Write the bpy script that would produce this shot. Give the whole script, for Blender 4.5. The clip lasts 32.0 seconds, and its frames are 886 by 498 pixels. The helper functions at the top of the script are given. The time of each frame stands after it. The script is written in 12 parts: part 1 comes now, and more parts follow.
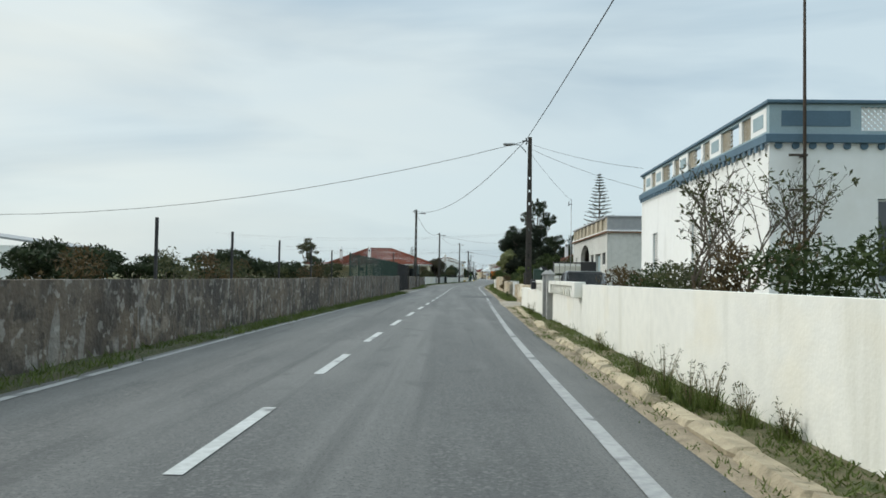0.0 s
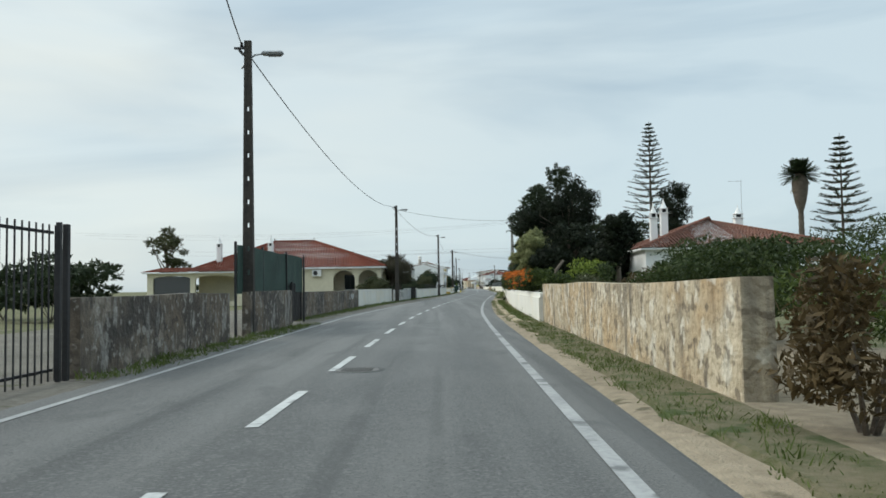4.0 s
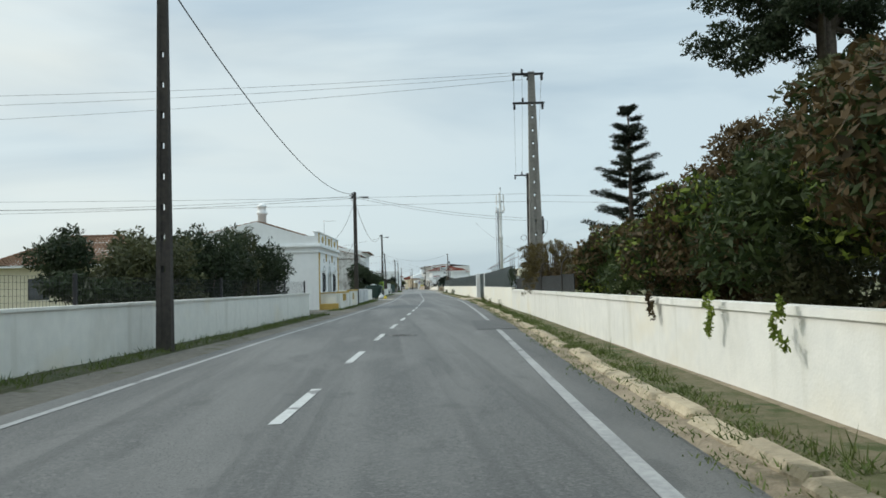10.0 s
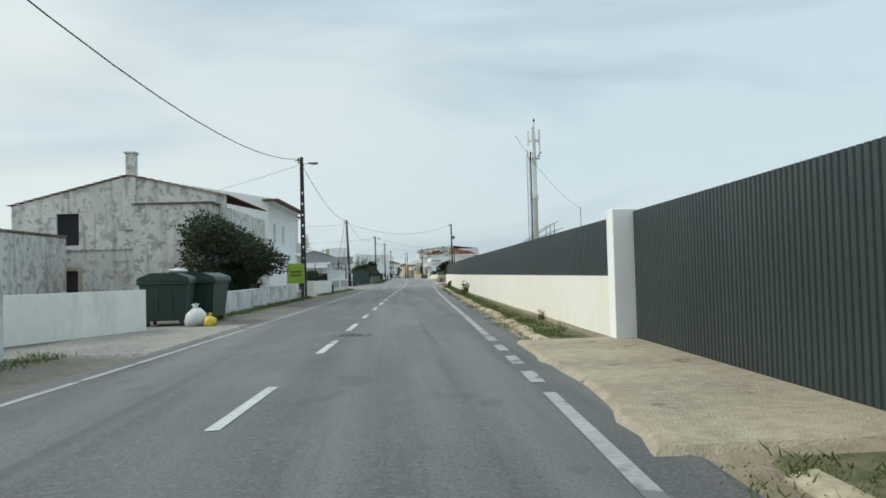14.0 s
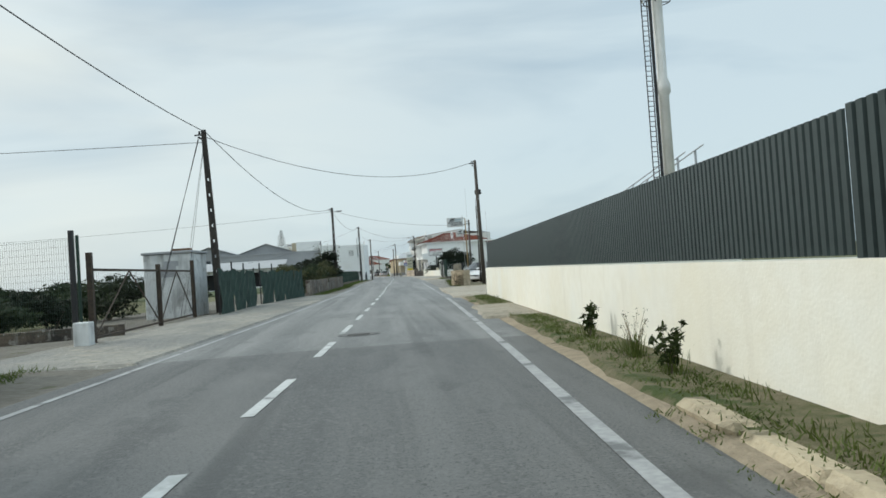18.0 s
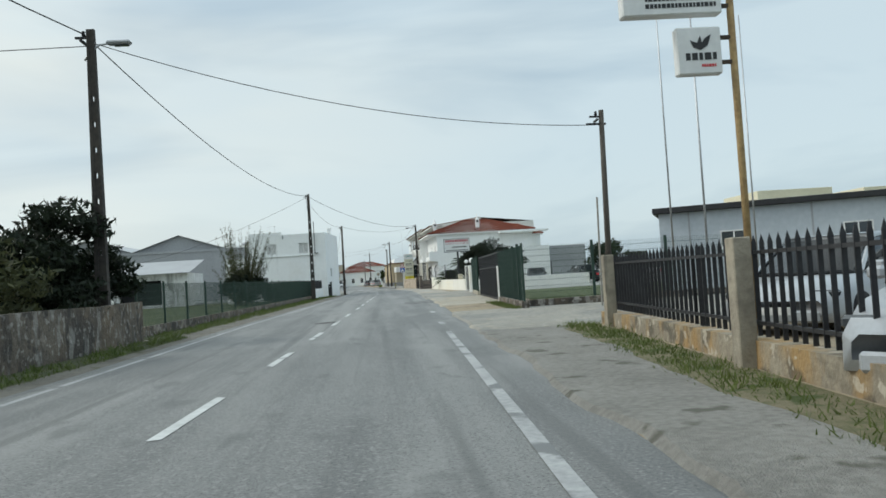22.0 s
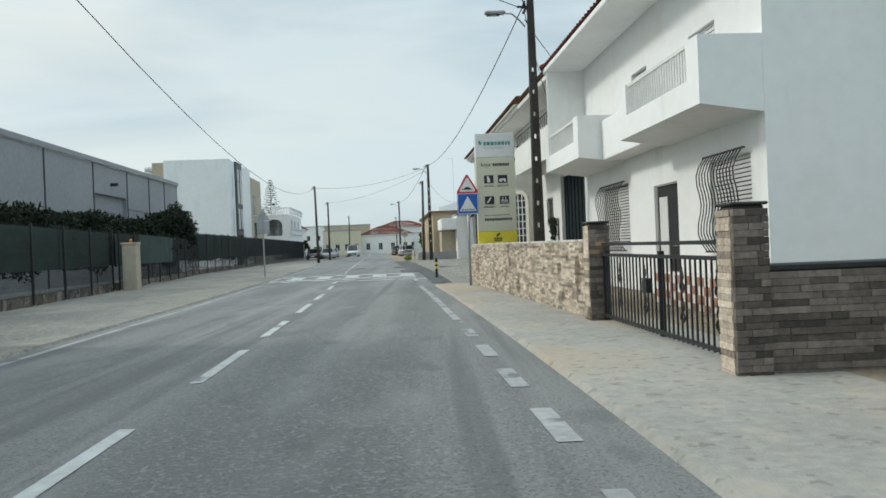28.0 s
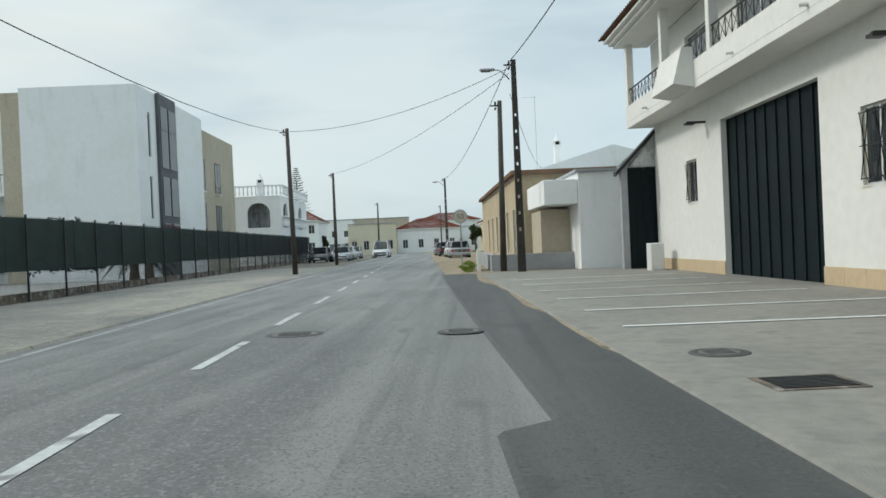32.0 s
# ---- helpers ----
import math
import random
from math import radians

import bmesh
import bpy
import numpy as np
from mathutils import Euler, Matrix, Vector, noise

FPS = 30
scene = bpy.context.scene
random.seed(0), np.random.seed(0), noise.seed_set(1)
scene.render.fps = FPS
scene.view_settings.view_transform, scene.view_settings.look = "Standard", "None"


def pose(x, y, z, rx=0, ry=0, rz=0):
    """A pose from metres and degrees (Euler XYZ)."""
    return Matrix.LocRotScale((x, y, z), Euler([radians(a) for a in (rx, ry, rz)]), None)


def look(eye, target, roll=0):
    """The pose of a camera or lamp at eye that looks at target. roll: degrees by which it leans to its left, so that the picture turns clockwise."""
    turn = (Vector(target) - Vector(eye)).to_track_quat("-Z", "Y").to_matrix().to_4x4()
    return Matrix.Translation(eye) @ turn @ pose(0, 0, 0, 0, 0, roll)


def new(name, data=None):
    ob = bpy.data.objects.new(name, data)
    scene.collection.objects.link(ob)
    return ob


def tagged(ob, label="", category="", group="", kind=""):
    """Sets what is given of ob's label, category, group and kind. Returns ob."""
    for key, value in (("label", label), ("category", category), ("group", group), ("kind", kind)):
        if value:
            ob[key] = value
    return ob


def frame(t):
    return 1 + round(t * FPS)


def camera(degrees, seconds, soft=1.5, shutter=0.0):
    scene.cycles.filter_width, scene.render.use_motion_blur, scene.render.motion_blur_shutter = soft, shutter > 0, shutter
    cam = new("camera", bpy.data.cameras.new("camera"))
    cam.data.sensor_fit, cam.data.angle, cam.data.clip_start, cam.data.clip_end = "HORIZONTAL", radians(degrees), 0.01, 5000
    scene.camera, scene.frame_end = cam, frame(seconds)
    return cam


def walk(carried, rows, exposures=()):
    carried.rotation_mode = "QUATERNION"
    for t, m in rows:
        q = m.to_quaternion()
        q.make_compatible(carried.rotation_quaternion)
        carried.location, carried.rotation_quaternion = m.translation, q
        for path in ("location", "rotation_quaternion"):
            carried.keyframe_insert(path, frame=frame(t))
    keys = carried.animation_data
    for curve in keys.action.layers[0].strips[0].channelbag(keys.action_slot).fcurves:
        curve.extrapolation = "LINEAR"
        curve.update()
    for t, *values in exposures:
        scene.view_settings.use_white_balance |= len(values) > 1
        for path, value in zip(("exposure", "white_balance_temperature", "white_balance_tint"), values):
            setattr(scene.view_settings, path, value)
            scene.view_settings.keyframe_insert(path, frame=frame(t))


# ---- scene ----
cam = camera(60.0, 32.0, soft=1.6)
PATH = [
    (0.0, look((0.000, -0.000, 1.2), (-0.136, 9.993, 1.557), 0.94)),
    (0.5, look((0.007, 7.141, 1.2), (-0.184, 17.132, 1.571), 0.59)),
    (1.0, look((0.116, 14.334, 1.2), (-0.135, 24.323, 1.581), 0.27)),
    (1.5, look((0.296, 21.576, 1.2), (0.015, 31.564, 1.611), -0.14)),
    (2.0, look((0.528, 28.718, 1.2), (0.274, 38.703, 1.682), -0.59)),
    (2.5, look((0.743, 35.722, 1.2), (0.578, 45.706, 1.753), -0.76)),
    (3.0, look((0.897, 42.583, 1.2), (0.818, 52.566, 1.774), -0.78)),
    (3.5, look((1.063, 49.495, 1.2), (1.067, 59.481, 1.735), -0.86)),
    (4.0, look((1.219, 56.540, 1.2), (1.284, 66.527, 1.692), -0.90)),
    (4.5, look((1.370, 63.762, 1.2), (1.469, 73.751, 1.657), -0.85)),
    (5.0, look((1.531, 71.032, 1.2), (1.666, 81.021, 1.651), -0.74)),
    (5.5, look((1.720, 78.219, 1.2), (1.919, 88.205, 1.696), -0.57)),
    (6.0, look((1.930, 85.321, 1.2), (2.215, 95.300, 1.774), -0.37)),
    (6.5, look((2.253, 92.414, 1.2), (2.677, 102.386, 1.810), -0.03)),
    (7.0, look((2.618, 99.250, 1.2), (3.188, 109.214, 1.826), 0.34)),
    (7.5, look((2.999, 105.857, 1.2), (3.682, 115.813, 1.838), 0.55)),
    (8.0, look((3.427, 112.719, 1.2), (4.196, 122.669, 1.835), 0.35)),
    (8.5, look((3.942, 119.658, 1.2), (4.742, 129.607, 1.811), -0.08)),
    (9.0, look((4.487, 126.692, 1.2), (5.284, 136.644, 1.760), -0.58)),
    (9.5, look((5.039, 133.694, 1.2), (5.822, 143.651, 1.710), -1.11)),
    (10.0, look((5.608, 140.680, 1.2), (6.393, 150.638, 1.676), -1.42)),
    (10.5, look((6.247, 147.788, 1.2), (7.057, 157.745, 1.648), -1.23)),
    (11.0, look((6.914, 154.989, 1.2), (7.750, 164.944, 1.631), -0.94)),
    (11.5, look((7.582, 162.246, 1.2), (8.450, 172.201, 1.576), -0.69)),
    (12.0, look((8.173, 169.253, 1.2), (9.036, 179.211, 1.524), -0.53)),
    (12.5, look((8.724, 176.144, 1.2), (9.564, 186.104, 1.487), -0.78)),
    (13.0, look((9.244, 183.082, 1.2), (10.072, 193.044, 1.480), -1.06)),
    (13.5, look((9.750, 190.071, 1.2), (10.558, 200.034, 1.494), -1.30)),
    (14.0, look((10.215, 197.020, 1.2), (10.961, 206.987, 1.517), -1.52)),
    (14.5, look((10.615, 203.749, 1.2), (11.288, 213.721, 1.521), -1.63)),
    (15.0, look((10.980, 210.570, 1.2), (11.586, 220.547, 1.509), -1.76)),
    (15.5, look((11.286, 217.492, 1.2), (11.845, 227.473, 1.477), -1.96)),
    (16.0, look((11.543, 224.388, 1.2), (12.089, 234.370, 1.445), -2.24)),
    (16.5, look((11.766, 231.131, 1.2), (12.345, 241.112, 1.433), -2.61)),
    (17.0, look((11.975, 237.755, 1.2), (12.615, 247.732, 1.437), -3.05)),
    (17.5, look((12.234, 244.492, 1.2), (12.973, 254.462, 1.435), -3.47)),
    (18.0, look((12.586, 251.475, 1.2), (13.439, 261.435, 1.446), -3.92)),
    (18.5, look((12.970, 258.528, 1.2), (13.918, 268.480, 1.449), -4.01)),
    (19.0, look((13.362, 265.396, 1.2), (14.369, 275.342, 1.463), -3.84)),
    (19.5, look((13.754, 272.210, 1.2), (14.770, 282.154, 1.487), -3.84)),
    (20.0, look((14.090, 279.071, 1.2), (15.057, 289.019, 1.510), -3.81)),
    (20.5, look((14.370, 286.031, 1.2), (15.279, 295.984, 1.537), -4.04)),
    (21.0, look((14.631, 293.137, 1.2), (15.498, 303.093, 1.552), -4.10)),
    (21.5, look((14.884, 300.138, 1.2), (15.736, 310.096, 1.546), -3.97)),
    (22.0, look((15.112, 306.840, 1.2), (15.953, 316.798, 1.561), -3.64)),
    (22.5, look((15.329, 313.382, 1.2), (16.171, 323.340, 1.564), -3.18)),
    (23.0, look((15.529, 319.908, 1.2), (16.324, 329.868, 1.609), -2.48)),
    (23.5, look((15.693, 326.424, 1.2), (16.409, 336.388, 1.655), -2.05)),
    (24.0, look((15.843, 332.762, 1.2), (16.476, 342.729, 1.692), -1.92)),
    (24.5, look((15.984, 338.851, 1.2), (16.544, 348.822, 1.720), -1.97)),
    (25.0, look((16.181, 344.983, 1.2), (16.713, 354.956, 1.704), -1.93)),
    (25.5, look((16.337, 351.186, 1.2), (16.888, 361.160, 1.648), -1.72)),
    (26.0, look((16.534, 357.395, 1.2), (17.105, 367.373, 1.556), -1.64)),
    (26.5, look((16.752, 363.592, 1.2), (17.326, 373.573, 1.422), -1.75)),
    (27.0, look((16.903, 369.735, 1.2), (17.429, 379.720, 1.290), -1.96)),
    (27.5, look((16.900, 375.782, 1.2), (17.296, 385.774, 1.205), -2.15)),
    (28.0, look((16.790, 381.769, 1.2), (17.004, 391.766, 1.157), -2.31)),
    (28.5, look((16.607, 387.505, 1.2), (16.639, 397.505, 1.159), -2.59)),
    (29.0, look((16.389, 392.934, 1.2), (16.250, 402.933, 1.178), -3.03)),
    (29.5, look((16.138, 398.155, 1.2), (15.857, 408.151, 1.219), -3.43)),
    (30.0, look((15.865, 403.077, 1.2), (15.525, 413.071, 1.288), -3.20)),
    (30.5, look((15.635, 407.426, 1.2), (15.294, 417.419, 1.355), -2.90)),
    (31.0, look((15.490, 410.861, 1.2), (15.217, 420.855, 1.425), -2.51)),
    (31.5, look((15.396, 413.914, 1.2), (15.220, 423.909, 1.453), -2.76)),
    (32.0, look((15.234, 417.172, 1.2), (14.882, 427.166, 1.145), -2.52)),
]
walk(cam, PATH, [(0.0, 0.0), (32.0, 0.0)])

# ---------------- the road's line: y along it, u to the right of the driven line ----------------
LINE_Y = [-80, 0, 14.3, 28.7, 42.6, 78.2, 92.4, 105.9, 119.7, 133.7, 147.8, 162.2, 176.1, 190.1, 203.7, 237.8, 251.5, 265.4, 279.1, 293.1, 306.8, 319.9, 332.8, 345.0, 375.8, 387.5, 398.2, 407.4, 413.9, 520.0, 700.0]
LINE_X = [0, 0, 0.12, 0.53, 0.9, 1.72, 2.25, 3.0, 3.94, 5.04, 6.25, 7.58, 8.72, 9.75, 10.61, 11.97, 12.59, 13.36, 14.09, 14.63, 15.11, 15.53, 15.84, 16.18, 16.9, 16.61, 16.14, 15.64, 15.4, 9.7, -5.8]
GRID = np.arange(-120.0, 900.0, 1.0)
_raw = np.interp(GRID, LINE_Y + [900.0], LINE_X + [-25.0])
_pad = np.pad(_raw, 6, mode="edge")
GRID_X = np.convolve(_pad, np.ones(13) / 13, mode="valid")


def line_x(y):
    return float(np.interp(y, GRID, GRID_X))


def at(y, u, z=0.0):
    """A place by its way along the road and its distance to the right of the driven line."""
    return Vector((line_x(y) + u, y, z))


def heading(y):
    return math.degrees(math.atan2(line_x(y - 3) - line_x(y + 3), 6.0))


def spot(y, u, z=0.0, turn=0.0):
    """A frame there: x to the right of the road, y along it."""
    p = at(y, u, z)
    return pose(p.x, p.y, p.z, 0, 0, heading(y) + turn)


CENTRE_Y = [-80, 0, 30, 55, 90, 130, 210, 262, 292, 310, 350, 385, 401, 415, 423, 432, 480, 700]
CENTRE_U = [-1.65, -1.65, -1.8, -1.72, -1.85, -1.62, -1.62, -1.62, -1.88, -1.75, -1.7, -1.5, -1.65, -1.95, -2.4, -2.55, -3.0, -3.0]


def centre_u(y):
    return float(np.interp(y, CENTRE_Y, CENTRE_U))


# ---------------- light ----------------
SUN_ELEV, SUN_AZ = 34.0, 282.0
world = bpy.data.worlds.new("sky")
scene.world = world
world.use_nodes = True
wn, wl = world.node_tree.nodes, world.node_tree.links
bg = wn["Background"]
bg.inputs["Strength"].default_value = 1.03
sky = wn.new("ShaderNodeTexSky")
sky.sky_type = 'NISHITA'
sky.sun_disc = False
sky.sun_elevation, sky.sun_rotation = radians(SUN_ELEV), radians(SUN_AZ)
sky.air_density, sky.dust_density = 1.0, 2.0
dim = wn.new("ShaderNodeVectorMath")
dim.operation = 'SCALE'
dim.inputs["Scale"].default_value = 0.085
wl.new(sky.outputs["Color"], dim.inputs[0])
tc = wn.new("ShaderNodeTexCoord")
mp = wn.new("ShaderNodeMapping")
mp.inputs["Scale"].default_value = (1.0, 1.0, 4.2)
wl.new(tc.outputs["Generated"], mp.inputs["Vector"])
cn = wn.new("ShaderNodeTexNoise")
cn.inputs["Scale"].default_value, cn.inputs["Detail"].default_value, cn.inputs["Roughness"].default_value = 1.5, 5.0, 0.5
cn.inputs["Distortion"].default_value = 0.5
wl.new(mp.outputs["Vector"], cn.inputs["Vector"])
cr = wn.new("ShaderNodeValToRGB")
cr.color_ramp.elements[0].position, cr.color_ramp.elements[0].color = 0.27, (0.325, 0.485, 0.615, 1)
cr.color_ramp.elements[1].position, cr.color_ramp.elements[1].color = 0.60, (0.725, 0.872, 0.925, 1)
wl.new(cn.outputs["Fac"], cr.inputs["Fac"])
cm = wn.new("ShaderNodeMixRGB")
cm.inputs["Fac"].default_value = 0.74
wl.new(dim.outputs[0], cm.inputs[1])
wl.new(cr.outputs["Color"], cm.inputs[2])
# the thin cloud glows warmer towards the sun and brighter towards the zenith
_az, _el = radians(SUN_AZ), radians(SUN_ELEV)
sd = wn.new("ShaderNodeVectorMath")
sd.operation = 'DOT_PRODUCT'
sd.inputs[1].default_value = (math.sin(_az) * math.cos(_el), math.cos(_az) * math.cos(_el), math.sin(_el))
wl.new(tc.outputs["Generated"], sd.inputs[0])
sr = wn.new("ShaderNodeMapRange")
sr.inputs["From Min"].default_value, sr.inputs["From Max"].default_value, sr.inputs["To Max"].default_value = 0.05, 1.0, 0.95
wl.new(sd.outputs["Value"], sr.inputs["Value"])
pn_ = wn.new("ShaderNodeTexNoise")
pn_.inputs["Scale"].default_value, pn_.inputs["Detail"].default_value, pn_.inputs["Roughness"].default_value = 2.3, 3.0, 0.45
wl.new(mp.outputs["Vector"], pn_.inputs["Vector"])
pr0 = wn.new("ShaderNodeMapRange")
pr0.inputs["From Min"].default_value, pr0.inputs["From Max"].default_value, pr0.inputs["To Min"].default_value = 0.36, 0.64, 0.25
wl.new(pn_.outputs["Fac"], pr0.inputs["Value"])
pm0 = wn.new("ShaderNodeMath")
pm0.operation = 'MULTIPLY'
wl.new(sr.outputs["Result"], pm0.inputs[0])
wl.new(pr0.outputs["Result"], pm0.inputs[1])
wm = wn.new("ShaderNodeMixRGB")
wm.inputs[2].default_value = (0.86, 0.88, 0.80, 1)
wl.new(pm0.outputs[0], wm.inputs["Fac"])
wl.new(cm.outputs["Color"], wm.inputs[1])
sx = wn.new("ShaderNodeSeparateXYZ")
wl.new(tc.outputs["Generated"], sx.inputs[0])
zr = wn.new("ShaderNodeMapRange")
zr.interpolation_type = 'SMOOTHSTEP'
zr.inputs["From Min"].default_value, zr.inputs["From Max"].default_value = 0.25, 0.95
zr.inputs["To Min"].default_value, zr.inputs["To Max"].default_value = 1.0, 2.05
wl.new(sx.outputs["Z"], zr.inputs["Value"])
zm = wn.new("ShaderNodeVectorMath")
zm.operation = 'SCALE'
wl.new(wm.outputs["Color"], zm.inputs[0])
wl.new(zr.outputs["Result"], zm.inputs["Scale"])
wl.new(zm.outputs[0], bg.inputs["Color"])
sun = new("sun", bpy.data.lights.new("sun", "SUN"))
sun.data.energy, sun.data.angle, sun.data.color = 1.5, radians(9), (0.95, 0.94, 0.88)
sun.matrix_basis = look((math.sin(_az) * math.cos(_el) * 50, math.cos(_az) * math.cos(_el) * 50, math.sin(_el) * 50), (0, 0, 0))


# ---------------- materials ----------------
def mat(name, c1, c2, rough=0.85, s1=0.5, s2=9.0, bump=0.25, bscale=45.0, metal=0.0, streak=None, amount=0.5, vary=0.0, spots=None, strength=0.02, island=False):
    """A surface of two tones with coarse and fine mottling, bump, and rain streaks or spots of a third colour."""
    m = bpy.data.materials.new(name)
    m.use_nodes = True
    n, l = m.node_tree.nodes, m.node_tree.links
    b = n["Principled BSDF"]
    b.inputs["Roughness"].default_value, b.inputs["Metallic"].default_value = rough, metal
    geo = n.new("ShaderNodeNewGeometry")

    def tex(scale, detail=4.0, stretch=None):
        t = n.new("ShaderNodeTexNoise")
        t.inputs["Scale"].default_value, t.inputs["Detail"].default_value = scale, detail
        if stretch:
            k = n.new("ShaderNodeMapping")
            k.inputs["Scale"].default_value = stretch
            l.new(geo.outputs["Position"], k.inputs["Vector"])
            l.new(k.outputs["Vector"], t.inputs["Vector"])
        else:
            l.new(geo.outputs["Position"], t.inputs["Vector"])
        return t

    def ramp(src, lo, hi):
        r = n.new("ShaderNodeMapRange")
        r.inputs["From Min"].default_value, r.inputs["From Max"].default_value = lo, hi
        l.new(src, r.inputs["Value"])
        return r.outputs["Result"]

    def blend(fac, a, c):
        x = n.new("ShaderNodeMixRGB")
        l.new(fac, x.inputs["Fac"])
        for k, v in ((1, a), (2, c)):
            if isinstance(v, tuple):
                x.inputs[k].default_value = (*v, 1)
            else:
                l.new(v, x.inputs[k])
        return x.outputs["Color"]

    big, fine = tex(s1), tex(s2, 6.0)
    avg = n.new("ShaderNodeMath")
    avg.operation = 'ADD'
    l.new(big.outputs["Fac"], avg.inputs[0])
    l.new(fine.outputs["Fac"], avg.inputs[1])
    col = blend(ramp(avg.outputs[0], 0.78, 1.22), c1, c2)
    if streak:
        st = tex(1.0, 5.0, (2.6, 2.6, 0.35))
        col = blend(ramp(st.outputs["Fac"], 0.62 - 0.2 * amount, 0.8 - 0.16 * amount), col, streak)
    if spots:
        sp = tex(1.7, 7.0)
        col = blend(ramp(sp.outputs["Fac"], 0.66 - 0.18 * amount, 0.7 - 0.14 * amount), col, spots)
    if vary:
        oi = n.new("ShaderNodeObjectInfo")
        hs = n.new("ShaderNodeHueSaturation")
        mr = n.new("ShaderNodeMapRange")
        mr.inputs["To Min"].default_value, mr.inputs["To Max"].default_value = 1 - vary, 1 + vary
        l.new(geo.outputs["Random Per Island"] if island else oi.outputs["Random"], mr.inputs["Value"])
        l.new(mr.outputs["Result"], hs.inputs["Value"])
        l.new(col, hs.inputs["Color"])
        col = hs.outputs["Color"]
    l.new(col, b.inputs["Base Color"])
    if bump:
        bn = n.new("ShaderNodeBump")
        bn.inputs["Strength"].default_value, bn.inputs["Distance"].default_value = bump, strength
        l.new(tex(bscale, 5.0).outputs["Fac"], bn.inputs["Height"])
        l.new(bn.outputs["Normal"], b.inputs["Normal"])
    return m


def weather(m, rows):
    """Lays stains over a material: rows of scale, stretch, low, high, colour, amount."""
    n, l = m.node_tree.nodes, m.node_tree.links
    b = n["Principled BSDF"]
    src = b.inputs["Base Color"].links[0].from_socket
    geo = [q for q in n if q.bl_idname == "ShaderNodeNewGeometry"][0]
    for scale, stretch, lo, hi, col, amt in rows:
        mp_ = n.new("ShaderNodeMapping")
        mp_.inputs["Scale"].default_value = stretch
        l.new(geo.outputs["Position"], mp_.inputs["Vector"])
        t = n.new("ShaderNodeTexNoise")
        t.inputs["Scale"].default_value, t.inputs["Detail"].default_value = scale, 7.0
        l.new(mp_.outputs["Vector"], t.inputs["Vector"])
        r = n.new("ShaderNodeMapRange")
        r.inputs["From Min"].default_value, r.inputs["From Max"].default_value, r.inputs["To Max"].default_value = lo, hi, amt
        l.new(t.outputs["Fac"], r.inputs["Value"])
        x = n.new("ShaderNodeMixRGB")
        x.inputs[2].default_value = (*col, 1)
        l.new(r.outputs["Result"], x.inputs["Fac"])
        l.new(src, x.inputs[1])
        src = x.outputs["Color"]
    l.new(src, b.inputs["Base Color"])
    return m


def leaf_mat(name, c1, c2, rough=0.6):
    """Leaves, each island of its own tone, with light passing through them."""
    m = bpy.data.materials.new(name)
    m.use_nodes = True
    n, l = m.node_tree.nodes, m.node_tree.links
    b = n["Principled BSDF"]
    b.inputs["Roughness"].default_value = rough
    b.inputs["Specular IOR Level"].default_value = 0.22
    geo = n.new("ShaderNodeNewGeometry")
    no = n.new("ShaderNodeTexNoise")
    no.inputs["Scale"].default_value = 0.9
    l.new(geo.outputs["Position"], no.inputs["Vector"])
    ad = n.new("ShaderNodeMath")
    ad.operation = 'MULTIPLY_ADD'
    l.new(geo.outputs["Random Per Island"], ad.inputs[0])
    ad.inputs[1].default_value = 0.6
    l.new(no.outputs["Fac"], ad.inputs[2])
    mr = n.new("ShaderNodeMapRange")
    mr.inputs["From Min"].default_value, mr.inputs["From Max"].default_value = 0.35, 1.15
    l.new(ad.outputs[0], mr.inputs["Value"])
    x = n.new("ShaderNodeMixRGB")
    x.inputs[1].default_value, x.inputs[2].default_value = (*c1, 1), (*c2, 1)
    l.new(mr.outputs["Result"], x.inputs["Fac"])
    l.new(x.outputs["Color"], b.inputs["Base Color"])
    tr = n.new("ShaderNodeBsdfTranslucent")
    l.new(x.outputs["Color"], tr.inputs["Color"])
    mx = n.new("ShaderNodeMixShader")
    mx.inputs["Fac"].default_value = 0.28
    l.new(b.outputs[0], mx.inputs[1])
    l.new(tr.outputs[0], mx.inputs[2])
    l.new(mx.outputs[0], n["Material Output"].inputs["Surface"])
    return m


def glass_mat(name, c, rough=0.05):
    m = bpy.data.materials.new(name)
    m.use_nodes = True
    b = m.node_tree.nodes["Principled BSDF"]
    b.inputs["Base Color"].default_value = (*c, 1)
    b.inputs["Roughness"].default_value = rough
    b.inputs["Specular IOR Level"].default_value = 0.9
    return m


def plain(name, c, rough=0.6, metal=0.0):
    return mat(name, c, tuple(v * 0.86 for v in c), rough, 1.5, 25.0, 0.08, 80.0, metal)


white_wall = mat("white limewash", (0.80, 0.79, 0.73), (0.73, 0.725, 0.675), 0.9, 0.35, 5, 0.3, 30, streak=(0.62, 0.61, 0.54), amount=0.28, strength=0.012)
cream_wall = mat("cream limewash", (0.82, 0.80, 0.71), (0.77, 0.74, 0.64), 0.9, 0.35, 5, 0.3, 30, streak=(0.72, 0.69, 0.6), amount=0.12, strength=0.012)
white_house = mat("white house render", (0.84, 0.85, 0.84), (0.80, 0.81, 0.80), 0.9, 0.3, 4, 0.15, 40, strength=0.01)
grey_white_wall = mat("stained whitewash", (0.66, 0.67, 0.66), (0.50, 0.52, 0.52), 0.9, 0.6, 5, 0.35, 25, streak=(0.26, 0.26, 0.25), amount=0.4)
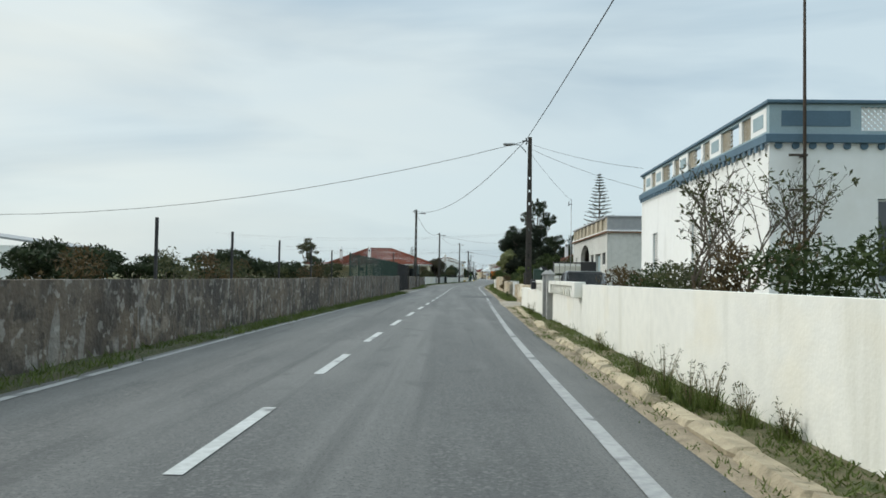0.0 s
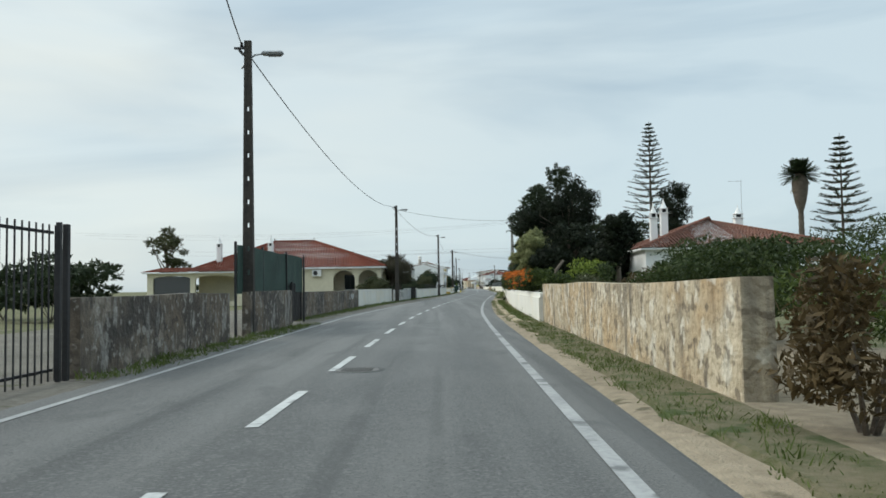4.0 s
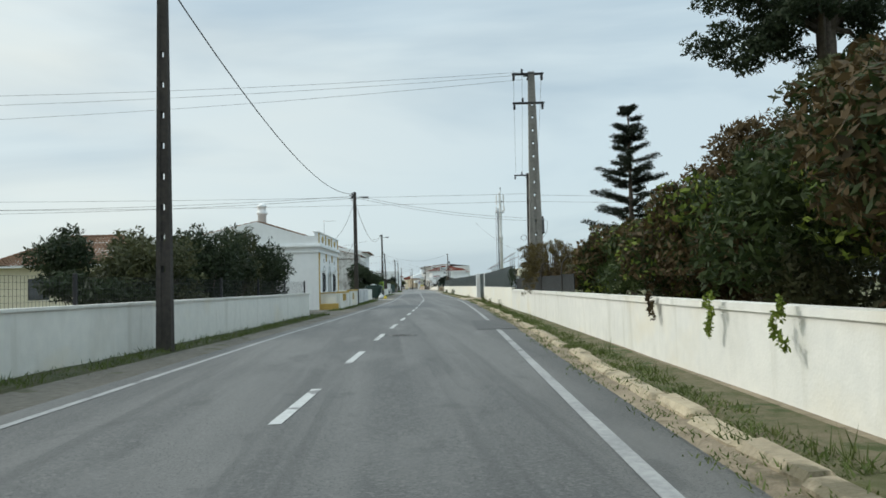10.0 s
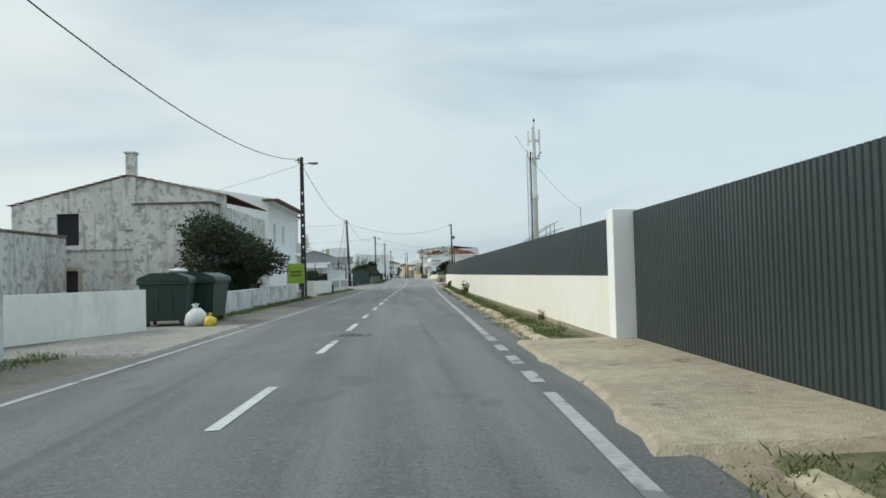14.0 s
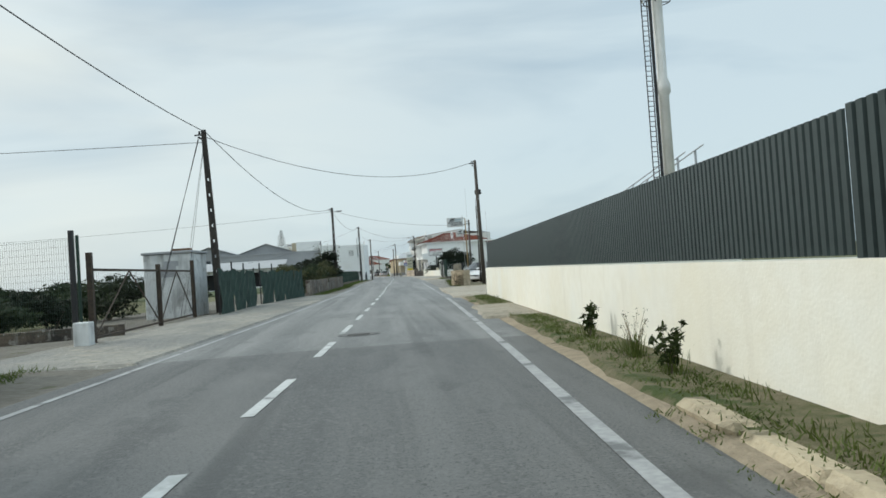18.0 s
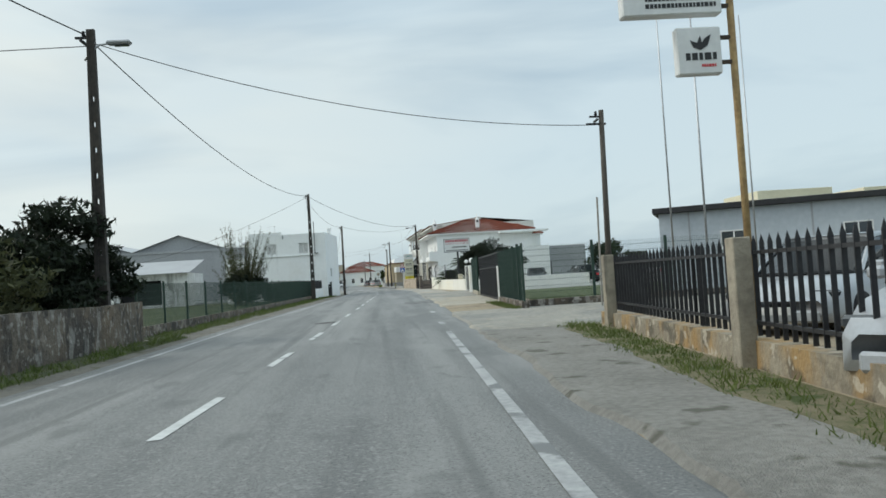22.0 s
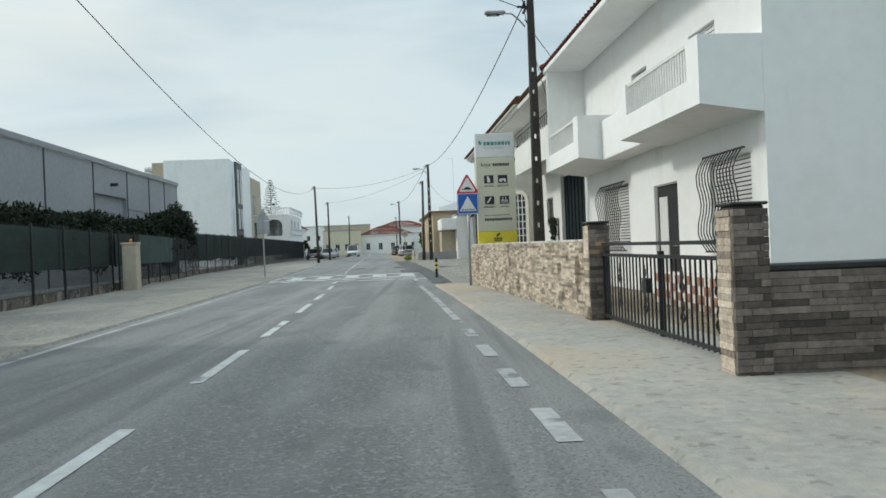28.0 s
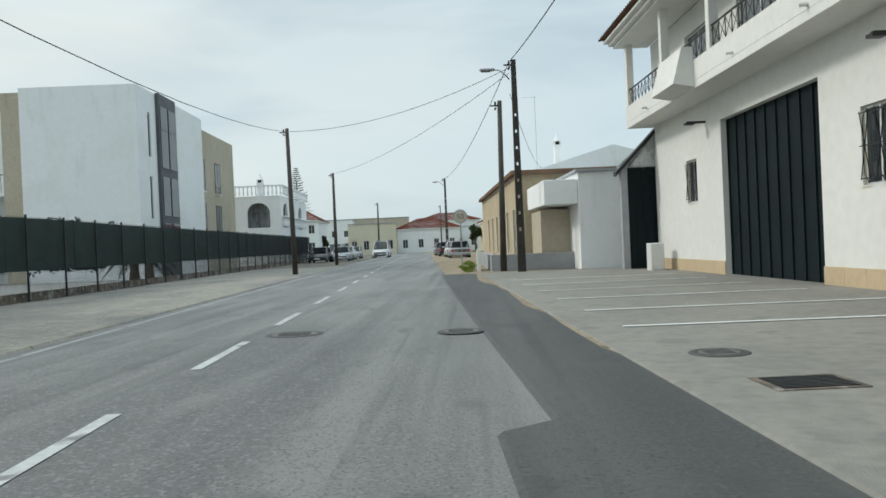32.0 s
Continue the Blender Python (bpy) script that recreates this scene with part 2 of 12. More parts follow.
old_concrete = mat("old stained concrete", (0.165, 0.135, 0.104), (0.078, 0.065, 0.053), 0.95, 0.8, 5, 0.8, 14, streak=(0.05, 0.043, 0.036), amount=0.3, spots=(0.25, 0.215, 0.175), strength=0.04)
rubble = mat("pale rubble plaster", (0.56, 0.48, 0.35), (0.38, 0.31, 0.21), 0.95, 1.1, 7, 1.0, 7, streak=(0.17, 0.145, 0.11), amount=0.35, spots=(0.62, 0.57, 0.46), strength=0.08)
old_plaster = mat("flaking plaster", (0.70, 0.69, 0.66), (0.58, 0.57, 0.54), 0.95, 0.5, 5, 0.5, 14, spots=(0.44, 0.42, 0.385), amount=0.45, streak=(0.40, 0.385, 0.35), strength=0.03)
def road_mat(name, c1, c2, c3):
    """Asphalt: fine grain, tone that runs along the lanes, and dusty patches."""
    m = mat(name, c1, c2, 0.7, 0.35, 60.0, 0.9, 220, strength=0.008)
    return weather(m, ((1.0, (1.3, 0.035, 1.0), 0.42, 0.62, c3, 0.75), (1.0, (0.55, 0.12, 1.0), 0.5, 0.68, c2, 0.8), (30.0, (1, 1, 1), 0.53, 0.62, c3, 0.75), (47.0, (1, 1, 1), 0.55, 0.64, tuple(v * 0.55 for v in c2), 0.75),
                       (1.0, (3.0, 0.05, 1.0), 0.56, 0.66, tuple(v * 0.72 for v in c2), 0.5), (0.9, (1.0, 0.3, 1.0), 0.56, 0.66, c3, 0.4), (1.6, (1.0, 0.5, 1.0), 0.6, 0.66, tuple(v * 0.8 for v in c2), 0.45)))


weather(old_concrete, [(0.55, (1, 1, 1), 0.5, 0.66, (0.20, 0.135, 0.08), 0.4), (0.8, (1, 1, 1), 0.52, 0.62, (0.05, 0.045, 0.04), 0.6), (2.1, (1.4, 1.4, 0.5), 0.57, 0.62, (0.33, 0.315, 0.285), 0.55), (6.5, (1, 1, 1), 0.57, 0.63, (0.42, 0.40, 0.36), 0.5), (1.0, (2.4, 2.4, 0.8), 0.56, 0.68, (0.032, 0.029, 0.027), 0.5), (4.0, (1, 1, 1), 0.58, 0.64, (0.035, 0.031, 0.027), 0.6)])
weather(rubble, [(0.8, (1, 1, 1), 0.5, 0.64, (0.50, 0.33, 0.16), 0.5), (2.4, (1, 1, 1), 0.54, 0.6, (0.70, 0.66, 0.56), 0.65), (5.0, (1, 1, 1), 0.55, 0.62, (0.15, 0.12, 0.085), 0.75), (1.0, (2.8, 2.8, 0.5), 0.56, 0.66, (0.11, 0.095, 0.075), 0.6)])
weather(old_plaster, [(3.2, (1, 1, 1), 0.57, 0.6, (0.30, 0.28, 0.25), 0.7), (1.0, (2.8, 2.8, 0.4), 0.58, 0.68, (0.22, 0.205, 0.18), 0.55)])
weather(grey_white_wall, [(2.6, (1, 1, 1), 0.57, 0.61, (0.34, 0.335, 0.32), 0.6), (1.0, (3.0, 3.0, 0.4), 0.56, 0.66, (0.2, 0.2, 0.19), 0.55), (0.6, (1, 1, 1), 0.55, 0.66, (0.75, 0.76, 0.75), 0.6)])
weather(white_wall, [(0.4, (1, 1, 1.6), 0.55, 0.72, (0.74, 0.66, 0.48), 0.5), (1.2, (1, 1, 0.5), 0.6, 0.72, (0.60, 0.585, 0.52), 0.35)])
weather(cream_wall, [(0.35, (1, 1, 1), 0.52, 0.7, (0.80, 0.75, 0.60), 0.45), (0.5, (1, 1, 1), 0.5, 0.68, (0.79, 0.80, 0.755), 0.6)])
weather(white_house, [(0.5, (1, 1, 1), 0.53, 0.7, (0.75, 0.745, 0.70), 0.5), (1.0, (1.6, 1.6, 0.25), 0.6, 0.72, (0.62, 0.63, 0.62), 0.4)])
asphalt = road_mat("worn asphalt", (0.106, 0.108, 0.104), (0.074, 0.076, 0.075), (0.165, 0.165, 0.158))
asphalt_pale = road_mat("pale dusty asphalt", (0.155, 0.158, 0.154), (0.105, 0.108, 0.107), (0.24, 0.24, 0.23))
asphalt_dark = road_mat("new asphalt", (0.066, 0.068, 0.067), (0.044, 0.046, 0.046), (0.095, 0.096, 0.092))
paint_white = mat("worn road paint", (0.52, 0.53, 0.52), (0.38, 0.39, 0.38), 0.75, 1.2, 14, 0.3, 150, spots=(0.19, 0.19, 0.19), amount=0.4)
edge_paint = mat("greyed road paint", (0.36, 0.365, 0.36), (0.25, 0.255, 0.255), 0.75, 1.2, 14, 0.3, 150, spots=(0.14, 0.145, 0.145), amount=0.5)
soil = mat("sandy soil", (0.33, 0.27, 0.19), (0.21, 0.17, 0.115), 0.97, 0.5, 6, 0.8, 30, spots=(0.12, 0.10, 0.06), amount=0.3, strength=0.05)
earth = mat("dry grass ground", (0.14, 0.13, 0.06), (0.075, 0.085, 0.03), 0.97, 0.2, 3, 0.8, 20, spots=(0.2, 0.17, 0.11), amount=0.3, strength=0.06)
verge_grey = mat("grey gravel verge", (0.20, 0.185, 0.155), (0.125, 0.115, 0.095), 0.97, 0.6, 8, 0.9, 60, spots=(0.10, 0.10, 0.06), amount=0.3, strength=0.04)
paving = mat("concrete paving", (0.26, 0.25, 0.222), (0.195, 0.187, 0.168), 0.92, 0.4, 7, 0.5, 70, spots=(0.19, 0.185, 0.17), amount=0.25)
pole_mat = mat("dark weathered concrete", (0.062, 0.054, 0.045), (0.036, 0.032, 0.029), 0.95, 1.0, 10, 0.4, 60)
pale_pole_mat = mat("pale concrete pole", (0.30, 0.285, 0.255), (0.22, 0.21, 0.19), 0.95, 1.0, 10, 0.4, 60, streak=(0.12, 0.11, 0.10), amount=0.3)
wood_pole_mat = mat("brown wooden pole", (0.085, 0.074, 0.062), (0.055, 0.047, 0.04), 0.95, 1.5, 14, 0.5, 50)
cable_mat = plain("black cable", (0.02, 0.02, 0.022), 0.6)
steel = mat("galvanised steel", (0.46, 0.47, 0.48), (0.36, 0.37, 0.38), 0.45, 3, 20, 0.1, 80, 0.8)
dark_metal = mat("dark painted metal", (0.03, 0.03, 0.032), (0.018, 0.018, 0.02), 0.55, 2, 20, 0.1, 80, 0.2)
rusty = mat("rusty metal", (0.085, 0.062, 0.045), (0.045, 0.037, 0.03), 0.85, 3, 20, 0.3, 80, 0.3)
white_metal = plain("white painted metal", (0.72, 0.72, 0.70), 0.5)
green_metal = mat("dark green corrugated metal", (0.043, 0.060, 0.058), (0.034, 0.047, 0.046), 0.42, 0.6, 8, 0.05, 60, 0.3)
fence_green = mat("green fence paint", (0.02, 0.05, 0.035), (0.015, 0.036, 0.027), 0.55, 2, 20, 0.1, 80, 0.1)
netting = mat("green shade netting", (0.035, 0.07, 0.055), (0.02, 0.04, 0.033), 0.9, 1.2, 30, 0.4, 120)
blue_paint = plain("blue-grey paint", (0.09, 0.16, 0.22), 0.7)
pale_blue = plain("pale blue paint", (0.32, 0.42, 0.46), 0.8)
ochre = mat("ochre paint", (0.52, 0.36, 0.10), (0.44, 0.30, 0.08), 0.85, 0.8, 10, 0.15, 50)
tile_red = mat("terracotta tiles", (0.20, 0.06, 0.038), (0.13, 0.043, 0.03), 0.85, 1.0, 9, 0.4, 40, vary=0.12)
tile_old = mat("old brown tiles", (0.22, 0.13, 0.085), (0.14, 0.09, 0.06), 0.9, 1.0, 9, 0.4, 40, vary=0.15)
cream_house = mat("cream house render", (0.66, 0.61, 0.46), (0.60, 0.55, 0.41), 0.9, 0.3, 4, 0.15, 40)
beige_house = mat("beige house render", (0.50, 0.44, 0.34), (0.42, 0.37, 0.28), 0.9, 0.3, 5, 0.2, 40, streak=(0.28, 0.25, 0.2), amount=0.2)
grey_render = mat("grey render", (0.36, 0.37, 0.38), (0.30, 0.31, 0.32), 0.9, 0.3, 5, 0.2, 40)
# near-black colour stands in for shade inside openings; also a letter box's own paint
dark_void = plain("near-black opening shade and paint", (0.02, 0.02, 0.022), 0.9)
glass = glass_mat("window glass", (0.03, 0.035, 0.04))
bark = mat("grey bark", (0.14, 0.115, 0.09), (0.08, 0.065, 0.05), 0.95, 2, 14, 0.7, 40, strength=0.03)
for m_ in (tile_red, tile_old):
    m_.node_tree.nodes["Principled BSDF"].inputs["Specular IOR Level"].default_value = 0.1
leaf_dark = leaf_mat("dark leaves", (0.012, 0.022, 0.010), (0.038, 0.054, 0.023))
leaf_deep = leaf_mat("very dark leaves", (0.006, 0.011, 0.006), (0.020, 0.029, 0.014))
leaf_mid = leaf_mat("green leaves", (0.014, 0.027, 0.008), (0.052, 0.074, 0.020))
leaf_olive = leaf_mat("olive leaves", (0.033, 0.040, 0.019), (0.088, 0.094, 0.040))
leaf_brown = leaf_mat("reddish brown leaves", (0.036, 0.028, 0.013), (0.12, 0.082, 0.036))
leaf_bronze = leaf_mat("dusky olive leaves", (0.028, 0.026, 0.016), (0.078, 0.070, 0.040))
leaf_lime = leaf_mat("yellow-green leaves", (0.08, 0.13, 0.02), (0.20, 0.25, 0.04))
flower_orange = leaf_mat("orange flowers", (0.42, 0.09, 0.014), (0.68, 0.20, 0.025))
leaf_fresh = leaf_mat("fresh green leaves", (0.022, 0.040, 0.009), (0.085, 0.115, 0.024))
flower_pink = leaf_mat("pink flowers", (0.6, 0.2, 0.32), (0.75, 0.35, 0.45))
grass_mat = leaf_mat("verge grass", (0.05, 0.075, 0.018), (0.13, 0.15, 0.045))
dry_mat = leaf_mat("dry stalks", (0.14, 0.12, 0.06), (0.24, 0.20, 0.11))


# ---------------- mesh building ----------------
class Mesh:
    """Vertices and faces, gathered piece by piece."""

    def __init__(self):
        self.v, self.f = [], []

    def add(self, verts, faces, m=None):
        k = len(self.v)
        self.v += [tuple(m @ Vector(p)) if m else tuple(p) for p in verts]
        self.f += [tuple(k + i for i in q) for q in faces]
        return self

    def box(self, x0, x1, y0, y1, z0, z1, m=None, b=0.0):
        x0, x1, y0, y1, z0, z1 = min(x0, x1), max(x0, x1), min(y0, y1), max(y0, y1), min(z0, z1), max(z0, z1)
        if b <= 0:
            v = [(x, y, z) for z in (z0, z1) for y in (y0, y1) for x in (x0, x1)]
            return self.add(v, [(0, 2, 3, 1), (4, 5, 7, 6), (0, 1, 5, 4), (2, 6, 7, 3), (0, 4, 6, 2), (1, 3, 7, 5)], m)
        b = min(b, (x1 - x0) * 0.45, (y1 - y0) * 0.45, (z1 - z0) * 0.45)
        rings = []
        for z, i in ((z0, b), (z0 + b, 0), (z1 - b, 0), (z1, b)):
            a0, a1, c0, c1 = x0 + i, x1 - i, y0 + i, y1 - i
            if i:
                a0, a1, c0, c1 = x0 + b, x1 - b, y0 + b, y1 - b
                rings.append([(a0, c0, z), (a0, c0, z), (a1, c0, z), (a1, c0, z), (a1, c1, z), (a1, c1, z), (a0, c1, z), (a0, c1, z)])
            else:
                rings.append([(x0, y0 + b, z), (x0 + b, y0, z), (x1 - b, y0, z), (x1, y0 + b, z), (x1, y1 - b, z), (x1 - b, y1, z), (x0 + b, y1, z), (x0, y1 - b, z)])
        v = rings[1] + rings[2] + [(x0 + b, y0 + b, z0), (x1 - b, y0 + b, z0), (x1 - b, y1 - b, z0), (x0 + b, y1 - b, z0),
                                   (x0 + b, y0 + b, z1), (x1 - b, y0 + b, z1), (x1 - b, y1 - b, z1), (x0 + b, y1 - b, z1)]
        f = [(i, (i + 1) % 8, 8 + (i + 1) % 8, 8 + i) for i in range(8)]
        f += [(16, 19, 18, 17), (20, 21, 22, 23)]
        f += [(0, 16, 1), (2, 17, 3), (4, 18, 5), (6, 19, 7), (1, 16, 17, 2), (3, 17, 18, 4), (5, 18, 19, 6), (7, 19, 16, 0)]
        f += [(8, 9, 20), (10, 11, 21), (12, 13, 22), (14, 15, 23), (9, 10, 21, 20), (11, 12, 22, 21), (13, 14, 23, 22), (15, 8, 20, 23)]
        return self.add(v, f, m)

    def tube(self, pts, r, n=8, m=None, caps=True):
        """A round bar through the points; r is one radius or one for each."""
        pts = [Vector(p) for p in pts]
        rs = r if isinstance(r, (list, tuple)) else [r] * len(pts)
        v, f = [], []
        side = None
        for i, p in enumerate(pts):
            d = (pts[min(i + 1, len(pts) - 1)] - pts[max(i - 1, 0)]).normalized()
            if side is None or abs(side.dot(d)) > 0.9:
                side = d.orthogonal().normalized()
            side = (side - d * side.dot(d)).normalized()
            up = d.cross(side)
            for k in range(n):
                a = 2 * math.pi * k / n
                v.append(p + (side * math.cos(a) + up * math.sin(a)) * rs[i])
        for i in range(len(pts) - 1):
            for k in range(n):
                f.append((i * n + k, i * n + (k + 1) % n, (i + 1) * n + (k + 1) % n, (i + 1) * n + k))
        if caps:
            f += [tuple(range(n - 1, -1, -1)), tuple(range((len(pts) - 1) * n, len(pts) * n))]
        return self.add(v, f, m)

    def poly(self, ring, depth, m=None):
        """A flat outline given in x and z, pushed back along y by depth."""
        n = len(ring)
        v = [(x, 0, z) for x, z in ring] + [(x, depth, z) for x, z in ring]
        f = [tuple(range(n)), tuple(range(2 * n - 1, n - 1, -1))] + [(i, i + n, (i + 1) % n + n, (i + 1) % n) for i in range(n)]
        return self.add(v, f, m)

    def lathe(self, profile, n=16, m=None):
        """Turned round z: rows of radius and height."""
        v = [(r * math.cos(2 * math.pi * k / n), r * math.sin(2 * math.pi * k / n), z) for r, z in profile for k in range(n)]
        f = [(i * n + k, i * n + (k + 1) % n, (i + 1) * n + (k + 1) % n, (i + 1) * n + k) for i in range(len(profile) - 1) for k in range(n)]
        f += [tuple(range(n - 1, -1, -1)), tuple(range((len(profile) - 1) * n, len(profile) * n))]
        return self.add(v, f, m)

    def data(self, name, material, smooth=False):
        me = bpy.data.meshes.new(name)
        me.from_pydata(self.v, [], self.f)
        me.materials.append(material)
        if smooth:
            me.polygons.foreach_set("use_smooth", [True] * len(me.polygons))
        me.update()
        return me


def part(name, mesh, material, parent, label="", smooth=False):
    ob = new(name, mesh.data(name, material, smooth) if isinstance(mesh, Mesh) else mesh)
    ob.parent = parent
    return tagged(ob, label) if label else ob


def thing(name, label, category, m=None, mesh=None, material=None, group="", kind="", smooth=False):
    """A top-level thing: a mesh, or an Empty that its parts hang from."""
    ob = new(name, mesh.data(name, material, smooth) if mesh else None)
    if m:
        ob.matrix_basis = m
    return tagged(ob, label, category, group, kind)


def strip(y0, y1, rows, step=2.0, wob=0.0, seed=0):
    """A band along the road: rows of (u, z), each a number or a function of y, from one side to the other."""
    n = max(2, int(abs(y1 - y0) / step) + 1)
    rnd = random.Random(seed)
    mesh, k = Mesh(), len(rows)
    for i in range(n):
        y = y0 + (y1 - y0) * i / (n - 1)
        for u, z in rows:
            uu = u(y) if callable(u) else u
            zz = z(y) if callable(z) else z
            mesh.v.append(tuple(at(y, uu + rnd.uniform(-wob, wob), zz + rnd.uniform(-wob, wob) * 0.3)))
    for i in range(n - 1):
        for j in range(k - 1):
            mesh.f.append((i * k + j, i * k + j + 1, (i + 1) * k + j + 1, (i + 1) * k + j))
    return mesh


def lerp(y0, a, y1, b):
    return lambda y: a + (b - a) * (y - y0) / (y1 - y0)


def along(y0, y1, ua, ub, z0, z1, t, step=3.0, wob=0.0, seed=0, m=None):
    """A straight-sided slab along the road from (y0, ua) to (y1, ub); its face on the road side lies on the line, t is its thickness away from it."""
    n = max(2, int(abs(y1 - y0) / step) + 2)
    mesh = m or Mesh()
    rnd = random.Random(seed)
    s = 1 if (ua + ub) > -2 else -1
    k0 = len(mesh.v)
    for i in range(n):
        w = i / (n - 1)
        y = y0 + (y1 - y0) * w
        u = ua + (ub - ua) * w
        zt = (z1(y) if callable(z1) else z1) + rnd.uniform(-wob, wob)
        zb = z0(y) if callable(z0) else z0
        for uu, z in ((u, zb), (u, zt), (u + s * t, zt), (u + s * t, zb)):
            mesh.v.append(tuple(at(y, uu + rnd.uniform(-wob, wob) * 0.4, z)))
    for i in range(n - 1):
        for j in range(4):
            a, b = k0 + i * 4 + j, k0 + i * 4 + (j + 1) % 4
            mesh.f.append((a, b, b + 4, a + 4))
    mesh.f += [tuple(k0 + j for j in (3, 2, 1, 0)), tuple(k0 + (n - 1) * 4 + j for j in (0, 1, 2, 3))]
    return mesh

# ---------------- ground and road ----------------
gm = Mesh()
gm.add([(-900, -300, -0.12), (900, -300, -0.12), (900, 1900, -0.12), (-900, 1900, -0.12)], [(0, 1, 2, 3)])
thing("ground", "dry grassy earth plain round the road", "ground", mesh=gm, material=earth, kind="structure")


def road_u(off):
    return lambda y: centre_u(y) + off


LEFT_Y = [-60, 60, 90, 120, 140, 160, 180, 210, 245, 262, 292, 315, 332, 350, 367, 385, 401, 425, 700]
LEFT_O = [-2.5, -2.5, -2.9, -2.6, -2.35, -2.9, -2.85, -2.6, -2.45, -2.7, -2.7, -3.1, -3.45, -3.4, -3.45, -3.25, -3.1, -2.85, -2.8]


def left_u(off):
    return lambda y: centre_u(y) + float(np.interp(y, LEFT_Y, LEFT_O)) + off


ROAD_ROWS = [(left_u(-0.7), -0.06), (left_u(-0.35), -0.004), (road_u(-1.5), 0.012), (road_u(0), 0.02), (road_u(1.7), 0.012), (road_u(3.3), -0.004), (road_u(3.5), -0.06)]
thing("road", "worn grey two-lane asphalt road", "road", kind="structure", mesh=strip(-80, 264, ROAD_ROWS, 3.0), material=asphalt)
thing("road", "pale dusty two-lane asphalt road", "road", kind="structure", mesh=strip(264, 760, ROAD_ROWS, 3.0), material=asphalt_pale)
thing("verge_left", "grey gravel verge with dry weeds", "verge", kind="structure",
      mesh=strip(-80, 760, [(road_u(-12.0), -0.02), (road_u(-6.0), 0.03), (road_u(-4.4), 0.02), (left_u(-0.4), -0.03)], 2.0, 0.02, 3), material=verge_grey)
thing("verge_right", "sandy verge along the road", "verge", kind="structure",
      mesh=strip(-80, 760, [(road_u(3.2), -0.05), (road_u(3.45), 0.0), (road_u(4.6), 0.04), (road_u(9.0), 0.03)], 2.0, 0.02, 4), material=soil)


def crown(o):
    """Height of the cambered road at an offset from its middle."""
    return float(np.interp(o, [-2.9, -1.5, 0.0, 1.7, 3.3], [-0.004, 0.012, 0.02, 0.012, -0.004]))


def patch(name, y0, y1, u0, u1, z, material, label, cat="road", kind="structure", step=2.0):
    """A flat band laid on the ground; wide ones slope down at their edges."""
    if cat == "road marking":
        if z > 0.05:
            return thing(name, label, cat, mesh=strip(y0, y1, [(u0, z), (u1, z)], step), material=material, kind=kind)
        m, val = Mesh(), (lambda u, y: u(y) if callable(u) else u)
        n = max(1, round((y1 - y0) / step))
        k = 2 if abs(val(u1, y0) - val(u0, y0)) < 0.4 else 6
        for i in range(n + 1):
            y = y0 + (y1 - y0) * i / n
            for j in range(k):
                u = val(u0, y) + (val(u1, y) - val(u0, y)) * j / (k - 1)
                m.v.append(tuple(at(y, u, crown(u - centre_u(y)) + 0.006)))
        m.f = [(i * k + j, i * k + j + 1, (i + 1) * k + j + 1, (i + 1) * k + j) for i in range(n) for j in range(k - 1)]
        return thing(name, label, cat, mesh=m, material=material, kind=kind)
    val = lambda u, y: u(y) if callable(u) else u
    rag = 0.0 if cat in ("pavement", "road") else 0.16
    step = min(step, 0.5) if rag else step
    ys = [y0 - 0.15] + [y0 + (y1 - y0) * i / max(1, int((y1 - y0) / step)) for i in range(max(1, int((y1 - y0) / step)) + 1)] + [y1 + 0.15]
    m = Mesh()
    for k, y in enumerate(ys):
        zz = -0.06 if k in (0, len(ys) - 1) else z
        a, b = val(u0, y), val(u1, y)
        a += rag * (noise.noise(Vector((y * 0.45, 3.1, z * 50))) + 0.7 * noise.noise(Vector((y * 1.9, 7.7, z * 50))))
        m.v += [tuple(at(y, a - 0.12, -0.06)), tuple(at(y, a, zz)), tuple(at(y, b, zz)), tuple(at(y, b + 0.12, -0.06))]
        if k:
            m.f += [(4 * k - 4 + q, 4 * k - 3 + q, 4 * k + 1 + q, 4 * k + q) for q in range(3)]
    return thing(name, label, cat, mesh=m, material=material, kind=kind)


# painted lines
EDGE_Y = [-80, 0, 30, 55, 90, 130, 262, 280, 293, 310, 322, 333, 385, 401, 410]
EDGE_U = [1.14, 1.14, 0.99, 1.07, 0.94, 1.17, 1.17, 1.05, 0.95, 0.86, 0.9, 1.0, 0.99, 0.85, 0.7]
edge = lambda d: (lambda y: float(np.interp(y, EDGE_Y, EDGE_U)) + d)
for a, b in ((-60, 31.5), (39.5, 117.5), (127.5, 138.5), (142.0, 204.5), (211.5, 282.4), (293.5, 323.5), (380, 385.4), (393.6, 405)):
    patch("edge_line", a, b, edge(-0.065), edge(0.065), 0.014, edge_paint, "solid white edge line painted on asphalt", "road marking", step=2)
patch("edge_line", -60, 410, left_u(-0.06), left_u(0.05), 0.014, edge_paint, "thin solid white edge line on asphalt", "road marking", step=3)
patch("edge_line", 421, 600, left_u(-0.06), left_u(0.05), 0.014, edge_paint, "thin solid white edge line on asphalt", "road marking", step=3)
DASH_Y = [-80, 9.0, 55, 85, 115, 135, 160, 178, 195, 210, 262, 281, 297, 310, 330, 345, 360, 387, 402, 412, 423, 432, 480, 700]
DASH_U = [-1.65, -1.65, -1.74, -1.87, -1.62, -1.42, -1.79, -1.83, -1.8, -1.64, -1.6, -1.86, -1.97, -2.13, -2.04, -2.03, -2.02, -1.91, -1.95, -2.1, -2.44, -2.52, -3.0, -3.0]
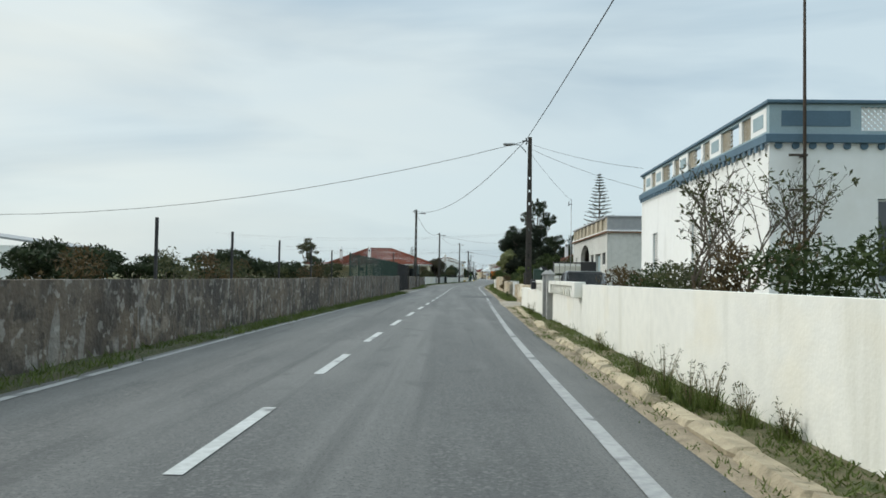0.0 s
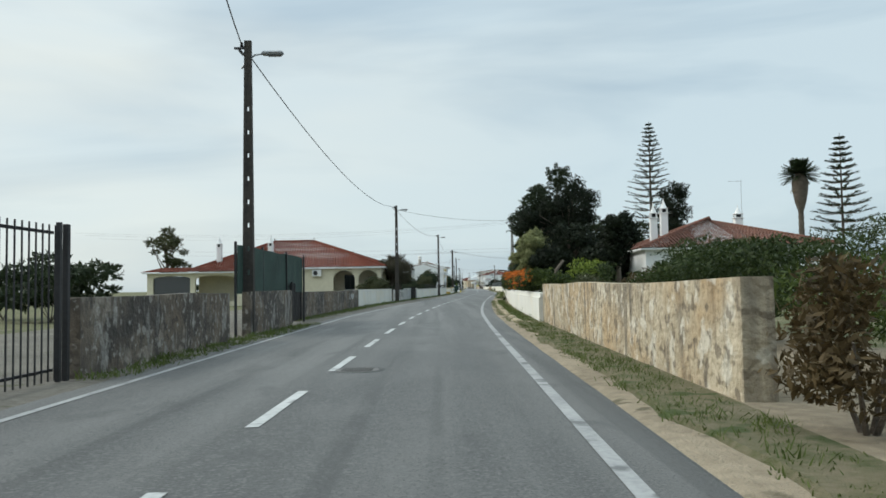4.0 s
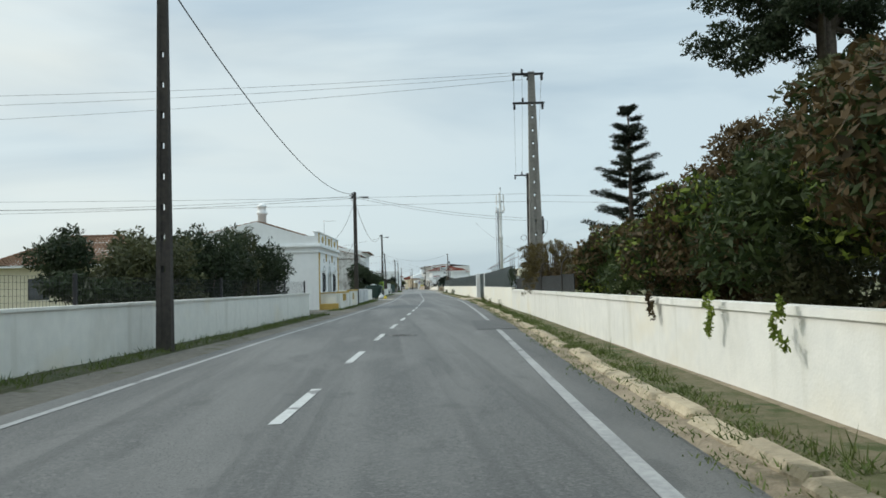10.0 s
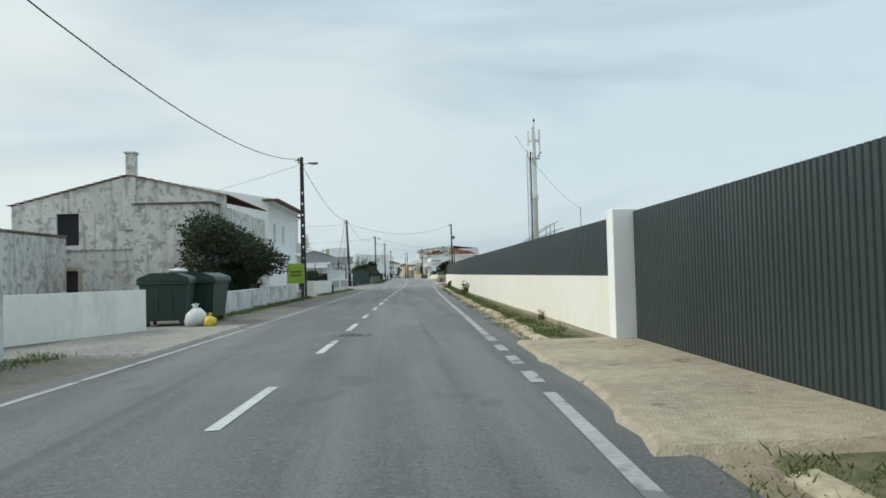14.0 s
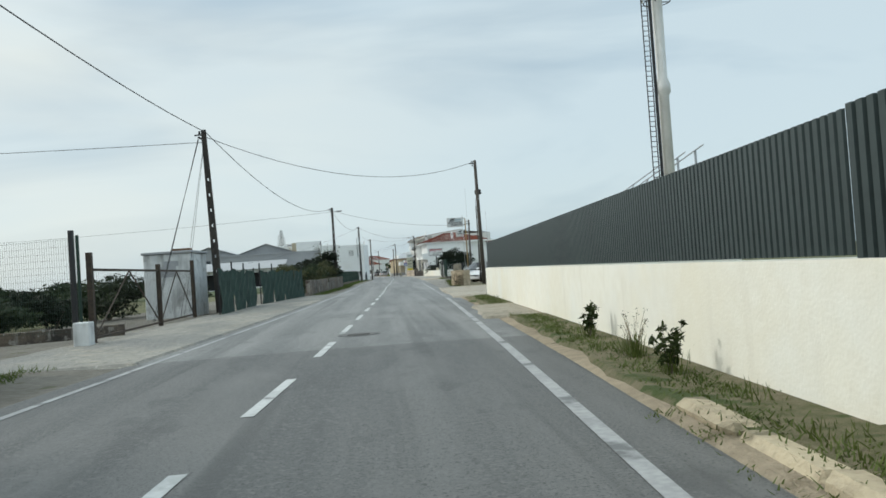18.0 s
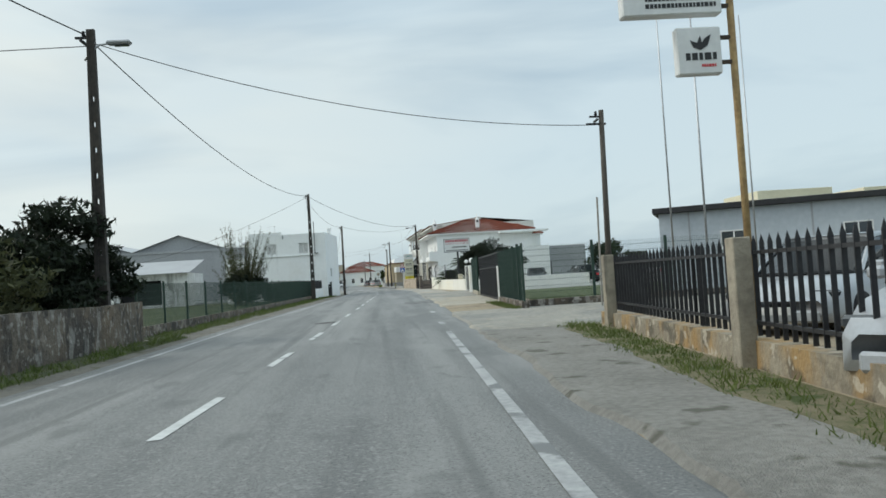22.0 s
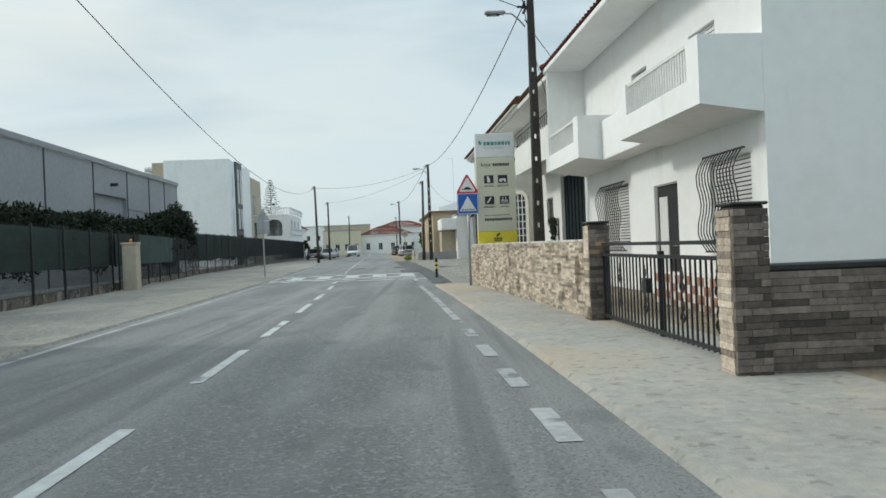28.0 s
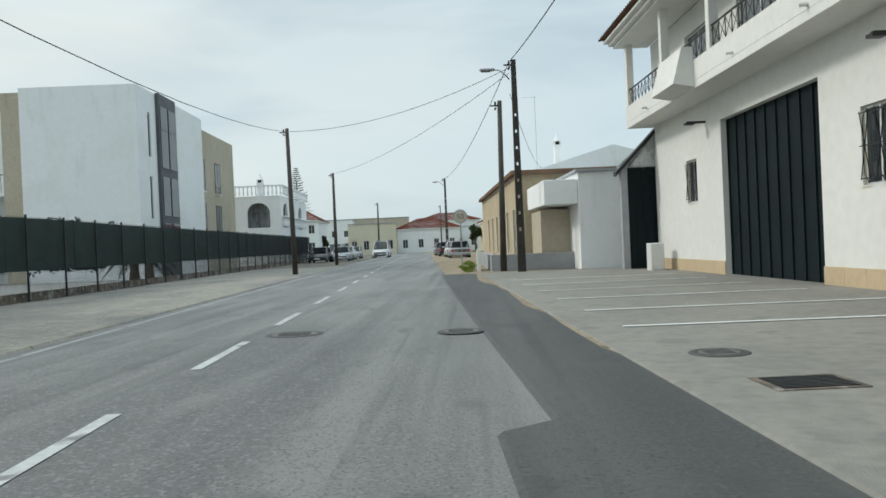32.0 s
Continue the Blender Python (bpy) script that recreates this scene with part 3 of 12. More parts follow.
dash_u = lambda d: (lambda y: float(np.interp(y, DASH_Y, DASH_U)) + d)
SEEN = [-51.0, 9.1, 54.2, 58.8, 85.1, 89.4, 113.2, 117.7, 133.1, 137.3, 157.8, 162.6, 177.1, 181.7, 193.1, 197.4, 208.9, 213.6, 241.6, 258.3, 262.9, 279.6, 284.4, 296.1, 300.5, 308.4, 313.3, 328.8, 333.9, 340.4, 345.2, 356.3, 361.4, 384.8, 388.9, 392.6, 396.6, 400.3, 404.9, 420.6, 425.0, 429.4, 615.0]
starts = []
for a, b in zip(SEEN, SEEN[1:]):
    n = max(1, round((b - a) / 4.6))
    starts += [a + (b - a) * i / n for i in range(n)]
for y in starts:
    if not 406 < y < 420:
        patch("centre_dash", y, y + 2.3, dash_u(-0.06), dash_u(0.06), 0.026, paint_white, "white centre line dash painted on asphalt", "road marking")["group"] = "centre line dashes"
for y in [284.0 + k * 1.75 for k in range(5)] + [32.2, 34.2, 36.2, 38.2] + [118.3 + k * 1.75 for k in range(6)] + [139.2, 140.8] + [205.2 + k * 1.7 for k in range(4)] + [326.3, 332.6] + [386.3 + k * 1.8 for k in range(4)]:
    patch("edge_dash", y, y + (1.5 if 330 < y < 340 else 0.95), edge(-0.08), edge(0.08), 0.014, edge_paint, "short white edge dash painted on asphalt", "road marking")["group"] = "edge dashes"

# ---------------- kit of repeated things ----------------
def utility_pole(y, u, h=7.9, lean=0.0, lamp=0.0, material=None, round_=False, group="utility poles", label="", kind_name="utility_pole", holes=True, w0=0.155, w1=0.09, arm_side=1, rise=0.12):
    """A tapered concrete pole with its row of holes, an insulator bracket, and a lamp on an arm towards arm_side."""
    material = material or pole_mat
    r = thing(kind_name, label or ("dark concrete utility pole with holes and a street lamp" if lamp else "dark concrete utility pole carrying cables"), "utility pole",
              spot(y, u) @ pose(0, 0, 0, 0, lean, 0), group=group)
    sh = Mesh()
    if round_:
        sh.tube([(0, 0, -0.3), (0, 0, h)], [w0 * 0.8, w1 * 0.75], 12)
        part("shaft", sh, material, r, smooth=True)
    else:
        def wd(z):
            return w0 + (w1 - w0) * z / h

        def seg(x0a, x1a, x0b, x1b, z0, z1, d0, d1):
            sh.add([(x0a, -d0, z0), (x1a, -d0, z0), (x1a, d0, z0), (x0a, d0, z0), (x0b, -d1, z1), (x1b, -d1, z1), (x1b, d1, z1), (x0b, d1, z1)],
                   [(3, 2, 1, 0), (4, 5, 6, 7), (0, 1, 5, 4), (1, 2, 6, 5), (2, 3, 7, 6), (3, 0, 4, 7)])
        hz = [z for z in np.arange(1.6, h - 1.6, 0.62)] if holes else []
        for s in (-1, 1):
            a, b = sorted((s * wd(-0.3), s * min(wd(-0.3) * 0.36, 0.05)))
            c, d = sorted((s * wd(h), s * min(wd(h) * 0.36, 0.05)))
            seg(a, b, c, d, -0.3, h, wd(0) * 0.62, wd(h) * 0.62)
        cuts = [-0.3]
        for z in hz:
            cuts += [z, z + 0.13]
        cuts.append(h)
        for i in range(0, len(cuts), 2):
            z0, z1 = cuts[i], cuts[i + 1]
            seg(-wd(z0) * 0.45, wd(z0) * 0.45, -wd(z1) * 0.45, wd(z1) * 0.45, z0, z1, wd(z0) * 0.5, wd(z1) * 0.5)
        part("shaft", sh, material, r)
    br = Mesh().box(-0.2, 0.2, -0.03, 0.03, h - 0.22, h - 0.17).box(-0.03, 0.03, -0.2, 0.2, h - 0.34, h - 0.29)
    part("bracket", br, dark_metal, r, "dark steel cable bracket")
    for x in (-0.17, 0.17):
        part("insulator", Mesh().lathe([(0.0, h - 0.17), (0.04, h - 0.16), (0.05, h - 0.12), (0.03, h - 0.09), (0.045, h - 0.05), (0.0, h - 0.02)], 10), dark_metal, r)
        r.children[-1].location.x = x
    if lamp:
        a = arm_side
        arm = Mesh().tube([(0, 0, h - 0.75), (a * 0.1, 0, h - 0.62), (a * 0.3, 0, h - 0.5 + rise * 0.6), (a * lamp * 0.6, 0, h - 0.5 + rise), (a * lamp, 0, h - 0.48 + rise)], 0.026, 8)
        part("lamp_arm", arm, steel, r, "thin curved steel lamp arm", True)
        hd = Mesh()
        hd.box(min(a * (lamp - 0.08), a * (lamp + 0.5)), max(a * (lamp - 0.08), a * (lamp + 0.5)), -0.11, 0.11, h - 0.52 + rise, h - 0.42 + rise, b=0.04)
        head = part("lamp_head", hd, grey_render, r, "grey street lamp head")
        gl = Mesh().box(min(a * (lamp + 0.08), a * (lamp + 0.44)), max(a * (lamp + 0.08), a * (lamp + 0.44)), -0.08, 0.08, h - 0.55 + rise, h - 0.518 + rise, b=0.012)
        part("lamp_glass", gl, glass, head)
    return r


def cable(a, b, sag=0.5, r=0.013, name="cable"):
    """A black cable that hangs between two places."""
    a, b = Vector(a), Vector(b)
    pts = []
    for i in range(17):
        w = i / 16
        p = a.lerp(b, w)
        p.z -= sag * 4 * w * (1 - w)
        pts.append(p)
    thing(name, "black overhead cable hanging between poles", "cable", mesh=Mesh().tube(pts, r, 5), material=cable_mat, group="overhead cables", smooth=True)


def wall(y0, y1, ua, ub, h, material, label, t=0.2, cap=None, cap_h=0.06, proud=0.03, wob=0.0, seed=0, name="garden_wall", z0=-0.1, step=2.5, group="roadside walls"):
    """A wall along the road with an overhanging coping."""
    w = thing(name, label, "wall", group=group)
    part("wall_body", along(y0, y1, ua, ub, z0, h, t, step, wob, seed), material, w)
    if cap:
        s = 1 if (ua + ub) > -2 else -1
        hh = (lambda y: (h(y) if callable(h) else h) + 0.002)
        part("coping", along(y0 - 0.01, y1 + 0.01, ua - s * proud, ub - s * proud, hh, (lambda y: hh(y) + cap_h), t + 2 * proud, step), cap, w)
    return w


def cross_wall(y, u0, u1, h, material, label, t=0.2, cap=None, name="garden_wall", z0=-0.1, y1=None):
    """A wall across, from u0 to u1."""
    w = thing(name, label, "wall", group="roadside walls")
    a, b = at(y, u0), at(y if y1 is None else y1, u1)
    d = (b - a)
    m = Matrix.Translation(a) @ pose(0, 0, 0, 0, 0, math.degrees(math.atan2(d.y, d.x)))
    w.matrix_basis = m
    part("wall_body", Mesh().box(0, d.length, -t / 2, t / 2, z0, h, b=0.01), material, w)
    if cap:
        part("coping", Mesh().box(-0.03, d.length + 0.03, -t / 2 - 0.03, t / 2 + 0.03, h + 0.002, h + 0.06, b=0.012), cap, w)
    return w


def pier(y, u, w, h, material, label, cap=None, name="gate_post", cap_h=0.08, point=0.0):
    r = thing(name, label, "gate post", spot(y, u), group="gate posts")
    part("post_body", Mesh().box(-w / 2, w / 2, -w / 2, w / 2, -0.1, h, b=0.012), material, r)
    if cap:
        m = Mesh().box(-w / 2 - 0.03, w / 2 + 0.03, -w / 2 - 0.03, w / 2 + 0.03, h + 0.002, h + cap_h, b=0.012)
        if point:
            e = w / 2 + 0.03
            m.add([(-e, -e, h + cap_h), (e, -e, h + cap_h), (e, e, h + cap_h), (-e, e, h + cap_h), (0, 0, h + cap_h + point)], [(0, 1, 4), (1, 2, 4), (2, 3, 4), (3, 0, 4)])
        part("post_cap", m, cap, r)
    return r


def corrugated(y0, y1, ua, ub, z0, z1, material, label, pitch=0.115, depth=0.03):
    """Upright ribbed metal sheeting along the road, one sheet every few metres."""
    r = thing("corrugated_fence", label, "metal fence", group="corrugated fences")
    n = max(1, round((y1 - y0) / 1.15))
    for k in range(n):
        a, b = y0 + (y1 - y0) * k / n, y0 + (y1 - y0) * (k + 1) / n
        m = Mesh()
        q = max(1, round((b - a) / pitch))
        prof = [(0.0, 0.0), (0.12, -depth), (0.70, -depth), (0.82, 0.0)]
        pts = [((i + f) * (b - a) / q + a, d) for i in range(q) for f, d in prof] + [(b, 0.0)]
        for y, d in pts:
            u = ua + (ub - ua) * (y - y0) / (y1 - y0)
            for z in (z0, z1):
                zz = z(y) if callable(z) else z
                m.v.append(tuple(at(y, u + d, zz)))
        for i in range(len(pts) - 1):
            m.f.append((2 * i, 2 * i + 1, 2 * i + 3, 2 * i + 2))
        part("metal_sheet", m, material, r)
    return r


def bar_fence(y0, y1, ua, ub, z0, z1, material, label, pitch=0.13, w=0.012, flat=0.02, name="railing", post=2.5, zs=None, spear=False, limit=260):
    """Upright bars between rails, along the road."""
    r = thing(name, label, "fence", group="bar fences")
    L = y1 - y0
    n = max(2, int(L / pitch))
    uu = lambda y: ua + (ub - ua) * (y - y0) / L
    bar = Mesh().box(-flat, flat, -w, w, 0, z1 - z0)
    if spear:
        bar.add([(-flat, -w, z1 - z0), (flat, -w, z1 - z0), (flat, w, z1 - z0), (-flat, w, z1 - z0), (0, 0, z1 - z0 + 0.09)], [(0, 1, 4), (1, 2, 4), (2, 3, 4), (3, 0, 4)])
    me = bar.data("bar", material)
    step = 1
    for i in range(0, n + 1):
        y = y0 + L * i / n
        ob = new("bar", me)
        ob.parent = r
        ob.matrix_basis = spot(y, uu(y), z0)
    for z in (zs or (z0 + 0.12, z1 - 0.12)):
        part("rail", along(y0, y1, ua - 0.02, ub - 0.02, z, z + 0.04, 0.04, 3), material, r)
    k = max(1, round(L / post))
    pm = Mesh().box(-0.03, 0.03, -0.03, 0.03, -0.02, z1 - z0 + 0.04).data("fence_post", material)
    for i in range(k + 1):
        y = y0 + L * i / k
        ob = new("fence_post", pm)
        ob.parent = r
        ob.matrix_basis = spot(y, uu(y) + 0.05, z0)
    return r


def mesh_fence(y0, y1, ua, ub, z0, z1, material, label, post=2.5, px=0.05, pz=0.2, r_=0.0035, name="mesh_fence", barb=0.0, posts=None, pw=0.03):
    """A welded wire fence: posts, and panels of thin wires."""
    r = thing(name, label, "fence", group="wire fences")
    L = y1 - y0
    k = max(1, round(L / post))
    uu = lambda y: ua + (ub - ua) * (y - y0) / L
    pm = Mesh().box(-pw, pw, -pw, pw, -0.25, z1 - z0 + 0.06, b=0.006).data("fence_post", posts or material)
    for i in range(k + 1):
        y = y0 + L * i / k
        ob = new("fence_post", pm)
        ob.parent = r
        ob.matrix_basis = spot(y, uu(y), z0)
    for i in range(k):
        a, b = y0 + L * i / k, y0 + L * (i + 1) / k
        m = Mesh()
        n = max(2, int((b - a) / px))
        for j in range(n + 1):
            y = a + (b - a) * j / n
            m.box(-r_, r_, -r_, r_, z0, z1, Matrix.Translation(at(y, uu(y))))
        for z in np.arange(z0, z1 + 0.001, pz):
            p, q = at(a, uu(a), float(z)), at(b, uu(b), float(z))
            m.tube([p, q], r_ * 1.3, 4, caps=False)
        if barb:
            for zz in (0.15, 0.3):
                m.tube([at(a, uu(a) - barb * zz, z1 + zz), at(b, uu(b) - barb * zz, z1 + zz)], 0.006, 4, caps=False)
        part("wire_panel", m, material, r)["kind"] = "stuff"
    return r


def leaves(centres, n, size, seed, flat=0.55, shell=0.55):
    """Small leaf blades scattered through clumps: centres are rows of x, y, z, and the three half-widths of a clump."""
    rng = np.random.default_rng(seed)
    c = np.array(centres, float)
    vol = (c[:, 3] * c[:, 4] * c[:, 5]) ** (2 / 3)
    idx = rng.choice(len(c), n, p=vol / vol.sum())
    d = rng.normal(size=(n, 3))
    d /= np.linalg.norm(d, axis=1)[:, None]
    rad = shell + (1 - shell) * rng.random(n) ** 0.5
    rad = rad * (0.82 + 0.3 * np.sin(d[:, 0] * 5 + c[idx, 0]) * np.cos(d[:, 2] * 6 + c[idx, 1]))
    p = c[idx, :3] + d * c[idx, 3:] * rad[:, None]
    a = rng.normal(size=(n, 3))
    a /= np.linalg.norm(a, axis=1)[:, None]
    b = np.cross(a, d + rng.normal(size=(n, 3)) * 0.5)
    b /= np.linalg.norm(b, axis=1)[:, None] + 1e-9
    s = size * (0.6 + 0.8 * rng.random(n))[:, None]
    q = np.stack([p - a * s, p + b * s * flat * 0.6, p + a * s, p - b * s * flat * 0.6], 1).reshape(-1, 3)
    m = Mesh()
    m.v = q.tolist()
    m.f = [(4 * i, 4 * i + 1, 4 * i + 2, 4 * i + 3) for i in range(n)]
    return m


def clumps(x, y, z, rx, ry, rz, n, seed, k=0.42):
    """Smaller clumps strewn through one big rounded form."""
    rng = random.Random(seed)
    out = []
    for i in range(n):
        while True:
            p = [rng.uniform(-1, 1) for _ in range(3)]
            if sum(v * v for v in p) <= 1:
                break
        s = k * rng.uniform(0.6, 1.25)
        out.append((x + p[0] * rx * 0.75, y + p[1] * ry * 0.75, z + p[2] * rz * 0.75, rx * s, ry * s, rz * s * 0.85))
    return out


def tree(name, label, y, u, h, crown, n, size, seed, leaf, trunk_r=0.14, k=14, first=0.35, cat="tree", group="", cs=0.42):
    """A trunk that forks into limbs under a broken crown; crown gives rows of (x, y, z, rx, ry, rz)."""
    r = thing(name, label, cat, spot(y, u), group=group)
    rng = random.Random(seed)
    tm = Mesh().tube([(0, 0, -0.2), (rng.uniform(-.1, .1), rng.uniform(-.1, .1), h * first * 0.6), (rng.uniform(-.2, .2), rng.uniform(-.2, .2), h * first), (0, 0, h * 0.75)],
                     [trunk_r * 1.25, trunk_r, trunk_r * 0.8, trunk_r * 0.3], 9)
    allc = []
    for j, (cx, cy, cz, rx, ry, rz) in enumerate(crown):
        cc = clumps(cx, cy, cz, rx, ry, rz, k, seed * 31 + j, cs)
        allc += cc
        for q in cc[:7]:
            a = Vector((0, 0, h * first * rng.uniform(0.8, 1.5)))
            e = Vector(q[:3])
            tm.tube([a, a.lerp(e, 0.5) + Vector((rng.uniform(-.2, .2), rng.uniform(-.2, .2), 0.1)), e], [trunk_r * 0.45, trunk_r * 0.25, trunk_r * 0.07], 5)
    part("trunk", tm, bark, r, smooth=True)
    part("crown", leaves(allc, n, size, seed), leaf, r)
    return r


def shrub(name, label, y, u, rx, ry, rz, n, size, seed, leaf, z=None, k=10, cat="shrub", group="roadside shrubs"):
    r = thing(name, label, cat, spot(y, u), group=group)
    st = Mesh()
    rng = random.Random(seed)
    for i in range(5):
        a = rng.uniform(0, 6.28)
        st.tube([(0, 0, -0.1), (math.cos(a) * rx * 0.4, math.sin(a) * ry * 0.4, rz)], [0.03, 0.01], 5)
    part("stem_tangle", st, bark, r)["kind"] = "stuff"
    part("foliage", leaves(clumps(0, 0, z if z is not None else rz, rx, ry, rz, k, seed), n, size, seed), leaf, r)
    return r


def hedge(name, label, y0, y1, ua, ub, z0, z1, depth, n, size, seed, leaf, extra=None, lump=0.9):
    """A ragged hedge along a wall, with flowers in it where extra gives their material and number."""
    r = thing(name, label, "hedge", group="hedges")
    rng = random.Random(seed)
    c = []
    m = max(4, int((y1 - y0) / 0.8))
    for i in range(m):
        y = y0 + (y1 - y0) * (i + rng.random()) / m
        w = (y - y0) / (y1 - y0)
        zt = z1(y) if callable(z1) else z1
        zb = z0(y) if callable(z0) else z0
        for kk in range(3):
            rz = (zt - zb) * rng.uniform(0.25, 0.42)
            z = rng.uniform(zb + rz * 0.6, zt - rz * 0.7)
            p = at(y, ua + (ub - ua) * w + depth * rng.uniform(0.15, 0.9), z)
            c.append((p.x, p.y, p.z, lump * rng.uniform(0.35, 0.6), lump * rng.uniform(0.5, 0.9), rz))
    part("foliage", leaves(c, n, size, seed), leaf, r)
    if y1 - y0 > 3 and not callable(z0) and z0 < 0.5:
        st = Mesh()
        for i in range(int((y1 - y0) / 0.9)):
            y = y0 + 0.5 + i * 0.9
            u = ua + (ub - ua) * (y - y0) / (y1 - y0) + depth * 0.5
            st.tube([at(y, u, -0.1), at(y + 0.1, u, 1.2)], [0.04, 0.02], 5)
        part("stem_tangle", st, bark, r)["kind"] = "stuff"
    for j, (em, en, es) in enumerate(extra or []):
        part("blossoms" if "flower" in em.name else "foliage", leaves(rng.sample(c, max(3, len(c) // 3)), en, es, seed + 7 + j, 0.7, 0.9), em, r)
    return r


def tufts(name, label, y0, y1, u0, u1, n, h, seed, material=None, z=0.02, lean=0.35, w=0.008):
    """Grass blades scattered over a band along the road."""
    rng = np.random.default_rng(seed)
    m = Mesh()
    k = max(1, n // 14)
    cy, cu = y0 + (y1 - y0) * rng.random(k), rng.random(k)
    hs = 0.4 + 0.9 * rng.random(k) ** 2
    for i in range(n):
        j = i % k
        y = cy[j] + rng.normal() * 0.12
        a, b = (u0(y) if callable(u0) else u0), (u1(y) if callable(u1) else u1)
        p = at(y, a + (b - a) * cu[j] + rng.normal() * 0.08, z)
        t = rng.random() * 6.28
        hh = h * hs[j] * (0.5 + 0.7 * rng.random())
        dx, dy = math.cos(t), math.sin(t)
        o = Vector((rng.normal() * lean * hh, rng.normal() * lean * hh, hh))
        s = Vector((dx * w, dy * w, 0))
        m.add([p - s, p + s, p + s * 0.6 + o * 0.6, p - s * 0.6 + o * 0.6, p + o], [(0, 1, 2, 3), (3, 2, 4)])
    return thing(name, label, "grass", mesh=m, material=material or grass_mat, kind="stuff")


def window(parent, m, w, h, frame_mat, pane_mat=None, bars=0, shutter=False, sill=True, depth=0.12, surround=None, sw=0.1, arch=False, rows=1, cols=2, pane_name="pane"):
    """A window in the plane y = 0 of m, that looks towards -y; its lower middle stands at the origin."""
    # the block behind the pane is near-black in place of the room's shade
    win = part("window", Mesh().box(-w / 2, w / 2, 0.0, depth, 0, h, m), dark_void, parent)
    f = Mesh()
    t = 0.045
    f.box(-w / 2, -w / 2 + t, -0.02, 0.03, 0, h, m).box(w / 2 - t, w / 2, -0.02, 0.03, 0, h, m)
    f.box(-w / 2 + t, w / 2 - t, -0.02, 0.03, 0, t, m).box(-w / 2 + t, w / 2 - t, -0.02, 0.03, h - t, h, m)
    for i in range(1, cols):
        x = -w / 2 + w * i / cols
        f.box(x - 0.022, x + 0.022, -0.018, 0.028, t, h - t, m)
    for i in range(1, rows):
        z = h * i / rows
        f.box(-w / 2 + t, w / 2 - t, -0.016, 0.026, z - 0.016, z + 0.016, m)
    part("window_frame", f, frame_mat, win)
    part("pane" if not shutter else "shutter", Mesh().box(-w / 2 + t, w / 2 - t, -0.008, -0.002, t, h - t, m), pane_mat or glass, win)
    if shutter:
        s = Mesh()
        k = max(4, int(h / 0.07))
        for i in range(k):
            z = t + (h - 2 * t) * i / k
            s.box(-w / 2 + t, w / 2 - t, -0.022, -0.009, z, z + (h - 2 * t) / k * 0.72, m)
        part("shutter_slats", s, pane_mat or white_metal, win)
    if sill:
        part("sill", Mesh().box(-w / 2 - 0.08, w / 2 + 0.08, -0.09, 0.02, -0.07, -0.004, m, b=0.01), surround or white_house, win)
    if surround:
        s = Mesh().box(-w / 2 - sw, -w / 2 - 0.003, -0.05, 0.02, 0, h + sw, m).box(w / 2 + 0.003, w / 2 + sw, -0.05, 0.02, 0, h + sw, m).box(-w / 2 - 0.003, w / 2 + 0.003, -0.05, 0.02, h + 0.003, h + sw, m)
        part("surround", s, surround, win)
    if bars:
        b = Mesh()
        for i in range(bars):
            x = -w / 2 + w * (i + 0.5) / bars
            b.tube([(x, -0.05, 0.03), (x, -0.13, h * 0.15), (x, -0.13, h * 0.85), (x, -0.05, h - 0.03)], 0.008, 5, m)
        for z in (0.12, h * 0.5, h - 0.12):
            b.box(-w / 2, w / 2, -0.14, -0.125, z - 0.01, z + 0.01, m)
        part("grille", b, dark_metal, win, "dark iron window grille")
    return win


def door(parent, m, w, h, material, surround=None, panels=2, label="", handle=True, sw=0.12):
    d = part("door", Mesh().box(-w / 2, w / 2, -0.02, 0.06, 0, h, m), material, parent, label)
    p = Mesh()
    for i in range(panels):
        z0, z1 = 0.15 + (h - 0.3) * i / panels, 0.15 + (h - 0.3) * (i + 1) / panels - 0.1
        for s in (-1, 1):
            part("door_panel", Mesh().box(s * w * 0.25 - w * 0.17, s * w * 0.25 + w * 0.17, -0.035, -0.021, z0, z1, m, b=0.006), material, d)
    if handle:
        part("handle", Mesh().tube([(w * 0.38, -0.03, 1.02), (w * 0.38, -0.07, 1.02), (w * 0.24, -0.07, 1.02)], 0.01, 6, m), steel, d)
    if surround:
        s = Mesh().box(-w / 2 - sw, -w / 2 - 0.003, -0.05, 0.03, 0, h + sw, m).box(w / 2 + 0.003, w / 2 + sw, -0.05, 0.03, 0, h + sw, m).box(-w / 2 - 0.003, w / 2 + 0.003, -0.05, 0.03, h + 0.003, h + sw, m)
        part("door_frame", s, surround, d)
    return d




def face(x, y, z, turn):
    """A plane in a house's own frame; its -y side is the outside. turn 0: looks back along the road; 90: looks to the right; -90: to the left."""
    return pose(x, y, z, 0, 0, turn)


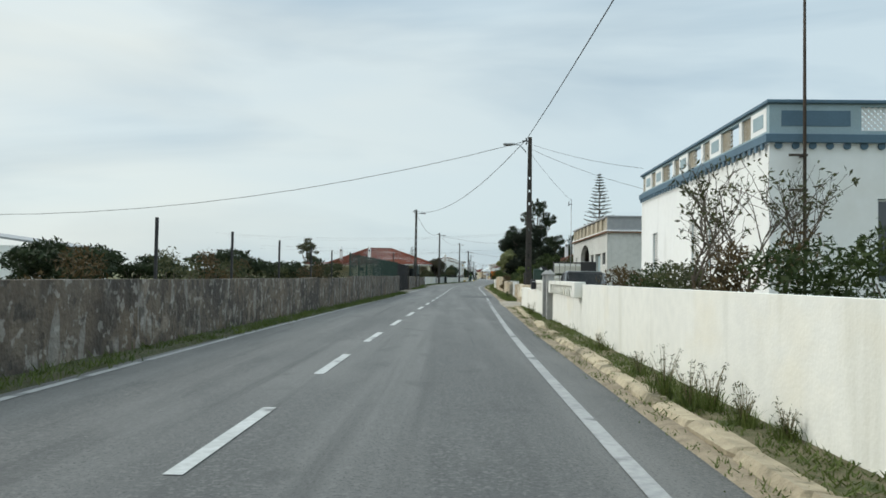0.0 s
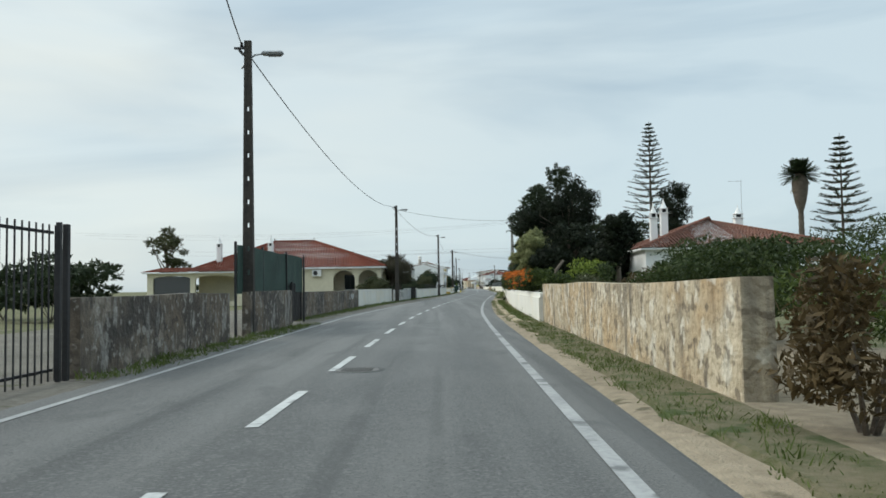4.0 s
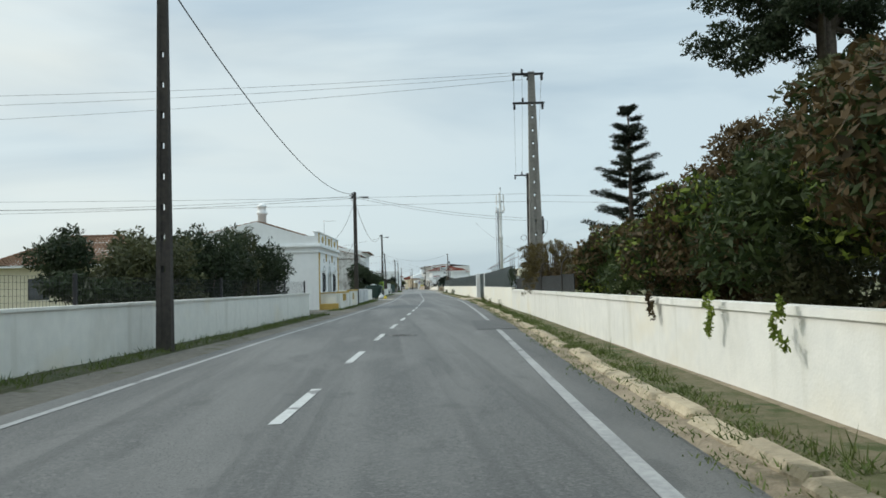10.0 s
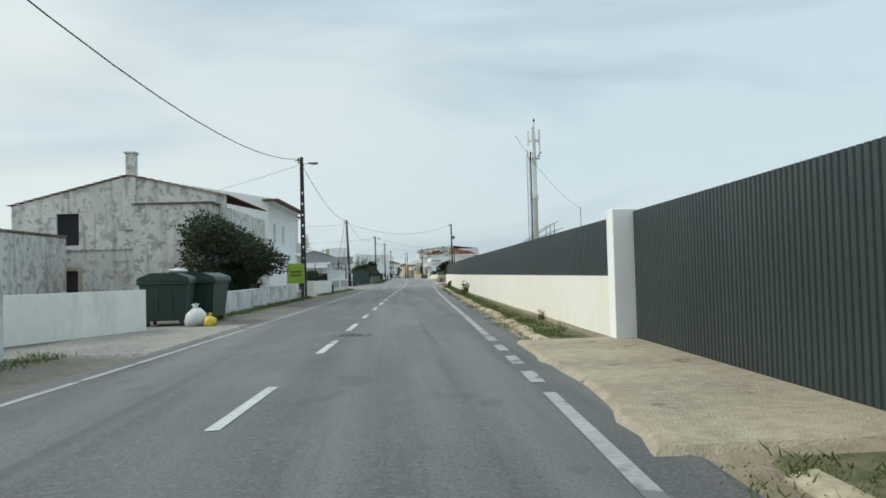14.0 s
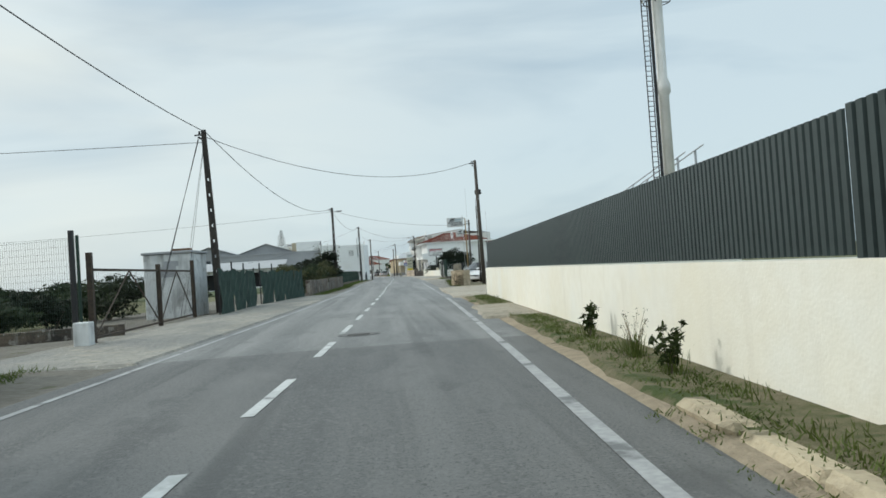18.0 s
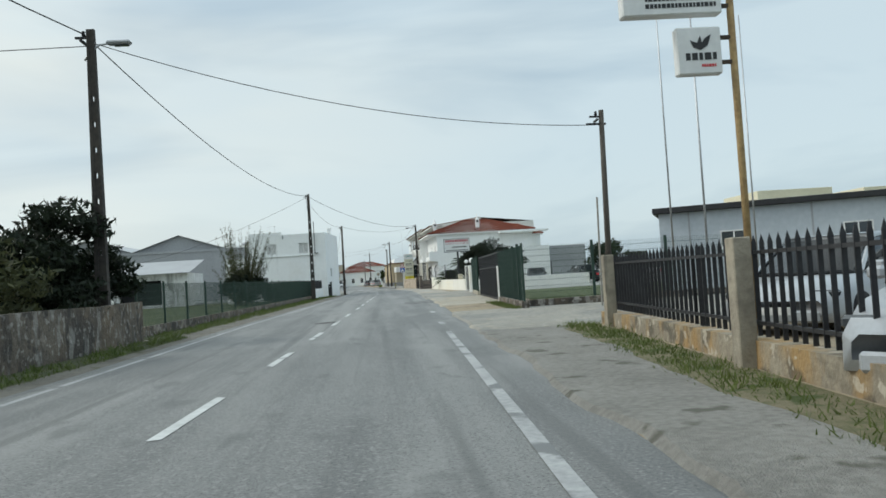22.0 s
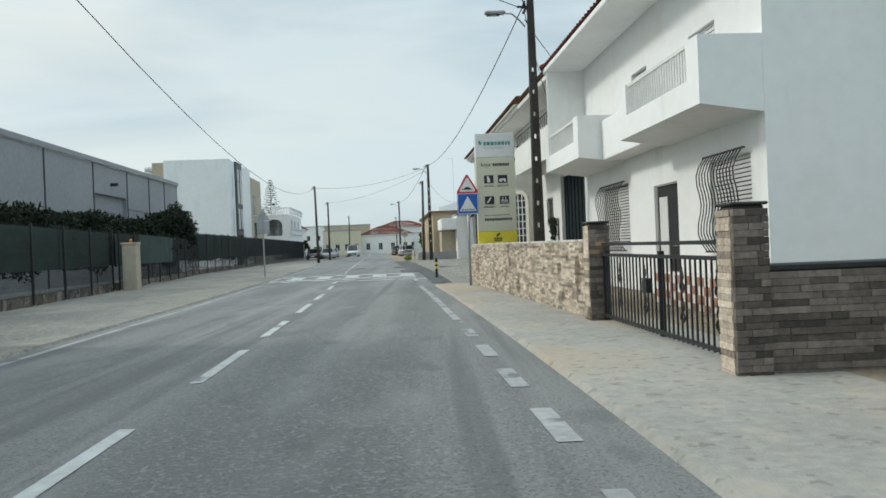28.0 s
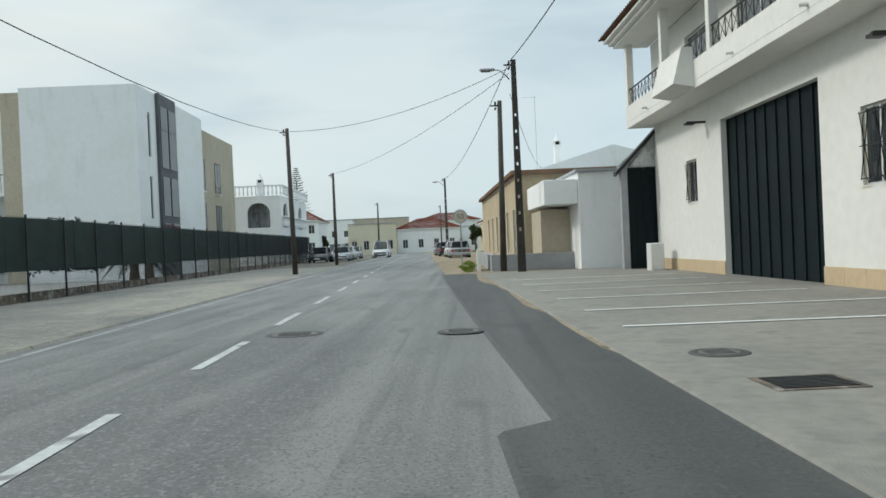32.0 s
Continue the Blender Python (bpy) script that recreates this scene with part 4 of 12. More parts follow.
def tiled_slope(parent, a, b, c, d, material, course=0.38, roll=0.24, name="roof_slope"):
    """A roof slope with rows of rolled tiles between eave a-b and ridge d-c (all corners in the house's frame). One mesh: tiles lie in waves."""
    a, b, c, d = (Vector(p) for p in (a, b, c, d))
    nrm = (b - a).cross(d - a).normalized()
    if nrm.z < 0:
        nrm = -nrm
    up_len = max((d - a).length, (c - b).length)
    rows = max(2, int(up_len / course))
    cols = max(3, int((b - a).length / roll) * 2)
    m = Mesh()
    for i in range(rows):
        w0, w1 = i / rows, (i + 1) / rows
        p0, q0, p1, q1 = a.lerp(d, w0), b.lerp(c, w0), a.lerp(d, w1), b.lerp(c, w1)
        k0 = len(m.v)
        full = (b - a).length
        n0 = max(2, int(cols * max((q0 - p0).length, 0.01) / full))
        for j in range(n0 + 1):
            w = j / n0
            hgt = 0.055 if j % 2 else 0.0
            m.v.append(tuple(p0.lerp(q0, w) + nrm * (hgt + 0.03)))
            m.v.append(tuple(p1.lerp(q1, w) + nrm * (hgt * 0.8)))
        for j in range(n0):
            m.f.append((k0 + 2 * j, k0 + 2 * j + 2, k0 + 2 * j + 3, k0 + 2 * j + 1))
    ob = part(name, m, material, parent)
    ob["kind"] = "stuff"
    return ob

# ---------------- poles and cables ----------------
POLES = [(-7, 3.7, 0.0), (36.95, 2.7, 0.0), (76.8, -5.65, 0.0), (119.6, -6.3, 0.0), (156.4, -5.95, 0.0), (193.0, -6.3, 0.0), (241.2, -6.75, 0.0), (282.9, -8.2, -2.0), (325.8, -7.33, 0.0), (366.0, -6.82, 0.0), (403.1, 3.9, 0.0), (446.4, 3.35, 0.0), (496.9, 1.8, 0.0)]
POLE_H = [8.0, 8.0, 7.85, 7.95, 8.0, 7.7, 8.05, 7.4, 7.7, 8.15, 7.95, 8.1, 8.1]
SAG = [0.33, 1.3, 1.1, 0.85, 1.25, 1.85, 0.85, 1.3, 1.0, 0.9, 1.05, 0.9]
for (y, u, ln), h in zip(POLES, POLE_H):
    right = u > 0
    utility_pole(y, u, h, lean=ln, lamp=0 if y < 0 or y in (282.9, 366.0) else 0.62, arm_side=-1 if right else 1)
for i in range(1, len(POLES)):
    (ya, ua, _), (yb, ub, _) = POLES[i - 1], POLES[i]
    cable(at(ya, ua, POLE_H[i - 1] - 0.1), at(yb, ub, POLE_H[i] - 0.1), SAG[i - 1], 0.016)

# ---------------- walls on the left ----------------
post_mat = mat("grey stained concrete posts", (0.33, 0.295, 0.23), (0.21, 0.185, 0.145), 0.95, 1.0, 8, 0.6, 20, streak=(0.10, 0.09, 0.075), amount=0.4, strength=0.03)
wall(-45, 33.0, -4.9, -4.95, 1.08, old_concrete, "old beige concrete wall with dark rain stains", 0.22, wob=0.012, seed=1)
wall(33.02, 52.6, -4.97, -4.8, lerp(33, 1.13, 52.6, 1.19), old_concrete, "old grey concrete wall with dark stains", 0.22, wob=0.02, seed=2)
mesh_fence(33.2, 53.4, -5.12, -5.05, 1.15, 2.12, fence_green, "thin wire mesh fence on top of an old wall", 2.5, 0.055, 0.2, 0.003)
for y in (14.0, 18.5, 23.0, 27.5, 31.5):
    thing("fence_stake", "thin dark fence stake behind an old wall", "post", spot(y, -5.6), Mesh().box(-0.025, 0.025, -0.025, 0.025, -0.1, 2.2), dark_metal, group="fence stakes")
bar_fence(54.9, 67.0, -5.45, -5.45, 0.02, 2.12, dark_metal, "black steel sliding gate with upright bars", 0.16, 0.009, 0.009, "sliding_gate", 4.0)
for y, h in ((54.3, 2.85), (67.2, 2.15)):
    thing("gate_pole", "dark steel pole beside a sliding gate", "pole", spot(y, -5.4), Mesh().box(-0.04, 0.04, -0.04, 0.04, -0.1, h, b=0.008), dark_metal, group="gate poles")
wall(67.4, 74.5, -5.3, -5.3, 1.14, old_concrete, "short old concrete wall beside a gate", 0.22, wob=0.015, seed=3)
wall(76.5, 82.0, -5.35, -5.5, 1.16, old_concrete, "short old concrete wall stained dark", 0.22, wob=0.015, seed=4)
bar_fence(82.2, 85.0, -5.6, -5.9, 0.1, 1.4, dark_metal, "small dark metal gate", 0.12)
scrawl_wall = wall(85.2, 104.7, -6.2, -6.75, 1.07, old_concrete, "old concrete wall with dark stains and scrawled paint", 0.22, wob=0.015, seed=5)
wall(104.72, 120.5, -6.75, -6.7, 1.05, white_wall, "white rendered garden wall with a thin coping", 0.2, white_wall, 0.05)
for y in (129.2, 130.6, 136.0):
    pier(y, -6.5, 0.42, 1.02, grey_white_wall, "whitewashed gate post with a flat cap", white_wall)
bar_fence(120.7, 129.0, -6.6, -6.45, 0.14, 1.0, white_metal, "white painted railing on a low wall", 0.14, 0.007, 0.007)
wall(120.6, 129.0, -6.58, -6.4, 0.12, grey_white_wall, "low white wall under a railing", 0.18)
bar_fence(130.9, 135.8, -6.5, -6.4, 0.05, 1.2, dark_metal, "dark iron entrance gate between posts", 0.12, 0.008, 0.008, spear=True, name="entrance_gate")
wall(136.2, 174.8, -6.3, -6.25, 0.97, white_wall, "long white garden wall with a thin coping", 0.2, white_wall, 0.05)
wall(184.0, 187.2, -6.1, -6.0, 0.92, white_wall, "white wall with an ochre coping", 0.2, ochre, 0.09)
cross_wall(183.8, -7.4, -6.3, 0.92, white_wall, "white return wall with an ochre coping", 0.2, ochre)
thing("ochre_plinth", "ochre painted masonry plinth at a house corner", "plinth", spot(183.45, -7.2), Mesh().box(-0.95, 1.05, 0.0, 0.3, -0.1, 0.36, b=0.015), ochre)
wall(188.0, 193.0, -6.0, -6.05, 1.0, white_wall, "white wall with an ochre coping", 0.2, ochre, 0.09)
wall(193.4, 209.5, -6.4, -6.6, 1.08, grey_white_wall, "white wall stained grey by rain", 0.2, wob=0.012, seed=7)
cross_wall(210.2, -14.5, -8.6, 1.0, white_wall, "white wall across a yard")
wall(210.2, 215.8, -8.5, -6.6, 1.0, white_wall, "white wall beside a yard entrance", 0.2)
wall(219.5, 231.0, -6.6, -6.7, 0.78, grey_white_wall, "low crumbling whitewashed wall", 0.25, wob=0.03, seed=8)
wall(231.2, 240.0, -6.75, -6.8, 0.82, old_plaster, "low wall with pierced blocks", 0.22, wob=0.02, seed=9)
thing("gate_block", "thick white masonry block beside a drive", "wall", spot(244.3, -6.75), Mesh().box(-0.35, 0.35, -0.5, 0.5, -0.1, 0.95, b=0.02), white_wall)
wall(245.5, 253.0, -6.9, -6.35, 0.9, white_wall, "white wall in front of a house", 0.2)
wall(253.02, 263.5, -6.35, -6.4, 0.9, white_wall, "white wall with square vents under a white fence", 0.22, white_wall, 0.05)
mesh_fence(253.1, 262.8, -6.45, -6.5, 0.97, 1.65, white_metal, "white welded wire fence on a wall", 2.2, 0.06, 0.15, 0.005)
mesh_fence(269.5, 272.0, -7.75, -17.0, 0.32, 2.45, fence_green, "tall green wire mesh fence on a low wall", 0.62, 0.016, 0.15, 0.002)
cross_wall(269.4, -17.2, -7.75, 0.32, old_concrete, "low dark wall under a tall wire fence", y1=272.0)
wall(299.8, 327.0, -6.6, -6.65, lerp(300, 1.0, 327, 1.06), old_concrete, "old rough plastered wall with grey and ochre stains", 0.25, wob=0.03, seed=11)
mesh_fence(328.5, 374.0, -7.3, -7.4, 0.32, 1.55, fence_green, "dark green welded wire fence on a concrete kerb", 2.5, 0.05, 0.2, 0.003)
wall(328.5, 374.0, -7.25, -7.35, 0.32, old_concrete, "low concrete kerb wall under a fence", 0.2, wob=0.01, seed=12)
wall(370.0, 377.0, -7.0, -6.9, 0.85, white_house, "low white wall before a white house", 0.2)
mesh_fence(370.0, 376.9, -7.1, -7.0, 0.87, 1.55, dark_metal, "dark mesh fence on a low white wall", 2.4, 0.05, 0.2, 0.004)

# ---------------- walls on the right ----------------
wall(-45, 16.15, 2.65, 2.5, lerp(-45, 1.2, 16.15, 1.08), white_wall, "white rendered garden wall along the road", 0.2)
wall(16.17, 21.2, 2.5, 2.44, 0.8, white_wall, "white garden wall under a zigzag balustrade", 0.2)
wall(22.75, 31.9, 2.4, 2.25, 0.8, white_wall, "white garden wall with a rounded end", 0.2)
thing("wall_end", "rounded end of a white garden wall", "wall", spot(31.9, 2.35), Mesh().lathe([(0.1, -0.1), (0.1, 0.72), (0.07, 0.78), (0, 0.8)], 16), white_wall, group="roadside walls", smooth=True)
cross_wall(36.35, 3.27, 7.1, 0.85, rubble, "pale rubble stone wall along a side lane", 0.3)
bend = Mesh()
for k in range(13):
    a = math.pi / 2 * k / 12
    for r_, zz in ((1.0, -0.1), (0.84, 0.4), (0.79, 0.82), (0.74, 0.87), (0.62, 0.87), (0.57, 0.82), (0.55, -0.1)):
        w = 0.02 * noise.noise(Vector((k * 1.3, r_ * 5, zz * 4)))
        bend.v.append(tuple(at(37.1 - (r_ + w) * math.sin(a), 3.28 - (r_ + w) * math.cos(a), zz)))
bend.f = [(7 * k + q, 7 * k + q + 1, 7 * k + q + 8, 7 * k + q + 7) for k in range(12) for q in range(6)]
thing("wall_bend", "bulging rounded corner of a pale rubble wall", "wall", mesh=bend, material=rubble, group="roadside walls", smooth=True)
wall(37.1, 41.2, 2.5, 2.46, lerp(37, 0.86, 52, 0.9), rubble, "pale rubble stone wall with flaking plaster", 0.35, wob=0.03, seed=21)
pier(45.95, 2.62, 0.44, 0.8, post_mat, "rough grey stone pier at a wall end", name="wall_pier")
wall(46.2, 51.55, 2.48, 2.6, 0.9, rubble, "pale rubble stone wall with flaking plaster", 0.35, wob=0.03, seed=24)
pier(52.4, 2.75, 0.26, 1.0, post_mat, "dark concrete gate post beside a narrow gate")
wall(41.22, 45.7, 2.5, 2.5, 0.13, rubble, "low plastered sill under a gate", 0.25)
wall(52.6, 61.0, 2.66, 2.75, 0.9, rubble, "pale rubble stone wall with flaking plaster", 0.35, wob=0.03, seed=22)
wall(64.0, 81.4, 2.75, 2.75, lerp(64, 1.22, 82, 1.25), rubble, "tall pale rubble wall with dark stains", 0.35, wob=0.04, seed=23)
wall(81.5, 117.3, 2.62, 2.85, lerp(88, 0.80, 118.6, 0.78), white_wall, "long white garden wall with a ledge", 0.22)
wall(81.5, 117.3, 2.67, 2.9, lerp(88, 0.95, 118.6, 0.94), white_wall, "upper ledge of a white garden wall", 0.2, z0=0.77)
cross_wall(126.9, 3.0, 9.0, 0.93, white_wall, "white wall across beside a drive", cap=white_wall)
wall(127.0, 138.7, 3.0, 2.95, 0.85, white_wall, "white garden wall with a coping", 0.2, white_wall, 0.08)
pier(132.0, 3.1, 0.5, 1.25, white_wall, "thick white gate post with a stepped cap", white_wall, cap_h=0.12)
wall(143.2, 176.0, 3.05, 2.85, 0.86, white_wall, "long white garden wall with a coping", 0.22, white_wall, 0.08)
cross_wall(143.1, 3.05, 5.4, 0.93, white_wall, "short white return wall beside a gate", cap=white_wall)
wall(176.02, 200.9, 2.85, 3.1, 1.04, cream_wall, "cream rendered wall under a green metal fence", 0.22)
corrugated(176.2, 200.9, 2.95, 3.2, 1.04, lerp(176, 2.06, 205, 2.05), green_metal, "tall dark green corrugated metal fence on a wall")
for y in (201.1, 209.7):
    pier(y, 3.35, 0.42, 2.2 if y > 208 else 2.1, white_house, "tall white gate post")
corrugated(201.35, 209.48, 3.52, 3.5, 0.0, 2.15, green_metal, "dark green corrugated metal gate", 0.115, 0.02)
wall(209.9, 281.4, 3.15, 2.6, 1.08, cream_wall, "long cream rendered wall under a green metal fence", 0.22)
corrugated(210.0, 256.2, 3.27, 2.83, 1.08, lerp(210, 2.08, 255, 2.08), green_metal, "tall dark green corrugated metal fence on a wall")
corrugated(256.22, 281.4, 2.83, 2.72, 1.1, lerp(255, 2.06, 281, 2.08), green_metal, "tall dark green corrugated metal fence on a wall", 0.105, 0.02)
cross_wall(281.4, 2.7, 13.0, 1.1, cream_wall, "cream return wall at a yard")
stained_base = weather(mat("ochre stained base wall", (0.30, 0.265, 0.20), (0.19, 0.165, 0.125), 0.95, 1.0, 8, 0.6, 20, strength=0.03), [(1.0, (1.8, 1.8, 0.6), 0.48, 0.6, (0.34, 0.20, 0.06), 0.7), (2.6, (1, 1, 1), 0.55, 0.62, (0.07, 0.06, 0.045), 0.7), (5.0, (1, 1, 1), 0.6, 0.64, (0.5, 0.46, 0.38), 0.6)])
wall(300.3, 322.3, 2.9, 4.0, lerp(297, 0.42, 322, 0.3), stained_base, "low stained stone wall under a black railing", 0.3, wob=0.02, seed=31)
bar_fence(300.6, 322.0, 3.05, 4.1, 0.36, 1.35, dark_metal, "black railing of flat pointed bars", 0.2, 0.007, 0.025, "railing", 6.0, spear=True)
for y, u in ((301.7, 2.98), (308.2, 3.24), (314.7, 3.55), (321.3, 3.93)):
    pier(y, u, 0.2, 1.42, post_mat, "stained concrete fence post", name="fence_post")
wall(330.9, 337.5, 3.75, 3.85, 0.26, old_concrete, "low concrete kerb under a fence", 0.22)
mesh_fence(331.0, 337.5, 3.85, 3.95, 0.27, 2.05, fence_green, "green welded wire fence with dark posts", 2.2, 0.05, 0.2, 0.003, pw=0.035)
mesh_fence(337.62, 348.9, 4.09, 4.35, 0.06, 2.1, dark_metal, "wide wire mesh gates in steel frames", 1.85, 0.06, 0.25, 0.004, "mesh_gate", pw=0.035)
mg = [o for o in bpy.data.objects if o.name.startswith("mesh_gate")][0]
for z in (0.08, 1.45, 2.06):
    part("rail", along(337.62, 348.9, 4.07, 4.33, z, z + 0.06, 0.05, 3), dark_metal, mg)
for y in (339.5, 345.1):
    part("brace", Mesh().tube([at(y + 1.75, 4.18 + (y - 338) * 0.023, 0.1), at(y, 4.14 + (y - 338) * 0.023, 1.45)], 0.025, 6), dark_metal, mg)
block_mat = weather(mat("pale concrete blocks", (0.40, 0.37, 0.29), (0.29, 0.265, 0.21), 0.95, 1.0, 8, 0.6, 25, vary=0.12, strength=0.03), [(3.0, (1, 1, 1), 0.56, 0.63, (0.14, 0.125, 0.1), 0.6)])
kb = thing("block_kerb", "pale concrete block kerb under a fence", "kerb", group="roadside walls")
for k in range(7):
    y = 349.4 + k * 0.93
    part("kerb_block", along(y, y + 0.915, 4.2 + (y - 349.4) * 0.054, 4.25 + (y - 349.4) * 0.054, -0.1, 0.27 + 0.01 * (k % 3), 0.26, 0.5), block_mat, kb)
mesh_fence(349.5, 355.8, 4.27, 4.6, 0.24, 2.16, fence_green, "green welded wire fence with dark posts", 2.0, 0.05, 0.2, 0.003, pw=0.04)

# ---------------- buildings ----------------
def panel(m, w, z0, h, t, holes):
    """A wall slab from x = 0 to w, its outside on y = 0, with openings (x0, x1, z0, z1, arch rise) cut through."""
    mesh = Mesh()
    xs = sorted({0.0, w, *[q[0] for q in holes], *[q[1] for q in holes]})
    zs = sorted({z0, h, *[q[2] for q in holes], *[q[3] for q in holes]})

    def quad(*p):
        mesh.add(p, [(0, 1, 2, 3)], m)
    for i in range(len(xs) - 1):
        for j in range(len(zs) - 1):
            a, b, c, d = xs[i], xs[i + 1], zs[j], zs[j + 1]
            if any(q[0] < (a + b) / 2 < q[1] and q[2] < (c + d) / 2 < q[3] for q in holes):
                continue
            quad((a, 0, c), (b, 0, c), (b, 0, d), (a, 0, d))
            quad((b, t, c), (a, t, c), (a, t, d), (b, t, d))
    quad((0, 0, h), (w, 0, h), (w, t, h), (0, t, h))
    quad((0, t, z0), (0, 0, z0), (0, 0, h), (0, t, h))
    quad((w, 0, z0), (w, t, z0), (w, t, h), (w, 0, h))
    for x0, x1, c, d, rise in holes:
        quad((x0, 0, c), (x0, t, c), (x0, t, d), (x0, 0, d))
        quad((x1, t, c), (x1, 0, c), (x1, 0, d), (x1, t, d))
        quad((x0, 0, d), (x0, t, d), (x1, t, d), (x1, 0, d))
        if c > z0:
            quad((x0, 0, c), (x1, 0, c), (x1, t, c), (x0, t, c))
        if rise:
            mid, r = (x0 + x1) / 2, (x1 - x0) / 2
            for s, xc in ((-1, x0), (1, x1)):
                arc = [(mid + s * r * math.cos(k * math.pi / 16), d - rise + rise * math.sin(k * math.pi / 16)) for k in range(9)]
                for k in range(8):
                    (xa, za), (xb, zb) = arc[k], arc[k + 1]
                    mesh.add([(xc, 0, d), (xa, 0, za), (xb, 0, zb)], [(0, 1, 2)], m)
                    mesh.add([(xc, t, d), (xa, t, za), (xb, t, zb)], [(2, 1, 0)], m)
                    quad((xa, 0, za), (xa, t, za), (xb, t, zb), (xb, 0, zb))
    return mesh


class House:
    """Walls with openings on the sides that face the camera and the road. side +1: it stands to the right of the road."""

    def __init__(self, name, label, y, u, w, d, h, material, side, front=(), road=(), turn=0.0, z0=-0.1, t=0.25, roof=True, cat="house"):
        self.r = thing(name, label, cat, spot(y, u, 0, turn), group="roadside buildings")
        self.w, self.d, self.h, self.side, self.mat = w, d, h, side, material
        self.F = face(0, 0, 0, 0)
        self.R = face(0, d, 0, -90) if side > 0 else face(w, t, 0, 90)
        self.t = t
        part("wall", panel(self.F, w, z0, h, t, list(front)), material, self.r)
        rh = [(d - b, d - a, c, e, k) if side > 0 else (a - t, b - t, c, e, k) for a, b, c, e, k in road]
        part("wall", panel(self.R, d - t, z0, h, t, rh), material, self.r)
        fx = w - t if side > 0 else 0
        part("wall", Mesh().box(fx, fx + t, t, d, z0, h), material, self.r)
        part("wall", Mesh().box(t if side > 0 else t, w - t, d - t, d, z0, h), material, self.r)
        if roof:
            part("roof_slab", Mesh().box(t, w - t, t, d - t, h - 0.25, h - 0.03), grey_render, self.r)

    def on_front(self, x, z, y=0.09):
        return self.F @ pose(x, y, z)

    def on_road(self, yy, z, y=0.09):
        return self.R @ pose((self.d - yy) if self.side > 0 else (yy - self.t), y, z)

    def front_win(self, x0, x1, z0, z1, fm, **k):
        return window(self.r, self.on_front((x0 + x1) / 2, z0), x1 - x0 - 0.01, z1 - z0 - 0.01, fm, **k)

    def road_win(self, a, b, z0, z1, fm, **k):
        return window(self.r, self.on_road((a + b) / 2, z0), b - a - 0.01, z1 - z0 - 0.01, fm, **k)

    def band(self, z0, z1, proud, material, name="cornice"):
        """A moulding round the two seen sides."""
        w, d, p = self.w, self.d, proud
        if self.side > 0:
            part(name, Mesh().box(-p, w, -p, 0.0 - 0.001, z0, z1, b=0.01), material, self.r)
            part(name, Mesh().box(-p, -0.001, 0.002, d, z0, z1, b=0.01), material, self.r)
        else:
            part(name, Mesh().box(0, w + p, -p, -0.001, z0, z1, b=0.01), material, self.r)
            part(name, Mesh().box(w + 0.001, w + p, 0.002, d, z0, z1, b=0.01), material, self.r)


def pierced(parent, m, w, h, material, step=0.14, name="pierced_screen"):
    """A screen of square holes."""
    l = Mesh()
    for k in range(round(w / step) + 1):
        x = w * k / round(w / step)
        l.box(x - 0.018, x + 0.018, 0.0, 0.05, 0, h, m)
    for k in range(round(h / step) + 1):
        z = h * k / round(h / step)
        l.box(0, w, -0.004, 0.046, z - 0.018, z + 0.018, m)
    return part(name, l, material, parent)


def lattice(parent, m, w, h, material, step=0.16, name="lattice"):
    """A pierced block screen: crossing slanted bars."""
    l = Mesh()
    n = max(2, int((w + h) / step))
    for s in (1, -1):
        for i in range(n):
            c = -h + (w + h) * (i + 0.5) / n
            x0, z0, x1, z1 = c, 0.0, c + h, h
            if x0 < 0:
                z0 += -x0
                x0 = 0
            if x1 > w:
                z1 -= x1 - w
                x1 = w
            if x1 - x0 < 0.03:
                continue
            if s < 0:
                x0, x1 = w - x0, w - x1
            dx, dz = (x1 - x0), (z1 - z0)
            q = math.hypot(dx, dz)
            nx, nz = -dz / q * 0.022, dx / q * 0.022
            y0 = 0.0 if s > 0 else 0.012
            l.add([(x0 + nx, y0, z0 + nz), (x0 - nx, y0, z0 - nz), (x1 - nx, y0, z1 - nz), (x1 + nx, y0, z1 + nz), (x0 + nx, y0 + 0.06, z0 + nz), (x0 - nx, y0 + 0.06, z0 - nz), (x1 - nx, y0 + 0.06, z1 - nz), (x1 + nx, y0 + 0.06, z1 + nz)],
                  [(0, 1, 2, 3), (7, 6, 5, 4), (0, 4, 5, 1), (2, 6, 7, 3)], m)
    return part(name, l, material, parent)


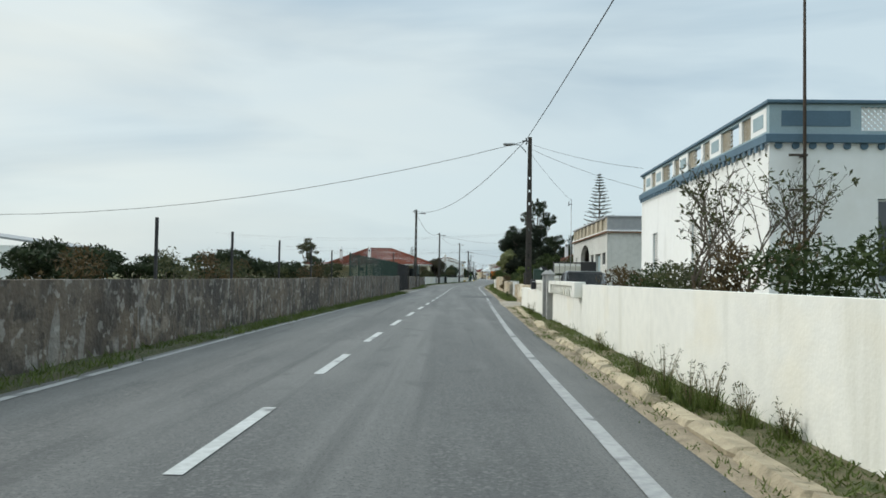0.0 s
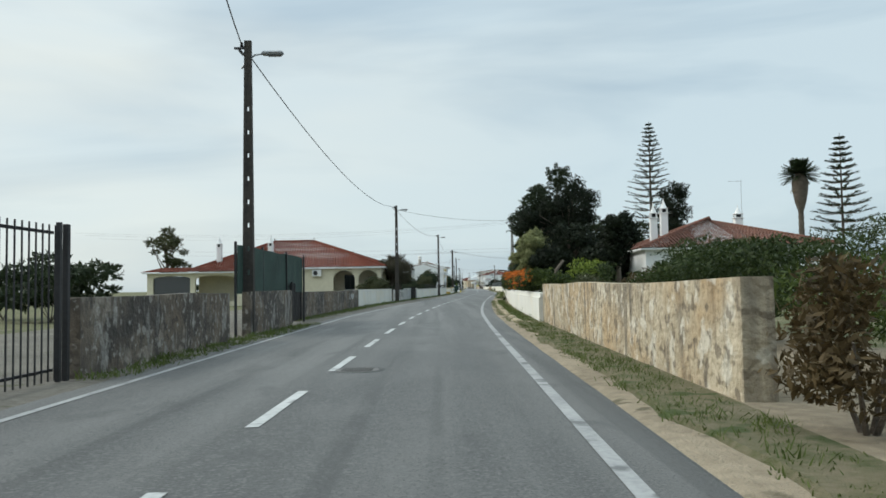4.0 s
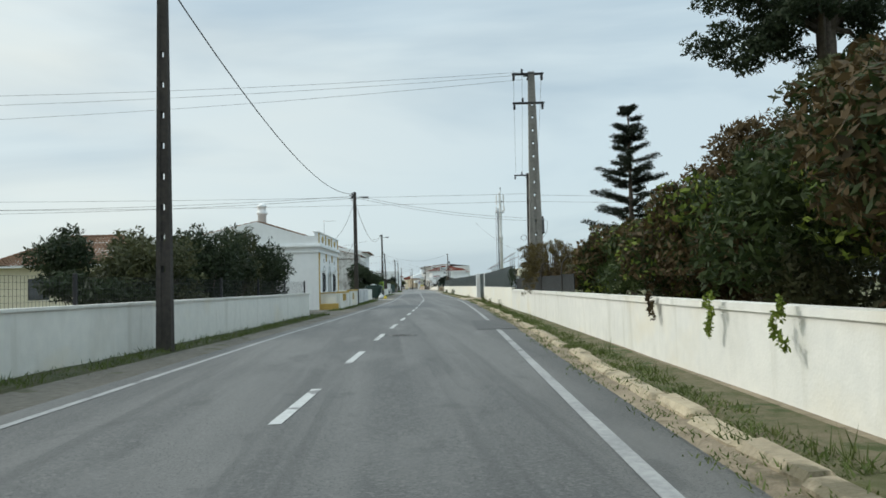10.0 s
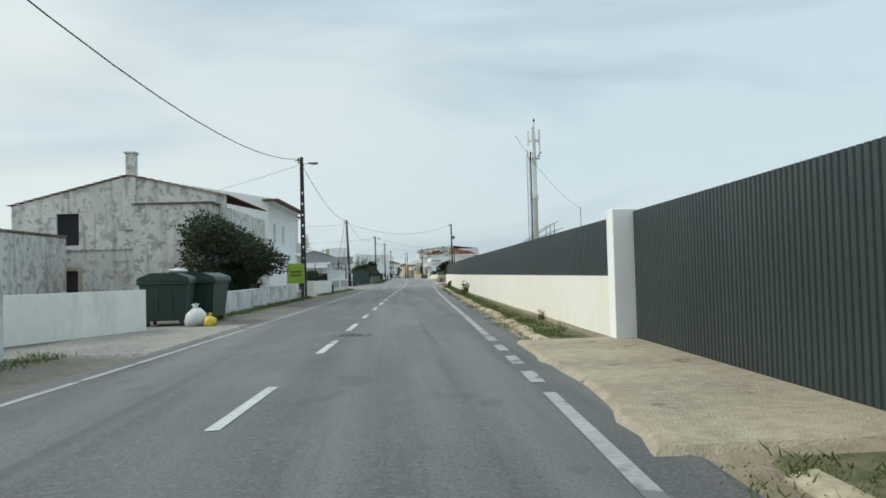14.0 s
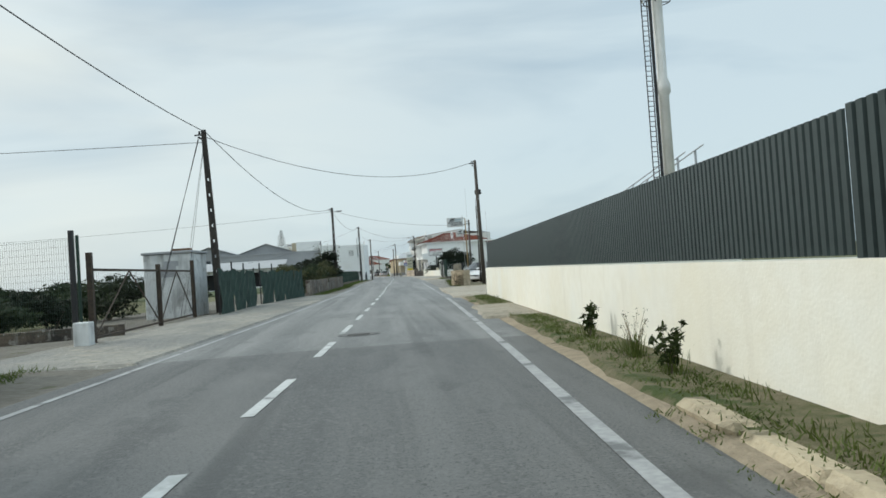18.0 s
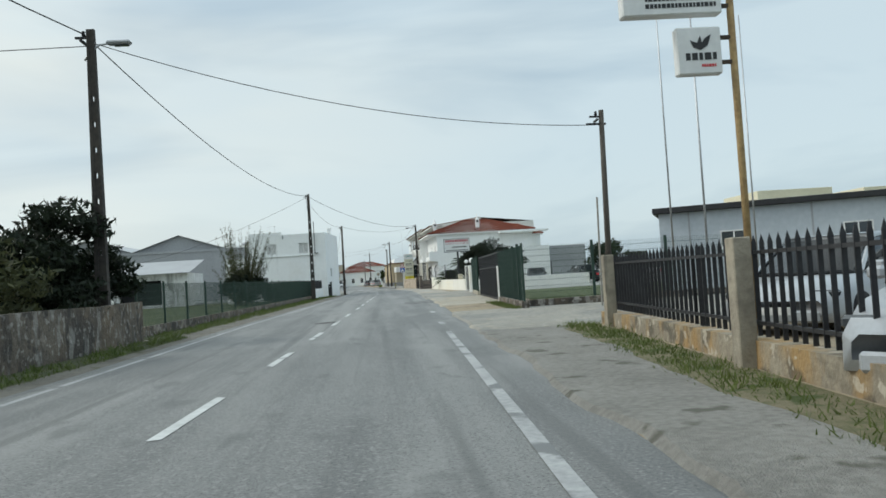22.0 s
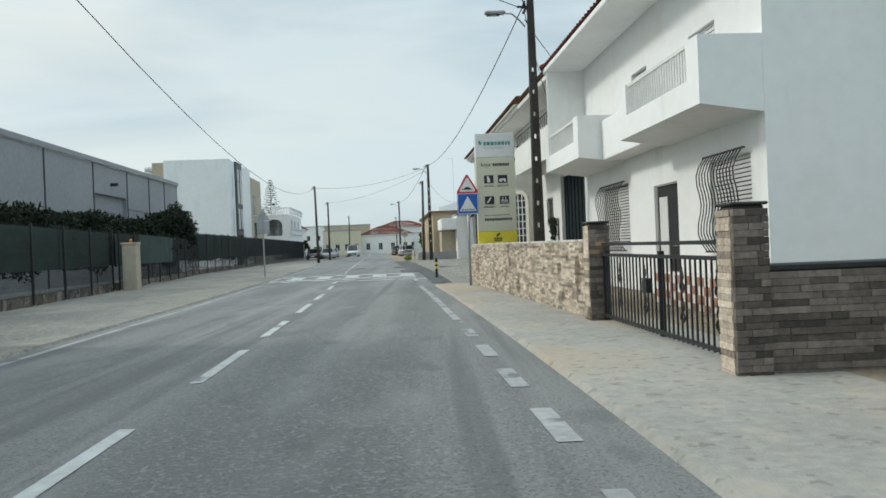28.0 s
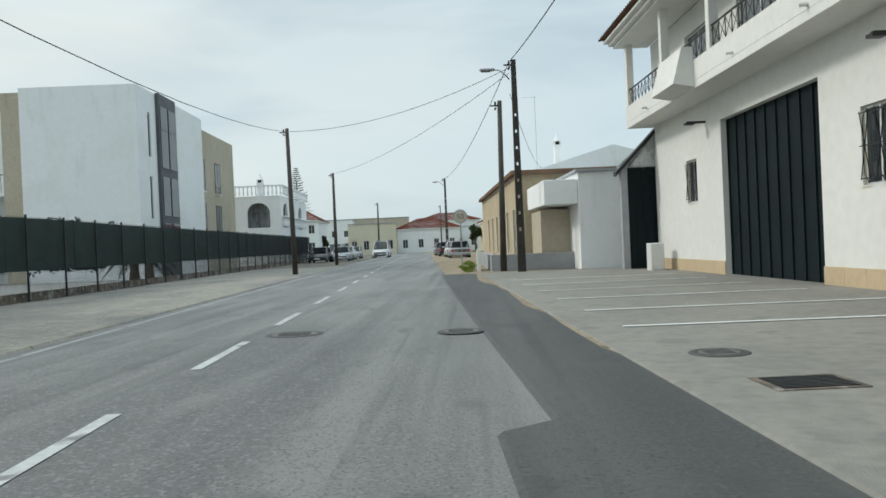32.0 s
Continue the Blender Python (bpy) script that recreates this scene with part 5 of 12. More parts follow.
def hip_roof(parent, x0, x1, y0, y1, ze, xa, xb, yr, zr, material, eave=0.35, fascia=None, yr2=None):
    """A hipped roof of rolled tiles over the walls x0..x1, y0..y1 with its ridge from xa to xb."""
    a, b, c, d = (x0 - eave, y0 - eave, ze), (x1 + eave, y0 - eave, ze), (x1 + eave, y1 + eave, ze), (x0 - eave, y1 + eave, ze)
    p, q = (xa, yr, zr), (xb, yr2 if yr2 is not None else yr, zr)
    part("eave", Mesh().box(x0 - eave + 0.04, x1 + eave - 0.04, y0 - eave + 0.04, y1 + eave - 0.04, ze - 0.14, ze - 0.005, b=0.01), fascia or white_house, parent)
    tiled_slope(parent, a, b, q, p, material)
    tiled_slope(parent, c, d, p, q, material)
    tiled_slope(parent, d, a, p, p, material)
    tiled_slope(parent, b, c, q, q, material)
    rt = Mesh()
    for s, e in ((a, p), (b, q), (c, q), (d, p), (p, q)):
        s, e = Vector(s), Vector(e)
        n = max(2, int((e - s).length / 0.4))
        for i in range(n):
            u0, u1 = s.lerp(e, i / n), s.lerp(e, (i + 1) / n)
            rt.tube([u0 + Vector((0, 0, 0.06)), u1 + Vector((0, 0, 0.045))], [0.10, 0.085], 7)
    part("ridge_tiles", rt, material, parent)


def algarve_chimney(parent, x, y, z0, z1, w=0.5, round_=False, material=None):
    c = part("chimney", Mesh().box(x - w / 2, x + w / 2, y - w / 2, y + w / 2, z0, z1 - 0.75, b=0.02), material or white_house, parent)
    t = Mesh().box(x - w * 0.62, x + w * 0.62, y - w * 0.62, y + w * 0.62, z1 - 0.748, z1 - 0.68, b=0.02)
    for sx in (-1, 1):
        for sy in (-1, 1):
            t.box(x + sx * w * 0.4 - 0.04, x + sx * w * 0.4 + 0.04, y + sy * w * 0.4 - 0.04, y + sy * w * 0.4 + 0.04, z1 - 0.68, z1 - 0.42)
    t.box(x - w * 0.55, x + w * 0.55, y - w * 0.55, y + w * 0.55, z1 - 0.42, z1 - 0.36, b=0.02)
    t.lathe([(w * 0.5, z1 - 0.36), (w * 0.34, z1 - 0.18), (w * 0.16, z1 + 0.06), (0.05, z1 + 0.14), (0.03, z1 + 0.3), (0.0, z1 + 0.32)], 8, Matrix.Translation((x, y, 0)))
    part("chimney_cap", t, material or white_house, c)
    part("flue", Mesh().box(x - w * 0.3, x + w * 0.3, y - w * 0.3, y + w * 0.3, z1 - 0.68, z1 - 0.42), dark_void, c)
    return c


def antenna(parent, x, y, z0, z1, turn=20):
    a = part("antenna", Mesh().tube([(x, y, z0), (x, y, z1)], 0.015, 6), steel, parent)
    m = pose(x, y, z1 - 0.08, 0, 0, turn)
    k = Mesh().tube([(-0.1, 0, 0), (0.9, 0, 0)], 0.01, 5, m)
    for i in range(7):
        k.tube([(0.1 + i * 0.12, -0.18 + i * 0.012, 0), (0.1 + i * 0.12, 0.18 - i * 0.012, 0)], 0.005, 4, m)
    part("antenna_arm", k, steel, a)


# the blue-trimmed house and the flat-roofed house on the right
hb = House("blue_trimmed_house", "white single-storey house with blue trim and pierced parapet", 17.8, 7.06, 10.5, 13.3, 4.42, white_house, 1,
           front=[(2.46, 3.9, 1.2, 3.15, 0)], road=[(3.5, 4.6, 1.5, 2.95, 0), (5.7, 6.3, 1.4, 2.95, 0), (10.6, 11.4, 1.5, 2.95, 0)])
hb.front_win(2.46, 3.9, 1.2, 3.15, white_metal, rows=2, surround=blue_paint, sw=0.14)
for a, b, c in ((3.5, 4.6, 1.5), (5.7, 6.3, 1.4), (10.6, 11.4, 1.5)):
    hb.road_win(a, b, c, 2.95, white_metal, shutter=True, surround=pale_blue, sw=0.08)
hb.band(4.42, 4.62, 0.12, blue_paint)
sc = Mesh()
for i in range(34):
    sc.lathe([(0.085, 0), (0.085, 0.05)], 10, face(-0.06, 0.2 + i * 0.39, 4.36, -90) @ pose(0, 0, 0, 90))
for i in range(26):
    sc.lathe([(0.085, 0), (0.085, 0.05)], 10, pose(0.2 + i * 0.39, -0.005, 4.36, 90))
part("scallop_trim", sc, blue_paint, hb.r)["kind"] = "stuff"
pp = part("parapet", Mesh().box(0, 10.5, 0, 0.18, 4.63, 4.72).box(0, 0.18, 0.18, 13.3, 4.63, 4.72).box(0, 10.5, 0, 0.18, 5.28, 5.34).box(0, 0.18, 0.18, 13.3, 5.28, 5.34), pale_blue, hb.r)
part("coping", Mesh().box(-0.07, 10.5, -0.07, 0.25, 5.342, 5.43, b=0.015).box(-0.07, 0.25, 0.25, 13.3, 5.342, 5.43, b=0.015), blue_paint, pp)
for i in range(8):
    y0 = 0.18 + i * 1.64
    if i % 2 == 0 or i > 5:
        part("parapet_panel", Mesh().box(0.0, 0.16, y0, y0 + 1.0, 4.72, 5.28), white_house, pp)
        part("painted_panel", Mesh().box(-0.012, 0.0, y0 + 0.18, y0 + 0.82, 4.84, 5.16), pale_blue, pp)
    else:
        part("parapet_panel", Mesh().box(0.0, 0.16, y0, y0 + 0.2, 4.72, 5.28), white_house, pp)
    lattice(pp, face(0.05, y0 + 1.64, 4.72, -90), 0.62, 0.56, beige_house, 0.13)
part("parapet_panel", Mesh().box(0, 2.1, 0.0, 0.16, 4.72, 5.28).box(4.2, 10.5, 0, 0.16, 4.72, 5.28), pale_blue, pp)
part("painted_panel", Mesh().box(0.28, 1.85, -0.012, 0.0, 4.82, 5.18), blue_paint, pp, "dark blue painted panel")
lattice(pp, pose(2.1, 0.05, 4.72), 2.1, 0.56, white_house, 0.14)
antenna(hb.r, 2.2, 6.0, 4.4, 6.3, 200)
mast = thing("antenna_mast", "thin rusty steel antenna mast on wall brackets", "antenna mast", spot(17.55, 7.77), group="masts")
part("mast_tube", Mesh().tube([(0, 0, -0.05), (0, 0, 5.5), (0, 0, 9.0)], [0.045, 0.04, 0.03], 8), rusty, mast, smooth=True)
part("bracket", Mesh().box(-0.35, 0.06, -0.03, 0.03, 3.28, 3.33).box(-0.35, 0.06, -0.03, 0.03, 4.08, 4.13).box(-0.03, 0.03, -0.03, 0.22, 4.08, 4.12).box(-0.03, 0.03, -0.03, 0.22, 3.28, 3.32), rusty, mast)
part("aerial", Mesh().tube([(-0.5, 0, 8.1), (0.7, 0, 8.2)], 0.012, 5).tube([(-0.1, -0.3, 8.14), (-0.1, 0.3, 8.14)], 0.008, 5).tube([(0.3, -0.3, 8.16), (0.3, 0.3, 8.16)], 0.008, 5), steel, mast)

# render greyed overall to carry the shade of the front wall; streaks on top
hw = House("flat_roofed_house", "pale flat-roofed house with an arched porch and pierced parapet", 40.2, 7.2, 9.0, 13.4, 3.62, mat("pale render darkened for shade", (0.60, 0.60, 0.57), (0.50, 0.50, 0.475), 0.9, 0.4, 5, 0.2, 40, streak=(0.36, 0.355, 0.33), amount=0.2), 1,
           road=[(0.5, 1.5, 1.95, 2.62, 0), (2.1, 3.9, 0.0, 2.6, 0), (4.5, 5.6, 2.0, 2.62, 0), (6.1, 9.8, 0.0, 3.3, 0.9), (11.0, 12.2, 1.2, 2.6, 0)])
for a, b in ((0.5, 1.5), (4.5, 5.6)):
    hw.road_win(a, b, 1.98, 2.6, dark_metal, sill=True)
hw.road_win(11.0, 12.2, 1.2, 2.6, white_metal, shutter=True)
door(hw.r, hw.on_road(3.0, 0.0, 0.2), 1.75, 2.5, pale_blue, None, 2, "pale weathered double door")
part("porch_back", Mesh().box(1.8, 1.95, 5.9, 10.0, -0.1, 3.5), white_house, hw.r)
for a, b in ((0.3, 2.1), (3.9, 6.1)):
    part("plinth", Mesh().box(-0.02, -0.001, a, b, -0.1, 0.85), grey_white_wall, hw.r)
hw.band(3.62, 3.70, 0.14, tile_old)
hw.band(3.70, 3.78, 0.06, white_house)
pp = part("parapet", Mesh().box(0, 9.0, 0, 0.16, 3.70, 4.44), grey_render, hw.r)
for i in range(9):
    y0 = 0.18 + i * 1.6
    part("parapet_post", Mesh().box(0, 0.16, y0, min(y0 + 0.55, 13.4), 3.70, 4.44), beige_house, pp)
    if i < 8:
        lattice(pp, face(0.05, y0 + 1.6, 3.78, -90), 1.03, 0.62, beige_house, 0.16)
part("coping", Mesh().box(-0.06, 9.0, -0.06, 0.22, 4.442, 4.53, b=0.012).box(-0.06, 0.22, 0.22, 13.4, 4.442, 4.53, b=0.012), grey_render, pp)

# the red-roofed villa on the left, behind its wall
vl = House("red_roofed_villa", "cream single-storey villa with a red hipped roof and arches", 124.3, -24.2, 16.2, 12.0, 3.0, cream_house, -1,
           front=[(4.6, 5.5, 1.9, 2.5, 0), (7.1, 9.2, 1.15, 2.55, 0), (12.0, 13.9, 0.3, 2.75, 0.75), (14.2, 15.95, 0.3, 2.75, 0.75)],
           road=[(0.5, 2.6, 0.3, 2.7, 0.7), (4.0, 5.0, 1.2, 2.4, 0)])
vl.front_win(7.1, 9.2, 1.15, 2.55, dark_metal, shutter=True, cols=1)
vl.front_win(4.6, 5.5, 1.9, 2.5, dark_metal)
vl.road_win(4.0, 5.0, 1.2, 2.4, dark_metal, shutter=True)
part("porch_back", Mesh().box(11.4, 15.9, 2.6, 2.75, -0.1, 2.9).box(11.4, 11.55, 0.3, 2.6, -0.1, 2.9), cream_house, vl.r)
window(vl.r, pose(13.0, 2.55, 1.1), 1.0, 1.3, dark_metal)
hip_roof(vl.r, 0, 16.2, 0, 12.0, 3.06, 5.1, 8.9, 5.9, 5.72, tile_red, 0.42)
for x in (1.4, 6.1):
    algarve_chimney(vl.r, x, 1.3, 3.2, 5.75, 0.42)
for x in (5.1, 8.9):
    part("finial", Mesh().lathe([(0.05, 5.75), (0.03, 5.9), (0.07, 5.95), (0.02, 6.08)], 8, Matrix.Translation((x, 5.9, 0))), dark_metal, vl.r)
ac = part("air_conditioner", Mesh().box(10.2, 11.0, -0.32, -0.03, 2.28, 2.85, b=0.02), white_metal, vl.r)
part("fan_grille", Mesh().lathe([(0.2, 0), (0.2, 0.02), (0.05, 0.03)], 16, pose(10.5, -0.32, 2.56, 90)), dark_metal, ac)
ve = part("veranda", panel(pose(-3.0, -3.6, 0), 8.3, -0.1, 2.72, 0.3, [(0.5, 3.7, 0.9, 2.45, 0.25), (4.1, 7.7, 0.3, 2.45, 0.35)]), cream_house, vl.r)
part("veranda_side", Mesh().box(5.05, 5.3, -3.3, -2.6, -0.1, 2.72).box(5.05, 5.3, -2.6, 0, 2.45, 2.72), cream_house, ve)
part("veranda_glazing", Mesh().box(-2.5, 0.7, -3.4, -3.37, 0.9, 2.4), glass, ve)
tiled_slope(vl.r, (-3.4, -4.0, 2.74), (5.7, -4.0, 2.74), (5.7, 0, 3.2), (-3.4, 0, 3.2), tile_red, name="veranda_roof")
part("veranda_eave", Mesh().box(-3.3, 5.6, -3.95, -0.05, 2.64, 2.73), white_house, ve)

# the villa behind the hedge on the right
vr = House("hedged_villa", "white villa with a red roof and tall chimneys behind a hedge", 106.0, 11.6, 12.0, 13.0, 3.45, white_house, 1)
hip_roof(vr.r, 0, 12.0, 0, 13.0, 3.5, 5.5, 6.5, 5.0, 5.75, mat("weathered red-brown tiles", (0.21, 0.085, 0.055), (0.13, 0.06, 0.042), 0.9, 1.0, 9, 0.4, 40, vary=0.12), 0.4, yr2=8.0)
algarve_chimney(vr.r, 1.2, 3.0, 3.7, 6.4, 0.45)
algarve_chimney(vr.r, 2.6, 6.0, 4.1, 7.0, 0.5)
algarve_chimney(vr.r, 9.0, 9.5, 4.3, 6.8, 0.6)
antenna(vr.r, 7.5, 4.0, 5.5, 8.3, 180)

# the ochre-trimmed house on the left
ho = House("ochre_trimmed_house", "white old house with ochre trim, iron grilles and parapet", 184.05, -16.7, 9.5, 8.1, 3.5, white_house, -1,
           front=[(1.5, 2.4, 2.0, 3.3, 0)], road=[(1.3, 2.4, 1.0, 2.1, 0), (3.55, 4.4, 0.0, 2.12, 0.35), (5.5, 6.6, 1.0, 2.1, 0)])
ho.front_win(1.5, 2.4, 2.0, 3.3, fence_green, shutter=True, pane_mat=fence_green)
for a, b in ((1.3, 2.4), (5.5, 6.6)):
    ho.road_win(a, b, 1.0, 2.1, dark_metal, bars=8, surround=grey_white_wall, sw=0.1)
    part("window_crest", Mesh().poly([(-0.45, 0), (0.45, 0), (0.3, 0.14), (0.12, 0.16), (0, 0.3), (-0.12, 0.16), (-0.3, 0.14)], 0.08, ho.R @ pose((a + b) / 2 - 0.25, -0.08, 2.22)), grey_white_wall, ho.r)
# near-black sheet behind the doorway, painted as the shade inside
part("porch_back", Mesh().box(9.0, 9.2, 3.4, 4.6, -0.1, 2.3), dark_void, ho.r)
part("door_surround", Mesh().poly([(-0.62, 0), (-0.46, 0), (-0.46, 1.8), (-0.3, 2.08), (0, 2.2), (0.3, 2.08), (0.46, 1.8), (0.46, 0), (0.62, 0), (0.62, 2.0), (0.3, 2.36), (0, 2.55), (-0.3, 2.36), (-0.62, 2.0)], 0.06, ho.R @ pose(3.975 - 0.25, -0.06, 0.05)), grey_white_wall, ho.r)
for x, w, a, b in ((-0.08, 0.26, 0.0, 3.2), (7.72, 0.26, 0.0, 3.2)):
    part("pilaster", Mesh().box(9.5, 9.535, x + 0.08, x + 0.08 + w, a, b), ochre, ho.r)
ho.band(3.2, 3.28, 0.07, white_house)
ho.band(3.5, 3.62, 0.16, white_house)
ho.band(3.62, 3.70, 0.09, white_house)
pp = part("parapet", Mesh().box(9.3, 9.5, 0, 8.1, 3.50, 4.3), white_house, ho.r)
part("coping", Mesh().box(9.22, 9.56, -0.05, 8.15, 4.302, 4.37, b=0.012), white_house, pp)
for y0 in (0.06, 2.6, 5.0, 7.8):
    part("pilaster", Mesh().box(9.5, 9.53, y0, y0 + 0.24, 3.72, 4.28), ochre, pp)
    part("corbel", Mesh().poly([(-0.12, 0.0), (0, -0.42), (0.12, 0.0)], 0.05, ho.R @ pose(y0 - 0.1, -0.05, 3.19)), ochre, ho.r)
for y0, w in ((1.5, 0.34), (6.45, 0.3)):
    part("rosette", Mesh().poly([(-w, 0), (-w * 0.4, -0.14), (0, -0.2), (w * 0.4, -0.14), (w, 0), (w * 0.4, 0.14), (0, 0.2), (-w * 0.4, 0.14)], 0.04, ho.R @ pose(y0 - 0.25, -0.04, 3.98)), ochre, pp)
part("crest", Mesh().poly([(-0.3, 0.18), (-0.22, -0.05), (0, -0.22), (0.22, -0.05), (0.3, 0.18), (0.18, 0.05), (0.08, 0.22), (0, 0.08), (-0.08, 0.22), (-0.18, 0.05)], 0.05, ho.R @ pose(3.75, -0.05, 3.98)), ochre, pp)
# vent openings as near-black plates, their inner shade put into the colour
for y0 in (1.85, 4.1, 6.2):
    part("vent", Mesh().box(9.5, 9.512, y0, y0 + 0.13, 2.68, 2.9), dark_void, ho.r)
part("gable", Mesh().poly([(0, 3.5), (9.3, 3.5), (9.3, 4.1), (8.7, 4.15), (6.1, 4.98), (0.0, 3.6)], 0.25, pose(0, 0, 0)), white_house, ho.r)
tiled_slope(ho.r, (0, 0.2, 3.62), (0, 8.0, 3.62), (6.1, 8.0, 5.0), (6.1, 0.2, 5.0), tile_old)
tiled_slope(ho.r, (8.7, 8.0, 4.15), (8.7, 0.2, 4.15), (6.1, 0.2, 5.0), (6.1, 8.0, 5.0), tile_old)
ch = part("chimney", Mesh().lathe([(0.27, 4.2), (0.27, 5.95), (0.34, 6.0), (0.34, 6.1), (0.28, 6.14), (0.28, 6.4), (0.33, 6.44), (0.26, 6.56), (0.1, 6.68), (0, 6.7)], 16, Matrix.Translation((5.0, 6.2, 0))), white_house, ho.r, smooth=True)
antenna(ho.r, 9.2, 4.3, 4.3, 5.35, -30)
pv = thing("pierced_blocks", "ochre pierced blocks in a white wall", "vent block", spot(184.3, -6.05), group="vents")
for a in (0.6, 4.9):
    pierced(pv, face(0.03, a, 0.5, 90), 1.0, 0.36, ochre, 0.18)
    part("vent_back", Mesh().box(-0.06, 0.012, a, a + 1.0, 0.5, 0.86), grey_white_wall, pv)

# small brown-roofed house far behind the white wall
bh = House("brown_roofed_house", "small ochre house with an old brown tile roof", 193.0, -29.5, 9.5, 8.0, 3.1, cream_house, -1, front=[(2.0, 3.4, 0.9, 2.3, 0), (5.5, 6.9, 0.9, 2.3, 0)])
for a, b in ((2.0, 3.4), (5.5, 6.9)):
    bh.front_win(a, b, 0.9, 2.3, dark_metal)
hip_roof(bh.r, 0, 9.5, 0, 8.0, 3.15, 3.0, 6.5, 4.0, 5.25, tile_old, 0.6)

# the derelict house on the left
hd = House("derelict_house", "old two-storey house with flaking plaster and a chimney", 233.0, -18.4, 9.6, 9.0, 4.5, old_plaster, -1,
           front=[(2.0, 3.0, 2.9, 4.35, 0), (1.9, 2.95, 0.0, 1.75, 0)], road=[(2.0, 3.0, 1.0, 2.2, 0)])
part("gable", Mesh().poly([(0, 4.5), (9.6, 4.5), (9.6, 5.1), (6.6, 5.75), (5.2, 6.0), (0, 4.72)], 0.25), old_plaster, hd.r)
tiled_slope(hd.r, (-0.2, -0.1, 4.72), (-0.2, 9.1, 4.72), (5.2, 9.1, 6.05), (5.2, -0.1, 6.05), tile_old)
tiled_slope(hd.r, (9.7, 9.1, 5.0), (9.7, -0.1, 5.0), (5.2, -0.1, 6.05), (5.2, 9.1, 6.05), tile_old)
part("chimney", Mesh().box(5.1, 5.52, 0.02, 0.45, 5.6, 7.05, b=0.03).box(5.04, 5.58, -0.04, 0.52, 7.05, 7.14, b=0.02), old_plaster, hd.r)
part("chimney_breast", Mesh().box(5.0, 5.6, -0.14, -0.001, 3.55, 5.9, b=0.02), old_plaster, hd.r)
part("ledge", Mesh().box(-0.03, 9.6, -0.07, -0.001, 2.66, 2.74, b=0.01), old_plaster, hd.r)
# near-black filling paints the unlit room behind the opening
part("window", Mesh().box(2.0, 3.0, 0.12, 0.24, 2.9, 4.35), dark_void, hd.r)
d_ = door(hd.r, hd.on_front(2.42, 0.0, 0.12), 1.0, 1.72, pole_mat, None, 1, "old dark wooden door", False)
part("door_frame", Mesh().box(1.72, 1.898, -0.04, 0.05, 0, 1.92).box(2.952, 3.13, -0.04, 0.05, 0, 1.92).box(1.898, 2.952, -0.04, 0.05, 1.752, 1.92), beige_house, d_)
part("annexe", Mesh().box(5.9, 9.3, -1.3, -0.02, -0.1, 4.55), old_plaster, hd.r)
part("annexe_coping", Mesh().box(5.85, 9.4, -1.36, -0.02, 4.551, 4.63), old_concrete, hd.r)
lw = House("low_ruin", "low crumbling outbuildings with flaking walls", 226.0, -27.0, 8.6, 7.0, 2.9, old_plaster, -1, front=[(3.0, 4.4, 1.0, 2.0, 0), (6.6, 7.5, 0.0, 2.2, 0.45)])
# both openings are filled near-black for the shade indoors
part("window", Mesh().box(3.0, 4.4, 0.1, 0.2, 1.0, 2.0), dark_void, lw.r)
part("window", Mesh().box(6.6, 7.5, 0.15, 0.24, 0.0, 2.2), dark_void, lw.r)
part("roof_edge", Mesh().box(-0.05, 8.65, -0.06, 0.3, 2.902, 2.98), old_concrete, lw.r)
for x0, x1 in ((5.32, 5.98), (6.0, 6.7)):
    part("water_tank", Mesh().box(x0, x1, 0.6, 1.6, 2.95, 4.7, b=0.04), grey_white_wall, lw.r)
part("tank_slab", Mesh().box(5.2, 6.8, 0.5, 1.7, 4.702, 4.78, b=0.015), old_concrete, lw.r)
part("chimney", Mesh().box(9.2, 9.8, 0.6, 1.1, 2.9, 3.85, b=0.02).box(9.15, 9.85, 0.55, 1.15, 3.85, 3.95, b=0.01), old_plaster, lw.r)
part("annexe", Mesh().box(8.62, 11.4, 0.3, 6.5, -0.1, 3.2, b=0.02), old_plaster, lw.r)
part("annexe_coping", Mesh().box(8.62, 11.45, 0.25, 6.5, 3.202, 3.3, b=0.015), old_concrete, lw.r)
for k in range(7):
    part("balustrade_slat", Mesh().box(5.9, 8.8, -0.5, -0.42, 1.0 + k * 0.22, 1.12 + k * 0.22, b=0.01), white_house, lw.r)
for x in (5.7, 7.3, 8.8):
    part("balustrade_pier", Mesh().box(x, x + 0.22, -0.56, -0.36, -0.1, 2.6, b=0.02), white_house, lw.r)
part("chimney", Mesh().box(5.6, 6.1, 2.0, 2.5, 2.9, 3.7, b=0.02), old_plaster, lw.r)
rl = Mesh()
for z in (1.15, 1.45, 1.75, 2.05):
    rl.box(0.4, 3.2, -1.6, -1.55, z, z + 0.07)
part("rail_stack", rl, white_metal, lw.r)
wb = House("white_back_house", "white house with a sloping roof behind an old house", 244.5, -18.0, 8.9, 10.0, 5.6, white_house, -1, road=[(1.5, 2.4, 3.4, 4.6, 0), (4.5, 5.4, 3.4, 4.6, 0)])
part("gable", Mesh().poly([(0, 5.6), (8.9, 5.6), (9.3, 5.9), (9.3, 6.0), (3.2, 7.1), (0, 6.6)], 10.0), white_house, wb.r)
for a in (1.5, 4.5):
    wb.road_win(a, a + 0.9, 3.4, 4.6, white_metal, shutter=True)
part("eave", Mesh().box(8.6, 9.6, -0.3, 10.2, 5.86, 5.98, b=0.01), tile_old, wb.r)

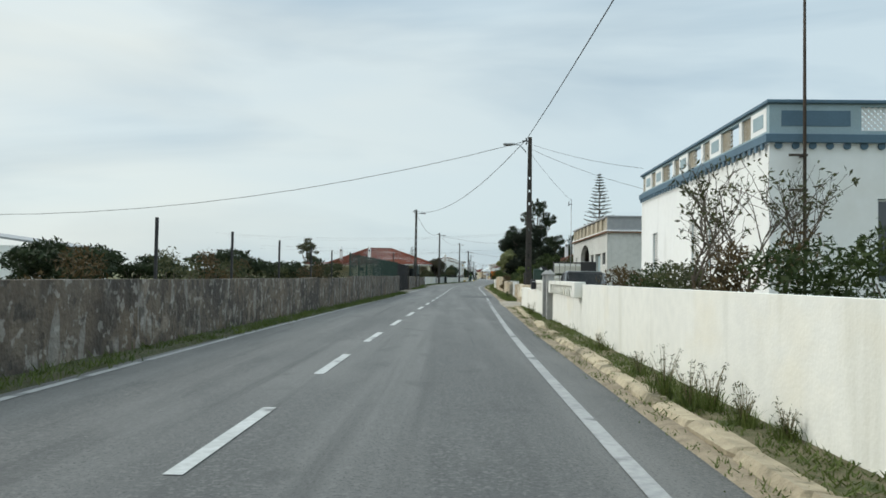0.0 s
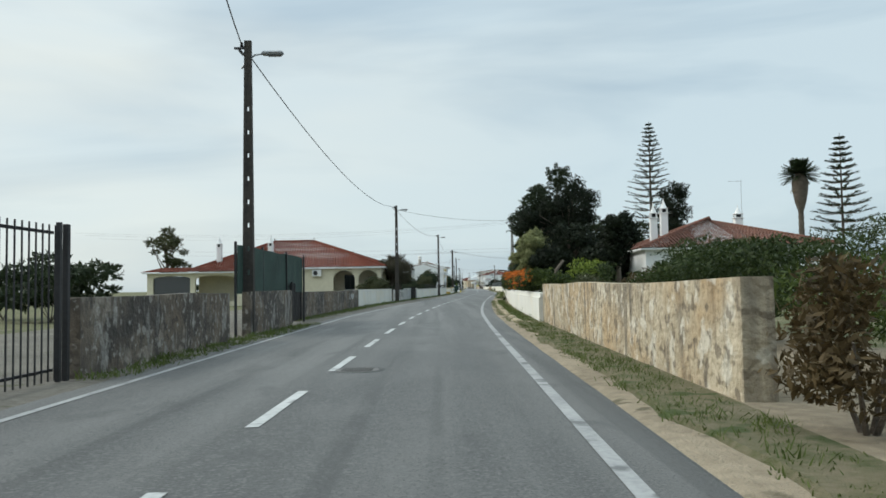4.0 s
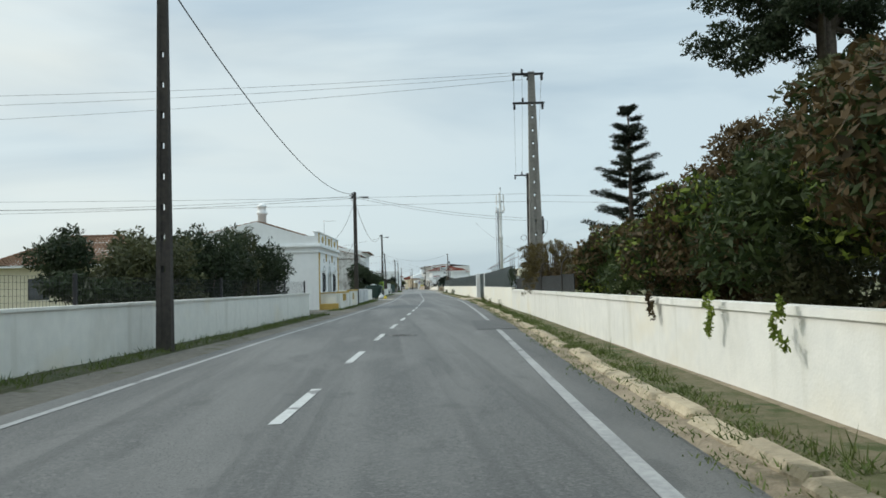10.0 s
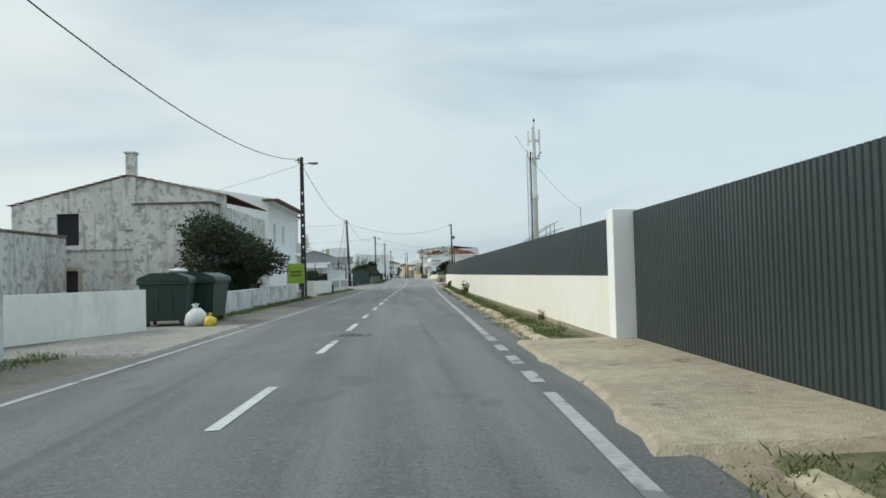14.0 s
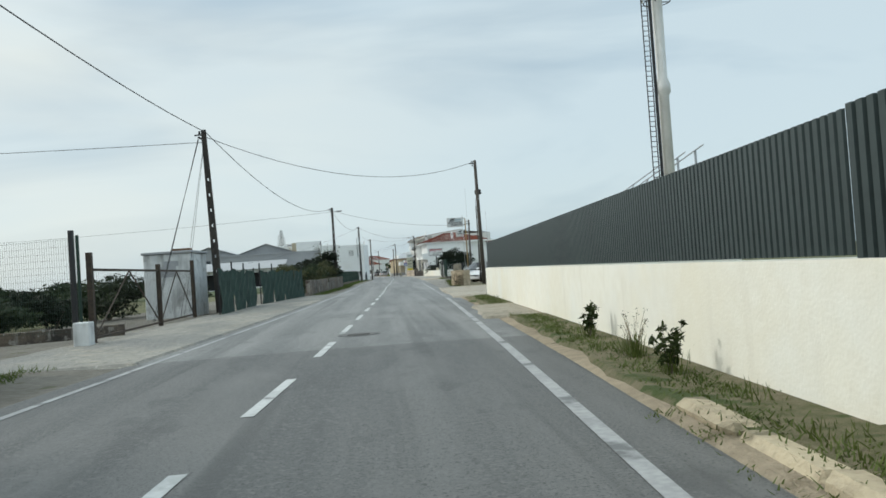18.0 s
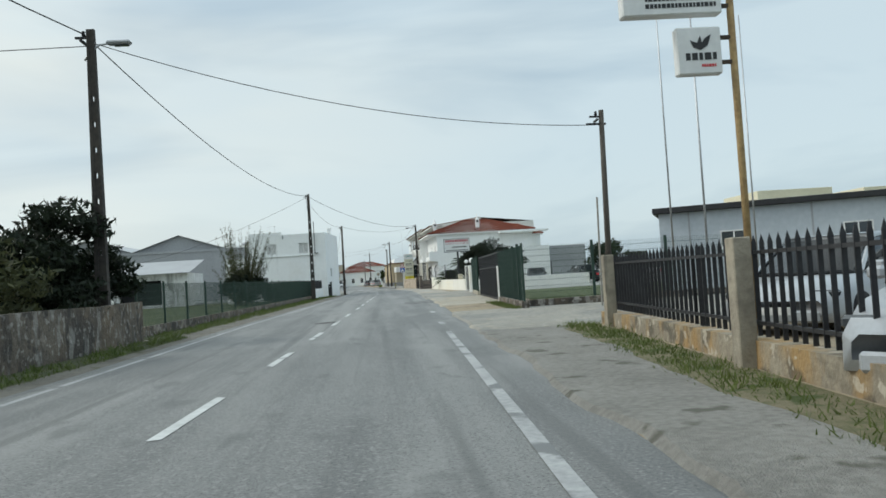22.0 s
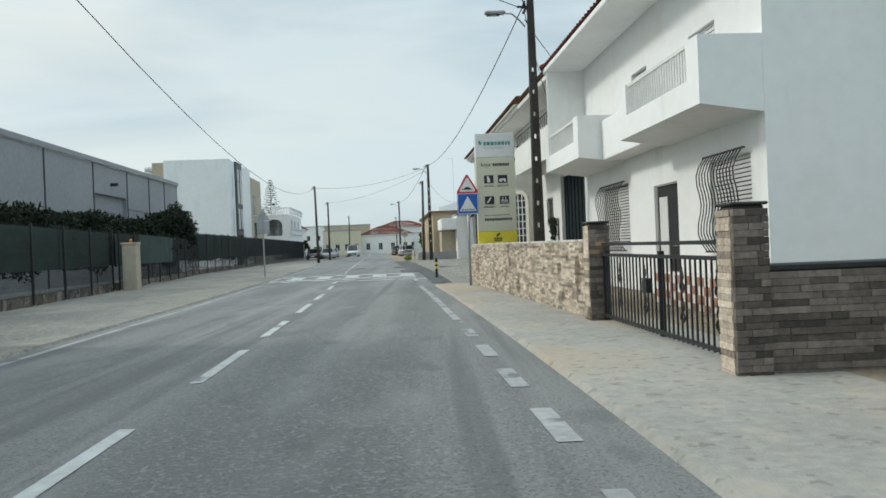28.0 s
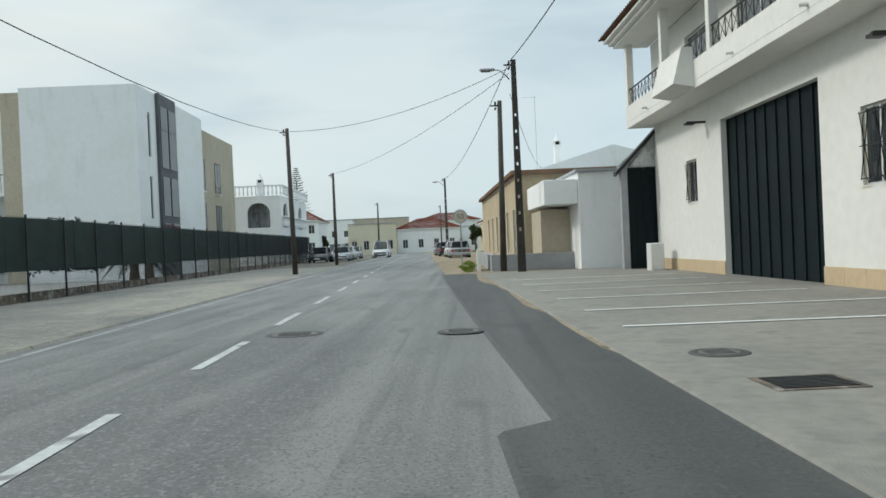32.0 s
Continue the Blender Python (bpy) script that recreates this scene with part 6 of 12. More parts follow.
# the white two-storey house with shutters
h6 = House("white_two_storey_house", "white two-storey house with arched shutters and a balcony", 249.7, -20.0, 10.3, 9.4, 5.75, white_house, -1,
           road=[(1.5, 2.35, 3.8, 5.1, 0.4), (3.6, 4.75, 3.8, 5.1, 0.45), (6.9, 7.9, 3.8, 5.1, 0.4), (1.6, 2.3, 1.1, 2.4, 0.1), (3.75, 4.65, 0.3, 2.4, 0.3), (6.95, 7.65, 1.1, 2.4, 0.1)])
# shutters greyed so that their shadows show against the white wall
shutter_grey = plain("pale shutters greyed for shadow", (0.42, 0.45, 0.46), 0.7)
for a, b in ((1.5, 2.35), (3.6, 4.75), (6.9, 7.9)):
    h6.road_win(a, b, 3.8, 4.72, white_metal, shutter=True, sill=False, cols=2, pane_mat=shutter_grey)
    mid, hw_ = (a + b) / 2 - 0.25, (b - a) / 2
    part("arch_moulding", Mesh().tube([(mid - hw_ - 0.08, -0.03, 3.75), (mid - hw_ - 0.08, -0.03, 4.7), (mid - hw_ * 0.75, -0.03, 5.0), (mid, -0.03, 5.2), (mid + hw_ * 0.75, -0.03, 5.0), (mid + hw_ + 0.08, -0.03, 4.7), (mid + hw_ + 0.08, -0.03, 3.75)], 0.06, 6, h6.R), grey_white_wall, h6.r)
    part("tympanum", Mesh().box(a - 0.25, b - 0.25, 0.1, 0.2, 4.72, 5.1, h6.R), white_house, h6.r)
for a, b in ((1.6, 2.3), (6.95, 7.65)):
    h6.road_win(a, b, 1.1, 2.38, white_metal, cols=2, surround=grey_white_wall, sw=0.07)
    part("crest", Mesh().poly([(-0.42, 0), (0.42, 0), (0.25, 0.18), (0, 0.3), (-0.25, 0.18)], 0.08, h6.R @ pose((a + b) / 2 - 0.25, -0.08, 2.46)), grey_white_wall, h6.r)
    for s in (-1, 1):
        sh = Mesh()
        c = (a + b) / 2 - 0.25 + s * 0.62
        sh.box(c - 0.22, c + 0.22, -0.05, -0.02, 1.1, 2.36, h6.R)
        for i in range(14):
            sh.box(c - 0.18, c + 0.18, -0.062, -0.05, 1.16 + i * 0.084, 1.16 + i * 0.084 + 0.05, h6.R)
        part("shutter", sh, white_metal, h6.r)
door(h6.r, h6.on_road(4.2, 0.3), 0.88, 2.05, white_metal, grey_white_wall, 2, "white front door")
bl = part("balcony", Mesh().box(10.3, 10.68, 1.0, 9.38, 2.85, 3.05, b=0.015), white_house, h6.r)
bb = Mesh().box(10.62, 10.66, 1.0, 9.36, 3.80, 3.85)
for i in range(74):
    bb.box(10.63, 10.65, 1.05 + i * 0.112, 1.075 + i * 0.112, 3.05, 3.80)
part("balcony_railing", bb, white_metal, bl)
part("balcony_panel", Mesh().box(10.60, 10.62, 1.0, 2.6, 3.08, 3.78).box(10.60, 10.62, 3.7, 4.5, 3.08, 3.78).box(10.60, 10.62, 6.4, 7.7, 3.08, 3.78), white_house, bl)
hip_roof(h6.r, 0, 10.3, 0, 9.4, 5.85, 4.2, 6.0, 4.0, 7.4, tile_old, 0.2)
part("pilaster", Mesh().box(10.3, 10.34, 9.1, 9.4, 0, 5.7), grey_white_wall, h6.r)
for a, b in ((3.55, 5.0), (5.35, 7.4), (9.6, 11.3), (11.8, 13.7)):
    pv = thing("vent_block", "square pierced vent in a white wall", "vent block", spot(249.3 + a, -6.355), group="vents")
    # near-black backing paints the shade in the vent holes
    part("vent_back", Mesh().box(-0.03, 0.006, 0, b - a, 0.4, 0.82), dark_void, pv)
    pierced(pv, face(0.05, 0, 0.4, 90), b - a, 0.42, grey_white_wall, 0.14)

# ---------------- yard fences and the sheds on the left, after the white house ----------------
def netting_fence(y0, y1, ua, ub, h, label, seed=0):
    """Green shade netting sagging between thin posts."""
    r = thing("netting_fence", label, "fence", group="netting fences")
    n = max(1, round((y1 - y0) / 2.4))
    rnd = random.Random(seed)
    for i in range(n + 1):
        y = y0 + (y1 - y0) * i / n
        p = at(y, ua + (ub - ua) * i / n)
        part("fence_post", Mesh().tube([(p.x, p.y, -0.2), (p.x, p.y, h + rnd.uniform(-0.05, 0.35))], 0.035, 6), dark_metal, r)
    for i in range(n):
        m = Mesh()
        for j in range(9):
            w = (i + j / 8) / n
            y, u = y0 + (y1 - y0) * w, ua + (ub - ua) * w
            sag = 0.16 * math.sin(j / 8 * math.pi) * rnd.uniform(0.4, 1.2)
            for k in range(5):
                z = 0.02 + (h - sag) * k / 4
                m.v.append(tuple(at(y, u + 0.05 + 0.07 * math.sin(j * 2.1 + k * 1.3 + i), z)))
        for j in range(8):
            for k in range(4):
                a = j * 5 + k
                m.f.append((a, a + 1, a + 6, a + 5))
        part("netting", m, netting, r)
    return r


netting_fence(280.6, 288.4, -7.5, -7.75, 1.75, "sagging green shade netting on thin posts", 1)
netting_fence(289.6, 299.0, -7.7, -6.95, 1.7, "torn green shade netting on thin posts", 2)
for i, (y, u, z) in enumerate(((273.5, -12.5, 0.7), (276.5, -11.6, 0.75), (279.0, -14.5, 0.8), (275.0, -16.5, 0.7), (284.5, -13.0, 0.95), (286.0, -10.5, 0.9), (283.0, -17.5, 0.9))):
    shrub("wild_shrub", "dark scrub behind a yard gate", y, u, 1.7, 1.5, z, 5200, 0.075, 780 + i, leaf_deep if i % 2 else leaf_dark, group="yard scrub", k=14)
hut = thing("transformer_hut", "small whitewashed concrete utility hut, stained", "utility hut", spot(281.0, -10.3))
part("hut_body", Mesh().box(0, 1.75, 0, 2.2, -0.1, 2.42, b=0.02), grey_white_wall, hut)
part("repair_patch", Mesh().box(0.55, 1.2, -0.012, -0.001, 1.55, 1.95).box(0.75, 1.3, -0.012, -0.001, 1.95, 2.15), grey_render, hut)
part("hut_roof", Mesh().box(-0.06, 1.81, -0.06, 2.26, 2.422, 2.52, b=0.02), grey_render, hut)
part("vent_tiles", Mesh().box(1.1, 1.7, -0.02, 0.5, 2.522, 2.6), tile_old, hut)
yg = thing("yard_gate", "rusty steel yard gate with diagonal braces", "gate", spot(269.7, -7.55, 0, 4))
g = Mesh()
for x0, x1 in ((0.0, 5.6), (5.7, 10.1)):
    g.box(-0.025, 0.025, x0, x1, 0.12, 0.17).box(-0.025, 0.025, x0, x1, 1.68, 1.74).box(-0.025, 0.025, x0, x0 + 0.05, 0.1, 1.74).box(-0.025, 0.025, x1 - 0.05, x1, 0.1, 1.74)
    g.tube([(0, x0, 0.15), (0, (x0 + x1) / 2, 1.7)], 0.02, 5).tube([(0, (x0 + x1) / 2, 1.7), (0, x1, 0.15)], 0.02, 5)
part("gate_frame", g, rusty, yg)
wm = Mesh()
for i in range(67):
    wm.box(-0.002, 0.002, i * 0.15, i * 0.15 + 0.004, 0.15, 1.7)
part("gate_mesh", wm, dark_metal, yg)
for x in (-0.12, 5.65, 10.25):
    part("gate_post", Mesh().box(-0.06, 0.06, x - 0.06, x + 0.06, -0.2, 1.9 if x == 5.65 else 2.1), rusty, yg)
thing("gate_pole", "tall dark steel pole beside a yard gate", "pole", spot(269.2, -7.75), Mesh().box(-0.05, 0.05, -0.05, 0.05, -0.1, 2.6, b=0.008), dark_metal, group="gate poles")
thing("gate_block", "pale concrete block at a gate foot", "block", spot(269.0, -7.5), Mesh().box(-0.18, 0.18, -0.14, 0.14, -0.05, 0.55, b=0.02), grey_white_wall)
sty = thing("pole_stay", "thin steel stay wire of a utility pole", "stay wire", mesh=Mesh().tube([at(282.9, -8.5, 7.1), at(279.2, -9.4, 0.0)], 0.012, 5).tube([at(282.9, -8.5, 7.0), at(278.7, -9.3, 0.0)], 0.012, 5), material=cable_mat)

for i, (a, b, zr) in enumerate(((-40.5, -30.1, 8.1), (-29.9, -19.3, 8.1))):
    sh = House("metal_hangar", "grey metal hangar with a low gabled roof", 401.0, a, b - a, 26.0, 6.3, grey_render, -1)
    mid = (b - a) / 2
    part("gable", Mesh().poly([(-0.3, 6.28), (b - a + 0.3, 6.28), (mid, zr)], 26.0), grey_render, sh.r)
    part("roof_sheet", Mesh().add([(-0.5, -0.5, 6.22), (mid, -0.5, zr + 0.06), (mid, 26.4, zr + 0.06), (-0.5, 26.4, 6.22)], [(0, 1, 2, 3)]).add([(mid, -0.5, zr + 0.06), (b - a + 0.5, -0.5, 6.22), (b - a + 0.5, 26.4, 6.22), (mid, 26.4, zr + 0.06)], [(0, 1, 2, 3)]), steel, sh.r)
    window(sh.r, sh.on_front(mid - 1.0, 4.4, -0.02), 2.2, 1.1, dark_metal)
    acm = part("air_conditioner", Mesh().box(mid + 1.2, mid + 2.2, -0.4, -0.02, 4.6, 5.3, b=0.03), white_metal, sh.r)
    part("fan_grille", Mesh().lathe([(0.25, 0), (0.25, 0.02), (0.06, 0.03)], 14, pose(mid + 1.6, -0.4, 4.95, 90)), dark_metal, acm)
wsh = House("white_shed", "low white corrugated shed with a lean-to roof", 384.0, -37.5, 17.0, 8.0, 3.2, grey_white_wall, -1, front=[(2.0, 7.5, 0.0, 2.6, 0), (10.5, 14.5, 0.2, 2.6, 0)])
# near-black sheets paint the shade deep in the open bays
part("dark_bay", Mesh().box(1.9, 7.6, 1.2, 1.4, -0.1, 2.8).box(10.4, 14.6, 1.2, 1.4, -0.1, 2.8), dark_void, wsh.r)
part("lean_to_roof", Mesh().add([(-0.4, -0.6, 3.25), (17.4, -0.6, 3.25), (17.4, 7.0, 4.7), (-0.4, 7.0, 4.7)], [(0, 1, 2, 3)]), grey_render, wsh.r)
part("stair_stringer", Mesh().poly([(7.6, 3.0), (8.3, 3.0), (10.6, 0.3), (10.1, 0.1)], 0.12, pose(0, -0.9, 0)), white_metal, wsh.r)

# the white flat-roofed house on the left
h2 = House("white_flat_house", "white flat-roofed two-storey house with small windows", 378.2, -13.45, 7.0, 7.4, 5.95, white_house, -1,
           turn=-6.0, front=[(1.65, 2.5, 4.2, 5.15, 0), (4.55, 5.4, 4.15, 5.1, 0)], road=[(2.2, 3.0, 1.9, 2.7, 0)])
for a, b, z in ((1.65, 2.5, 4.2), (4.55, 5.4, 4.15)):
    h2.front_win(a, b, z, z + 0.95, white_metal, shutter=True, cols=2)
h2.road_win(2.2, 3.0, 1.9, 2.7, white_metal)
part("parapet_block", Mesh().box(0, 3.0, 0.02, 0.27, 5.96, 6.2, b=0.01), white_house, h2.r)
part("side_wing", Mesh().box(-2.2, -0.01, 0.0, 6.4, -0.1, 3.95, b=0.01), white_house, h2.r)
part("ledge", Mesh().box(-2.2, 5.95, -0.1, -0.001, 3.96, 4.02, b=0.01), white_house, h2.r)
part("chimney", Mesh().box(6.5, 6.82, 4.6, 4.95, 5.9, 6.55, b=0.02).box(6.45, 6.87, 4.55, 5.0, 6.55, 6.62, b=0.02), white_house, h2.r)
part("downpipe", Mesh().tube([(3.15, -0.05, 5.9), (3.15, -0.05, 5.55)], 0.05, 8), steel, h2.r)
antenna(h2.r, 2.0, 2.0, 5.9, 7.0, 160)
h2b = House("white_annexe", "white low annexe with a rounded parapet", 386.0, -14.0, 8.0, 6.5, 4.1, white_house, -1, road=[(1.0, 1.8, 2.0, 2.8, 0), (3.5, 4.4, 0.0, 2.1, 0)])
h2b.road_win(1.0, 1.8, 2.0, 2.8, dark_metal)
door(h2b.r, h2b.on_road(3.95, 0.0), 0.88, 2.08, dark_metal, None, 2, "dark metal door")
part("round_top", Mesh().tube([(7.0, 0.0, 4.1), (7.0, 6.5, 4.1)], 0.55, 16), white_house, h2b.r)
part("awning", Mesh().box(8.0, 8.5, 0.6, 2.6, 3.0, 3.08), grey_render, h2b.r)
mb = thing("meter_box", "dark metal meter box on a low post", "meter box", spot(378.0, -6.35))
part("box_body", Mesh().box(-0.22, 0.22, -0.15, 0.15, -0.05, 0.95, b=0.015), dark_metal, mb)
part("letter_box", Mesh().box(-0.16, 0.16, -0.14, 0.14, 1.0, 1.16, b=0.015).box(-0.03, 0.03, -0.03, 0.03, 0.94, 1.01), dark_void, mb)
vp = thing("vent_pipe", "thin dark vent pipe on a white house", "pipe", spot(377.45, -7.45))
part("pipe", Mesh().tube([(0, 0, 4.1), (0, 0, 7.0)], 0.035, 6), dark_metal, vp)
part("bracket", Mesh().box(-0.1, 0.3, -0.03, 0.2, 4.08, 4.13).box(-0.03, 0.03, -0.03, 0.2, 6.4, 6.44), dark_metal, vp)

# ---------------- the yard on the right ----------------
pf = thing("prefab_office", "long low pale grey prefabricated building", "building", spot(333.8, 9.4, 0, -22.5))
part("wall", Mesh().box(0, 14, 0, 6, -0.1, 2.95), mat("pale blue-grey cladding", (0.46, 0.50, 0.54), (0.40, 0.44, 0.48), 0.6, 0.4, 6, 0.1, 40), pf)
part("roof_edge", Mesh().box(-0.2, 14.2, -0.25, 6.2, 2.952, 3.16, b=0.02), dark_metal, pf)
for i in range(4):
    part("cladding_joint", Mesh().box(1.0 + i * 4, 1.06 + i * 4, -0.02, -0.001, 0, 2.95), grey_render, pf)
for x in (2.5, 6.4, 12.0):
    window(pf, pose(x, -0.01, 1.6), 0.9, 0.6, white_metal)
cb = House("cream_warehouse", "cream flat-roofed warehouse with stepped blocks", 372.0, 30.0, 24.0, 9.0, 5.9, mat("yellow cream render", (0.63, 0.59, 0.44), (0.57, 0.53, 0.39), 0.9, 0.3, 4, 0.15, 40), 1,
           front=[(2.0, 5.5, 1.0, 4.4, 0), (10, 13, 2.0, 4.2, 0)])
part("bay", Mesh().box(1.9, 5.6, 1.0, 1.2, -0.1, 4.6), beige_house, cb.r)
cb.front_win(10, 13, 2.0, 4.2, dark_metal, rows=2, cols=3)
for a, b, z in ((2.5, 9.5, 7.1), (12.5, 18.0, 6.9), (18.5, 24.0, 7.3)):
    part("roof_block", Mesh().box(a, b, 1.0, 8.0, 5.8, z, b=0.02), cb.mat, cb.r)
bl = House("blue_shed", "pale industrial shed with a sloped roof", 410.0, 12.0, 16.0, 12.0, 4.5, grey_render, 1, front=[(2, 5, 0.0, 3.2, 0)])
part("shed_door", Mesh().box(2, 5, 0.1, 0.2, 0, 3.2), dark_metal, bl.r)

# metal fence, cabinet and solar canopy by the sandy drive
sf = thing("sheet_metal_fence", "grey-green fence of horizontal metal panels", "metal fence", spot(309.6, 12.3))
for i in range(7):
    part("metal_panel", Mesh().box(0, 3.2, -0.03 - 0.02 * (i % 2), 0.03, i * 0.33, i * 0.33 + 0.31, b=0.03), green_metal, sf)
for i in range(6):
    part("metal_panel", Mesh().box(3.35, 5.3, -0.03 - 0.02 * (i % 2), 0.03, i * 0.29, i * 0.29 + 0.27, b=0.03), green_metal, sf)
for x in (3.27, 5.35):
    part("fence_post", Mesh().box(x - 0.07, x + 0.07, -0.07, 0.07, -0.2, 3.3), dark_metal, sf)
for i in range(22):
    part("wire", Mesh().box(3.38 + i * 0.088, 3.386 + i * 0.088, -0.004, 0.004, 1.75, 3.2), dark_metal, sf)
ca = thing("electric_cabinet", "tall white electricity cabinet with grey door", "cabinet", spot(309.2, 17.8))
part("cabinet_body", Mesh().box(0, 1.0, 0, 0.7, -0.05, 3.4, b=0.02), white_metal, ca)
part("cabinet_door", Mesh().box(0.06, 0.94, -0.03, -0.001, 0.2, 1.9, b=0.01).box(0.06, 0.94, -0.03, -0.001, 1.95, 3.3, b=0.01), white_metal, ca)
part("label_plate", Mesh().box(0.35, 0.6, -0.04, -0.031, 2.5, 2.75), grey_render, ca)

# ---------------- the white villa with red roof, on the right ----------------
rv = House("white_villa", "white two-storey villa with balconies, iron grilles and red roof", 392.7, 5.35, 11.0, 10.4, 6.0, white_house, 1,
           road=[(0.5, 2.0, 1.02, 2.42, 0), (3.5, 4.8, 0.0, 2.25, 0), (6.5, 8.5, 1.05, 2.45, 0), (1.6, 2.7, 3.5, 4.75, 0), (5.0, 6.0, 3.5, 4.8, 0)])
for a, b in ((0.5, 2.0), (6.5, 8.5)):
    rv.road_win(a, b, 1.02, 2.42, white_metal, shutter=True, cols=2)
    gr = Mesh()
    for i in range(13):
        x = a + 0.05 + (b - a - 0.1) * i / 12
        pts = []
        for k in range(11):
            z = 0.9 + 1.62 * k / 10
            pts.append((10.4 - x, -0.10 - 0.16 * math.sin(math.pi * k / 10) - 0.07 * math.sin(3 * math.pi * k / 10), z))
        gr.tube(pts, 0.011, 5, rv.R)
    for z in (0.92, 2.5):
        gr.box(10.4 - b - 0.02, 10.4 - a + 0.02, -0.12, -0.09, z - 0.012, z + 0.012, rv.R)
    part("grille", gr, dark_metal, rv.r, "bulging black wrought iron grille")
for a, b in ((1.6, 2.7), (5.0, 6.0)):
    rv.road_win(a, b, 3.5, 4.75, white_metal, shutter=True, sill=False)
door(rv.r, rv.on_road(4.15, 0.0), 1.26, 2.22, dark_metal, white_house, 2, "dark iron and glass front door")
part("door_glass", Mesh().box(10.4 - 4.65, 10.4 - 4.2, 0.05, 0.068, 0.3, 2.0, rv.R), white_metal, rv.r)


def balcony(parent, y0, y1, z0, z1, out, material, rail=None, slant=0.35):
    """A solid-fronted balcony on a road face at x = 0, with slanted underside and a railing in its front."""
    b = part("balcony", Mesh().add([(0, y0, z0), (-out, y0, z0 + slant * 0.4), (-out, y1, z0 + slant * 0.4), (0, y1, z0), (0, y0, z0 + slant), (-out, y0, z0 + slant), (-out, y1, z0 + slant), (0, y1, z0 + slant)],
                                   [(0, 3, 2, 1), (4, 5, 6, 7), (0, 1, 5, 4), (1, 2, 6, 5), (2, 3, 7, 6), (3, 0, 4, 7)]), material, parent)
    zt = z0 + slant
    for xa, xb, ya, yb, zb in ((-out, -out + 0.14, y0, y0 + (y1 - y0) * 0.12, z1), (-out, -out + 0.14, y1 - (y1 - y0) * 0.12, y1, z1), (-out + 0.141, 0, y0, y0 + 0.14, z1),
                               (-out + 0.141, 0, y1 - 0.14, y1, z1), (-out, -out + 0.14, y0 + (y1 - y0) * 0.12, y1 - (y1 - y0) * 0.12, zt + 0.2)):
        part("balcony_wall", Mesh().box(xa, xb, ya, yb, zt, zb), material, b)
    g = Mesh()
    ya, yb = y0 + (y1 - y0) * 0.12, y1 - (y1 - y0) * 0.12
    n = int((yb - ya) / 0.11)
    for i in range(n):
        y = ya + (yb - ya) * (i + 0.5) / n
        g.box(-out + 0.05, -out + 0.075, y - 0.012, y + 0.012, zt + 0.2, z1 - 0.05)
    g.box(-out + 0.04, -out + 0.1, ya, yb, z1 - 0.06, z1)
    part("balcony_railing", g, rail or white_metal, b)
    return b


balcony(rv.r, 0.02, 3.9, 2.95, 4.08, 0.95, white_house)
balcony(rv.r, 6.6, 10.3, 2.95, 4.05, 1.1, white_house)
part("balcony_floor", Mesh().box(-0.55, 0, 3.92, 6.58, 3.0, 3.9, b=0.02), white_house, rv.r)
part("eave_soffit", Mesh().box(-1.05, 0, -0.02, 10.5, 5.86, 6.0, b=0.02), white_house, rv.r)
part("side_wing", Mesh().box(-1.0, 0, 10.2, 10.4, 3.9, 5.9), white_house, rv.r)
hip_roof(rv.r, -0.75, 11.0, 0, 10.4, 6.02, 4.0, 6.5, 5.0, 7.7, tile_red, 0.3)
algarve_chimney(rv.r, 5.0, 1.6, 6.3, 7.9, 0.4)
algarve_chimney(rv.r, 1.0, 9.5, 6.2, 8.2, 0.45)
part("rear_wing", Mesh().box(7.4, 12.4, -1.8, -0.02, -0.1, 3.2), white_house, rv.r)
bx = part("rear_balcony", Mesh().box(7.4, 12.4, -1.8, -1.7, 3.2, 4.0), white_house, rv.r)
part("side_roof", Mesh().box(7.0, 12.6, -1.2, -0.02, 5.7, 5.9), white_house, rv.r)
part("rear_block", Mesh().box(11.01, 12.2, 1.2, 9.4, -0.1, 5.5), white_house, rv.r)
hip_roof(rv.r, 8.2, 12.2, 1.2, 9.4, 5.52, 8.6, 10.4, 4.6, 6.9, tile_red, 0.3)

# ---------------- the long cream building with its round tower ----------------
bc = mat("warm white render", (0.74, 0.735, 0.70), (0.68, 0.675, 0.64), 0.9, 0.3, 4, 0.12, 40)
bt = House("garage_building", "warm white two-storey building with tower, balconies and steel gates", 406.0, 8.0, 12.0, 38.6, 7.9, bc, 1,
           road=[(7.2, 11.6, 0.0, 4.2, 0), (4.1, 5.3, 1.9, 3.4, 0), (13.4, 14.7, 1.9, 3.4, 0), (24.6, 25.6, 1.95, 3.4, 0), (27.1, 32.4, 0.0, 4.28, 0), (34.4, 35.3, 2.15, 3.45, 0),
                 (25.2, 27.0, 5.4, 7.2, 0), (28.5, 31.0, 5.4, 7.2, 0), (33.0, 35.0, 5.4, 7.2, 0), (3.0, 5.0, 5.4, 7.2, 0), (8.0, 10.0, 5.4, 7.2, 0)])
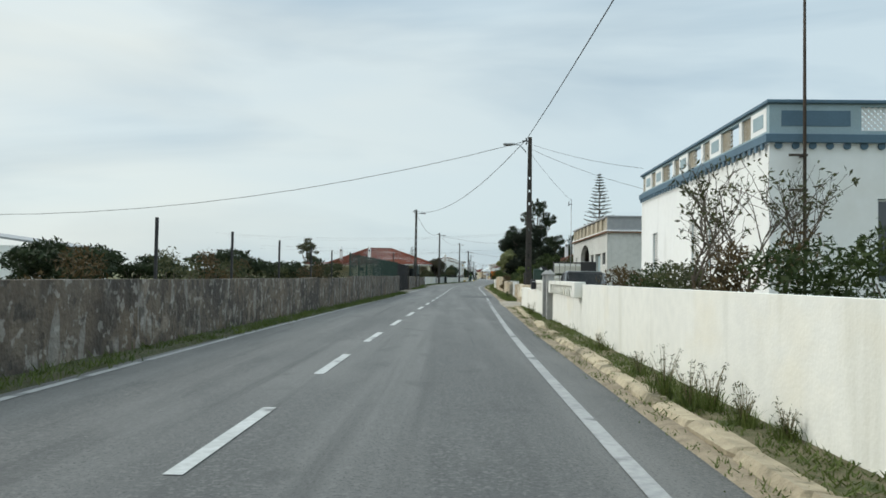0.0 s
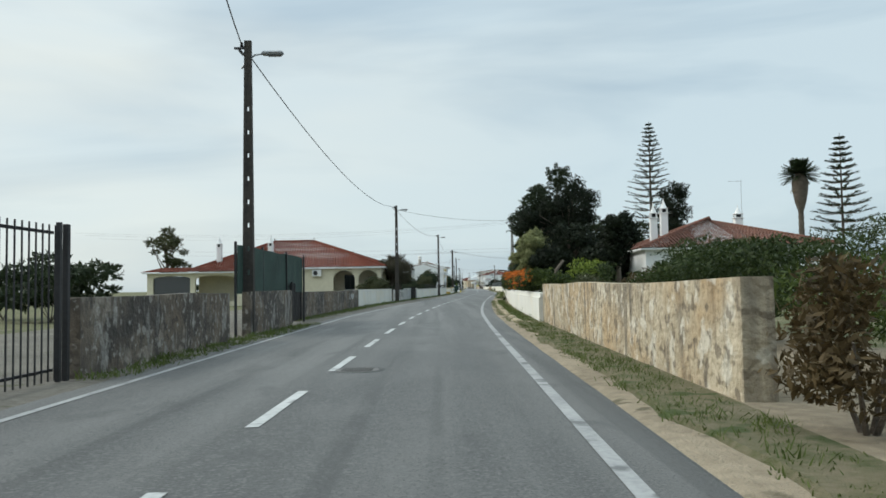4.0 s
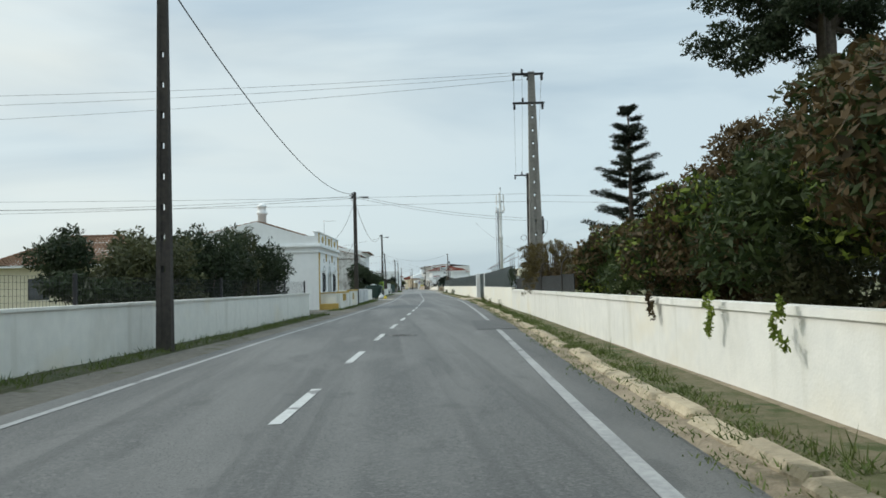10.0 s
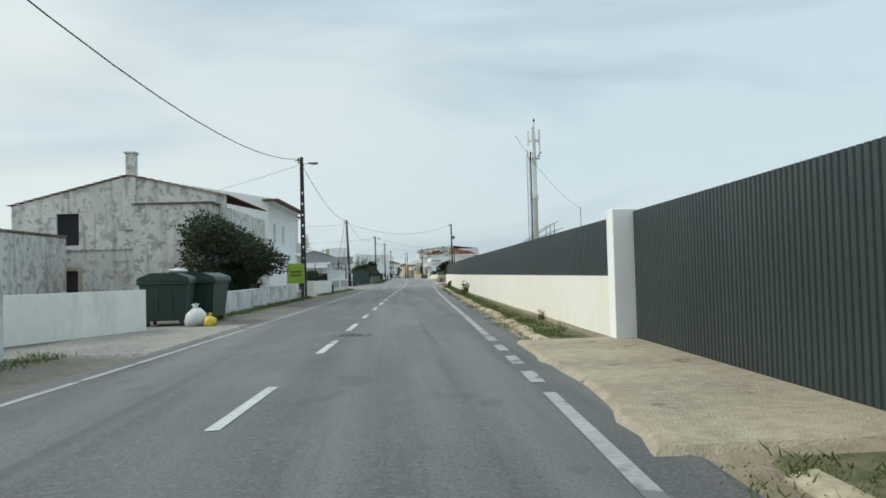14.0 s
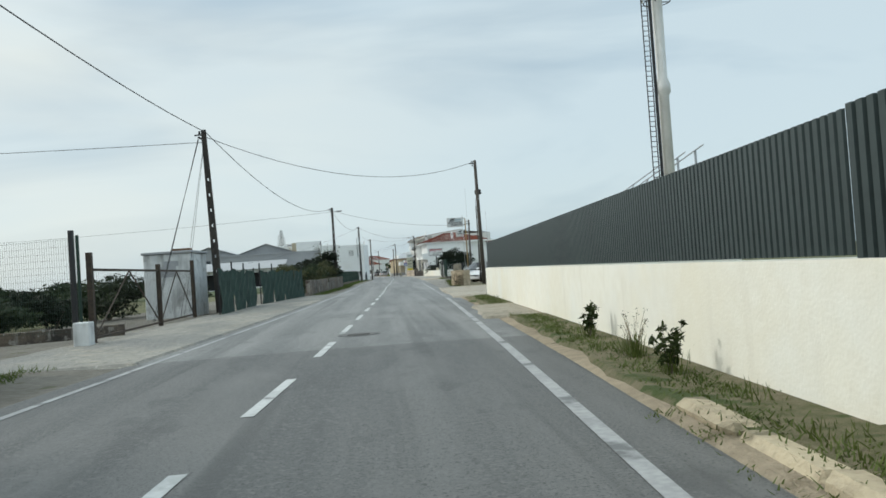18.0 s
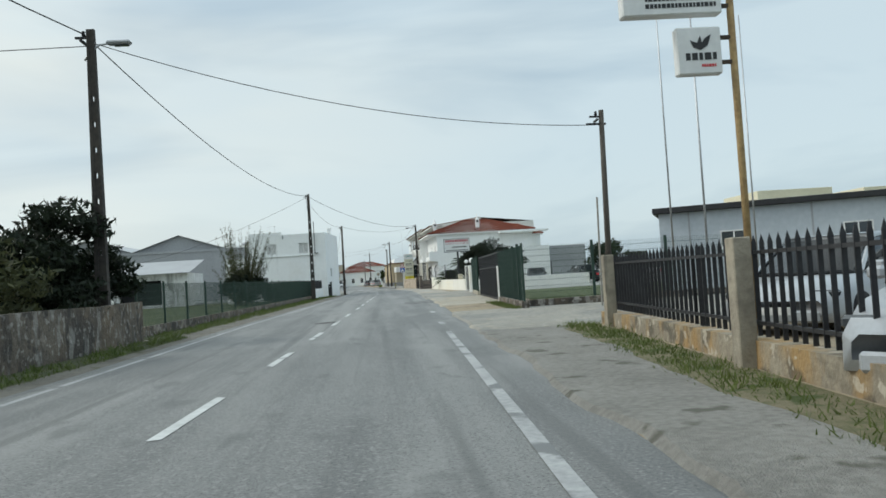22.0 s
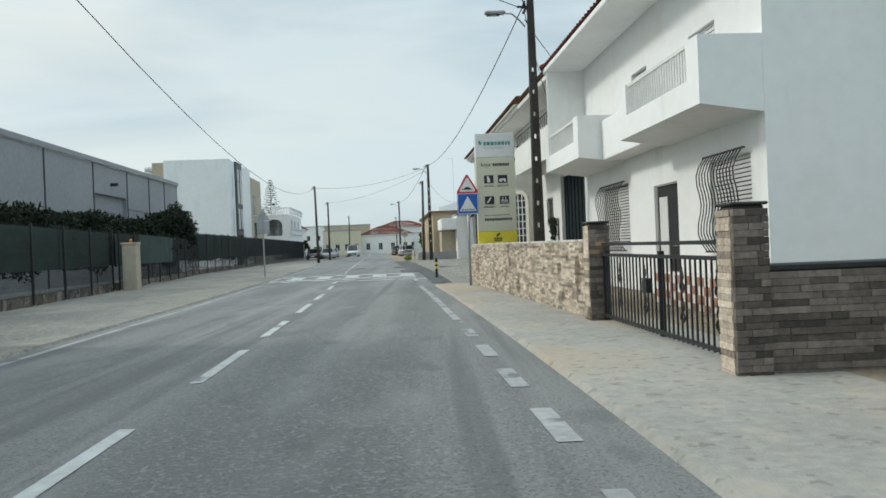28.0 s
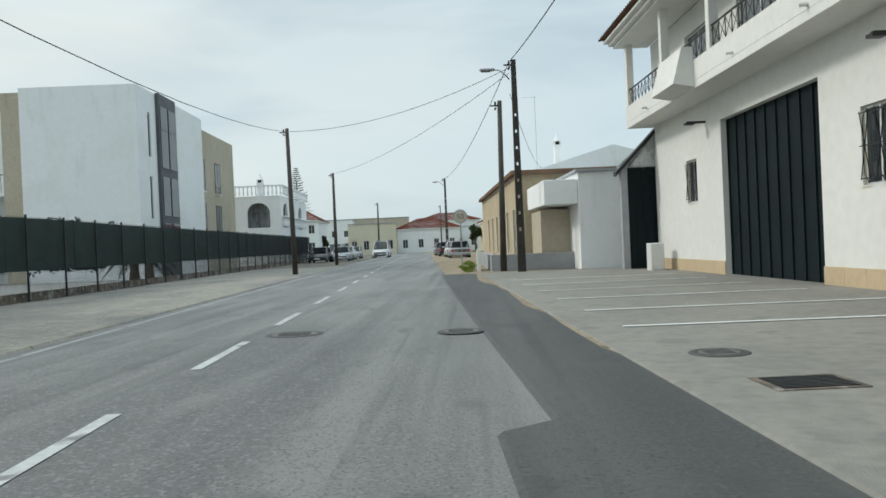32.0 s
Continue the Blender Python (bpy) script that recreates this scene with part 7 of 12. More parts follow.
for a, b, c, d in ((4.1, 5.3, 1.9, 3.4), (13.4, 14.7, 1.9, 3.4), (24.6, 25.6, 1.95, 3.4), (34.4, 35.3, 2.15, 3.45)):
    w_ = bt.road_win(a, b, c, d, white_metal, bars=4, surround=cream_house, sw=0.06)
    g = Mesh()
    for s in (-1, 1):
        for k in range(2):
            x0 = 38.6 - a - (b - a) * (0.15 + 0.5 * k)
            g.tube([(x0, -0.06, c + 0.1), (x0 - s * 0.0 - 0.3 * (b - a), -0.06, d - 0.1)], 0.01, 4, bt.R).tube([(x0 - 0.3 * (b - a), -0.06, c + 0.1), (x0, -0.06, d - 0.1)], 0.01, 4, bt.R)
    part("grille_cross", g, dark_metal, w_)
for a, b in ((25.2, 27.0), (28.5, 31.0), (33.0, 35.0), (3.0, 5.0), (8.0, 10.0)):
    bt.road_win(a, b, 5.4, 7.2, white_metal, rows=1, cols=2, sill=False)


def steel_gate(parent, m, w, h, n=9):
    g = part("steel_gate", Mesh().box(0, w, 0.2, 0.26, 0.0, h, m), mat("dark teal gate paint", (0.010, 0.018, 0.020), (0.007, 0.013, 0.015), 0.6, 1, 10, 0.1, 60), parent)
    g.data.materials[0].node_tree.nodes["Principled BSDF"].inputs["Specular IOR Level"].default_value = 0.12
    rb = Mesh()
    for i in range(n + 1):
        rb.box(w * i / n - 0.03, w * i / n + 0.03, 0.16, 0.199, 0.02, h - 0.02, m)
    part("gate_rib", rb, g.data.materials[0], g)
    return g


steel_gate(bt.r, bt.on_road(32.4, 0.0, 0.0), 5.3, 4.28)
steel_gate(bt.r, bt.on_road(11.6, 0.0, 0.0), 4.4, 4.2, 7)
plinth_mat = mat("sandstone plinth", (0.55, 0.43, 0.28), (0.48, 0.37, 0.24), 0.9, 1, 8, 0.3, 40)
for a, b in ((0.0, 7.2), (11.6, 16.3), (21.7, 27.1), (32.4, 38.6)):
    k = max(2, round((b - a) / 0.8))
    for i in range(k):
        part("plinth_slab", Mesh().box(-0.03, -0.001, a + (b - a) * i / k + 0.006, a + (b - a) * (i + 1) / k, -0.1, 0.42, b=0.004), plinth_mat, bt.r)
# round tower
T_C = Vector((1.2, 19.0, 0))
T_R = 2.87
tw = part("tower", Mesh().lathe([(T_R, -0.1), (T_R, 4.62), (T_R + 0.1, 4.66)], 48, Matrix.Translation(T_C)), bc, bt.r, "round stair tower", True)
part("tower_plinth", Mesh().lathe([(T_R + 0.04, -0.1), (T_R + 0.04, 0.42), (T_R + 0.002, 0.44)], 48, Matrix.Translation(T_C)), bpy.data.materials["sandstone plinth"], tw, smooth=True)
part("tower_balcony", Mesh().lathe([(T_R + 0.01, 4.2), (T_R + 0.18, 4.3), (T_R + 0.42, 4.52), (T_R + 0.6, 4.82), (T_R + 0.7, 5.15), (T_R + 0.72, 5.5), (T_R + 0.6, 5.52), (T_R + 0.58, 5.1), (T_R - 0.05, 5.08)], 48, Matrix.Translation(T_C)), bc, tw, smooth=True)
rg = Mesh()
for k in range(25):
    a = math.radians(95 + k * 7)
    x, y = T_C.x + (T_R + 0.66) * math.cos(a), T_C.y + (T_R + 0.66) * math.sin(a)
    rg.tube([(x, y, 5.55), (x, y, 6.3)], 0.012, 5)
    if k:
        b = math.radians(95 + (k - 1) * 7)
        x2, y2 = T_C.x + (T_R + 0.66) * math.cos(b), T_C.y + (T_R + 0.66) * math.sin(b)
        rg.tube([(x2, y2, 6.3), (x, y, 6.3)], 0.018, 5).tube([(x2, y2, 5.6), (x, y, 6.28)], 0.008, 4)
part("tower_railing", rg, dark_metal, tw)

def on_tower(a, z, r=2.87):
    """A plane on the tower's skin; a: degrees from straight towards the road, positive further along."""
    th = math.radians(180 - a)
    return pose(T_C.x + r * math.cos(th), T_C.y + r * math.sin(th), z, 0, 0, -90 - a)


trim_stone = mat("pale stone trim", (0.68, 0.65, 0.57), (0.60, 0.57, 0.49), 0.9, 0.6, 8, 0.2, 40)


def arch_window(m, w, h, cols, rows, frame_m, label):
    q = w / 2
    ring = [(-q, 0), (q, 0)] + [(q * math.cos(math.pi * k / 10), h - q + q * math.sin(math.pi * k / 10)) for k in range(11)]
    wn_ = part("window", Mesh().poly(ring, 0.3, m @ pose(0, -0.03, 0)), glass, tw, label)
    o = q + 0.2
    out = [(-o, -0.2), (o, -0.2)] + [(o * math.cos(math.pi * k / 10), h - q + o * math.sin(math.pi * k / 10)) for k in range(11)]
    inn = [(-q - 0.01, -0.01), (q + 0.01, -0.01)] + [((q + 0.01) * math.cos(math.pi * k / 10), h - q + (q + 0.01) * math.sin(math.pi * k / 10)) for k in range(11)]
    sm, n = Mesh(), len(out)
    sm.add([(x, -0.12, z) for x, z in out] + [(x, -0.12, z) for x, z in inn] + [(x, 0.3, z) for x, z in out] + [(x, 0.3, z) for x, z in inn],
           [(i, (i + 1) % n, n + (i + 1) % n, n + i) for i in range(n)] + [(2 * n + i, 2 * n + (i + 1) % n, (i + 1) % n, i) for i in range(n)] + [(n + i, n + (i + 1) % n, 3 * n + (i + 1) % n, 3 * n + i) for i in range(n)], m)
    part("surround", sm, trim_stone, wn_, "stone window surround")
    f = Mesh()
    for i in range(cols + 1):
        x = -q + w * i / cols
        hz = h if 0 < i < cols else h - q
        f.box(x - 0.025, x + 0.025, -0.06, -0.028, 0, hz - (0.03 if 0 < i < cols else 0), m)
    for i in range(rows + 1):
        f.box(-q, q, -0.055, -0.027, (h - q * 0.9) * i / rows - 0.02, (h - q * 0.9) * i / rows + 0.02, m)
    part("glazing_grid", f, frame_m, wn_)
    return wn_


arch_window(on_tower(-41, 0.46), 0.8, 3.35, 3, 8, white_metal, "tall arched window with white bars")
arch_window(on_tower(-7.5, 2.62, 2.84), 0.36, 1.15, 2, 3, white_metal, "small arched window")
part("tower_door_case", Mesh().poly([(-0.62, 0), (0.62, 0), (0.62, 1.9), (0.42, 2.2), (0, 2.36), (-0.42, 2.2), (-0.62, 1.9)], 0.5, on_tower(-4.5, 0.02, 2.93)), trim_stone, tw)
door(tw, on_tower(-4.5, 0.02, 2.96), 0.9, 2.05, white_metal, None, 3, "white panelled front door")
part("intercom", Mesh().box(-0.09, 0.09, -0.02, 0.02, 1.35, 1.5, on_tower(-20, 0, 2.875)), white_metal, tw)
# upper loggia and long balcony
lgm = part("long_balcony", Mesh().box(-1.5, 0, 0.4, 15.1, 4.62, 4.8, b=0.01).box(-1.5, -1.38, 0.4, 15.1, 4.8, 5.95, b=0.01).box(-1.38, 0, 14.98, 15.1, 4.8, 5.95), bc, bt.r)
lg2 = part("long_balcony", Mesh().box(-0.95, 0, 22.8, 38.6, 5.0, 5.2, b=0.01).box(-0.95, -0.83, 22.8, 38.6, 5.2, 5.75, b=0.01).box(-0.83, 0, 38.48, 38.6, 5.2, 5.75).box(-0.83, 0, 22.8, 22.92, 5.2, 5.75), bc, bt.r)
part("bay_front", Mesh().add([(-1.5, 31.6, 5.15), (-1.5, 33.6, 5.15), (-0.95, 33.6, 5.05), (-0.95, 31.6, 5.05), (-1.25, 31.6, 6.1), (-1.25, 33.6, 6.1), (-0.95, 33.6, 6.1), (-0.95, 31.6, 6.1)],
                             [(0, 1, 5, 4), (1, 2, 6, 5), (3, 0, 4, 7), (4, 5, 6, 7), (0, 3, 2, 1)]), bc, lg2)
for y in (22.9, 26.6, 30.5, 34.4, 38.4):
    part("loggia_post", Mesh().box(-0.95, -0.72, y - 0.12, y + 0.12, 5.752, 7.9), bc, lg2)
rl = Mesh().box(-0.91, -0.87, 23, 38.5, 6.28, 6.32)
for i in range(38):
    y = 23.1 + i * 0.4
    rl.box(-0.9, -0.88, y, y + 0.02, 5.75, 6.28).tube([(-0.89, y, 5.78), (-0.89, y + 0.4, 6.27)], 0.008, 4).tube([(-0.89, y, 6.27), (-0.89, y + 0.4, 5.78)], 0.008, 4)
part("balcony_railing", rl, dark_metal, lg2)
rl = Mesh().box(-1.46, -1.42, 0.5, 15.0, 6.48, 6.52)
for i in range(36):
    y = 0.6 + i * 0.4
    rl.box(-1.45, -1.43, y, y + 0.02, 5.95, 6.48).tube([(-1.44, y, 5.96), (-1.44, y + 0.4, 6.47)], 0.008, 4)
part("balcony_railing", rl, dark_metal, lgm)
for k, (o, z0, z1) in enumerate(((1.25, 7.9, 8.0), (1.4, 8.002, 8.12), (1.55, 8.122, 8.22))):
    part("eave_moulding", Mesh().box(-o, 0, 13.0 - k * 0.05, 38.9 + k * 0.1, z0, z1, b=0.02), bc, bt.r)
part("eave_cornice", Mesh().box(-1.7, 0, 0.2, 12.8, 7.6, 7.8, b=0.02), bc, bt.r)
tiled_slope(bt.r, (-1.7, 39.2, 8.24), (-1.7, 12.9, 8.24), (5, 12.9, 9.0), (5, 39.2, 9.0), tile_old)
tiled_slope(bt.r, (-1.85, 12.85, 7.84), (-1.85, 0, 7.84), (5, 0, 8.7), (5, 12.85, 8.7), tile_old)
part("roof_gable", Mesh().poly([(-1.7, 7.85), (5.0, 7.85), (5.0, 8.66)], 0.2, pose(0, 0.02, 0)), bc, bt.r)
part("roof_back", Mesh().add([(5, 0, 8.66), (12, 0, 7.9), (12, 39.2, 7.9), (5, 39.2, 8.98)], [(0, 1, 2, 3)]), tile_old, bt.r)
for y in (9.5, 24.2, 33.5):
    part("wall_lamp", Mesh().box(-0.55, -0.02, y - 0.05, y + 0.05, 4.36, 4.42).box(-0.6, -0.35, y - 0.1, y + 0.1, 4.32, 4.38), dark_metal, bt.r)
for y in (25.5, 29.0, 36.0):
    part("spout", Mesh().tube([(-0.94, y, 5.3), (-1.12, y, 5.28)], 0.04, 8), bc, bt.r)
jb = thing("white_cabinet", "white plastic utility cabinet against a wall", "cabinet", spot(442.6, 7.3))
part("cabinet_body", Mesh().box(0, 0.45, 0, 0.5, -0.02, 0.95, b=0.02), white_metal, jb)
part("cabinet_door", Mesh().box(0.05, 0.4, -0.015, -0.001, 0.08, 0.85, b=0.008), white_metal, jb)
ng = thing("neighbour_gate", "tall dark steel gate under a slanted roof edge", "gate", spot(444.6, 7.17))
teal = bpy.data.materials["dark teal gate paint"]
part("gate_leaf", Mesh().box(0, 0.57, 0, 0.06, 0.03, 3.64), teal, ng)
part("gate_leaf", Mesh().box(0.59, 1.15, 0, 0.06, 0.03, 3.64), teal, ng)
for x0, x1 in ((0.0, 0.57), (0.59, 1.15)):
    for z in (0.05, 1.02, 2.11, 3.56):
        part("gate_rail", Mesh().box(x0, x1, -0.03, -0.001, z, z + 0.06), teal, ng)
    for x in (x0, (x0 + x1) / 2 - 0.02, x1 - 0.04):
        part("gate_stile", Mesh().box(x, x + 0.04, -0.028, -0.002, 0.05, 3.59), teal, ng)
    for k in (0, 1):
        part("gate_brace", Mesh().tube([(x0 if k else x1, -0.02, 2.18), (x1 if k else x0, -0.02, 3.54)], 0.018, 5), teal, ng)
part("gate_post", Mesh().box(-0.26, -0.02, -0.05, 0.2, -0.1, 3.69, b=0.01), grey_render, ng)
part("gable_wall", Mesh().poly([(-0.33, 3.70), (1.15, 3.70), (1.15, 4.97), (-0.18, 3.39)], 0.2, pose(0, 0.0, 0)), grey_white_wall, ng)
part("roof_edge", Mesh().poly([(-0.45, 3.34), (1.15, 4.97), (1.15, 5.13), (-0.45, 3.49)], 0.4, pose(0, -0.2, 0)), dark_metal, ng)

# ---------------- the left hall, its fence, and the blocks beyond ----------------
hl = House("grey_hall", "grey panelled industrial hall with tall doors", 399.4, -34.1, 19.6, 34.6, 6.0, mat("grey wall panels", (0.34, 0.35, 0.36), (0.29, 0.30, 0.31), 0.75, 0.3, 5, 0.1, 40), -1, road=[(19.6, 24.2, 0.0, 4.5, 0)])
part("hall_door", Mesh().box(19.3, 19.4, 19.6, 24.2, 0, 4.5), grey_render, hl.r)
for y in (4.0, 9.0, 14.0, 19.4, 24.3, 28.2, 31.4):
    part("panel_joint", Mesh().box(19.6, 19.63, y, y + 0.1, 0, 5.99), dark_metal, hl.r)
part("panel_joint", Mesh().box(19.6, 19.625, 24.6, 34.6, 3.9, 3.97), grey_render, hl.r)
hl.band(6.002, 6.25, 0.1, grey_render)
part("wall_lamp", Mesh().box(19.6, 19.95, 21.8, 22.0, 5.0, 5.15), dark_metal, hl.r)

mbk = House("modern_block", "white cubic modern block with stone and glass corner", 457.8, -21.8, 6.3, 12.0, 10.65, white_house, -1, road=[(1.6, 2.0, 3.4, 5.8, 0), (1.6, 2.0, 6.9, 9.4, 0), (4.2, 5.2, 1.0, 9.8, 0)])
for z in (3.4, 6.9):
    mbk.road_win(1.6, 2.0, z, z + 2.4, dark_metal, cols=1, sill=False)
mbk.road_win(4.2, 5.2, 1.0, 9.8, dark_metal, cols=1, rows=8, sill=False)
for z in (3.3, 6.4):
    window(mbk.r, pose(5.55, 0.03, z), 0.3, 2.3, dark_metal, cols=1, sill=False)
slate = mat("dark slate cladding", (0.10, 0.105, 0.115), (0.07, 0.075, 0.08), 0.6, 0.8, 9, 0.2, 40)
part("corner_bay", Mesh().box(6.302, 6.5, 2.9, 5.9, 0, 10.72, b=0.01), slate, mbk.r, "dark slate corner bay")
for z in (0.9, 3.6, 6.4, 8.6):
    part("bay_glass", Mesh().box(6.502, 6.53, 3.1, 5.7, z, z + (2.3 if z < 8 else 1.4), b=0.01), glass, mbk.r, "blue-grey glazing")
    part("bay_mullion", Mesh().box(6.531, 6.56, 4.37, 4.43, z, z + (2.3 if z < 8 else 1.4)), dark_metal, mbk.r)
sb = part("stone_wing", Mesh().box(0.3, 5.9, 12.02, 22, -0.1, 10.2, b=0.02), beige_house, mbk.r)
for z in (2.6, 5.8):
    for y in (13.0, 17.0):
        window(mbk.r, face(5.92, y, z, 90), 1.4, 2.3, dark_metal, cols=2)
nb = part("balcony_wing", Mesh().box(-8.0, -1.9, 2.0, 12, -0.1, 9.8), white_house, mbk.r)
part("pillar", Mesh().box(-1.2, -0.02, 0.4, 12, -0.1, 10.5), beige_house, mbk.r)
for z in (2.4, 5.2):
    part("balcony_slab", Mesh().box(-7.8, -1.25, 0.5, 2.0, z - 0.3, z - 0.1, b=0.01), white_house, nb)
    window(mbk.r, pose(-3.2, 1.99, z), 1.5, 2.2, blue_paint, cols=3)
    rr = Mesh().box(-7.8, -1.3, 0.52, 0.56, z + 0.85, z + 0.9)
    for i in range(44):
        rr.box(-7.8 + i * 0.148, -7.785 + i * 0.148, 0.53, 0.55, z - 0.1, z + 0.85)
    part("balcony_railing", rr, dark_metal, nb)
part("water_tank", Mesh().tube([(-2.6, 3, 10.1), (-1.4, 3, 10.1)], 0.32, 12).box(-2.6, -1.4, 2.9, 3.1, 9.8, 9.9), steel, nb)

bh2 = House("balustrade_house", "white house with balustrades, arches and chimneys", 484.0, -20.5, 7.6, 14.0, 6.2, white_house, -1, front=[(1.0, 2.2, 3.6, 5.4, 0), (4.6, 6.6, 3.4, 5.6, 0.9)], road=[(1.0, 3.2, 3.4, 5.6, 0.9), (5.0, 7.0, 3.4, 5.6, 0.9), (9.0, 11.0, 3.4, 5.6, 0.9)])
part("loggia_back", Mesh().box(0.3, 5.6, 2.2, 2.4, 0, 6.0).box(5.6, 5.8, 2.4, 13, 0, 6.0), grey_white_wall, bh2.r)
bh2.front_win(1.0, 2.2, 3.6, 5.4, dark_metal)
bs = Mesh().box(-0.2, 7.9, -0.3, -0.1, 7.0, 7.12).box(7.7, 7.9, -0.1, 14, 7.0, 7.12).box(7.7, 7.95, 0, 14, 4.3, 4.4)
bal = [(0.05, 0), (0.09, 0.2), (0.05, 0.45), (0.06, 0.75)]
for i in range(22):
    bs.lathe(bal, 8, Matrix.Translation((0.1 + i * 0.36, -0.2, 6.25)))
for i in range(36):
    bs.lathe(bal, 8, Matrix.Translation((7.8, 0.2 + i * 0.38, 6.25)))
    bs.lathe(bal, 8, Matrix.Translation((7.8, 0.2 + i * 0.38, 3.5)))
part("balustrade", bs, white_house, bh2.r)
algarve_chimney(bh2.r, 2.0, 3.0, 6.2, 9.3, 0.7)
algarve_chimney(bh2.r, 5.0, 4.0, 6.2, 8.4, 0.55)

fy = House("yellow_old_house", "old ochre house with cornice and a balcony", 452.0, 4.1, 8.0, 22.0, 4.2, mat("faded ochre render", (0.50, 0.43, 0.31), (0.44, 0.35, 0.22), 0.9, 0.4, 5, 0.2, 30, streak=(0.3, 0.25, 0.17), amount=0.3), 1,
           road=[(1.0, 2.0, 0.6, 2.7, 0), (4.0, 5.0, 0.0, 2.7, 0), (7.0, 8.0, 0.6, 2.7, 0), (10.0, 11.0, 0.6, 2.7, 0), (13, 14, 0.0, 2.7, 0), (16, 17, 0.6, 2.7, 0)])
for a in (1.0, 4.0, 7.0, 10.0, 13.0, 16.0):
    fy.road_win(a, a + 1.0, 0.6, 2.7, white_metal, surround=cream_house)
fy.band(4.2, 4.4, 0.25, tile_old)
part("white_block", Mesh().box(1.7, 9.0, -5.5, -0.02, -0.1, 3.75, b=0.02), white_house, fy.r)
part("block_coping", Mesh().box(1.6, 9.1, -5.6, -0.02, 3.751, 3.85), grey_render, fy.r)
part("balcony", Mesh().box(0.4, 1.69, -5.4, -0.5, 2.55, 3.5, b=0.02), white_house, fy.r)
part("inset", Mesh().box(0.5, 1.69, -3.6, -0.9, 0.0, 2.4), beige_house, fy.r)
wg = House("white_gabled_house", "tall white house with a low gable", 470.0, 6.0, 14.0, 14.0, 5.6, white_house, 1)
part("gable", Mesh().poly([(0, 5.6), (14, 5.6), (7, 7.6)], 14), white_house, wg.r)
algarve_chimney(wg.r, 4.0, 5.0, 6.4, 9.0, 0.5)
antenna(wg.r, 2.0, 2.0, 5.6, 11.5, 180)
cross_wall(448.0, 2.5, 7.4, 0.7, grey_render, "low grey wall at the end of a car park")
wall(448.1, 462.0, 2.5, 2.9, 0.7, grey_render, "low grey wall along the road", 0.2)

# houses at the far bend
FAR = [(545, -12.6, 8.0, 10, 5.2, cream_house, 0), (552, -4.4, 11.0, 12, 4.2, white_house, 1), (560, 6.0, 10, 10, 4.4, white_house, 0), (575, -24, 10, 12, 7.2, white_house, 0), (585, -16, 14, 12, 7.6, beige_house, 0),
       (590, 0, 14, 12, 6.6, white_house, 1), (530, -24, 8, 14, 5.6, white_house, 1), (600, 14, 16, 12, 5.5, white_house, 1), (540, 10, 9, 12, 4.6, cream_house, 1), (620, -40, 16, 12, 8.0, white_house, 0)]
for i, (y, u, w, d, h, m_, tile) in enumerate(FAR):
    hs = [(w * (k + 0.5) / 4 - 0.45, w * (k + 0.5) / 4 + 0.45, 0.9, 2.4, 0) for k in range(4)]
    if h > 5.4:
        hs += [(a, b, 3.7, 5.0, 0) for a, b, *_ in hs]
    f = House("village_house", "small plain village house at the end of the road", y, u, w, d, h, m_, 1 if u > 0 else -1, front=hs)
    for a, b, c, e, _ in hs:
        f.front_win(a, b, c, e, white_metal)
    if tile:
        hip_roof(f.r, 0, w, 0, d, h + 0.05, w * 0.35, w * 0.65, d / 2, h + 1.9, tile_red, 0.3)
    else:
        f.band(h, h + 0.15, 0.1, grey_render)
algarve_chimney(f.r, 3, 3, 8, 10, 0.6)

# ---------------- more poles, power lines and masts ----------------
def wires(pairs, r=0.008, sag=0.35):
    for a, b in pairs:
        cable(at(*a), at(*b), sag, r)


def insulator(parent, m, s=1.0):
    part("insulator", Mesh().lathe([(0, 0), (0.03 * s, 0.01), (0.07 * s, 0.05 * s), (0.03 * s, 0.07 * s), (0.07 * s, 0.12 * s), (0.03 * s, 0.14 * s), (0.06 * s, 0.19 * s), (0, 0.22 * s)], 10, m), dark_metal, parent)


def pylon(y, u, h, label, w0, w1, material, arms):
    r = utility_pole(y, u, h, material=material, w0=w0, w1=w1, label=label, kind_name="power_pylon", group="power pylons")
    for z, w in arms:
        part("cross_arm", Mesh().box(-w, w, -0.05, 0.05, z, z + 0.1, b=0.01).box(-w, w, -0.2, -0.16, z + 0.02, z + 0.06), dark_metal, r, "dark steel cross-arm")
        for x in (-w + 0.08, w - 0.08):
            insulator(r, pose(x, 0, z - 0.01, 180), 1.2)
        insulator(r, pose(-w * 0.35, 0, z + 0.1), 1.0)
    return r


q1 = pylon(176.5, 3.95, 11.3, "tall pale concrete pylon with holes and cross-arms", 0.36, 0.15, pale_pole_mat, [(11.15, 0.75), (9.75, 0.75)])
q2 = pylon(199.6, 6.57, 9.8, "dark pylon with a transformer and cross-arm", 0.26, 0.15, pole_mat, [(9.6, 0.95)])
sw = part("switch", Mesh().box(0.25, 0.75, -0.12, 0.12, 8.25, 8.33).box(0.25, 0.7, -0.1, 0.1, 7.8, 7.86), dark_metal, q2)
for i in range(5):
    insulator(sw, pose(0.3 + i * 0.1, 0, 8.33 if i % 2 else 7.86), 1.1)
dark_grey = mat("weathered dark grey metal", (0.12, 0.125, 0.125), (0.075, 0.078, 0.08), 0.7, 2, 12, 0.2, 60)
tf = part("transformer", Mesh().box(0.42, 1.25, -0.38, 0.38, 5.2, 6.15, b=0.04), dark_grey, q2, "grey ribbed transformer tank")
tr_ = Mesh()
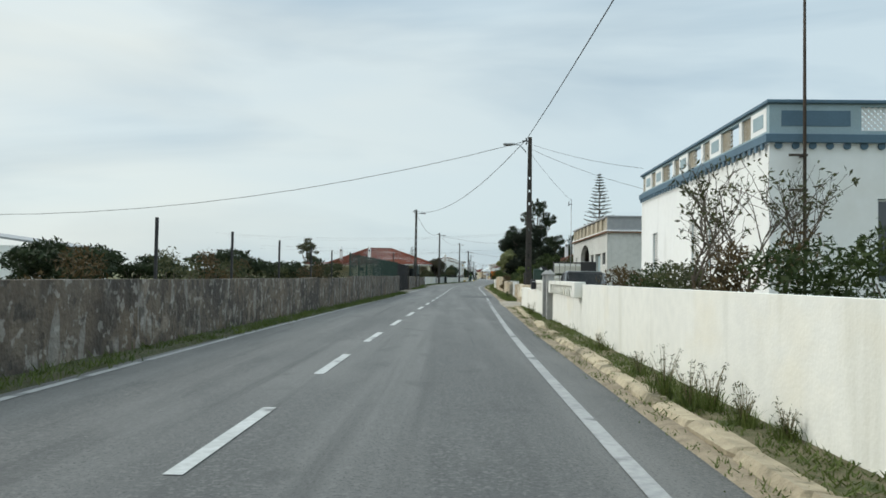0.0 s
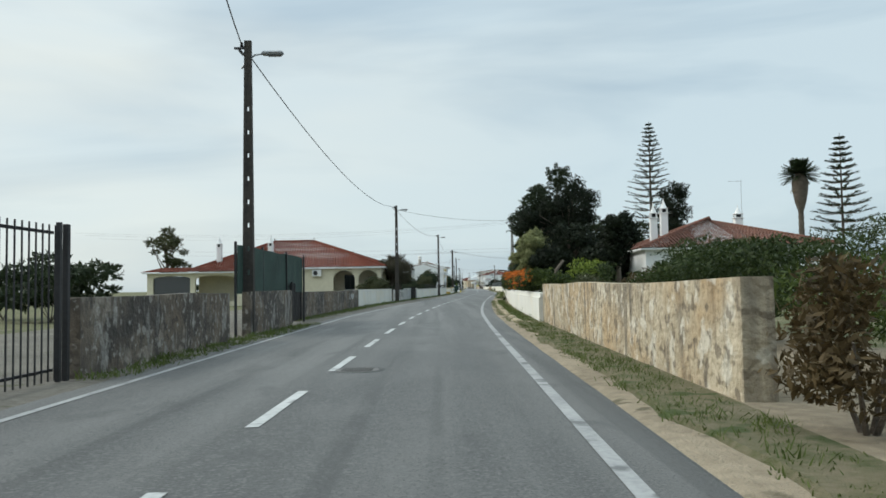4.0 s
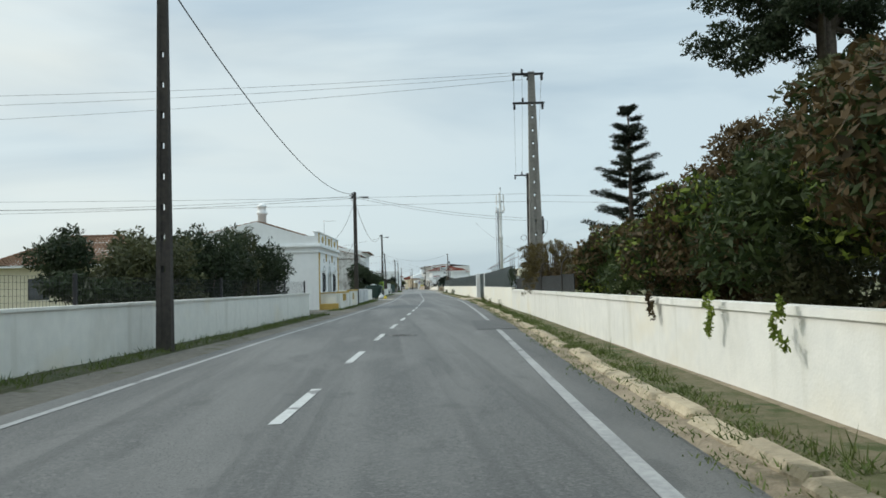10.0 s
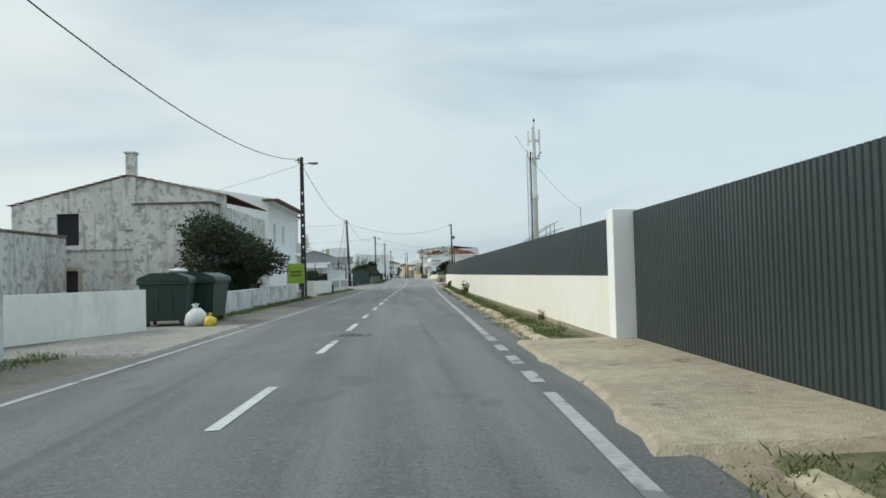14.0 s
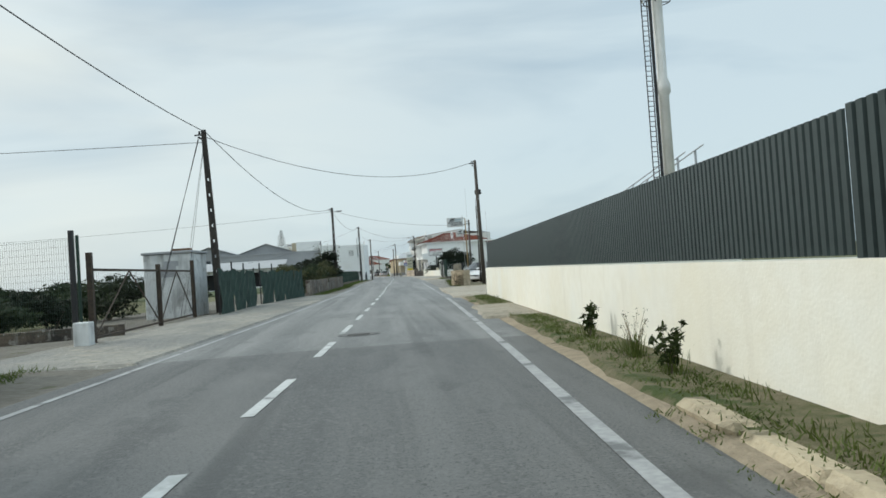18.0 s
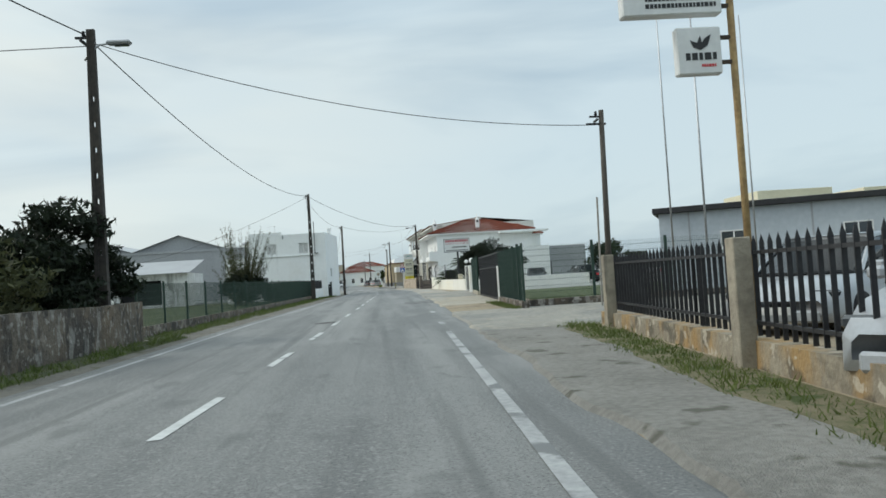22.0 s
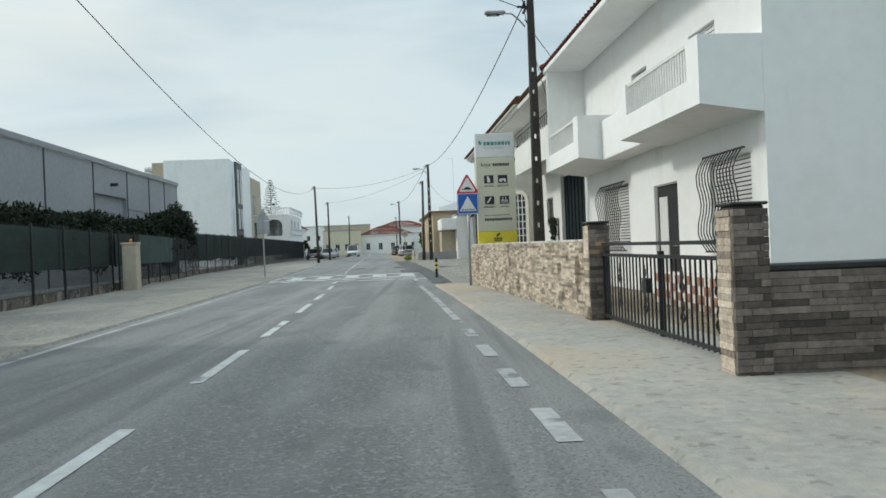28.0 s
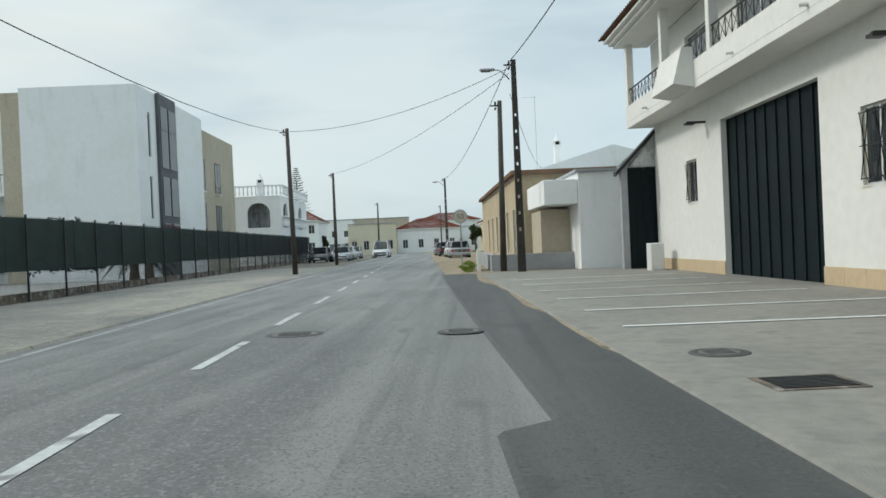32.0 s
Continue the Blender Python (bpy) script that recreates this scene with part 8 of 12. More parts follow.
for i in range(9):
    tr_.box(0.46 + i * 0.088, 0.48 + i * 0.088, -0.46, -0.381, 5.3, 6.05)
part("cooling_fins", tr_, dark_grey, tf)
part("conservator", Mesh().tube([(0.45, 0, 6.35), (0.85, 0, 6.35)], 0.14, 12), grey_render, tf)
for i in range(3):
    insulator(tf, pose(0.85 + i * 0.17, 0, 6.15), 1.3)
part("transformer_bracket", Mesh().box(0.1, 1.3, -0.3, -0.24, 5.06, 5.18).box(0.1, 1.3, 0.24, 0.3, 5.06, 5.18).tube([(0.15, -0.27, 4.0), (1.2, -0.27, 5.08)], 0.035, 6).tube([(0.15, 0.27, 4.0), (1.2, 0.27, 5.08)], 0.035, 6), dark_metal, q2)
part("coiled_cable", Mesh().tube([(-0.35 + 0.22 * math.cos(k * 0.5), -0.2, 4.75 + 0.2 * math.sin(k * 0.5)) for k in range(26)], 0.015, 5), cable_mat, q2)
part("drop_cable", Mesh().tube([(1.1, 0, 6.35), (1.55, 0, 6.0), (1.5, 0, 5.2), (0.9, 0, 4.4), (0.25, 0, 3.9)], 0.014, 5), cable_mat, q2)
for dx in (-0.68, -0.26, 0.68):
    cable(at(176.5, 3.95 + dx, 11.35), at(199.6, 6.57 + dx * 1.2, 9.85), 0.4, 0.007)
for dx in (0.0, 0.35, 0.9):
    cable(at(176.5, 3.7, 11.3 - dx * 0.4), at(176.5 - 4 + dx * 8, -62, 10.2 - dx * 0.5), 1.1, 0.007)
wires([((193.6, -6.2, 7.55), (199.6, 6.57, 6.3)), ((193.6, -6.2, 7.4), (199.6, 6.57, 6.1)), ((176.5, 3.95, 7.2), (199.6, 6.57, 8.0)), ((199.6, 6.57, 7.6), (196.0, -60, 7.6)), ((199.6, 6.57, 8.2), (197.5, -60, 8.4)), ((199.6, 6.57, 8.1), (206, 60, 8.4)), ((199.6, 6.57, 7.6), (205, 60, 7.7))], 0.01, 0.3)
wires([((193.6, -6.2, 7.5), (190.5, -45, 7.0)), ((193.6, -6.2, 7.35), (189.5, -45, 6.6)), ((193.6, -6.2, 7.2), (189.8, -7.3, 4.2)), ((193.6, -6.2, 4.6), (190.4, -7.2, 3.1))], 0.011, 0.5)
utility_pole(194.1, -6.45, 7.6, label="dark concrete utility pole beside another pole", w0=0.1, w1=0.08)
wires([((36.95, 2.7, 7.8), (41.0, -42.0, 5.2))], 0.013, 2.3)
wires([((36.95, 2.75, 7.7), (31.6, 7.15, 5.79)), ((36.95, 2.75, 7.5), (31.6, 7.15, 4.95)), ((36.9, 2.75, 7.4), (54.1, 7.09, 6.7))], 0.008, 0.15)
wires([((119.6, -6.05, 7.6), (116.5, 7.0, 6.6)), ((241.2, -6.75, 7.6), (262.0, -30.0, 6.5)), ((282.9, -8.2, 6.9), (273, -60, 7.0)), ((264.0, 14.3, 6.7), (243.0, 6.0, 9.5)), ((325.8, -7.2, 7.3), (318, -60, 6.0)), ((325.8, -7.2, 7.4), (329.5, 6.3, 5.5)),
       ((366.0, -6.8, 7.9), (384, -26, 4.2)), ((366.0, -6.8, 7.7), (386.2, -5.2, 7.0)), ((366.0, -6.8, 7.6), (378.0, -7.6, 5.3)), ((386.2, -5.2, 7.0), (403.1, 3.9, 7.7)), ((403.1, 3.9, 7.6), (418.0, 8.2, 6.6)), ((403.1, 3.9, 7.4), (408.0, 7.9, 6.0)),
       ((446.4, 3.35, 7.8), (455.3, -6.9, 7.2)), ((446.4, 3.35, 7.6), (476.0, -7.3, 7.0)), ((446.4, 3.35, 6.8), (470, 8, 6.2)), ], 0.011, 0.6)
wires([((386.2, -5.2, 6.9), (455.3, -6.9, 7.2))], 0.011, 2.3)
wires([((282.9, -8.2, 7.1), (298.7, 4.03, 7.65))], 0.013, 1.25)
# guy wires of the leaning pole
wires([((282.9, -8.3, 6.9), (280.5, -8.9, 0.0)), ((282.9, -8.3, 6.8), (279.9, -8.6, 0.0))], 0.008, 0.0)

am = thing("antenna_mast", "thin steel antenna mast beside a house", "antenna mast", spot(54.1, 7.1), group="masts")
part("mast_tube", Mesh().tube([(0, 0, -0.05), (0, 0, 6.8)], [0.04, 0.028], 8), steel, am, smooth=True)
part("aerial", Mesh().box(-0.18, 0.05, -0.03, 0.03, 6.4, 6.44).box(-0.2, -0.15, -0.05, 0.05, 6.3, 6.62), dark_metal, am)

# telecom mast behind the green fence
tm = thing("telecom_mast", "tall pale telecom mast with ladder and panel antennas", "telecom mast", spot(294.0, 14.85))
part("mast_tube", Mesh().lathe([(0.31, -0.1), (0.30, 10.2), (0.42, 10.4), (0.42, 10.8), (0.28, 11.2), (0.30, 15.5), (0.22, 20.0), (0, 20.05)], 24), white_metal, tm, smooth=True)
ld = Mesh()
for x in (-0.62, -0.95):
    ld.box(x - 0.025, x + 0.025, -0.12, -0.07, 3.0, 16.0)
for i in range(44):
    ld.box(-0.95, -0.62, -0.11, -0.08, 3.2 + i * 0.29, 3.235 + i * 0.29)
part("ladder", ld, dark_metal, tm, "dark steel ladder with cable tray")
part("cable_run", Mesh().box(-0.55, -0.4, -0.2, -0.1, 2.0, 16.5), dark_metal, tm)
for z in (15.6, 17.9):
    ring = Mesh()
    for k in range(16):
        a, b = k * math.pi / 8, (k + 1) * math.pi / 8
        ring.tube([(0.75 * math.cos(a), 0.75 * math.sin(a), z), (0.75 * math.cos(b), 0.75 * math.sin(b), z)], 0.03, 5)
    for k in range(3):
        a = k * 2.094
        ring.tube([(0, 0, z), (0.75 * math.cos(a), 0.75 * math.sin(a), z)], 0.03, 5)
    part("antenna_ring", ring, dark_metal, tm)
for k, (a, z0, z1) in enumerate(((200, 17.2, 19.2), (255, 17.3, 19.6), (320, 17.2, 19.3), (20, 15.9, 17.2), (75, 17.0, 19.2), (160, 15.7, 16.9))):
    c, s = math.cos(math.radians(a)), math.sin(math.radians(a))
    part("panel_antenna", Mesh().box(-0.14, 0.14, -0.07, 0.07, z0, z1, pose(0.82 * c, 0.82 * s, 0, 0, 0, a - 90), b=0.03), white_metal, tm)
for a, z in ((340, 16.4), (300, 15.9), (20, 18.6)):
    c, s = math.cos(math.radians(a)), math.sin(math.radians(a))
    part("dish", Mesh().lathe([(0, 0), (0.18, 0.03), (0.2, 0.16), (0, 0.18)], 14, pose(0.95 * c, 0.95 * s, z, 90, 0, a - 90)), white_metal, tm)
part("top_rod", Mesh().tube([(0.1, 0, 20.0), (0.1, 0, 20.9)], 0.03, 6).box(0.0, 0.22, -0.08, 0.08, 20.4, 20.7), dark_metal, tm)
sc0 = thing("solar_canopy", "tilted canopy of grey solar panels on steel posts", "solar canopy", spot(297.2, 12.8), group="roadside structures")
panel_mat = mat("dusty solar glass", (0.16, 0.17, 0.185), (0.13, 0.14, 0.155), 0.35, 0.8, 9, 0.05, 60)
SLOPE = math.degrees(math.atan2(2.4, 6.2))
for r_i in range(3):
    for k in range(3):
        part("solar_panel", Mesh().box(r_i * 2.23, r_i * 2.23 + 2.2, k * 2.43, k * 2.43 + 2.4, 0.0, 0.05, pose(0, 0, 4.4, 0, -SLOPE, 0), b=0.006), panel_mat, sc0)
for y in (0.5, 3.6, 6.8):
    part("canopy_post", Mesh().box(1.0, 1.12, y - 0.06, y + 0.06, -0.1, 4.95), steel, sc0)
    part("canopy_post", Mesh().box(5.0, 5.12, y - 0.06, y + 0.06, -0.1, 7.4), steel, sc0)
    part("canopy_beam", Mesh().tube([(0.2, y, 4.44), (5.6, y, 7.76)], 0.05, 6).tube([(1.06, y, 3.6), (3.0, y, 6.1)], 0.035, 6), steel, sc0)
part("edge_rail", Mesh().box(0.3, 0.38, 0, 7.3, 4.42, 4.5).box(1.0, 1.08, 0, 7.3, 3.9, 3.98), steel, sc0)
ki = thing("white_kiosk", "white utility kiosk with vents and a flat roof", "kiosk", spot(298.6, 13.3), group="roadside structures")
part("kiosk_wall", Mesh().box(0, 2.6, 0, 4.2, -0.1, 3.3, b=0.02), white_house, ki)
part("kiosk_roof", Mesh().box(-0.25, 2.85, -0.25, 4.45, 3.302, 3.5, b=0.03), grey_white_wall, ki)
for y in (0.5, 3.2):
    for q in range(7):
        part("vent_slat", Mesh().box(-0.03, -0.001, y, y + 0.5, 2.5 + q * 0.08, 2.55 + q * 0.08), grey_render, ki)
part("kiosk_door", Mesh().box(-0.04, -0.001, 1.5, 2.6, 0.05, 2.3, b=0.01), cream_house, ki)
mesh_fence(297.4, 303.9, 11.6, 11.1, 0.05, 2.55, fence_green, "tall green mesh fence before a white kiosk", 1.6, 0.06, 0.25, 0.003, pw=0.045)
tc_ = thing("tall_cabinet", "tall narrow white metal utility cabinet", "cabinet", spot(302.9, 11.75), group="roadside structures")
part("cabinet_body", Mesh().box(-0.25, 0.25, -0.2, 0.2, -0.05, 2.6, b=0.02), white_metal, tc_)
part("cabinet_door", Mesh().box(-0.22, 0.22, -0.212, -0.201, 0.1, 1.3, b=0.005).box(-0.22, 0.22, -0.212, -0.201, 1.34, 2.5, b=0.005), white_metal, tc_)
thing("steel_post", "thin dark post behind a green metal fence", "post", spot(207.8, 13.96), Mesh().tube([(0, 0, -0.1), (0, 0, 6.2)], 0.09, 8), pole_mat, group="masts")
thing("steel_post", "thin pale post behind a green metal fence", "post", spot(264.0, 14.3), Mesh().tube([(0, 0, -0.1), (0, 0, 6.75)], 0.035, 8), steel, group="masts")

# wooden poles further on
for y, u, h, ln, lb in ((298.7, 4.06, 7.75, -0.6, "tall brown concrete pole beside a sandy yard"), (386.8, -5.35, 7.1, 0.5, "brown wooden pole against a white wall"), (447.9, 2.8, 6.85, 1.0, "brown wooden pole beside a concrete pole"), (455.3, -6.9, 7.35, -0.8, "brown wooden pole on a verge"), (476.0, -7.3, 7.1, 0.0, "brown wooden pole on a verge"), (520.0, -6.8, 7.2, 0.5, "brown wooden pole on a verge"), (540.0, 2.6, 7.5, 0.0, "brown wooden pole at the bend")):
    utility_pole(y, u, h, lean=ln, material=wood_pole_mat, round_=True, label=lb, w0=0.17, w1=0.12)
r2 = utility_pole(329.5, 6.06, 5.95, lean=1.0, material=wood_pole_mat, round_=True, label="brown wooden pole with a conduit beside a fence", w0=0.12, w1=0.1)
part("conduit", Mesh().tube([(-0.12, -0.06, 0), (-0.11, -0.06, 3.3)], 0.03, 8), pale_pole_mat, r2)
part("cross_arm", Mesh().box(-0.3, 0.3, -0.03, 0.03, 5.5, 5.56), dark_metal, r2)
# floodlight post
fl = thing("floodlight_post", "thin grey post with a floodlight on a bent arm", "lamp post", spot(302.5, 4.4))
part("post_shaft", Mesh().tube([(0, 0, -0.1), (0, 0, 2.6), (0, 0, 2.62), (0, 0, 5.2)], [0.055, 0.05, 0.035, 0.032], 8), pole_mat, fl, smooth=True)
part("post_arm", Mesh().tube([(0, 0, 5.2), (0, 0, 5.62), (0.05, 0, 5.72), (0.28, 0, 5.8)], 0.02, 6), steel, fl)
fh = part("floodlight", Mesh().box(-0.2, 0.2, -0.14, 0.14, -0.17, 0.17, pose(0.2, 0, 6.12, 0, -8, 0), b=0.03), dark_metal, fl, "dark box floodlight")
part("bracket", Mesh().tube([(0.08, 0, 5.97), (0.2, 0, 5.78), (0.34, 0, 5.97)], 0.014, 5), steel, fl)
part("floodlight_glass", Mesh().box(-0.215, -0.202, -0.11, 0.11, -0.13, 0.13, pose(0.2, 0, 6.12, 0, -8, 0)), glass, fh)


# ---------------- lettering ----------------
def letters(parent, words, m, size, material, name="lettering", width=None):
    """Words in the built-in font, standing in the plane y = 0 of m, facing -y, centred."""
    c = bpy.data.curves.new(name, "FONT")
    c.body, c.size, c.align_x, c.extrude = words, size, 'CENTER', 0.002
    tmp = bpy.data.objects.new(name, c)
    scene.collection.objects.link(tmp)
    bpy.context.view_layer.update()
    me = bpy.data.meshes.new_from_object(tmp)
    bpy.data.objects.remove(tmp)
    k = 1.0
    if width:
        xs = [v.co.x for v in me.vertices]
        k = width / (max(xs) - min(xs))
    me.transform(m @ pose(0, 0, 0, 90) @ Matrix.Diagonal((k, 1, 1, 1)))
    me.materials.append(material)
    ob = new(name, me)
    ob.parent = parent
    return ob


def bars(parent, m, rows, material, name="writing"):
    """Plain strokes in place of words: rows of (x0, x1, z0, z1), broken into short lengths."""
    rng = random.Random(int(rows[0][0] * 100) + len(rows))
    for x0, x1, z0, z1 in rows:
        x = x0
        h = z1 - z0
        while x < x1 - h * 0.4:
            w = min(h * rng.uniform(0.5, 0.95), x1 - x)
            part(name, Mesh().box(x, x + w, -0.006, 0.0, z0, z1, m), material, parent)
            x += w + h * 0.25


ink = plain("black sign ink", (0.02, 0.02, 0.022), 0.6)
sign_red = plain("dark red sign paint", (0.36, 0.02, 0.035), 0.5)
sign_blue = plain("blue sign paint", (0.012, 0.10, 0.42), 0.4)
sign_white = mat("weathered white sign", (0.70, 0.71, 0.70), (0.62, 0.63, 0.62), 0.5, 1, 10, 0.05, 60)
sign_teal = plain("teal sign ink", (0.03, 0.25, 0.24), 0.5)
sign_beige = mat("pale beige sign panel", (0.58, 0.58, 0.46), (0.54, 0.54, 0.42), 0.5, 1, 10, 0.05, 60)
sign_yellow = plain("yellow sign panel", (0.72, 0.60, 0.04), 0.5)
traffic_red = plain("traffic sign red", (0.55, 0.025, 0.03), 0.4)

# sign boards on a rusty post
sb_ = thing("sign_boards", "two white sign boards on a rusty post", "sign", spot(317.2, 4.84))
part("post_shaft", Mesh().tube([(0, 0, -0.1), (0, 0, 5.35)], 0.05, 10), mat("ochre rusted post", (0.34, 0.24, 0.11), (0.20, 0.13, 0.06), 0.9, 2.0, 12, 0.4, 60, streak=(0.09, 0.065, 0.04), amount=0.5), sb_, smooth=True)
for z in (3.95, 4.3, 4.75, 5.3):
    part("bracket", Mesh().box(-0.2, 0.02, -0.03, 0.03, z, z + 0.05), rusty, sb_)
b1 = part("board", Mesh().box(-1.58, -0.16, -0.1, 0.1, 4.65, 5.45, b=0.02), sign_white, sb_)
lg = Mesh()
for i in range(3):
    lg.poly([(-1.36 + i * 0.13, 5.12), (-1.27 + i * 0.13, 5.12), (-1.12 + i * 0.13, 5.4), (-1.21 + i * 0.13, 5.4)], 0.008, pose(0, -0.11, 0))
part("logo", lg, ink, b1)
bars(b1, pose(0, -0.101, 0), [(-0.88, -0.3, 5.22, 5.34), (-0.88, -0.4, 5.1, 5.17)], pale_blue)
bars(b1, pose(0, -0.101, 0), [(-1.46, -0.24, 4.97, 5.05), (-1.25, -0.24, 4.85, 4.91), (-1.25, -0.24, 4.75, 4.81)], ink)
b2 = part("board", Mesh().box(-0.84, -0.2, -0.08, 0.08, 3.8, 4.47, b=0.02), sign_white, sb_)
part("logo", Mesh().poly([(-0.65, 4.28), (-0.6, 4.18), (-0.5, 4.14), (-0.4, 4.2), (-0.34, 4.36), (-0.44, 4.3), (-0.48, 4.24), (-0.5, 4.34), (-0.55, 4.24)], 0.008, pose(0, -0.09, 0)), ink, b2)
bars(b2, pose(0, -0.081, 0), [(-0.72, -0.28, 4.0, 4.1)], ink)
bars(b2, pose(0, -0.081, 0), [(-0.5, -0.28, 3.9, 3.94)], traffic_red)
for y, u, h in ((321.8, 5.44, 8.3), (318.3, 4.7, 5.7), (321.9, 7.22, 6.2)):
    thing("flag_pole", "thin bare steel flag pole", "flag pole", spot(y, u), Mesh().tube([(0, 0, -0.1), (0, 0, h)], [0.022, 0.012], 8), steel, group="flag poles", smooth=True)

# garage entrance: posts with globe lamps, gate, low wall, sign
globe = mat("opal lamp globe", (0.78, 0.79, 0.76), (0.72, 0.73, 0.70), 0.3, 2, 10, 0.02, 60)


def globe_lamp(y, u, z, r=0.17):
    g = thing("globe_lamp", "white globe lamp on a gate post", "lamp", spot(y, u), group="globe lamps")
    part("lamp_neck", Mesh().lathe([(0.1, z), (0.05, z + 0.03), (0.05, z + 0.15), (0.09, z + 0.17)], 12), dark_metal, g)
    part("lamp_globe", Mesh().lathe([(0.0, z + 0.14)] + [(r * math.sin(k * math.pi / 10), z + 0.16 + r - r * math.cos(k * math.pi / 10)) for k in range(1, 11)], 18), globe, g, smooth=True)


pier(358.85, 4.87, 0.42, 1.86, white_wall, "white gate post with a globe lamp")
globe_lamp(358.85, 4.87, 1.86)
gb = pier(366.5, 5.22, 0.26, 1.95, white_wall, "white gate post with dark upright lettering", None)
bars(gb, pose(0, -0.134, 0), [(-0.08, 0.08, 1.78, 1.86), (-0.08, 0.08, 1.66, 1.72)], ink)
for i in range(11):
    z = 0.14 + i * 0.132
    part("writing", Mesh().box(-0.07, -0.03, -0.137, -0.131, z, z + 0.085).box(0.02, 0.07, -0.137, -0.131, z, z + 0.085).box(-0.03, 0.02, -0.137, -0.131, z + (0.03 if i % 2 else 0.06), z + (0.055 if i % 2 else 0.085)), ink, gb)
globe_lamp(366.5, 5.22, 1.96, 0.15)
gate_grey = plain("weathered grey gate paint", (0.16, 0.16, 0.155), 0.6)
bar_fence(359.1, 366.3, 5.0, 5.25, 0.05, 1.7, gate_grey, "grey steel sliding gate with upright bars", 0.14, 0.01, 0.012, "sliding_gate", 7.0, zs=(0.06, 1.35, 1.66))
cross_wall(358.9, 5.09, 13.0, 0.88, white_wall, "low white wall beside a gate post")
cl_ = thing("chain_link_fence", "chain-link fence on a low white wall", "fence", group="wire fences")
clm = Mesh()
for s in (1, -1):
    for i in range(-9, 62):
        w0, w1 = max(0, i), min(62, i + 9)
        z0, z1 = 0.9 + max(0, -i) * 0.09, 0.9 + (9 - max(0, i + 9 - 62)) * 0.09
        x0, x1 = (w0, w1) if s > 0 else (62 - w0, 62 - w1)
        clm.tube([at(358.9, 5.4 + x0 * 0.12, z0), at(358.9, 5.4 + x1 * 0.12, z1)], 0.003, 3, caps=False)
part("wire_panel", clm, steel, cl_)["kind"] = "stuff"
for u in (7.9, 10.4, 12.8):
    part("fence_post", Mesh().box(-0.03, 0.03, -0.03, 0.03, 0.86, 1.8, spot(358.9, u)), dark_metal, cl_)
wall(366.7, 371.0, 5.05, 4.4, 0.92, white_wall, "curved low white wall of a garden", 0.2)
wall(371.0, 381.6, 4.4, 3.6, 0.92, cream_wall, "low cream wall of a garden", 0.2)
wall(381.62, 385.2, 3.55, 3.72, 1.2, cream_wall, "yellowish white garden wall end", 0.25)
cross_wall(385.2, 3.72, 8.4, 1.2, cream_wall, "yellowish white garden wall end", t=0.25)
mesh_fence(366.8, 375.0, 5.1, 4.2, 0.95, 1.75, dark_metal, "dark railing on a low garden wall", 2.2, 0.12, 0.4, 0.004)
cf = thing("chain_link_fence", "chain-link fence on dark posts above a garden wall", "fence", group="wire fences")
for k, (ya, yb, ua, ub) in enumerate(((377.0, 385.2, 4.3, 3.75), (385.21, 385.22, 3.75, 8.3))):
    cm_ = Mesh()
    L_ = max(abs(yb - ya), abs(ub - ua))
    n = int(L_ / 0.12)
    for s in (1, -1):
        for i in range(-8, n):
            w0, w1 = max(0, i) / n, min(n, i + 8) / n
            z0, z1 = 1.22 + (max(0, -i)) * 0.12, 1.22 + (8 - max(0, i + 8 - n)) * 0.12
            if s < 0:
                w0, w1 = 1 - w0, 1 - w1
            cm_.tube([at(ya + (yb - ya) * w0, ua + (ub - ua) * w0, z0), at(ya + (yb - ya) * w1, ua + (ub - ua) * w1, z1)], 0.0035, 3, caps=False)
    part("wire_panel", cm_, steel, cf)["kind"] = "stuff"
for y, u in ((377.0, 4.3), (385.2, 3.75)):
    part("fence_post", Mesh().box(-0.035, 0.035, -0.035, 0.035, 1.1, 2.3, spot(y, u), b=0.006), dark_metal, cf)
part("brace", Mesh().tube([at(384.4, 3.75, 1.2), at(385.15, 3.75, 1.75)], 0.025, 6), dark_metal, cf)
sg = thing("garage_sign", "white garage sign board on a black post", "sign", spot(369.0, 4.79) @ Matrix.Translation((0, 0, -0.19)) @ Matrix.Scale(1.16, 4))
part("post_shaft", Mesh().box(-0.06, 0.06, -0.05, 0.05, -0.1, 2.92, b=0.01), dark_metal, sg)
bd = part("board", Mesh().box(-0.92, 0.86, -0.05, 0.05, 2.9, 3.8, b=0.01), sign_white, sg)
part("board_frame", Mesh().box(-0.94, 0.88, -0.06, 0.06, 3.79, 3.82).box(-0.94, 0.88, -0.06, 0.06, 2.88, 2.91).box(-0.94, -0.915, -0.06, 0.06, 2.91, 3.79).box(0.855, 0.88, -0.06, 0.06, 2.91, 3.79), dark_metal, bd)
bars(bd, pose(0, -0.051, 0), [(-0.82, 0.76, 3.57, 3.74)], sign_red)
letters(bd, "REPARAÇÃO DE AUTOMÓVEIS", pose(-0.03, -0.052, 3.43), 0.11, sign_red, width=1.6)
bars(bd, pose(0, -0.051, 0), [(-0.35, 0.66, 3.18, 3.27), (-0.78, 0.78, 2.96, 3.03)], ink)
lb = thing("letterbox", "cream letterbox on a garden wall", "letterbox", spot(367.2, 4.75))
part("letterbox_body", Mesh().box(-0.17, 0.17, -0.1, 0.1, 0.92, 1.32, b=0.03), cream_house, lb)
part("slot", Mesh().box(-0.11, 0.11, -0.11, -0.101, 1.2, 1.225), dark_metal, lb)
